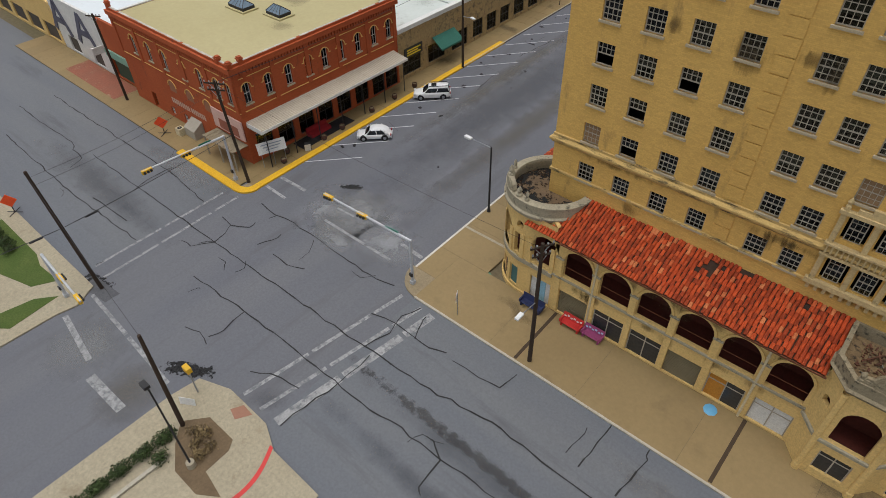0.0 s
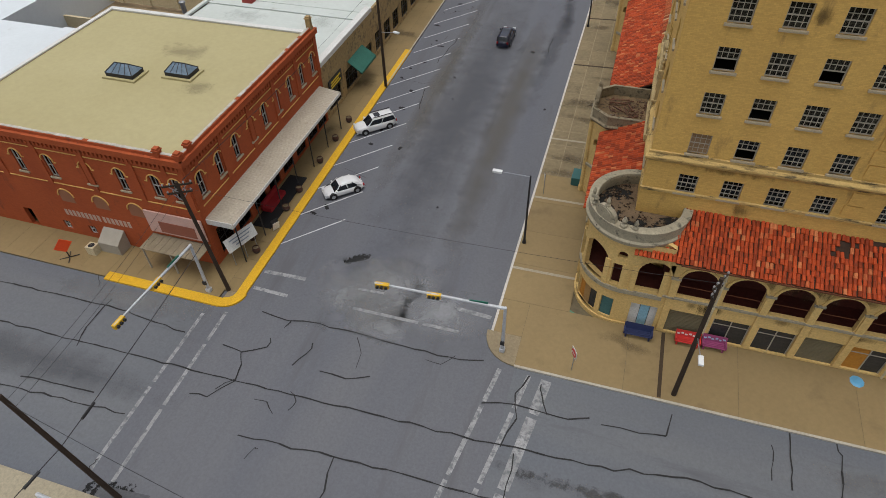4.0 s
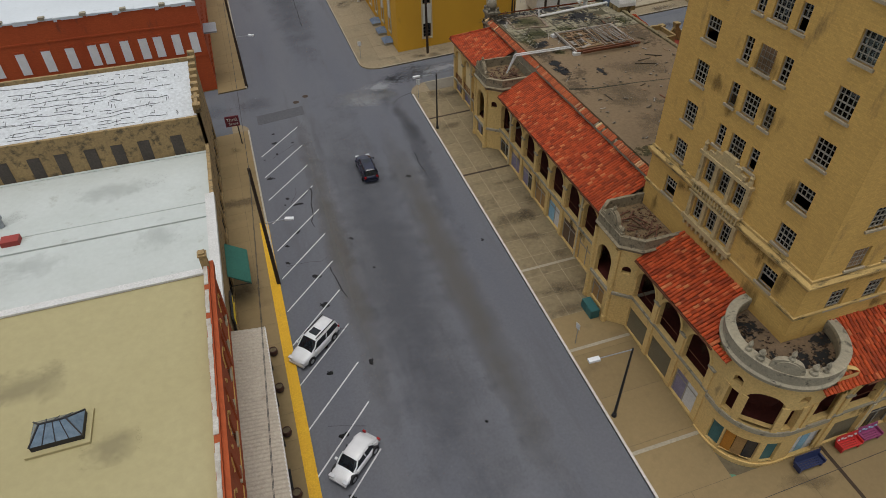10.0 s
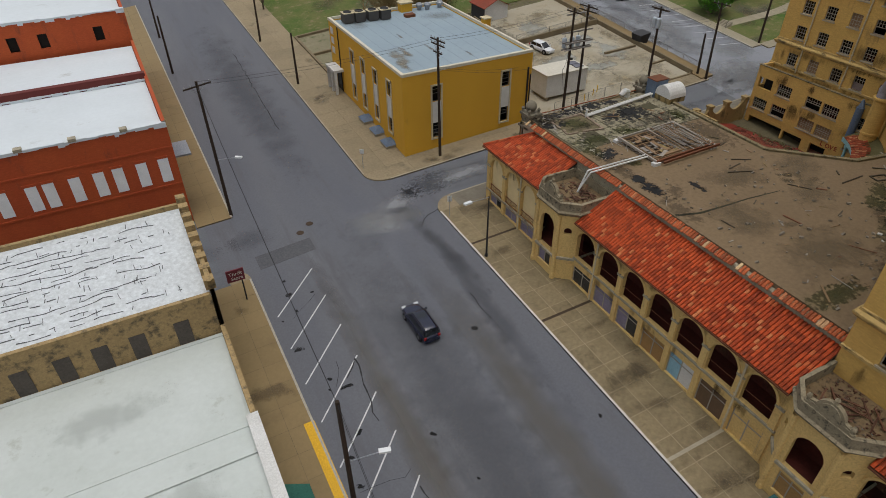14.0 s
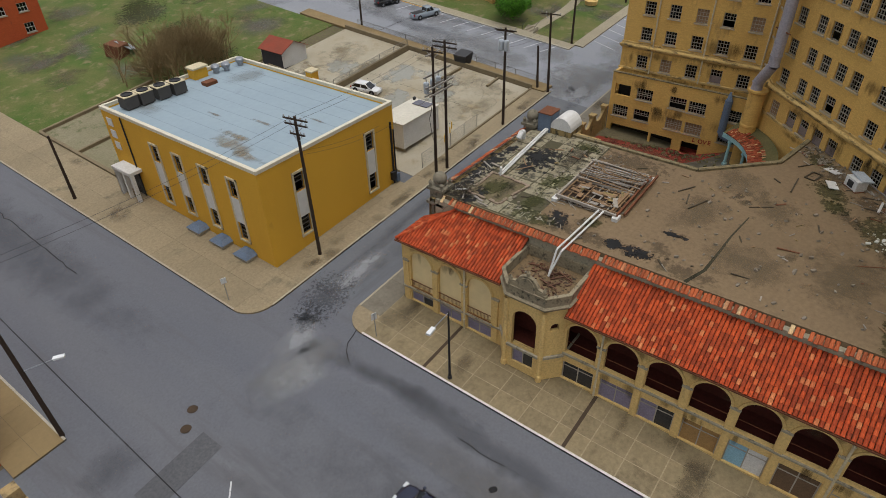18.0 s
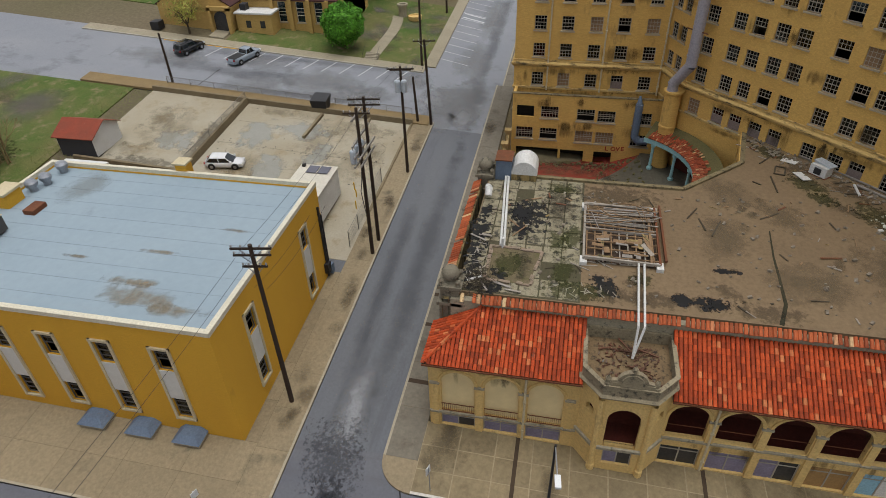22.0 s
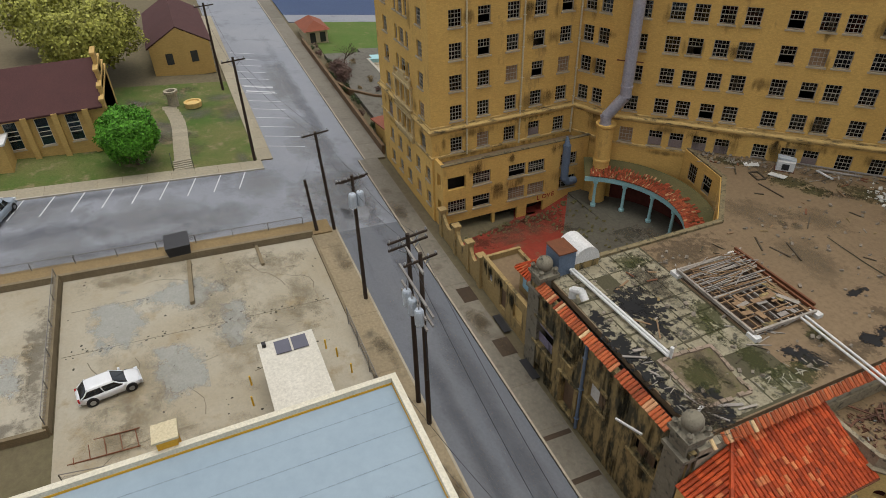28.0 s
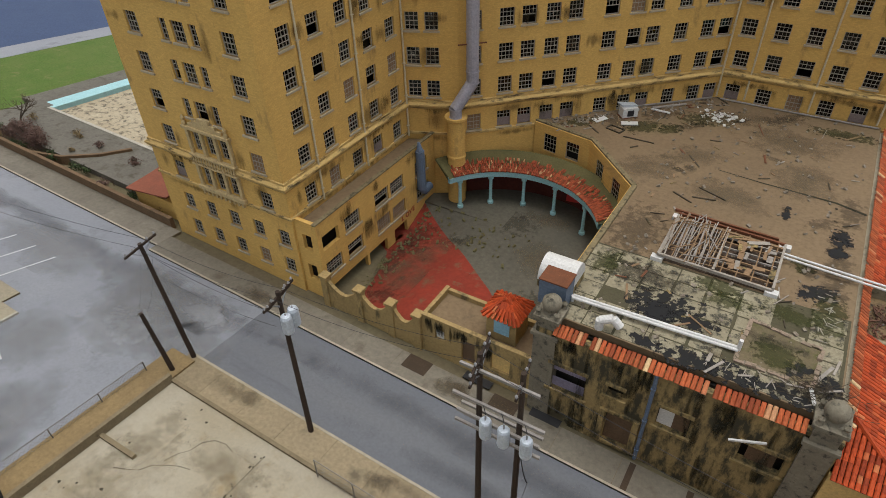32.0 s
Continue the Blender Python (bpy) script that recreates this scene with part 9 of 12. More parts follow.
ORANGE = plain("fluorescent_orange", (0.85, 0.09, 0.02), 0.6)
for x, y in ((-69.2, 27.1), (-68.1, 8.8)):
    z = gs(x, y)
    o = thing("roadwork_sign", (x, y, z), "orange diamond roadwork sign on a spring stand", "road sign", "roadwork signs")
    part("panel", Mesh().obox(pose(x, y, z + 1.5, 0, 0, 60) @ Matrix.Rotation(radians(45), 4, "Y"), 1.15, 0.03, 1.15), ORANGE, o)
    part("stand", Mesh().beam((x - 0.7, y - 0.5, z), (x + 0.7, y + 0.5, z + 0.08), 0.06).beam((x - 0.5, y + 0.7, z), (x + 0.5, y - 0.7, z + 0.08), 0.06).cyl((x, y, z), (x, y, z + 0.75), 0.05), BLACK, o)


def bench(x, y, w, mat, label, pattern=None):
    z = gs(x, y)
    b = thing("bench", (x, y, z), label, "bench", "pavement benches")
    for sx in (-1, 1):
        part("leg", Mesh().box(x + sx * (w / 2 - 0.2) - 0.06, y - 0.3, z, x + sx * (w / 2 - 0.2) + 0.06, y + 0.3, z + 0.42), mat, b)
        part("armrest", Mesh().box(x + sx * (w / 2 - 0.05) - 0.06, y - 0.32, z + 0.42, x + sx * (w / 2 - 0.05) + 0.06, y + 0.3, z + 0.7), mat, b)
    for k in range(4):
        part("seat_slat", Mesh().box(x - w / 2, y - 0.34 + k * 0.16, z + 0.42, x + w / 2, y - 0.21 + k * 0.16, z + 0.47), mat, b)
    part("backrest", Mesh().obox(pose(x, y + 0.36, z + 0.75, -12, 0, 0), w, 0.06, 0.6), mat, b)
    if pattern:
        pm = Mesh()
        for k in range(6):
            pm.obox(pose(x - w / 2 + 0.2 + k * w / 6.5, y + 0.32, z + 0.72 + 0.1 * (k % 2), -12, 0, 0), 0.18, 0.07, 0.12)
        part("painted_motif", pm, pattern, b)


bench(-18.5, 32.0, 2.2, plain("navy_paint", (0.02, 0.03, 0.09), 0.5), "navy blue painted slatted bench by the arcade")
bench(-14.75, 32.3, 1.9, REDP, "bright red painted slatted bench by the arcade", WHITE)
bench(-12.8, 32.4, 1.8, plain("magenta_paint", (0.30, 0.06, 0.16), 0.5), "bench painted in red, white and blue by the arcade", plain("pale_blue_motif", (0.35, 0.5, 0.65), 0.6))


def barrel_planter(x, y):
    z = gs(x, y)
    b = thing("barrel_planter", (x, y, z), "dark wooden half-barrel planter on the pavement", "planter", "barrel planters")
    part("barrel", Mesh().lathe(x, y, [(0.26, z), (0.36, z + 0.3), (0.32, z + 0.6), (0.27, z + 0.6), (0.27, z + 0.5)], 12), plain("dark_barrel_wood", (0.075, 0.035, 0.025), 0.8), b)
    part("hoop", Mesh().lathe(x, y, [(0.35, z + 0.17), (0.37, z + 0.2), (0.365, z + 0.24)], 12), BLACK, b)
    part("soil", Mesh().lathe(x, y, [(0.27, z + 0.52), (0.0, z + 0.56)], 12), JOINT, b)


for y in (32.4, 38.4, 41.3, 46.3, 50.4, 54.2, 33.8):
    barrel_planter(-52.7 if y != 33.8 else -53.9, y)
bd_ = thing("notice_board", (-52.9, 33, 0.2), "white notice board on thin posts at the kerb", "sign")
part("panel", Mesh().obox(pose(-53.3, 31.6, 2.6, -20, 0, 70), 3.2, 0.06, 1.3), WHITE, bd_)
for x, y in ((-53.7, 30.4), (-53.2, 31.6), (-52.9, 32.9)):
    part("post", Mesh().cyl((x, y, gs(x, y)), (x, y, 2.4), 0.035, n=6), ZINC, bd_)
lbm = Mesh()
for k in range(3):
    lbm.obox(pose(-53.27 + 0.0, 31.6, 2.6, -20, 0, 70) @ Matrix.Translation((0, -0.04, 0.35 - 0.3 * k)), 2.4 - 0.5 * k, 0.02, 0.1)
part("writing_bars", lbm, plain("grey_ink", (0.25, 0.28, 0.33), 0.7), bd_)
af = thing("sandwich_board", (-52.4, 35.6, 0.2), "black and white sandwich board on the pavement", "sign")
part("front", Mesh().obox(pose(-52.3, 35.6, 0.75, 15, 0, 60), 0.7, 0.04, 1.1), WHITE, af)
part("back", Mesh().obox(pose(-52.5, 35.8, 0.75, -15, 0, 60), 0.7, 0.04, 1.1), BLACK, af)
mat_ = thing("dark_carpet", (-54.2, 39.5, 0.2), "dark mat on the pavement under the canopy", "mat")
part("mat", Mesh().prism([(-54.9, 35.5), (-52.9, 35.5), (-52.9, 43.5), (-54.9, 43.5)], lambda x, y: G(x, y) + 0.15, lambda x, y: G(x, y) + 0.18), plain("black_rubber", (0.012, 0.012, 0.013), 0.8), mat_)
rs_ = thing("red_settee", (-54.2, 39.0, 0.3), "red upholstered settee under the shop canopy", "settee")
part("seat", Mesh().box(-54.7, 37.6, 0.35, -53.9, 40.6, 0.85), plain("red_upholstery", (0.30, 0.01, 0.015), 0.8), rs_)
part("backrest", Mesh().box(-54.95, 37.6, 0.35, -54.7, 40.6, 1.35), plain("red_upholstery", (0.30, 0.01, 0.015), 0.8), rs_)
gb = thing("green_mat", (-24.2, 32.9, 0.3), "faded green mat at the turret door", "mat")
part("mat", Mesh().lathe(-24.2, 32.4, [(0.9, 0.33), (0.0, 0.35)], 14), plain("faded_green_cloth", (0.10, 0.24, 0.15), 0.9), gb)
gd = thing("green_cabinet", (-26.0, 49.6, 0.9), "dark teal painted cabinet at the pavilion door", "cabinet")
part("body", Mesh().box(-26.4, 48.9, gs(-26, 49.5), -25.6, 50.6, gs(-26, 49.5) + 0.9), plain("dark_teal_metal", (0.03, 0.12, 0.12), 0.5), gd)
part("door", Mesh().box(-26.44, 49.0, gs(-26, 49.5) + 0.08, -26.4, 49.72, gs(-26, 49.5) + 0.82), plain("teal_door", (0.05, 0.17, 0.17), 0.5), gd)
hyd = thing("blue_tarp", (-2.2, 32.2, 0.4), "small light blue tarpaulin on the pavement", "tarpaulin")
part("cloth", Mesh().lathe(-2.6, 32.2, [(0.7, 0.36), (0.4, 0.5), (0.0, 0.55)], 9), plain("light_blue_tarp", (0.12, 0.38, 0.62), 0.5), hyd)

# ---- vehicles ----
TYRE = plain("tyre_rubber", (0.015, 0.015, 0.016), 0.85)
RIM = plain("alloy", (0.45, 0.46, 0.48), 0.3, 0.8)
CARGLASS = surf("tinted_car_glass", (0.012, 0.016, 0.02), (0.02, 0.025, 0.03), 0.06, 2.0, 4.0, 0.0, spec=0.6)


def paint(name, c, rough=0.25):
    m = plain(name, c, rough)
    m.node_tree.nodes["Principled BSDF"].inputs["Coat Weight"].default_value = 0.6
    return m


def car(x, y, heading, body, colour, label, L=4.5, W=1.78, H=1.48, style="hatch"):
    """x along the car. Stations give half width, sill, belt."""
    v = thing("car" if style != "pickup" else "pickup_truck", (0, 0, 0), label, "car" if style != "pickup" else "pickup", "parked cars")
    belt = (0.56 if style == "beetle" else 0.60) * H
    n, k = 25, 14
    rings = []
    for i in range(n):
        f = i / (n - 1)
        xx = -L / 2 + L * f
        e = abs(2 * f - 1)
        hw = W / 2 * (1 - 0.30 * e ** 7 - 0.05 * e ** 2)
        if style == "beetle":
            top = belt * (0.58 + 0.42 * (1 - e ** 3.2) ** 0.55)
        elif style == "pickup":
            top = belt * (0.93 if f > 0.68 else 1.0) * (1 - 0.14 * e ** 16)
        else:
            nose = max(0.0, (f - 0.66) / 0.34)
            top = belt * (1 - 0.10 * nose - 0.20 * nose ** 6) * (1 - 0.10 * max(0.0, 1 - f / 0.08) ** 2)
        bot = 0.22 + 0.12 * e ** 10
        h = top - bot
        half = [(0.88, 0.0), (0.98, 0.16), (1.0, 0.42), (0.985, 0.68), (0.93, 0.88), (0.78, 0.97), (0.36, 1.02)]
        rings.append([(xx, -hw * u, bot + h * w) for u, w in half] + [(xx, hw * u, bot + h * w) for u, w in reversed(half)])
    faces = [(i * k + j, i * k + (j + 1) % k, (i + 1) * k + (j + 1) % k, (i + 1) * k + j) for i in range(n - 1) for j in range(k)]
    faces += [tuple(range(k - 1, -1, -1)), tuple((n - 1) * k + j for j in range(k))]
    part("body", Mesh().add([p for r in rings for p in r], faces), colour, v, smooth=True)
    if style == "pickup":
        a0, a1, b0, b1 = -0.05 * L, 0.27 * L, 0.0, 0.17 * L
    elif style == "beetle":
        a0, a1, b0, b1 = -0.43 * L, 0.27 * L, -0.21 * L, 0.09 * L
    elif style == "suv":
        a0, a1, b0, b1 = -0.48 * L, 0.25 * L, -0.43 * L, 0.07 * L
    else:
        a0, a1, b0, b1 = -0.46 * L, 0.28 * L, -0.32 * L, 0.06 * L
    w0, w1 = W * 0.44, W * 0.34
    zb = belt - 0.05
    arch = [(1.0, 0.0), (0.95, 0.36), (0.88, 0.72), (0.80, 0.90), (0.64, 0.975), (0.32, 1.0)]
    cols = len(arch) * 2
    stations = []
    for i in range(19):
        f = i / 18
        xx = a0 + (a1 - a0) * f
        if style == "beetle":
            lift = max(0.0, 1 - abs(2 * f - 0.98) ** 2.3) ** 0.72
        else:
            rear, fore = (xx - a0) / max(0.05, b0 - a0), (a1 - xx) / (a1 - b1)
            lift = min(1.0, max(0.0, rear)) ** 0.75 * min(1.0, max(0.0, fore)) ** 0.85 * (1 - 0.04 * (2 * f - 1) ** 2)
        wide = w0 * (1 - 0.10 * abs(2 * f - 1) ** 4)
        stations.append([(xx, -wide * u, zb + (H - zb) * w * lift) for u, w in arch] + [(xx, wide * u, zb + (H - zb) * w * lift) for u, w in reversed(arch)])
    spots = [p for r in stations for p in r]
    roof, glazed = [], []
    for i in range(18):
        mid = (stations[i][0][0] + stations[i + 1][0][0]) / 2
        for j in range(cols - 1):
            q_ = (i * cols + j, i * cols + j + 1, (i + 1) * cols + j + 1, (i + 1) * cols + j)
            (roof if style == "beetle" and (mid < -0.33 * L or mid < -0.24 * L and 1 < j < cols - 3) or 3 <= j <= cols - 5 and b0 - 0.05 <= mid <= b1 + 0.05 or j in (2, cols - 4) and b0 <= mid <= b1 else glazed).append(q_)
    part("glazing", Mesh().add(spots, glazed), CARGLASS, v, "dark tinted glazing", smooth=True)
    part("roof", Mesh().add(spots, roof), colour, v, smooth=True)
    for s in (-1, 1):
        pl = Mesh()
        for p, q_ in ((a0 + 0.04, b0), (a1 - 0.06, b1), ((a0 + a1) / 2, (b0 + b1) / 2)):
            pl.beam((p, s * (w0 * 0.94), zb + 0.02), ((p + q_) / 2, s * w0 * 0.955, zb + 0.36 * (H - zb)), 0.09, 0.05)
            pl.beam(((p + q_) / 2, s * w0 * 0.955, zb + 0.36 * (H - zb)), (q_, s * w0 * 0.82, zb + 0.9 * (H - zb)), 0.09, 0.05)
        part("pillar", pl, colour, v)
        part("mirror", Mesh().box(a1 - 0.35, s * (W / 2 + 0.09) - 0.09, belt - 0.02, a1 - 0.18, s * (W / 2 + 0.09) + 0.09, belt + 0.14), colour, v)
        part("headlight", Mesh().box(L / 2 - 0.28, s * W * 0.33 - 0.2, belt * 0.66, L / 2 - 0.02, s * W * 0.33 + 0.2, belt * 0.82), plain("lamp_glass", (0.6, 0.62, 0.64), 0.15), v)
        part("tail_light", Mesh().box(-L / 2 + 0.0, s * W * 0.36 - 0.12, belt * 0.68, -L / 2 + 0.12, s * W * 0.36 + 0.12, belt * 0.92), plain("red_lens", (0.35, 0.01, 0.01), 0.2), v)
        for fx in (-0.3, 0.31):
            part("wheel_arch", Mesh().cyl((L * fx, s * (W / 2 - 0.3), 0.36), (L * fx, s * (W / 2 - 0.004), 0.36), 0.41, n=20), BLACK, v)
            wh = part("wheel", Mesh().cyl((L * fx, s * (W / 2 - 0.2), 0.33), (L * fx, s * (W / 2 + 0.012), 0.33), 0.33, n=18), TYRE, v)
            part("rim", Mesh().cyl((L * fx, s * (W / 2 - 0.1), 0.33), (L * fx, s * (W / 2 + 0.02), 0.33), 0.21, 0.2, 12), RIM, wh)
    part("bumper", Mesh().box(L / 2 - 0.12, -W * 0.4, 0.3, L / 2 + 0.03, W * 0.4, 0.5), colour, v)
    part("bumper", Mesh().box(-L / 2 - 0.03, -W * 0.4, 0.3, -L / 2 + 0.12, W * 0.4, 0.5), colour, v)
    if style == "suv":
        part("roof_rail", Mesh().box(b0, -w1, H, b1, -w1 + 0.06, H + 0.07).box(b0, w1 - 0.06, H, b1, w1, H + 0.07), BLACK, v)
        part("sunroof", Mesh().box(b1 - 0.95, -0.4, H, b1 - 0.3, 0.4, H + 0.012), CARGLASS, v)
    if style == "pickup":
        part("load_bed", Mesh().box(-L / 2 + 0.12, -W * 0.4, belt - 0.02, -0.08 * L, W * 0.4, belt + 0.02), BLACK, v)
    z = gs(x, y) - 0.15
    c, s = math.cos(radians(heading)), math.sin(radians(heading))
    dx = (G(x + c, y + s) - G(x - c, y - s)) / 2
    v.matrix_basis = Matrix.Translation((x, y, z)) @ Matrix.Rotation(radians(heading), 4, "Z") @ Matrix.Rotation(-math.atan(dx), 4, "Y")
    return v


WCAR, BCAR = paint("white_car_paint", (0.72, 0.73, 0.74)), paint("midnight_blue_paint", (0.012, 0.016, 0.04))
car(-48.4, 42.6, 221, None, WCAR, "small white rounded two-door car parked at an angle", 4.1, 1.75, 1.5, "beetle")
car(-49.3, 53.9, 221, None, WCAR, "white sport utility car with roof rails parked at an angle", 4.75, 1.85, 1.72, "suv")
car(-39.4, 77.0, 90, None, BCAR, "dark blue sport utility car on the roadway", 4.7, 1.85, 1.68, "suv")
car(4.6, 121.6, -78, None, WCAR, "white five-door hatchback parked on the concrete lot", 4.3, 1.8, 1.5, "hatch")
car(31.4, 140.2, -20, None, paint("black_car_paint", (0.012, 0.012, 0.014)), "black sport utility car parked by the church", 4.7, 1.85, 1.75, "suv")
car(31.0, 131.3, -20, None, paint("silver_blue_paint", (0.28, 0.33, 0.38)), "silver-blue pickup truck parked by the church", 5.4, 1.9, 1.8, "pickup")
car(-122, 36, 15, None, paint("red_car_paint", (0.35, 0.015, 0.015)), "red car parked beyond the shops", 4.5, 1.8, 1.5, "hatch")


# ---- wreckage on the terrace deck ----
db = random.Random(21)
DZ = DECK_Z
BLEACH = surf("bleached_timber", (0.42, 0.385, 0.33), (0.24, 0.205, 0.165), 0.85, 1.0, 9.0, 0.2)


def blob(cx, cy, rx, ry, z, seed, n=26):
    """An uneven flat patch."""
    r = random.Random(seed)
    ph = [r.uniform(0, 6.28) for _ in range(4)]
    pts = []
    for k in range(n):
        a = 2 * math.pi * k / n
        s = 1 + 0.22 * math.sin(2 * a + ph[0]) + 0.16 * math.sin(3 * a + ph[1]) + 0.12 * math.sin(5 * a + ph[2]) + 0.1 * math.sin(9 * a + ph[3])
        pts.append((cx + rx * s * math.cos(a), cy + ry * s * math.sin(a), z))
    return Mesh().add(pts + [(cx, cy, z)], [(k, (k + 1) % n, n) for k in range(n)])


PALED = surf("pale_deck_paving", (0.36, 0.325, 0.225), (0.22, 0.19, 0.12), 0.9, 0.7, 5.0, 0.3, dirt=(0.045, 0.043, 0.032), dirt_at=0.49)
STAIN = surf("damp_stain", (0.075, 0.058, 0.036), (0.055, 0.043, 0.028), 0.8, 0.8, 6.0, 0.2)
for x, y, rx, ry, mat, turn in (
    (-9.5, 86.0, 2.5, 1.7, S_SOOT, 10), (-9.0, 86.6, 1.3, 1.0, S_BLACK, 0), (-11.4, 86.4, 1.6, 0.8, S_SOOT, 0), (-12.4, 89.5, 2.4, 0.9, S_SOOT, 0), (-14.6, 89.4, 1.8, 0.9, S_SOOT, 0), (-17.0, 89.4, 2.2, 0.7, S_SOOT, 0), (-19.0, 88.2, 0.8, 1.4, S_SOOT, 0), (-9.3, 89.4, 1.2, 0.5, S_BLACK, 0), (-8, 83.5, 3.0, 1.6, S_DAMP, 0), (-17.6, 80.0, 1.4, 0.9, S_BLACK, 20), (-18.3, 72.8, 0.8, 1.0, S_BLACK, 0), (-16.9, 71.8, 1.3, 0.8, S_DAMP, 30),
    (-18.4, 82.0, 1.1, 2.4, S_MOSS, 0), (-11.9, 82.4, 1.7, 0.9, S_MOSS, 0), (-13.0, 83.4, 1.6, 0.8, S_MOSS, 0), (-4.9, 83.4, 1.0, 1.4, S_MOSS, 0), (-16.4, 82.8, 1.8, 0.9, S_MOSS, 0), (-6.0, 58.5, 3.0, 1.6, S_MOSS, 30), (-1.0, 63.0, 2.0, 1.2, S_MOSS, 45), (-17, 56.2, 3.0, 1.0, S_MOSS, 0),
    (-13, 60, 5.0, 3.2, S_MUD, 10), (-10, 71, 4.0, 2.2, S_MUD, 0), (-15, 66, 2.6, 3.4, S_MUD, 0), (-6.5, 66, 3.0, 2.4, S_MUD, 30), (-18.6, 69.5, 1.0, 2.6, S_DAMP, 0), (-5.5, 79, 2.0, 4.0, S_DAMP, 0), (-9.5, 56.6, 5.0, 1.6, S_MUD, 20), (-3, 70, 4.0, 2.5, S_MUD, 40), (-18.4, 77, 1.0, 5.0, S_DAMP, 0), (-7.0, 83.5, 2.2, 1.6, S_DAMP, 0),
):
    stain(x, y, rx, ry, mat, DZ, deck, turn, "moss_patch" if mat is S_MOSS else "deck_stain", lift=0.006)
for k in range(12):
    x, y = db.uniform(-19.2, -5), db.uniform(54.5, 88.5)
    stain(x, y, db.uniform(0.3, 1.1), db.uniform(0.3, 1.1), db.choice((S_DAMP, S_DAMP, S_BLACK, S_MUD, S_MOSS)), DZ, deck, db.uniform(0, 90), "deck_stain", lift=0.008)
part("paving_bed", Mesh().box(-19.6, 81.6, DZ - 0.02, -3.5, 89.9, DZ + 0.004), surf("weedy_paving_bed", (0.095, 0.08, 0.05), (0.065, 0.065, 0.03), 0.95, 0.8, 6.0, 0.5), deck, "dark weedy joints between deck paving")
pv_ = Mesh()
for i in range(8):
    for j in range(6):
        x, y = -19.5 + i * 2.0, 81.7 + j * 1.37
        if db.random() < 0.93:
            a, b = db.uniform(0.03, 0.12), db.uniform(0.03, 0.1)
            pv_.box(x + a, y + b, DZ - 0.01, x + 2.0 - b, y + 1.37 - a * 0.6, DZ + 0.012)
part("deck_paving", pv_, PALED, deck, "pale stained deck paving slabs", kind="stuff")
gut = Mesh()
gp = [(-8.7, 67.5), (-12.2, 67.9), (-14.4, 68.0), (-17.5, 68.2), (-19.6, 68.9)]
for k, (p, q_) in enumerate(zip(gp, gp[1:])):
    w = 0.05 + 0.025 * k
    d_ = (Vector(q_) - Vector(p)).normalized()
    s_ = Vector((-d_.y, d_.x))
    w2 = w + 0.025
    gut.add([(*(Vector(p) - s_ * w), DZ + 0.018), (*(Vector(q_) - s_ * w2), DZ + 0.018), (*(Vector(q_) + s_ * w2), DZ + 0.018), (*(Vector(p) + s_ * w), DZ + 0.018)], [(0, 1, 2, 3)])
part("overgrown_joint", gut, surf("weedy_joint", (0.03, 0.026, 0.016), (0.045, 0.045, 0.02), 0.95, 2.0, 9.0, 0.6), deck, "dark overgrown expansion joint")
wr = thing("collapsed_pergola", (-11, 77.7, DZ), "collapsed lattice pergola of bleached slats on rusty beams", "wreckage")
WX0, WX1, WY0, WY1 = -15.0, -7.7, 76.1, 81.5
for a, b, mt in (((WX0, WY0), (WX1, WY0), RUST), ((WX1, WY0), (WX1, WY1), BLEACH), ((WX0, WY1), (WX1, WY1), BLEACH), ((WX0, WY0), (WX0, WY1), BLEACH), ((-11.3, WY0), (-11.3, WY1), BLEACH), ((WX0 + 0.5, WY0 - 0.45), (WX1 + 0.4, WY0 - 0.4), RUST), ((WX0, WY0 + 0.6), (WX1, WY0 + 0.5), BOARD)):
    part("beam", Mesh().beam((*a, DZ + 0.35), (*b, DZ + 0.5), 0.16, 0.22), mt, wr)
# Dark underlay: the shadow below and between the slats, painted as a sheet.
part("charred_floor", Mesh().box(WX0 + 0.1, WY0 + 0.1, DZ, WX1 - 0.1, WY1 - 0.1, DZ + 0.05), surf("painted_slat_shade", (0.05, 0.035, 0.025), (0.09, 0.06, 0.04), 0.95, 0.9, 6.0, 0.4), wr, "black-brown sheet painted as the shade under the slats")
PIPEG = surf("bleached_lattice", (0.38, 0.35, 0.31), (0.20, 0.175, 0.15), 0.8, 1.4, 9.0, 0.1)
for k in range(30):
    x = -11.2 + 3.4 * (k + db.uniform(-0.6, 0.6)) / 30
    y0, y1 = WY0 + db.uniform(-0.3, 0.8), WY1 - db.uniform(-0.4, 1.6)
    part("slat", Mesh().beam((x + db.uniform(-0.25, 0.25), y0, DZ + 0.5 + db.uniform(0, 0.25)), (x + db.uniform(-0.25, 0.25), y1, DZ + 0.45 + db.uniform(0, 0.25)), db.uniform(0.05, 0.09), 0.06), db.choice((PIPEG, PIPEG, BLEACH, BOARD)), wr)
for k in range(9):
    y = WY0 + 0.4 + k * 0.58
    part("slat", Mesh().beam((-11.4, y + db.uniform(-0.2, 0.2), DZ + 0.42), (WX1 + 0.2, y + db.uniform(-0.3, 0.3), DZ + 0.44), 0.07, 0.07), BOARD, wr)
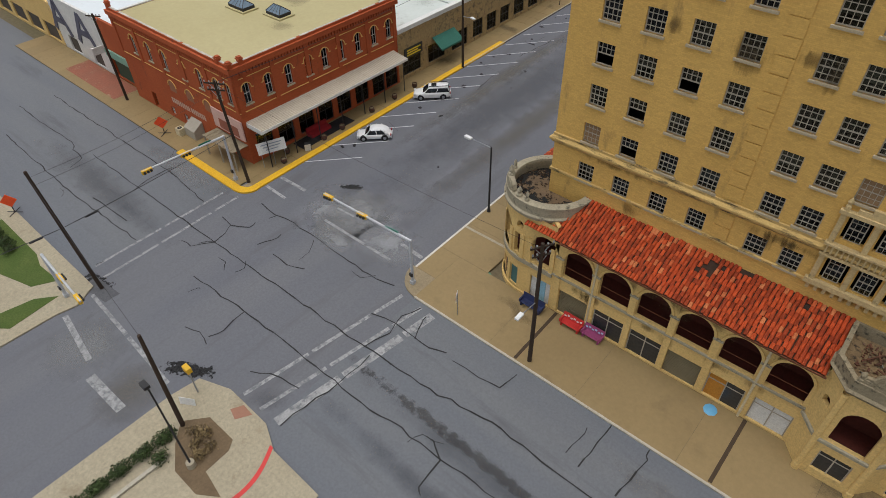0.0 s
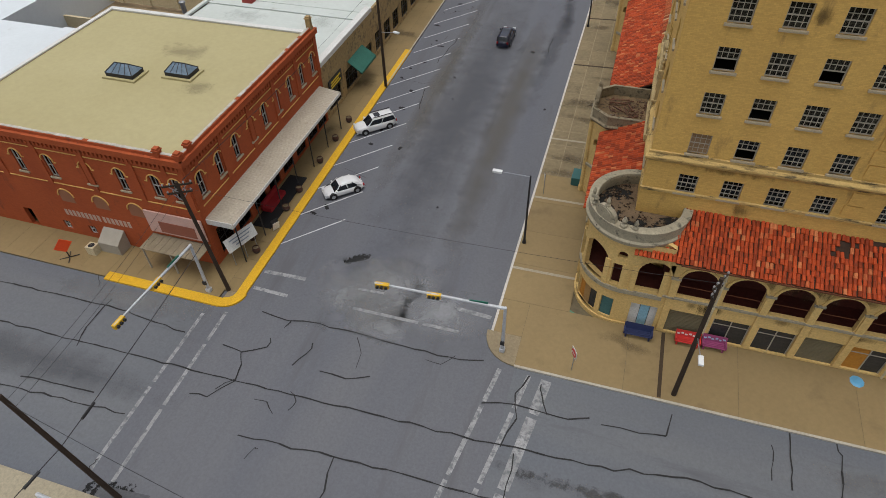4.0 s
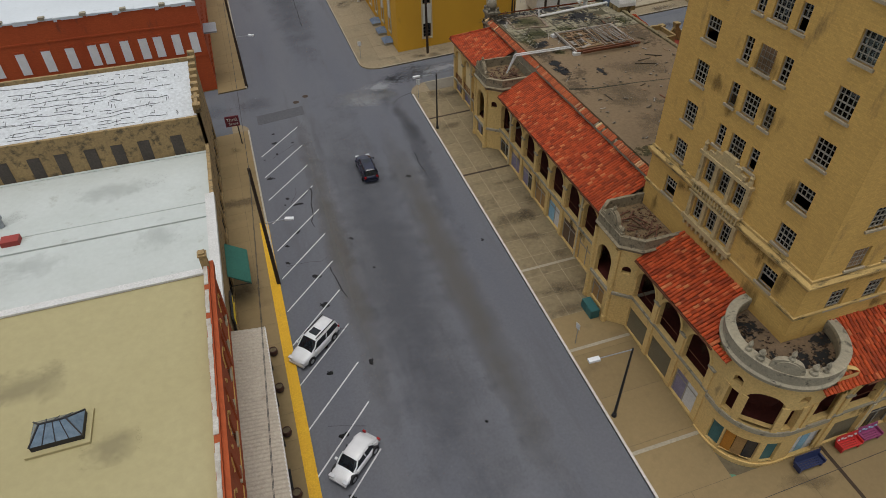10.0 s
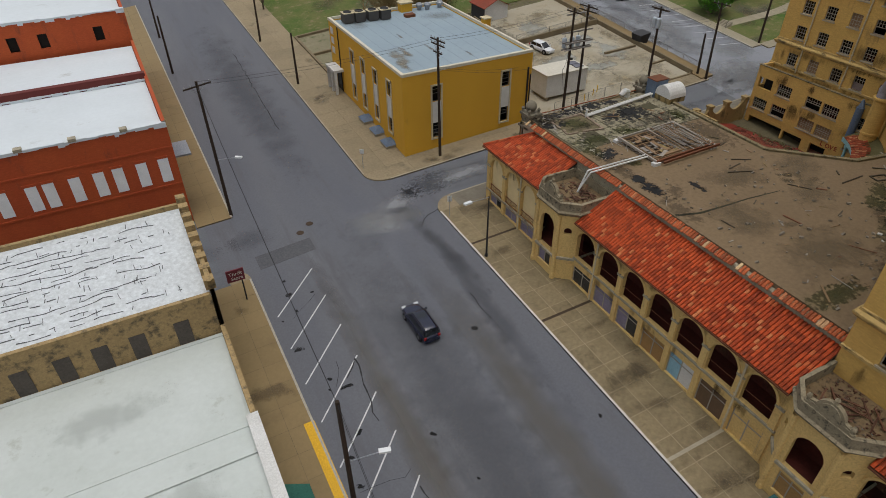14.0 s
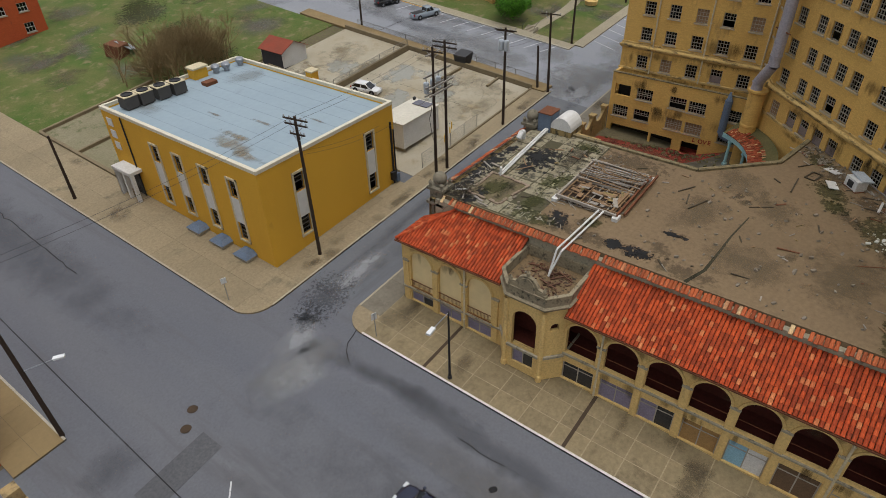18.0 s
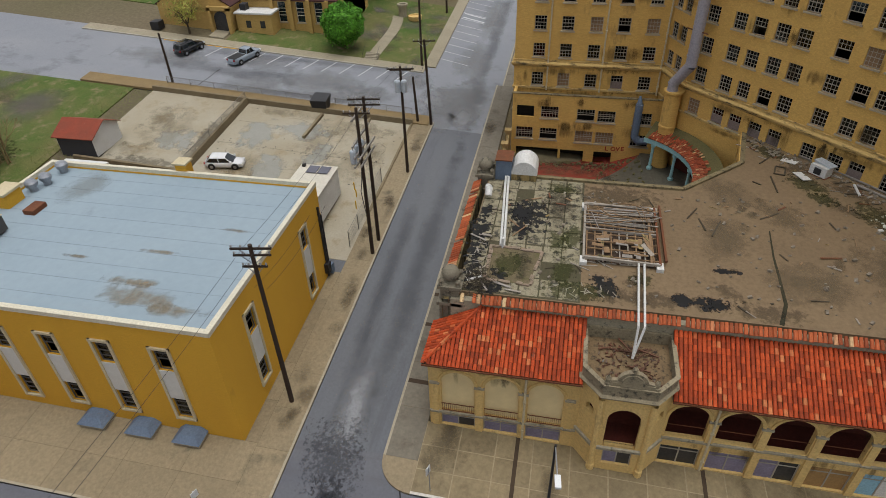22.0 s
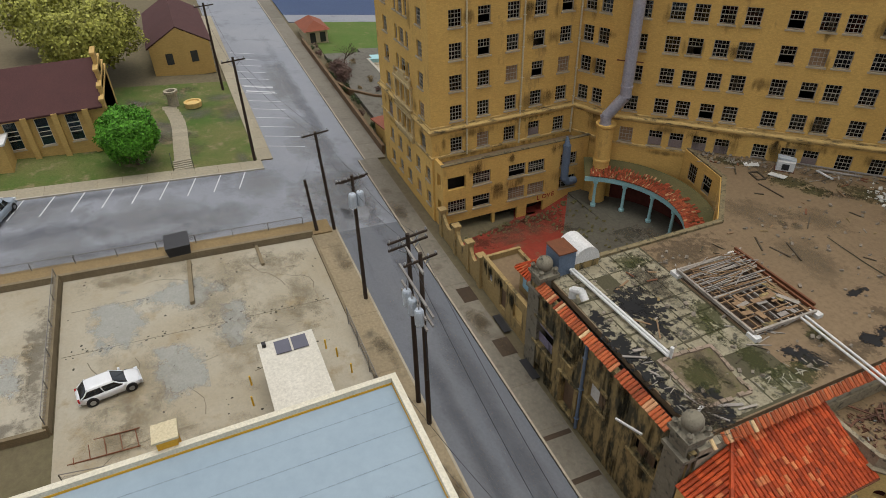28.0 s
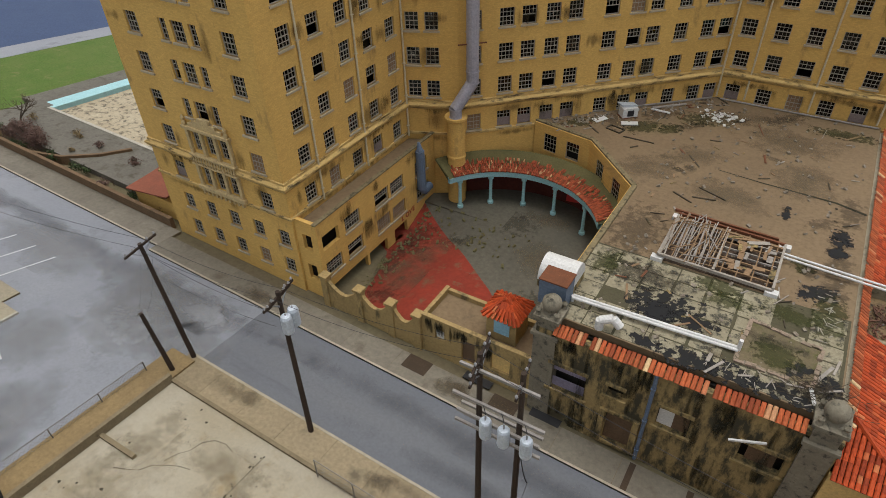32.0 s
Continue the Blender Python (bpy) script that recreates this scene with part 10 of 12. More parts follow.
for k in range(26):
    x, y = db.uniform(-14.8, -11.6), WY0 + db.uniform(0.6, 4.8)
    part("board", Mesh().obox(pose(x, y, DZ + 0.43 + 0.012 * (k % 7), db.uniform(-4, 4), db.uniform(-4, 4), db.choice((0, 90, 90, 20)) + db.uniform(-8, 8)), db.uniform(0.5, 1.5), db.uniform(0.15, 0.4), 0.03), db.choice((BLEACH, BOARD, BOARD, PIPEG, DIRTYWALL)), wr)
for k in range(9):
    part("joist", Mesh().beam((WX0 - 0.1, WY0 + 0.4 + k * 0.6, DZ + 0.3), (-11.3, WY0 + 0.4 + k * 0.6, DZ + 0.33), 0.09, 0.12), db.choice((BLEACH, PIPEG, BOARD)), wr)
for k in range(4):
    part("joist", Mesh().beam((-14.6 + k * 0.95, WY0, DZ + 0.36), (-14.6 + k * 0.95, WY1 - 0.2, DZ + 0.36), 0.08, 0.1), BOARD, wr)
for k in range(8):
    x, y = -15.2 + db.uniform(-0.8, 0.4), WY0 + db.uniform(1, 5.4)
    part("fallen_slat", Mesh().beam((x, y, DZ + 0.05), (x + db.uniform(-0.9, 0.9), y + db.uniform(0.5, 1.4), DZ + 0.08), 0.07, 0.04), BLEACH, wr)
for k in range(16):
    x, y, a_ = db.uniform(-11.4, -7.6), WY0 + db.uniform(0.6, 4.8), db.choice((60, 75, 95, 110, 15)) + db.uniform(-12, 12)
    part("slat", Mesh().obox(pose(x, y, DZ + 0.72 + 0.015 * (k % 6), db.uniform(-5, 5), db.uniform(-7, 7), a_), db.uniform(1.2, 2.8), 0.055, 0.05), db.choice((PIPEG, BLEACH, BOARD)), wr)
for x, y in ((WX0, WY0), (WX0, WY1), (WX1, WY0), (WX1, WY1)):
    part("footing", Mesh().box(x - 0.4, y - 0.25, DZ, x + 0.4, y + 0.25, DZ + 0.3), WHITE, wr)
pp = thing("white_pipe_run", (-9, 87.7, DZ), "pair of white-painted pipes lying across the deck", "pipe", "white pipes")
for o in (0, 0.25):
    part("pipe", Mesh().cyl((-4.3, 88.2 + o, DZ + 0.45), (-14.2, 87.4 + o, DZ + 0.2), 0.1, n=8), WHITE, pp)
part("riser", Mesh().cyl((-4.3, 88.3, DZ), (-4.3, 88.3, DZ + 0.5), 0.1, n=8).cyl((-14.2, 87.5, DZ), (-14.2, 87.5, DZ + 0.9), 0.12, n=8), WHITE, pp)
pp = thing("white_pipe_run", (-18, 77, DZ), "pair of white-painted pipes lying across the deck", "pipe", "white pipes")
for o in (0, 0.4):
    part("pipe", Mesh().cyl((-15.0, 77.2 + o, DZ + 0.4), (-21.6, 77.5 + o, DZ + 0.3), 0.08, n=8).cyl((-21.6, 77.5 + o, DZ + 0.3), (-22.4, 78.0, 10.2), 0.08, n=8), WHITE, pp)
bx = thing("roof_pit", (-16.6, 86, DZ), "shallow roof pit with flaking pink rim, mud and moss", "pit")
PINKRIM = surf("flaking_pink_rim", (0.36, 0.265, 0.20), (0.20, 0.165, 0.115), 0.9, 1.6, 8.0, 0.5, dirt=(0.07, 0.062, 0.035), dirt_at=0.52)
for a, b, skip in (((-14.4, 84.5), (-14.15, 88.35), 9), ((-14.4, 84.5), (-18.4, 85.1), 4), ((-18.4, 85.1), (-18.2, 88.3), 2), ((-14.15, 88.35), (-18.2, 88.3), 5)):
    for k in range(7):
        if k == skip:
            continue
        p, q_ = Vector(a).lerp(Vector(b), k / 7), Vector(a).lerp(Vector(b), (k + 0.97) / 7)
        o_ = Vector((db.uniform(-0.05, 0.05), db.uniform(-0.05, 0.05)))
        part("edging", Mesh().beam((*(p + o_), DZ + 0.07), (*(q_ + o_), DZ + db.uniform(0.04, 0.12)), db.uniform(0.18, 0.28), db.uniform(0.1, 0.2)), PINKRIM, bx)
for x, y, L_, a_ in ((-18.6, 87.2, 1.9, 65), (-18.9, 88.3, 1.6, 28), (-18.3, 89.0, 1.1, 110), (-17.4, 88.7, 0.9, 15), (-13.3, 89.5, 1.5, 60), (-12.9, 88.9, 0.8, 85), (-14.9, 89.3, 0.7, 20), (-19.2, 86.2, 1.2, 80)):
    part("broken_board", Mesh().obox(pose(x, y, DZ + 0.12, db.uniform(-6, 6), db.uniform(-9, 9), a_), L_, db.uniform(0.1, 0.22), 0.05), db.choice((WHITE, BLEACH, PIPEG)), bx)
part("pit_floor", Mesh().prism([(-18.3, 85.15), (-14.4, 84.6), (-14.2, 88.3), (-18.2, 88.25)], DZ - 0.1, DZ + 0.03), surf("pit_mud", (0.185, 0.14, 0.085), (0.12, 0.105, 0.055), 0.95, 0.5, 5.0, 0.4, dirt=(0.08, 0.085, 0.025), dirt_at=0.53), bx, "muddy mossy pit floor")
for x, y, rx, ry, mt in ((-16.2, 86.8, 1.5, 1.2, S_MOSS), (-17.4, 87.4, 0.8, 0.7, S_SOOT), (-15.2, 85.8, 0.9, 0.8, S_DAMP), (-16.4, 85.8, 1.6, 0.6, S_DAMP)):
    stain(x, y, rx, ry, mt, DZ + 0.03, bx, 0, "pit_stain", lift=0.006)
nest = Mesh()
for k in range(150):
    x, y = -18.6 + db.gauss(0, 0.9), 88.7 + db.gauss(0, 0.5)
    a = db.uniform(0, 6.28)
    nest.beam((x, y, DZ + db.uniform(0.02, 0.3)), (x + 0.7 * math.cos(a), y + 0.7 * math.sin(a), DZ + db.uniform(0.05, 0.6)), 0.02)
for k in range(34):
    x, y = (-18.3 + db.gauss(0, 0.5), 82.0 + db.gauss(0, 1.2)) if k < 18 else (db.uniform(-18.5, -12.5), 89.3 + db.gauss(0, 0.35))
    x, y = min(max(x, -19.3), -5), min(y, 89.7)
    sp_ = thing("splinter", (x, y, DZ), "pale splintered slat lying on the deck", "debris", "deck debris")
    part("scrap", Mesh().obox(pose(x, y, DZ + 0.04, db.uniform(-5, 5), db.uniform(-6, 6), db.uniform(0, 180)), db.uniform(0.3, 0.8), db.uniform(0.03, 0.06), 0.03), db.choice((BLEACH, BLEACH, PIPEG)), sp_)
tagged(part("dead_brush", nest, STAIN), "heap of dead grey brush on the deck", "brush", kind="stuff")
tk = thing("rooftop_tank", (-2.9, 86.6, 12.2), "blue and rust metal tank with a white half-barrel cover", "tank")
part("box", Mesh().box(-4.2, 88.0, 12.0, -2.4, 89.4, 13.9), BLUEM, tk, "blue painted metal box")
part("box_lid", Mesh().box(-4.25, 87.95, 13.9, -2.35, 89.45, 14.0), RUST, tk)
n = 10
hb = Mesh()
hb.add([(x, 86.9 + 1.15 * math.cos(math.pi * k / n), 12.6 + 1.25 * math.sin(math.pi * k / n)) for x in (-4.1, -1.7) for k in range(n + 1)], [(k, k + 1, n + 2 + k, n + 1 + k) for k in range(n)] + [tuple(range(n, -1, -1)), tuple(range(n + 1, 2 * n + 2))])
part("half_barrel", hb, WHITE, tk, "white half-barrel sheet cover")
part("stand", Mesh().box(-4.1, 85.8, 12.0, -1.7, 88.0, 12.6), DIRTYWALL, tk)
gn = thing("roof_gooseneck", (-6.2, 90, DZ), "white gooseneck roof vent", "vent")
part("neck", Mesh().cyl((-6.6, 89.7, DZ), (-6.6, 89.7, DZ + 0.7), 0.28, n=10).cyl((-6.6, 89.7, DZ + 0.65), (-7.3, 89.5, DZ + 0.95), 0.28, n=10).cyl((-7.3, 89.5, DZ + 0.95), (-7.8, 89.5, DZ + 0.5), 0.28, n=10), WHITE, gn)
un = thing("broken_unit", (0.9, 61.6, DZ), "broken white air handling unit among rubble", "machine")
part("case", Mesh().obox(pose(1.0, 61.5, DZ + 0.5, 0, 0, 42), 1.5, 1.0, 0.9), WHITE, un)
part("hood", Mesh().obox(pose(1.25, 61.2, DZ + 1.02, 8, -6, 42), 1.6, 1.1, 0.12), TRAFO, un)
part("skid", Mesh().obox(pose(1.0, 61.5, DZ + 0.03, 0, 0, 42), 1.7, 1.1, 0.08), RUST, un)
part("grille", Mesh().obox(pose(0.65, 61.9, DZ + 0.5, 0, 0, 42), 0.6, 0.12, 0.55), BLACK, un)
part("panel", Mesh().obox(pose(0.3, 63.1, DZ + 0.1, 4, 3, 20), 1.5, 0.8, 0.06), WHITE, un)
fp = thing("fallen_sheet", (3.1, 63.6, DZ), "white metal sheet lying on the littered deck", "sheet")
part("plate", Mesh().obox(pose(3.05, 63.5, DZ + 0.08, 3, 4, 55), 1.3, 0.9, 0.05), WHITE, fp)
ff = thing("fallen_window_frame", (1.1, 64.8, DZ), "dark rotten window frame lying on the deck", "window frame")
for p_, q_ in (((0.5, 65.3), (1.9, 64.9)), ((1.9, 64.9), (1.7, 64.1)), ((1.7, 64.1), (0.3, 64.5)), ((0.3, 64.5), (0.5, 65.3))):
    part("rail", Mesh().beam((*p_, DZ + 0.06), (*q_, DZ + 0.06), 0.13, 0.09), STAIN, ff)
for p_, q_, r_, mt_ in (((8.4, 66.2), (-5.0, 53.9), 0.09, PIPEG), ((-5.8, 53.75), (-19.5, 53.55), 0.09, PIPEG), ((-0.6, 59.0), (-3.2, 56.6), 0.11, PIPEG), ((-0.6, 59.2), (-2.4, 59.3), 0.1, WHITE)):
    pp = thing("fallen_pipe", (p_[0], p_[1], DZ), "pale pipe lying along the foot of the tower wall", "pipe", "fallen pipes")
    part("tube", Mesh().cyl((*p_, DZ + r_ + 0.02), (*q_, DZ + r_ + 0.02), r_, n=8), mt_, pp)
for p_, q_ in (((0.0, 65.7), (-2.8, 65.7)), ((2.2, 66.2), (3.4, 65.2)), ((-1.2, 67.4), (-1.7, 66.8)), ((-8.0, 71.0), (-10.2, 71.9)), ((-6.4, 72.6), (-8.0, 73.5))):
    bl = thing("loose_batten", (*p_, DZ), "dark wet timber batten on the deck", "timber", "deck debris")
    part("timber", Mesh().beam((*p_, DZ + 0.05), (*q_, DZ + 0.07), 0.11, 0.07), STAIN, bl)
wrb = Mesh()
for k in range(90):
    x, y = -6.6 + db.gauss(0, 0.9), 57.6 + db.gauss(0, 0.7)
    s_ = db.uniform(0.06, 0.3) * (0.5 if k % 3 else 1)
    wrb.obox(pose(x, y, DZ + s_ * 0.2, db.uniform(-30, 30), db.uniform(-30, 30), db.uniform(0, 180)), s_ * 1.5, s_, s_ * 0.5)
tagged(part("plaster_rubble", wrb, WHITE), "scatter of broken white plaster lumps", "rubble", kind="stuff")
for x, y, rx, ry, mat in ((-3.2, 62.2, 1.3, 1.0, S_MOSS), (-4.6, 61.0, 1.8, 0.9, S_DAMP), (1.6, 63.0, 1.6, 1.8, S_DAMP), (4.5, 64.8, 2.0, 1.0, S_MOSS), (-1.5, 60.0, 2.2, 0.9, S_DAMP), (-12, 55.2, 3.0, 0.8, S_DAMP)):
    stain(x, y, rx, ry, mat, DZ, deck, 45, "deck_stain", lift=0.009)
MIX = [BLEACH, BOARD, RUST, PIPEG, BOARD, DIRTYWALL, STAIN, STAIN]


def inside(x, y):
    poly, c = DECKPOLY, False
    for (x0, y0), (x1, y1) in zip(poly, poly[1:] + poly[:1]):
        if (y0 > y) != (y1 > y) and x < (x1 - x0) * (y - y0) / (y1 - y0) + x0:
            c = not c
    return c


for k in range(170):
    near = db.random() < 0.6
    if near:
        f = db.random()
        x, y = -5.3 + 14 * f + db.uniform(-2.5, 0.5), 54.2 + 13.5 * f + db.uniform(-0.4, 3.0) - 1.2
    else:
        x, y = db.uniform(-19, -4), db.uniform(55, 89)
    if not inside(x, y) or not inside(x + 0.6, y) or not inside(x - 0.6, y):
        continue
    L = db.uniform(0.15, 1.0) if db.random() < 0.85 else db.uniform(1.0, 2.2)
    a = db.uniform(0, 180)
    dp = thing("debris_plank", (x, y, DZ), "loose weathered plank or scrap on the deck", "debris", "deck debris")
    part("scrap", Mesh().obox(pose(x, y, DZ + 0.06, db.uniform(-5, 5), db.uniform(-5, 5), a), L, db.uniform(0.05, 0.16), 0.04), db.choice(MIX), dp)
rb2 = Mesh()
for k in range(420):
    f = db.random()
    x, y = (-5 + 13 * f + db.gauss(0, 0.8), 54.6 + 13 * f + db.gauss(0, 0.9)) if k < 200 else (db.uniform(-19, -4), db.uniform(54, 89.5))
    if inside(x, y):
        s = db.uniform(0.04, 0.16)
        rb2.obox(pose(x, y, DZ + s / 2, db.uniform(0, 40), db.uniform(0, 40), db.uniform(0, 180)), s * 2, s * 1.4, s)
tagged(part("rubble", rb2, surf("rubble_bits", (0.34, 0.30, 0.24), (0.12, 0.09, 0.06), 0.9, 3.0, 9.0, 0.2)), "scattered small rubble on the deck", "rubble", kind="stuff")
rb3 = Mesh()
for k in range(260):
    a, r = db.uniform(0, 6.28), 3.5 * db.random() ** 0.5
    x, y = TX + r * math.cos(a), TY + r * math.sin(a)
    if (x < -20.8 or y < 36.3) and r < 2.9:
        s = db.uniform(0.02, 0.09)
        rb3.obox(pose(x, y, 9.48 + s / 2, db.uniform(0, 60), db.uniform(0, 60), db.uniform(0, 180)), s * 3, s, s)
tagged(part("rubble", rb3, surf("charred_bits", (0.10, 0.06, 0.035), (0.02, 0.017, 0.014), 0.95, 2.0, 9.0, 0.2)), "charred rubble on the turret roof", "rubble", kind="stuff")
rb4 = Mesh()
for k in range(240):
    x, y = db.uniform(4, 15.5), db.uniform(75, 80) + db.gauss(0, 0.5)
    x = 15.4 - abs(db.gauss(0, 1.2)) if db.random() < 0.7 else x
    y = db.uniform(75, 89) if x > 13 else y
    s = db.uniform(0.04, 0.2)
    rb4.obox(pose(x, y, court_z(x, y) + s / 2, db.uniform(0, 40), db.uniform(0, 40), db.uniform(0, 180)), s * 2, s, s)
tagged(part("rubble", rb4, surf("weedy_rubble", (0.20, 0.16, 0.08), (0.09, 0.10, 0.04), 0.95, 2.0, 9.0, 0.3)), "weeds and rubble along the courtyard edge", "rubble", kind="stuff")

# ---- concrete lot north of the side street ----
lot = slab((-8, 103, 19.0, 125.2), 0.05, "parking_lot", LOT, kind="structure", category="parking lot", label="cracked stained concrete parking lot")
slab((2, 125.8, 19.0, 139), 0.1, "parking_lot", LOT, kind="structure", category="parking lot", label="cracked stained concrete parking lot")
slab((19.0, 101, 21.3, 150), 0.3, "bank", surf("dry_bank", (0.28, 0.20, 0.095), (0.21, 0.15, 0.075), 0.95, 0.4, 5.0, 0.5), kind="structure", category="bank", label="dry earth bank beside the street")
LCR = plain("lot_crack", (0.19, 0.165, 0.115), 0.9)
for k in range(9):
    x, y = db.uniform(-3, 17), db.uniform(104, 124)
    m = Mesh()
    a = db.choice((0, 1.57)) + db.uniform(-0.3, 0.3)
    for s in range(db.randint(3, 7)):
        x2, y2 = x + 0.8 * math.cos(a), y + 0.8 * math.sin(a)
        d_ = Vector((-math.sin(a), math.cos(a))) * db.uniform(0.02, 0.05)
        m.add([(px, py, G(px, py) + 0.062) for px, py in ((x - d_.x, y - d_.y), (x2 - d_.x, y2 - d_.y), (x2 + d_.x, y2 + d_.y), (x + d_.x, y + d_.y))], [(0, 1, 2, 3)])
        x, y, a = x2, y2, a + db.uniform(-0.6, 0.6)
    part("lot_crack", m, LCR, lot)
for x, y0, y1 in ((9.2, 104, 125), (14.4, 118.5, 124.5)):
    m = Mesh().add([(px, py, G(px, py) + 0.06) for px, py in ((x, y0), (x + 0.08, y0), (x + 0.08, y1), (x, y1))], [(0, 1, 2, 3)])
    part("slab_joint", m, LCR, lot)
for x, y, rx, ry, mat in ((6, 112, 5.0, 2.6, S_TANLOT), (14, 115.5, 2.4, 4.0, S_WHITE), (1, 119, 3.4, 3.0, S_TANLOT), (10, 106, 5.0, 2.0, S_TANLOT), (16.5, 108, 1.4, 4.0, S_TANLOT), (12, 121, 4, 2.4, S_WHITE), (5, 117, 3.6, 2.2, S_WHITE), (17.5, 118, 1.0, 5.0, S_TANLOT), (-3, 115, 2.4, 5.0, S_TANLOT), (9, 112.4, 3, 1.6, S_WHITE), (8.5, 130, 3, 3, S_WHITE), (13, 134, 4, 2.4, S_TANLOT), (5, 134, 2, 3, S_TANLOT), (10, 126.8, 6, 1.0, S_DAMP), (3.2, 131, 1.0, 5, S_DAMP)):
    stain(x, y, rx, ry, mat, name="lot_stain", label="broad stain on the parking lot", lift=0.055 if y < 125.5 else 0.105)
for x, y, rx, ry in ((15.5, 110, 3.0, 5.5), (8, 108, 4.5, 3.2), (4.5, 120, 5, 3.4), (17.6, 121, 1.6, 3.5), (12, 113.5, 3, 3), (0, 122, 3, 2.5), (10.5, 132, 5, 4)):
    stain(x, y, rx, ry, S_TANLOT, name="lot_stain", label="broad tan stain on the parking lot", lift=0.058 if y < 125.5 else 0.108)
lb = Mesh()
for k in range(170):
    x, y = (9.3 + db.gauss(0, 0.25), db.uniform(104, 125)) if k < 70 else (db.uniform(-3, 18.5), db.uniform(103.6, 124.8))
    r = db.uniform(0.03, 0.13)
    lb.add([(x + r * db.uniform(0.5, 1.3) * math.cos(1.05 * i), y + r * db.uniform(0.5, 1.3) * math.sin(1.05 * i), G(x, y) + 0.068) for i in range(6)], [tuple(range(6))])
part("leaf_litter", lb, plain("dark_leaf_litter", (0.04, 0.035, 0.02), 0.9), lot, "dark specks of litter and weeds", kind="stuff")


def low_wall(a, b, h, w, mat, label, base=0.0):
    n = max(1, int(math.dist(a, b) / 3))
    m = Mesh()
    for k in range(n):
        p, q_ = Vector(a).lerp(Vector(b), k / n), Vector(a).lerp(Vector(b), (k + 1) / n)
        s = Vector((-(q_ - p).y, (q_ - p).x)).normalized() * w / 2
        m.prism([tuple(p - s), tuple(q_ - s), tuple(q_ + s), tuple(p + s)], lambda x, y: G(x, y) - 0.4, lambda x, y: G(x, y) + h + base)
    return part("low_wall", m, mat, label=label, kind="structure", category="wall")


RET = surf("old_retaining_wall", (0.25, 0.20, 0.12), (0.16, 0.125, 0.075), 0.9, 0.6, 6.0, 0.4, dirt=(0.07, 0.055, 0.035))
low_wall((19.0, 103), (19.0, 139), 0.75, 0.3, RET, "old concrete retaining wall along the lot")
low_wall((2, 125.5), (19, 125.5), 0.85, 0.35, RET, "old concrete wall between two lots")
low_wall((2, 125.5), (2, 139), 0.6, 0.3, RET, "old concrete wall between two lots")
low_wall((-1, 103.05), (19, 103.05), 0.3, 0.25, RET, "low broken concrete edging along the pavement")
FENCE = plain("chain_link_steel", (0.22, 0.21, 0.19), 0.5, 0.6)


def fence(a, b, h, step=2.6, base=0.2):
    f = thing("chain_link_fence", (*a, G(*a) + base), "sagging chain-link fence with steel posts", "fence", "fences")
    n = max(2, int(math.dist(a, b) / step))
    for k in range(n + 1):
        p = Vector(a).lerp(Vector(b), k / n)
        part("post", Mesh().cyl((p.x, p.y, G(p.x, p.y)), (p.x, p.y, G(p.x, p.y) + base + h), 0.04, n=6), FENCE, f)
    m = Mesh()
    d = (Vector(b) - Vector(a))
    cells = int(d.length / 0.3)
    for k in range(cells):
        p, q_ = Vector(a) + d * (k / cells), Vector(a) + d * ((k + 1) / cells)
        z0, z1 = G(p.x, p.y) + base, G(q_.x, q_.y) + base
        for j in range(max(1, int(h / 0.3))):
            m.beam((p.x, p.y, z0 + j * 0.3), (q_.x, q_.y, z1 + (j + 1) * 0.3), 0.012)
            m.beam((p.x, p.y, z0 + (j + 1) * 0.3), (q_.x, q_.y, z1 + j * 0.3), 0.012)
    part("mesh", m, FENCE, f, kind="stuff")
    r = Mesh()
    r.cyl((a[0], a[1], G(*a) + base + h), (b[0], b[1], G(*b) + base + h), 0.03, n=6)
    part("top_rail", r, FENCE, f)


fence((-6, 103.3), (5.5, 103.3), 1.7)
low_wall((18.3, 114.8), (12.3, 115.1), 0.4, 0.35, RET, "broken stub of an old concrete wall on the lot")
low_wall((18.9, 108.6), (15.8, 108.5), 0.3, 0.3, RET, "broken stub of an old concrete wall on the lot")
fence((21.0, 103.5), (21.0, 138), 0.9, 3.2, 0.3)
fence((2.2, 125.5), (18.8, 125.5), 0.9, 2.8, 0.8)
fence((-5, 112.5), (-3.5, 124), 2.0, 2.3)
trl = thing("white_site_cabin", (-1.4, 108.9, G(-1.4, 108.9)), "white box-shaped site cabin with solar panels on its roof", "cabin")
tz = G(-1.4, 108.9)
part("body", Mesh().box(-4.9, 106.9, tz + 0.4, 2.1, 110.8, tz + 3.5), WHITE, trl)
part("roof", Mesh().box(-5.0, 106.8, tz + 3.5, 2.2, 110.9, tz + 3.62), surf("cream_cabin_roof", (0.66, 0.63, 0.54), (0.58, 0.55, 0.46), 0.7, 0.5, 5.0, 0.05), trl)
for k in range(2):
    part("solar_panel", Mesh().box(0.4, 107.4 + k * 1.25, tz + 3.7, 1.8, 108.5 + k * 1.25, tz + 3.76), plain("solar_cells", (0.12, 0.12, 0.15), 0.25), trl)
part("vent", Mesh().box(1.6, 110.3, tz + 3.62, 1.95, 110.6, tz + 3.95), BLACK, trl)
for x in (-4.5, 1.7):
    part("footing", Mesh().box(x, 107.2, tz - 0.3, x + 0.3, 110.5, tz + 0.4), KERB, trl)
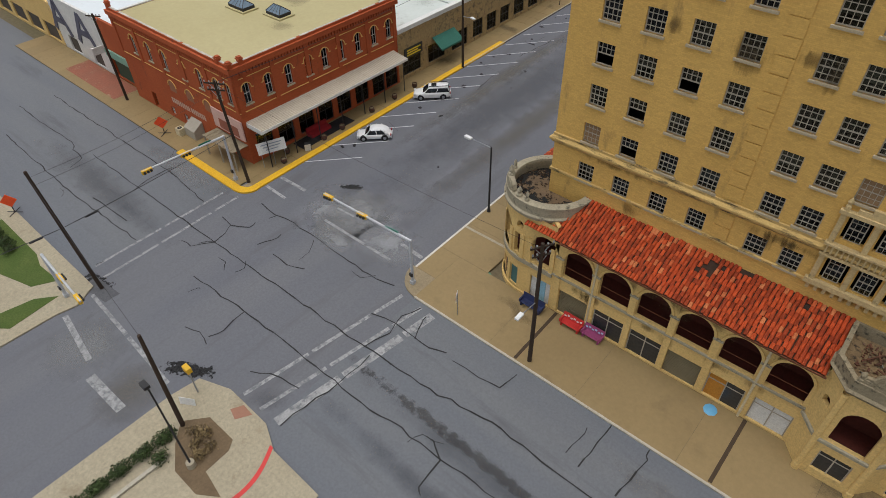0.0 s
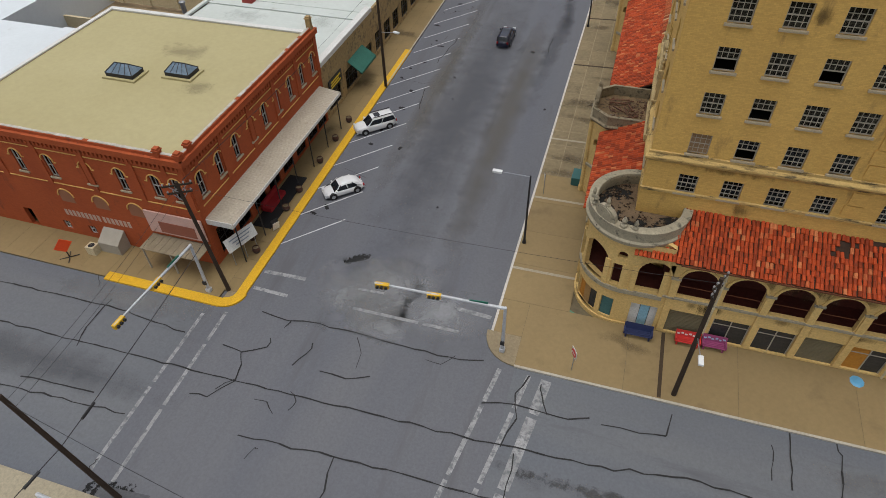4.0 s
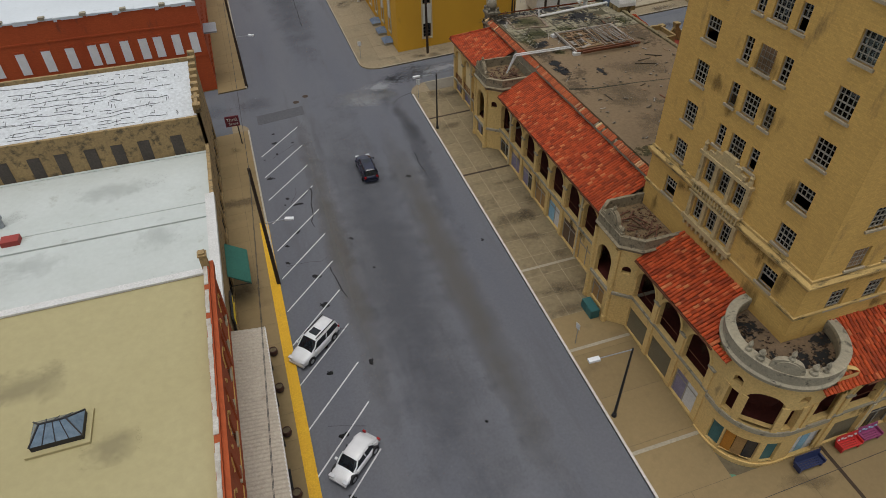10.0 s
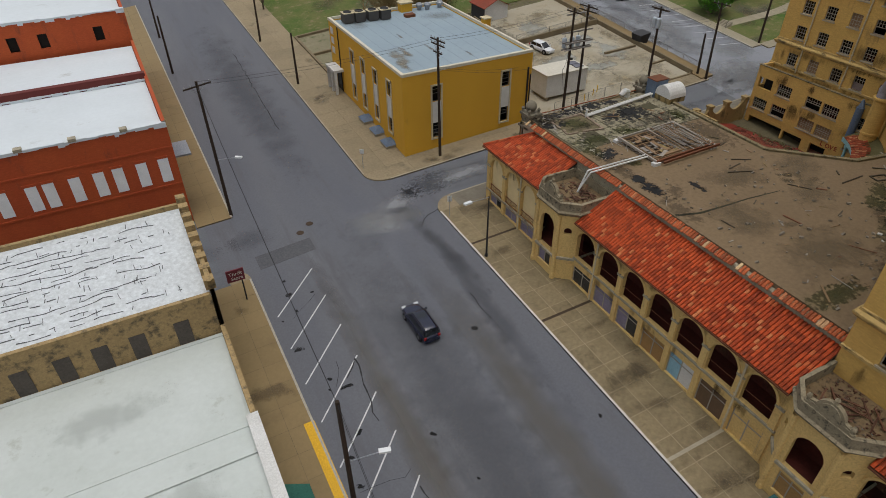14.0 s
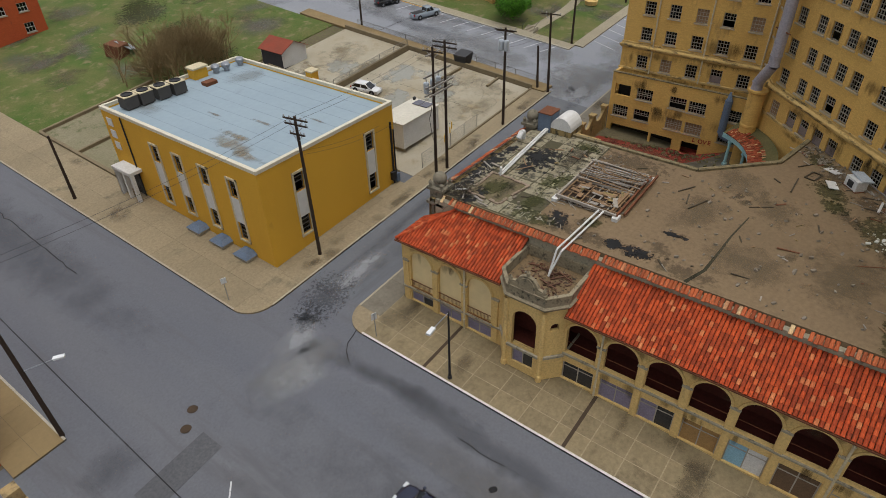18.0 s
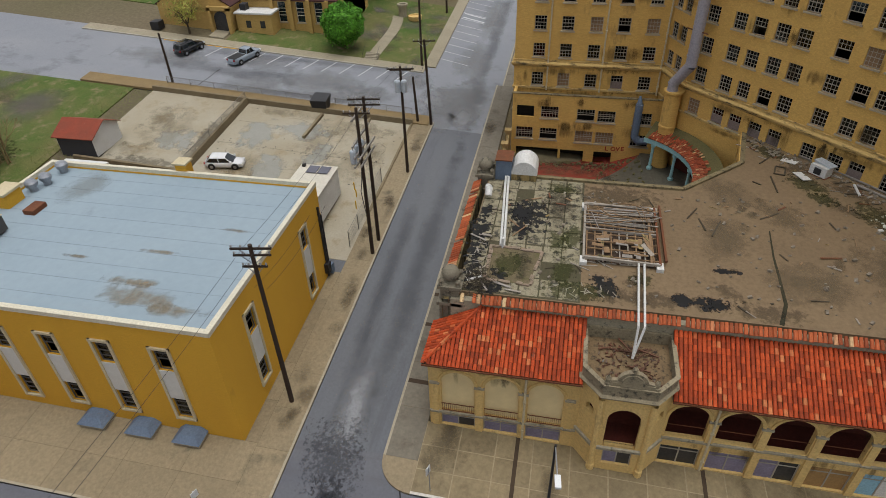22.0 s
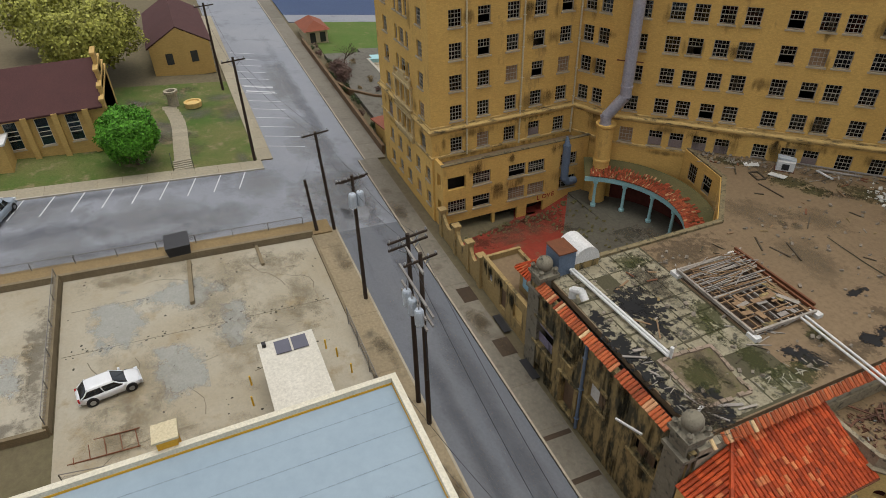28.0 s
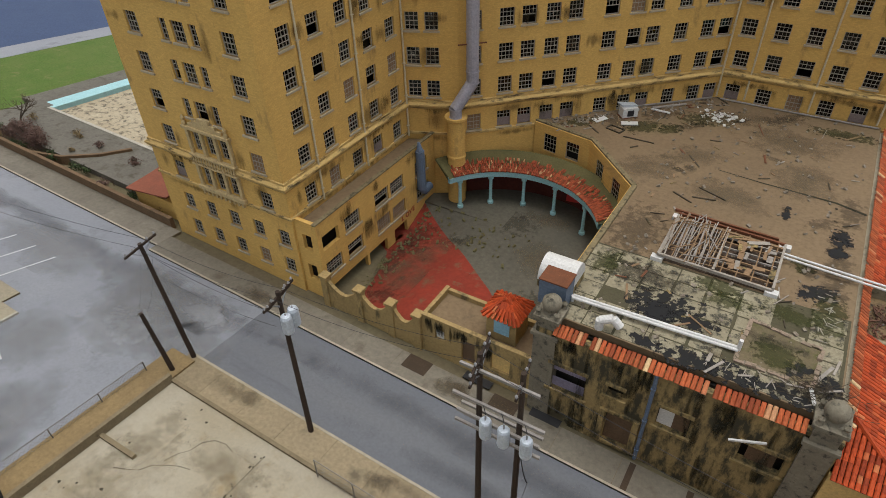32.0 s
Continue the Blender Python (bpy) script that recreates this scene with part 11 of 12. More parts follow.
for x, y in ((3.4, 105.8), (2.2, 105.2), (0.2, 104.6), (1.6, 112.0), (-0.4, 112.2), (-2.4, 112.4)):
    z = G(x, y)
    b_ = thing("bollard", (x, y, z), "yellow steel bollard on the lot", "bollard", "bollards")
    part("post", Mesh().cyl((x, y, z), (x, y, z + 1.0), 0.07, n=8), SIGY, b_)
dm = thing("dumpster", (19.8, 115.4, G(20, 115)), "black wheeled rubbish container on the bank", "container")
z = G(20, 115) + 0.3
part("body", Mesh().add([(18.9, 114.5, z), (20.5, 114.5, z), (20.5, 116.3, z), (18.9, 116.3, z), (18.7, 114.3, z + 1.3), (20.8, 114.3, z + 1.6), (20.8, 116.5, z + 1.6), (18.7, 116.5, z + 1.3)], [(0, 1, 5, 4), (1, 2, 6, 5), (2, 3, 7, 6), (3, 0, 4, 7), (3, 2, 1, 0)]), BLACK, dm)
part("lid", Mesh().add([(18.7, 114.3, z + 1.3), (20.8, 114.3, z + 1.6), (20.8, 116.5, z + 1.6), (18.7, 116.5, z + 1.3), (18.7, 114.3, z + 1.38), (20.8, 114.3, z + 1.68), (20.8, 116.5, z + 1.68), (18.7, 116.5, z + 1.38)], [(4, 5, 6, 7), (0, 1, 5, 4), (1, 2, 6, 5), (2, 3, 7, 6), (3, 0, 4, 7)]), plain("black_lid", (0.03, 0.03, 0.032), 0.5), dm)
sh_ = thing("garden_shed", (5, 138, G(5, 138)), "dark shed with a rusted red tin roof and white gable", "shed")
z = G(5, 138)
part("wall", Mesh().box(2.6, 136.4, z - 0.5, 7.4, 141.0, z + 2.4), plain("dark_shed_boards", (0.05, 0.05, 0.055), 0.8), sh_)
for y_ in (136.36, 141.04):
    part("gable", Mesh().add([(2.6, y_, z), (7.4, y_, z), (7.4, y_, z + 2.4), (5.0, y_, z + 3.5), (2.6, y_, z + 2.4)], [(0, 1, 2, 3, 4)]), WHITE, sh_, "white gable end")
TIN = surf("rusted_tin", (0.30, 0.06, 0.03), (0.22, 0.06, 0.035), 0.7, 0.8, 6.0, 0.15, 0.2, dirt=(0.36, 0.22, 0.14))
for x_ in (2.3, 7.7):
    k_ = 0.08
    part("roof_slope", Mesh().add([(x_, 136.0, z + 2.3), (x_, 141.4, z + 2.3), (5.0, 141.4, z + 3.6), (5.0, 136.0, z + 3.6), (x_, 136.0, z + 2.3 - k_), (x_, 141.4, z + 2.3 - k_), (5.0, 141.4, z + 3.6 - k_), (5.0, 136.0, z + 3.6 - k_)], [(0, 1, 2, 3), (7, 6, 5, 4), (0, 4, 5, 1), (1, 5, 6, 2), (0, 3, 7, 4)]), TIN, sh_)

rk = thing("steel_rack", (-0.4, 122.0, gs(-0.4, 122.0)), "rusty steel rack frame lying on the concrete lot", "rack")
zk = G(-0.4, 122.0) + 0.12
for k in range(5):
    part("rung", Mesh().beam((-1.35 + 0.05 * k, 119.9 + 1.0 * k, zk), (0.3 + 0.06 * k, 120.1 + 1.0 * k, zk), 0.06, 0.06), RUST, rk)
for o in (-1.35, 0.3):
    part("side_rail", Mesh().beam((o, 119.8, zk), (o + 0.3, 124.3, zk), 0.07, 0.07), RUST, rk)

# ---- grass land ----
LUSH = surf("lush_lawn", (0.07, 0.135, 0.018), (0.115, 0.15, 0.037), 0.95, 0.2, 5.0, 0.7, dirt=(0.15, 0.145, 0.06), dirt_at=0.57)
for rect, lab in (((36.2, 105.4, 62, 124), "mown patchy church lawn"), ((36.2, 124, 44, 137), "mown patchy church lawn"), ((-10, 142, 19, 215), "rough green field"), ((-28.2, 150, -10, 215), "rough green field"), ((70, 40, 91, 88), "green lawn behind the hotel"), ((46, 150, 90, 215), "rough green field")):
    slab(rect, 0.03, "lawn", LUSH if "hotel" in lab else GRASS, kind="structure", category="lawn", label=lab, step=6)
slab((-28.0, 131, -10.2, 150), 0.04, "old_slab", surf("weedy_slab", (0.27, 0.24, 0.16), (0.17, 0.16, 0.085), 0.9, 0.25, 4.0, 0.3, dirt=(0.09, 0.10, 0.04), dirt_at=0.55), kind="structure", category="ground", label="weedy old concrete slab")
for a, b in (((-28.0, 131), (-28.0, 150)), ((-28, 141), (-11, 141)), ((-28.0, 150), (-11, 150))):
    low_wall(a, b, 0.45, 0.4, RET, "low old stone wall in weeds")
GR1 = surf("grass_blades", (0.15, 0.19, 0.05), (0.22, 0.20, 0.08), 0.9, 0.5, 3.0, 0.0)
gr = random.Random(5)
gm2 = Mesh()
for k in range(7000):
    if k % 4 == 0:
        x, y = gr.uniform(-2, 19), gr.uniform(139, 143) if k % 8 else gr.uniform(101, 103)
    else:
        x, y = gr.uniform(-9, 18), gr.uniform(142.5, 190)
    if noise.noise(Vector((x * 0.2, y * 0.2, 0))) < -0.25:
        continue
    h, a, w = gr.uniform(0.05, 0.14), gr.uniform(0, 6.28), gr.uniform(0.04, 0.1)
    z = G(x, y) + 0.03
    gm2.add([(x - w * math.cos(a), y - w * math.sin(a), z), (x + w * math.cos(a), y + w * math.sin(a), z), (x + gr.uniform(-0.1, 0.1), y + gr.uniform(-0.1, 0.1), z + h)], [(0, 1, 2)])
tagged(part("grass", gm2, GR1), "tufts of rough spring grass", "grass", kind="stuff")


# ---- trees and shrubs ----
def leaf_material(name, a, b):
    m = surf(name, a, b, 0.7, 0.6, 4.0, 0.0)
    n, l = m.node_tree.nodes, m.node_tree.links
    bs = n["Principled BSDF"]
    was = bs.inputs["Base Color"].links[0].from_socket
    hs = n.new("ShaderNodeHueSaturation")
    r = n.new("ShaderNodeMapRange")
    r.inputs["To Min"].default_value, r.inputs["To Max"].default_value = 0.55, 1.5
    l.new(n.new("ShaderNodeNewGeometry").outputs["Random Per Island"], r.inputs["Value"])
    l.new(r.outputs[0], hs.inputs["Value"])
    l.new(was, hs.inputs["Color"])
    l.new(hs.outputs[0], bs.inputs["Base Color"])
    return m


def leaves(c, rad, n, size, seed, shell=0.55, bumps=0.25, gap=-0.3):
    r = random.Random(seed)
    m = Mesh()
    c = Vector(c)
    for k in range(n):
        d = Vector((r.gauss(0, 1), r.gauss(0, 1), r.gauss(0, 1))).normalized()
        f = shell + (1 - shell) * r.random() ** 0.6
        f *= 1 + bumps * noise.noise(d * 2.3 + Vector((seed, 0, 0)))
        p = c + Vector((d.x * rad[0], d.y * rad[1], d.z * rad[2])) * f
        if noise.noise(p * 0.9) < gap:
            continue
        a, b = Vector((r.gauss(0, 1), r.gauss(0, 1), r.gauss(0, 1))).normalized(), None
        b = a.cross(d + Vector((0.01, 0.02, 0.03))).normalized()
        s = size * r.uniform(0.6, 1.3)
        m.add([p - a * s, p + b * s * 0.6, p + a * s, p - b * s * 0.6], [(0, 1, 2, 3)])
    return m


def limbs(base, height, spread, seed, depth=4, r0=0.2, first=4, up=0.8):
    r = random.Random(seed)
    m = Mesh()
    tips = []

    def grow(p, d, L, rad, k):
        q_ = p + d * L
        m.cyl(p, q_, rad, rad * 0.65, 6 if k > 1 else 4, False)
        if k == 0:
            tips.append(q_)
            return
        for i in range(r.choice((2, 3)) if k < depth else first):
            e = (d * up + Vector((r.gauss(0, spread), r.gauss(0, spread), r.gauss(0.1, spread * 0.5)))).normalized()
            grow(q_, e, L * r.uniform(0.6, 0.85), rad * 0.62, k - 1)

    grow(Vector(base), Vector((0, 0, 1)), height, r0, depth)
    return m, tips


LEAFG = leaf_material("bright_spring_leaf", (0.07, 0.24, 0.014), (0.12, 0.33, 0.025))
LEAFY = leaf_material("yellow_green_leaf", (0.30, 0.31, 0.05), (0.36, 0.35, 0.08))
LEAFD = leaf_material("dark_hedge_leaf", (0.03, 0.055, 0.015), (0.05, 0.075, 0.02))
BARK = surf("grey_bark", (0.10, 0.075, 0.05), (0.06, 0.045, 0.03), 0.95, 1.5, 9.0, 0.5, streak=True)


def tree(x, y, label, h, trunk, spread, seed, crown, mat, n, size, shell=0.5, gap=-0.3, twigs=True, r0=0.2, depth=3):
    z = G(x, y)
    t = thing("tree", (x, y, z), label, "tree", "trees")
    m, tips = limbs((x, y, z - 0.2), trunk, spread, seed, depth, r0)
    part("trunk", m, BARK, t)
    if n:
        part("crown", leaves((x + crown[0], y + crown[1], z + crown[2]), crown[3:6], n, size, seed, shell, 0.3, gap), mat, t)
    return t


tree(38.8, 118.3, "dense bright green rounded tree on the lawn", 6, 1.6, 0.45, 3, (0, 0, 3.9, 3.3, 3.3, 3.0), LEAFG, 15000, 0.17, 0.55, -0.6)
tree(66, 122, "broad yellow-green spring tree behind the church", 9, 2.5, 0.5, 8, (0, 0, 6.5, 8.0, 7.0, 4.6), LEAFY, 20000, 0.26, 0.45, -0.25, depth=4)
tree(76, 128, "broad yellow-green spring tree behind the church", 9, 2.5, 0.5, 9, (0, 0, 6, 6.0, 6.0, 4.2), LEAFY, 8000, 0.28, 0.45, -0.2)
tree(37.3, 143.5, "sparse budding tree before the church gable", 6, 1.5, 0.55, 12, (0, 0, 3.8, 3.2, 3.2, 2.4), LEAFY, 2600, 0.13, 0.3, -0.1, depth=5)
tree(-28.8, 168, "bare dark roadside tree", 5, 1.4, 0.5, 15, (0, 0, 3.4, 2, 2, 1.6), LEAFY, 0, 0.1, depth=5)
TWIG = surf("dry_twigs", (0.28, 0.205, 0.10), (0.20, 0.145, 0.07), 0.95, 1.5, 9.0, 0.3)
bs_ = thing("bare_thicket", (-5.5, 149.5, G(-5.5, 149.5)), "large bare brown leafless thicket", "shrub")
for k in range(44):
    x, y = -5.5 + gr.gauss(0, 3.8), 149.5 + gr.gauss(0, 2.4)
    m, tips = limbs((x, y, G(x, y) - 0.1), gr.uniform(1.5, 2.4), 0.4, 100 + k, 5, 0.12, 3, 1.0)
    part("stem", m, TWIG, bs_)
tw_ = Mesh()
for k in range(4200):
    a, e, r = gr.uniform(0, 6.283), math.asin(gr.uniform(0.0, 1.0)), gr.uniform(0.35, 1.0) ** 0.6
    lobe = 1 + 0.16 * math.sin(3 * a + 1) + 0.1 * math.sin(5 * a)
    d_ = Vector((math.cos(a) * math.cos(e), math.sin(a) * math.cos(e), math.sin(e)))
    p_ = Vector((-5.5 + 7.4 * d_.x * r * lobe, 149.5 + 4.6 * d_.y * r * lobe, G(-5.5, 149.5) + 0.3 + 5.4 * d_.z * r))
    q_ = p_ + (d_ + Vector((gr.gauss(0, 0.4), gr.gauss(0, 0.4), gr.uniform(0.0, 0.9)))).normalized() * gr.uniform(0.5, 1.3)
    tw_.beam(p_, q_, 0.035)
part("twig_mass", tw_, TWIG, bs_, "dense mass of fine bare twigs", kind="stuff")


def shrub(x, y, rx, ry, rz, mat, n, seed, label, size=0.07, lift=0.0):
    z = G(x, y) + lift
    s = thing("shrub", (x, y, z), label, "shrub", "shrubs")
    m, tips = limbs((x, y, z - 0.05), rz * 0.7, 0.6, seed, 4 if mat is TWIG else 3, 0.04, 4)
    part("stem", m, BARK, s)
    part("foliage", leaves((x, y, z + rz * 0.8), (rx, ry, rz), int(n * (0.5 if mat is TWIG else 1)), size, seed, 0.15, 0.6, -0.2), mat, s)


for k in range(30):
    x, y = gr.uniform(-26, 18), gr.uniform(143, 200)
    stain(x, y, gr.uniform(2, 6), gr.uniform(1.5, 5), gr.choice((S_MUD, S_MOSS, S_TAN, S_MUD)), turn=gr.uniform(0, 90), name="bare_patch", label="bare and worn patch in the field", lift=0.06)
for k in range(16):
    x, y = gr.uniform(37, 60), gr.uniform(106, 118)
    stain(x, y, gr.uniform(1, 3), gr.uniform(1, 3), gr.choice((S_MUD, S_TAN)), turn=gr.uniform(0, 90), name="bare_patch", label="worn patch in the lawn", lift=0.06)
PLUM = surf("plum_brown_twigs", (0.13, 0.075, 0.07), (0.19, 0.125, 0.09), 0.95, 1.5, 9.0, 0.3)
for k in range(9):
    r_ = gr.uniform(0.4, 1.0)
    shrub(gr.uniform(46, 66), gr.uniform(83, 88), r_, r_ * 0.8, r_ * 0.6, gr.choice((PLUM, TWIG, LEAFD)), int(300 * r_ + 150), 700 + k, "brown brush in the derelict garden", 0.08, 0.6)
for k, (x, y, r_) in enumerate(((60.5, 88.2, 1.9), (58.2, 88.5, 1.6), (63.0, 88.3, 1.3))):
    shrub(x, y, r_, r_ * 0.8, r_ * 0.75, PLUM, 2600, 730 + k, "dense plum-brown leafless thicket behind the wall", 0.09, 0.5)
for k in range(18):
    r_ = gr.uniform(0.5, 1.2)
    shrub(37 + 2.3 * k + gr.uniform(-1.5, 1.5), 89.4 + gr.uniform(-1.0, 0.4), r_, r_ * 0.6, r_ * 0.6, gr.choice((TWIG, PLUM, PLUM, LEAFD)), int(260 * r_ + 200), 300 + k, "scrubby bush behind the street wall", 0.08, 0.3)
tree(64.5, 86.5, "bare spindly garden tree", 6, 1.6, 0.4, 33, (0, 0, 3.6, 2, 2, 1.6), LEAFY, 0, 0.1, depth=5, r0=0.13)

CHR = surf("maroon_shingle", (0.085, 0.035, 0.032), (0.065, 0.028, 0.026), 0.9, 0.4, 7.0, 0.4)
bh = thing("brick_house", (-18, 190, G(-18, 184)), "weathered red brick building at the far edge of the field", "building")
zb_ = G(-18, 184)
BHS, BHE = ((-27.5, 183.2), (-9.2, 183.2)), ((-9.2, 183.2), (-9.2, 198.0))
hs_ = [(u, 1.6, zb_ + 4.6, zb_ + 6.0) for u in (3.2, 7.6, 12.0, 15.6)] + [(u, 1.6, zb_ + 1.2, zb_ + 2.8) for u in (3.2, 7.6, 15.6)]
he_ = [(u, 1.6, zb_ + 4.6, zb_ + 6.0) for u in (3, 7, 11)]
part("wall", wall_mesh(Mesh(), *BHS, zb_ - 1, zb_ + 7.4, hs_), DARKBRICK, bh)
part("wall", wall_mesh(Mesh(), *BHE, zb_ - 1, zb_ + 7.4, he_), DARKBRICK, bh)
part("wall", wall_mesh(Mesh(), (-9.2, 198.0), (-27.5, 198.0), zb_ - 1, zb_ + 7.4, []), DARKBRICK, bh)
part("wall", wall_mesh(Mesh(), (-27.5, 198.0), (-27.5, 183.2), zb_ - 1, zb_ + 7.4, []), DARKBRICK, bh)
part("inside", Mesh().box(-26.8, 184.0, zb_, -9.9, 197.3, zb_ + 6.9), DARK, bh)
part("roof", Mesh().box(-27.2, 183.5, zb_ + 6.95, -9.5, 197.7, zb_ + 7.15), CHR, bh)
BHW, BHW2 = Sash(1.6, 1.4, 3, 2, WHITE), Sash(1.6, 1.6, 3, 2, WHITE)
for w_, hh_ in ((BHS, hs_), (BHE, he_)):
    for u, _, p_, q_ in hh_:
        (BHW if q_ - p_ < 1.5 else BHW2).put(bh, on_wall(*w_, u, p_))
rs_ = thing("rusty_shack", (-7.8, 162.5, G(-7.8, 162.5)), "small collapsed rusty metal shack in the field", "shack")
z = G(-7.8, 162.5)
part("wall", Mesh().obox(pose(-8.6, 162.5, z + 1.0, 8, 0, 20), 2.4, 2.6, 2.0), RUST, rs_)
part("roof_sheet", Mesh().obox(pose(-7.0, 162.2, z + 1.3, 25, 18, 30), 2.6, 2.8, 0.08), ZINC, rs_)

# ---- church ----
CHB = surf("buff_church_brick", (0.56, 0.375, 0.125), (0.48, 0.315, 0.105), 0.88, 0.3, 8.0, 0.3, streak=True, speck=0.3, courses=(0.3, 0.1))
chu = thing("church", (50, 130, 9), "buff brick church with maroon shingle roof and blue windows", "church")
zc = G(44, 128) - 0.2


def gable_house(parent, x0, y0, x1, y1, z0, eave, ridge, axis, wall_m, roof_m, over=0.35):
    w = Mesh()
    if axis == "y":
        xm = (x0 + x1) / 2
        for yy in (y0, y1):
            part("gable_wall", Mesh().add([(x0, yy, z0), (x1, yy, z0), (x1, yy, eave), (xm, yy, ridge), (x0, yy, eave)], [(0, 1, 2, 3, 4)]), wall_m, parent)
        for xs in (x0, x1):
            s = -1 if xs == x0 else 1
            part("roof_slope", Mesh().add([(xs + s * over, y0, eave - 0.15), (xs + s * over, y1, eave - 0.15), (xm, y1, ridge + 0.1), (xm, y0, ridge + 0.1), (xs + s * over, y0, eave - 0.35), (xs + s * over, y1, eave - 0.35), (xm, y1, ridge - 0.1), (xm, y0, ridge - 0.1)], [(0, 1, 2, 3), (7, 6, 5, 4), (0, 4, 5, 1), (0, 3, 7, 4), (1, 5, 6, 2)]), roof_m, parent)
    else:
        ym = (y0 + y1) / 2
        for xx in (x0, x1):
            part("gable_wall", Mesh().add([(xx, y0, z0), (xx, y1, z0), (xx, y1, eave), (xx, ym, ridge), (xx, y0, eave)], [(0, 1, 2, 3, 4)]), wall_m, parent)
        for ys in (y0, y1):
            s = -1 if ys == y0 else 1
            part("roof_slope", Mesh().add([(x0, ys + s * over, eave - 0.15), (x1, ys + s * over, eave - 0.15), (x1, ym, ridge + 0.1), (x0, ym, ridge + 0.1), (x0, ys + s * over, eave - 0.35), (x1, ys + s * over, eave - 0.35), (x1, ym, ridge - 0.1), (x0, ym, ridge - 0.1)], [(0, 1, 2, 3), (7, 6, 5, 4), (0, 4, 5, 1), (0, 3, 7, 4), (1, 5, 6, 2)]), roof_m, parent)


gable_house(chu, 43.2, 120.4, 57, 141, zc, 13.9, 17.2, "y", CHB, CHR)
CW = ((43.2, 141), (43.2, 120.4))
cw = [(141 - y, 1.35, zc + 1.4, zc + 4.6) for y in (130.0, 126.9, 123.8)]
part("wall", wall_mesh(Mesh(), *CW, zc - 1, 13.9, cw), CHB, chu)
part("wall", wall_mesh(Mesh(), (57, 120.4), (57, 141), zc - 1, 13.9, []), CHB, chu)
# Added black plane as the painted gloom of the nave.
part("inside", Mesh().box(45, 121, zc, 45.2, 140, 13.5), DARK, chu)
BLUEW = Sash(1.35, 3.2, 1, 3, plain("pale_window_frame", (0.62, 0.60, 0.50), 0.6), bar=0.09)
for u, w, z0, z1 in cw:
    BLUEW.put(chu, on_wall(*CW, u, z0), "whole")
    part("blue_panel", Mesh().obox(on_wall(*CW, u, z0 + 1.6, -0.26), 1.25, 0.02, 3.1), plain("blue_glass_panel", (0.13, 0.30, 0.40), 0.3), chu)
for u in (12.6, 15.65, 18.8, 9.5):
    part("buttress", Mesh().obox(on_wall(*CW, u, zc + 2.4, 0.25), 0.6, 0.5, 5.2), CHB, chu)
# stepped south gable
for k, (w, z) in enumerate(((13.8, 14.2), (10.5, 15.2), (6.5, 16.5), (2.6, 17.9))):
    part("gable_step", Mesh().box(50.1 - w / 2, 120.1, zc, 50.1 + w / 2, 120.45, z).box(50.1 - w / 2 - 0.1, 120.0, z, 50.1 + w / 2 + 0.1, 120.55, z + 0.25), CHB, chu)
gable_house(chu, 39.6, 137.2, 58, 149.5, zc + 0.6, 13.6, 17.0, "x", CHB, CHR)
part("wall", wall_mesh(Mesh(), (39.6, 137.2), (43.2, 137.2), zc - 1, 13.6, []), CHB, chu)
part("wall", wall_mesh(Mesh(), (58, 149.5), (39.6, 149.5), zc - 1, 13.6, []), CHB, chu)
pt = [(39.5, 138.4 + 1.2 * math.cos(math.pi * k / 10) + 0.4, 11.6 + 1.2 * math.sin(math.pi * k / 10)) for k in range(11)]
part("door", Mesh().add([(39.5, 140.0, 9.0), (39.5, 137.6, 9.0)] + [(39.5, 138.8 - 1.2 * math.cos(math.pi * k / 10), 11.4 + 1.2 * math.sin(math.pi * k / 10)) for k in range(11)], [tuple(range(13))]), PANELS["dark"], chu, "dark arched church doorway")
part("porch", Mesh().box(38.9, 136.9, 9, 39.55, 137.5, 13.2).box(38.9, 140.1, 9, 39.55, 140.7, 13.2).box(38.9, 136.9, 12.8, 39.55, 140.7, 13.4), CHB, chu)
part("side_block", Mesh().box(40.2, 130.6, zc - 1, 43.2, 136.6, 12.1), CHB, chu)
part("side_block_roof", Mesh().box(40.0, 130.4, 12.1, 43.3, 136.8, 12.35), WHITE, chu, "white flat porch roof")
for y in (132.2, 134.6):
    part("side_window", Mesh().box(40.15, y - 0.4, 10.0, 40.2, y + 0.4, 11.1), PANELS["dark"], chu)
part("roof_unit", Mesh().box(41.2, 135.2, 12.35, 42.4, 136.2, 13.3), BLACK, chu)
hal = thing("church_hall", (70, 115, 9), "buff brick church hall with maroon gable roof", "church hall")
gable_house(hal, 65.8, 106.3, 88, 114.8, G(66, 112) - 0.5, 13.2, 15.6, "x", CHB, CHR)
for a, b in (((65.8, 106.3), (88, 106.3)), ((88, 114.8), (65.8, 114.8))):
    part("wall", wall_mesh(Mesh(), a, b, G(66, 112) - 1, 13.2, [(3 + 4 * k, 1.0, 10.4, 12) for k in range(5)] if a[1] < 110 else []), CHB, hal)
for y in (108.8, 112.3):
    part("window", Mesh().box(65.72, y - 0.5, 10.4, 65.8, y + 0.5, 12.0), PANELS["dark"], hal)
mn = thing("stone_planter", (54.0, 111.5, G(54, 111.5)), "round stone monument with a planter on the lawn", "monument")
z = G(54, 111.5)
part("pillar", Mesh().lathe(54.6, 113.2, [(0.7, z), (0.7, z + 1.9), (0.95, z + 2.0), (0.95, z + 2.3), (0.6, z + 2.3), (0.55, z + 2.0)], 14), STONE, mn)
part("planter", Mesh().lathe(53.6, 110.8, [(1.1, z), (1.2, z + 0.7), (0.95, z + 0.7), (0.9, z + 0.5), (0, z + 0.55)], 10), STUCCO2, mn)
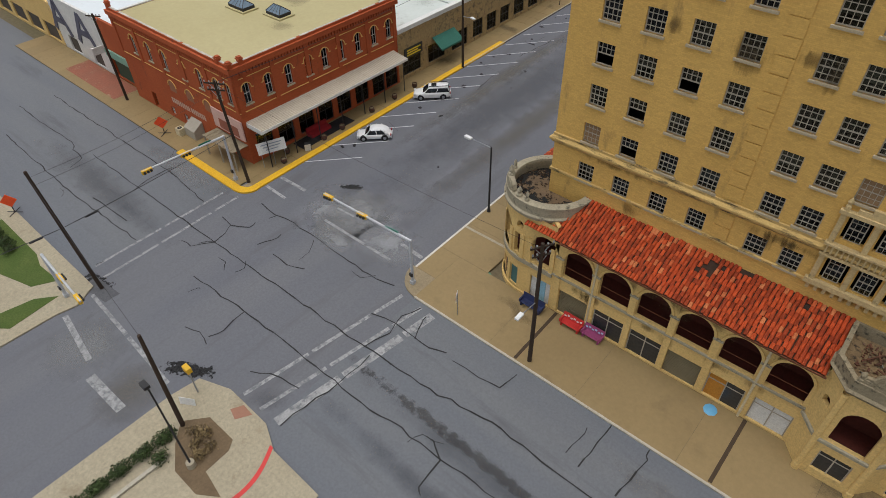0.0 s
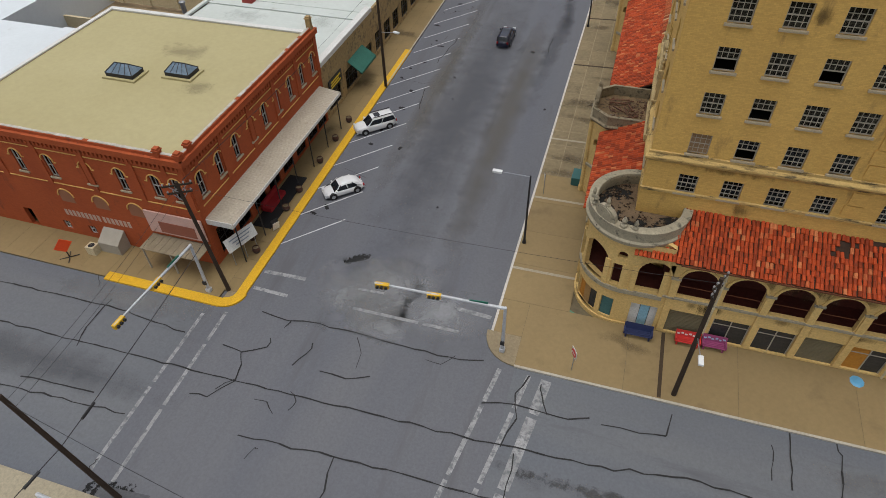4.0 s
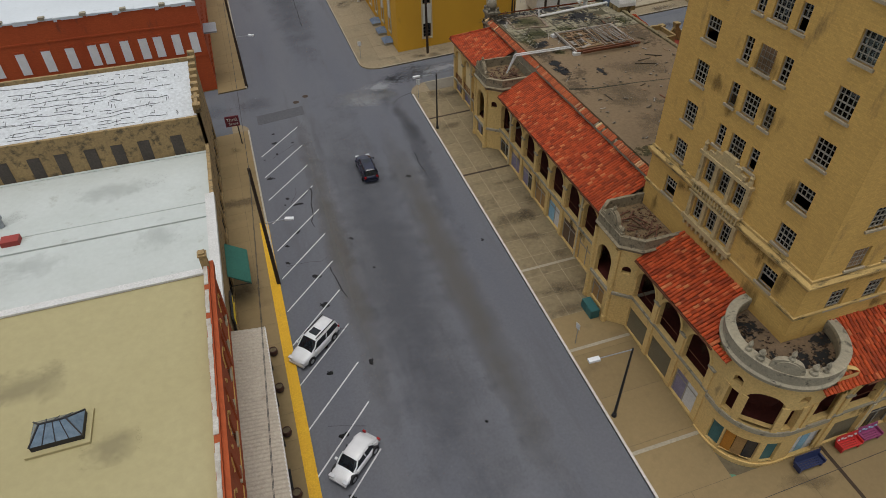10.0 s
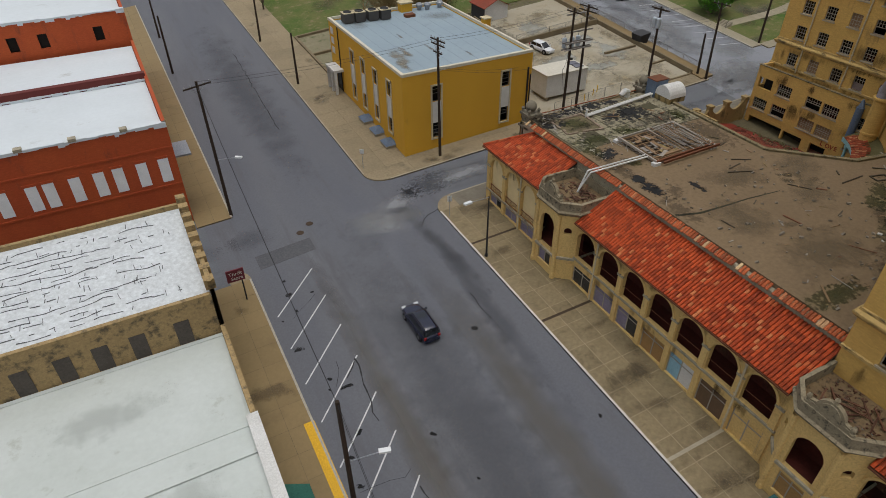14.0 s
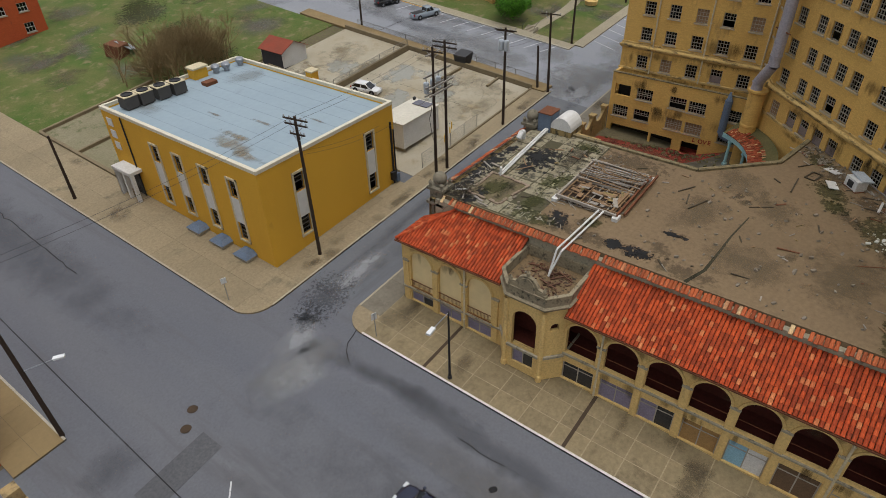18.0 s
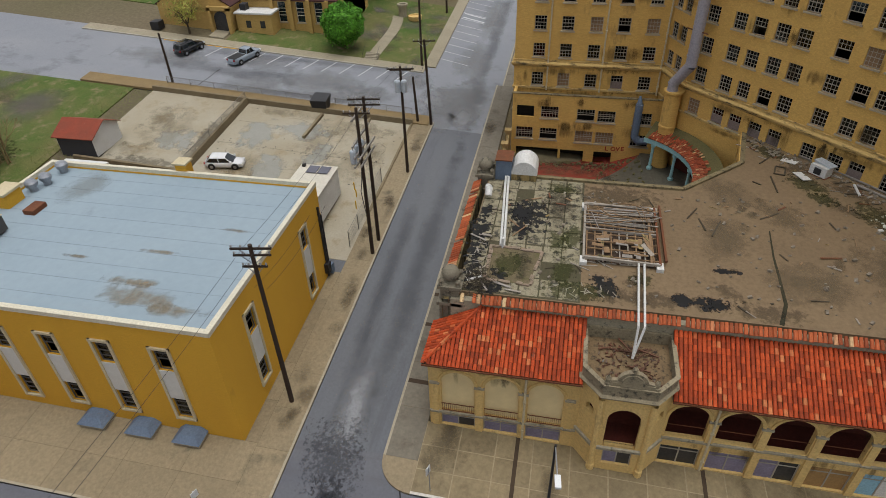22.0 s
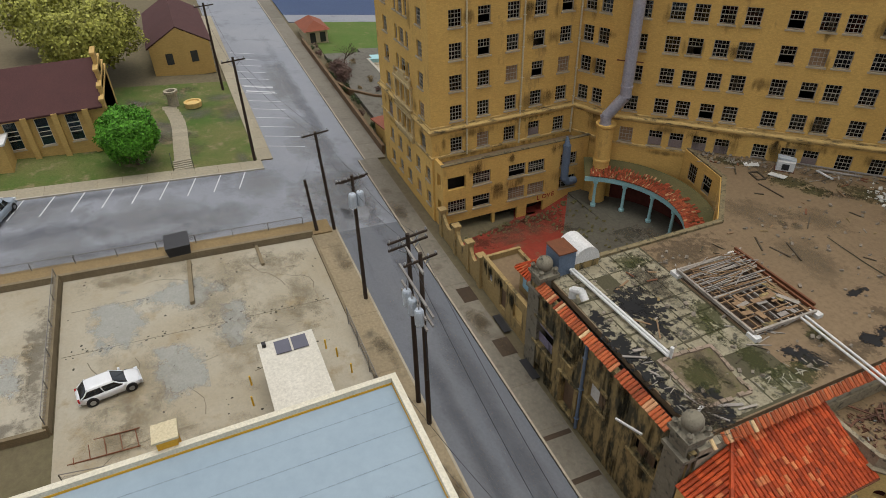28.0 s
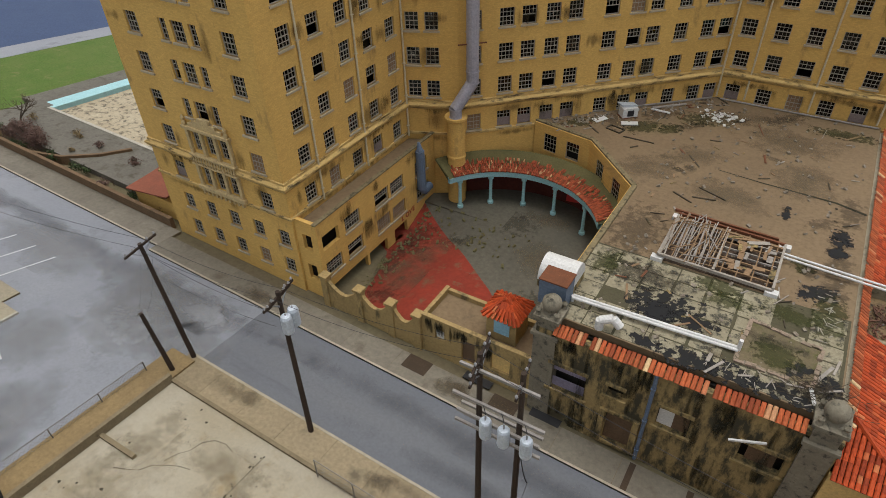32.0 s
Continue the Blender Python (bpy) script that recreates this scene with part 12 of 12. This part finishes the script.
for k in range(16):
    x0 = 37.4 + k * 1.05
    y0 = 113.6 - 0.05 * k + (0.02 * (k - 8) ** 2 if k > 8 else 0)
    piece(None, [(x0, y0 - 0.9), (x0 + 1.02, y0 - 0.9), (x0 + 1.02, y0 + 0.9), (x0, y0 + 0.9)], 0.1, SLABG, "path", 0.2, "pale concrete garden path", kind="structure", category="path")
stp = thing("garden_steps", (36.4, 113.6, G(36, 113.6)), "short flight of concrete garden steps with rails", "steps")
for k in range(6):
    x0 = 35.9 + 0.28 * k
    part("step", Mesh().box(x0, 112.6, G(36, 113.6) - 0.3, x0 + 0.3, 114.6, G(36, 113.6) + 0.1 + 0.13 * k), KERB, stp)
for y in (112.5, 114.7):
    part("rail", Mesh().cyl((36, y, G(36, y) + 1.0), (37.6, y, G(36, y) + 1.7), 0.03, n=6).cyl((36, y, G(36, y)), (36, y, G(36, y) + 1.0), 0.03, n=6), BLACK, stp)
slab((36.9, 137.6, 39.6, 140.1), 0.08, "path", SLABG, kind="structure", category="path", label="pale concrete garden path")
bn = thing("wheelie_bin", (33.2, 146, G(33, 146)), "dark rubbish bin by the road", "bin")
z = G(37.5, 149)
part("body", Mesh().box(36.6, 148.2, z, 38.2, 149.6, z + 1.2), BLACK, bn)
bn.matrix_basis = Matrix.Translation((37.4, 148.9, z))
for o in bn.children:
    o.matrix_parent_inverse = bn.matrix_basis.inverted()

# ---- derelict garden east of the hotel ----
GWALL = surf("rubble_garden_wall", (0.19, 0.12, 0.065), (0.12, 0.08, 0.045), 0.95, 0.8, 5.0, 0.7, dirt=(0.05, 0.045, 0.025))
low_wall((34.2, 90.3), (78, 90.3), 1.1, 0.4, GWALL, "crumbling rubble garden wall along the pavement")
DULLTILE = surf("dull_red_tile", (0.28, 0.085, 0.045), (0.20, 0.07, 0.04), 0.85, 0.8, 6.0, 0.4)
gh = thing("gate_lodge", (80, 88, G(80, 88)), "small white lodge with a red tile roof", "lodge")
z = G(80, 88)
part("wall", Mesh().box(78.2, 85.6, z - 0.5, 84.8, 89.4, z + 2.2), TRIM, gh)
for y0 in (89.9, 85.1):
    part("roof_slope", Mesh().add([(77.6, y0, z + 2.1), (85.4, y0, z + 2.1), (83.6, 87.5, z + 3.5), (79.4, 87.5, z + 3.5)], [(0, 1, 2, 3)]), DULLTILE, gh, "red tile roof slope")
for x0, x1 in ((77.6, 79.4), (85.4, 83.6)):
    part("roof_end", Mesh().add([(x0, 85.1, z + 2.1), (x0, 89.9, z + 2.1), (x1, 87.5, z + 3.5)], [(0, 1, 2)]), DULLTILE, gh)
for y0 in (86.5, 88.3):
    part("doorway", Mesh().box(78.14, y0 - 0.5, z, 78.2, y0 + 0.5, z + 1.7), PANELS["dark"], gh)
po = thing("drained_pool", (55, 76, G(55, 76)), "drained garden pool with pale peeling floor and a turquoise rim", "pool", kind="structure")
TERR = surf("pool_terrace", (0.165, 0.153, 0.127), (0.115, 0.106, 0.085), 0.9, 0.35, 4.0, 0.3, dirt=(0.075, 0.068, 0.05), dirt_at=0.52)
for rect in ((34.5, 82.0, 70.5, 88.4), (34.5, 60, 73, 67), (67.2, 67, 72.5, 82.0), (34.5, 67, 43.6, 82.0)):
    slab(rect, 0.6, "terrace", TERR, po, below=0.9)
slab((44, 67.4, 66.6, 81.6), 0.06, "floor", surf("peeling_pool_floor", (0.46, 0.40, 0.28), (0.36, 0.30, 0.20), 0.8, 0.5, 4.0, 0.2, dirt=(0.09, 0.077, 0.055), dirt_at=0.5), po, label="pale peeling pool floor")
for rect, mt in (((43.6, 81.6, 67.2, 82.0), PALEK), ((66.6, 67.4, 67.2, 81.6), TEAL), ((43.6, 67.0, 67.2, 67.4), TEAL), ((43.6, 67.4, 44.0, 81.6), PALEK)):
    slab(rect, 0.68, "rim", mt, po, below=0.9)
slab((67.4, 69.0, 69.0, 81.0), 0.606, "painted_strip", TEAL, po, below=0.02, label="faded turquoise painted strip of terrace")
for p_, q_ in (((56.9, 90.0), (53.5, 88.8)), ((53.5, 88.8), (50.9, 86.1)), ((50.9, 86.1), (49.4, 83.2))):
    low_wall(p_, q_, 0.9, 0.35, GWALL, "curved crumbling garden wall")
pst = thing("tile_roof_porch", (38.2, 88.2, 5), "small red tile porch roof beside the hotel", "porch")
part("wall", Mesh().box(33.5, 85.6, 4.2, 40.6, 89.2, 7.0), STUCCO, pst)
part("roof", Mesh().add([(35.0, 85.2, 8.1), (41.4, 85.2, 7.2), (41.4, 89.6, 7.0), (35.0, 89.6, 7.9), (35.0, 85.2, 7.95), (41.4, 85.2, 7.05), (41.4, 89.6, 6.85), (35.0, 89.6, 7.75)], [(0, 1, 2, 3), (7, 6, 5, 4), (1, 5, 6, 2), (2, 6, 7, 3), (0, 4, 5, 1)]), DULLTILE, pst, "red tile lean-to roof")
slab((96, 30, 130, 90), 0.06, "parking_area", surf("dark_blue_asphalt", (0.035, 0.06, 0.135), (0.045, 0.075, 0.15), 0.7, 0.2, 3.0, 0.2), kind="structure", category="parking area", label="dark asphalt parking area")
slab((91, 30, 96, 90), 0.06, "road", ASPHALT_E, kind="structure", category="pavement", label="pale pavement beside the parking area")

# ---- street corners south of the crossing ----
CORN = dict(kind="structure", category="pavement")
piece(None, [(-35.0, -30), (-20, -30), (-20, 9.2), (-25, 9.3), (-27.2, 10.3), (-31.8, 10.4), (-34.6, 9.4), (-35.0, 7.0)], 0.14, SLABG, "pavement", 0.5, "pale concrete corner pavement", **CORN)
slab((-20, -30, 60, 8.9), 0.14, "pavement", SLABG, below=0.5, label="pale concrete corner pavement", **CORN)
piece(None, [(-51.4, -30), (-50.4, 5.0), (-50.0, 6.8), (-51.2, 8.9), (-110, 9.0), (-110, -30)], 0.14, SLABG, "pavement", 0.5, "pale concrete corner pavement", **CORN)
m = Mesh()
for k in range(12):
    f0, f1 = k / 12, (k + 1) / 12
    p = [Vector((-25.3, 9.4)).lerp(Vector((-24.2, 4.6)), f) + Vector((0.55 * math.sin(math.pi * f), 0)) for f in (f0, f1)]
    m.prism([(p[0].x - 0.25, p[0].y), (p[0].x + 0.1, p[0].y), (p[1].x + 0.1, p[1].y), (p[1].x - 0.25, p[1].y)][::-1], lambda x, y: G(x, y) - 0.2, lambda x, y: G(x, y) + 0.16)
part("kerb", m, REDP, label="red painted fire-lane kerb", kind="structure", category="kerb")
piece(None, [(-32.3, 6.3), (-30.9, 7.9), (-28.0, 7.9), (-27.5, 7.2), (-27.4, 5.2), (-25.0, 4.8), (-26.5, 3.8), (-29.1, 3.8), (-31.0, 5.0)], 0.17, surf("planting_bed", (0.17, 0.12, 0.07), (0.12, 0.085, 0.05), 0.95, 0.8, 5.0, 0.5), "planting_bed", 0.2, "bare earth planting bed", kind="structure", category="bed")
piece(None, [(-30.3, 9.3), (-29.8, 10.2), (-28.6, 10.1), (-29.3, 9.0)][::-1], 0.155, plain("brick_ramp", (0.30, 0.15, 0.10), 0.85), "kerb_ramp", 0.1, "brick-red tactile kerb ramp", kind="structure", category="ramp")
hd = thing("hedge", (-31.5, 1.0, G(-31, 1)), "low dark green clipped hedge by the pavement", "hedge")
for k in range(7):
    x, y = -32.0 + 0.03 * k, -5.5 + 1.7 * k
    part("foliage", leaves((x, y, G(x, y) + 0.6), (0.62, 1.05, 0.4), 800, 0.09, 400 + k, 0.2, 0.3, -0.9), LEAFD, hd)
for k, (x, y) in enumerate(((-29.6, 6.0), (-28.7, 5.6), (-29.9, 6.9), (-30.6, 6.3), (-28.6, 6.6))):
    shrub(x, y, 0.55, 0.55, 0.45, TWIG, 450, 500 + k, "dry brown ornamental grass clump", 0.1, 0.15)
shrub(-30.6, 3.6, 0.7, 0.7, 0.5, LEAFD, 500, 520, "grey-green shrub in the bed", 0.09, 0.15)
low_wall((-30.4, 4.0), (-30.8, -9), 0.35, 0.3, PALEK, "low white garden kerb wall")
for poly in ([(-54.4, 7.1), (-57.8, 6.9), (-59.7, 7.4), (-68, 7.4), (-68, 4.4), (-59.7, 3.9), (-55.6, 5.1)], [(-51.9, 1.7), (-52.4, 6.2), (-53.8, 4.6), (-54.6, 1.0), (-53.1, 0.8)]):
    piece(None, poly[::-1], 0.17, surf("corner_turf", (0.055, 0.095, 0.018), (0.09, 0.12, 0.03), 0.95, 0.5, 6.0, 0.6), "lawn", 0.2, "small patchy corner lawn", kind="structure", category="lawn")
for k in range(4):
    shrub(-66.5 + 1.5 * k, 6.0, 0.9, 0.8, 0.6, LEAFD, 700, 540 + k, "clipped dark green corner bush", 0.09, 0.15)
lowb = thing("corner_store", (-75, -8, -0.6), "low pale store south of the crossing", "building")
part("wall", Mesh().box(-100, -30, -1.5, -72, 2, 4.6), STUCCO2, lowb)
part("roof", Mesh().box(-100.2, -30.2, 4.6, -71.8, 2.2, 4.9), WROOF, lowb)
# block beyond the field and far houses that close the place
fb = thing("far_brick_building", (-20, 205, 6), "low red brick building beyond the field", "building")
part("wall", Mesh().box(-29, 198, 4, -10, 212, 10.5), BRICK, fb)
part("roof", Mesh().box(-29.2, 197.8, 10.5, -9.8, 212.2, 10.9), WROOF2, fb)
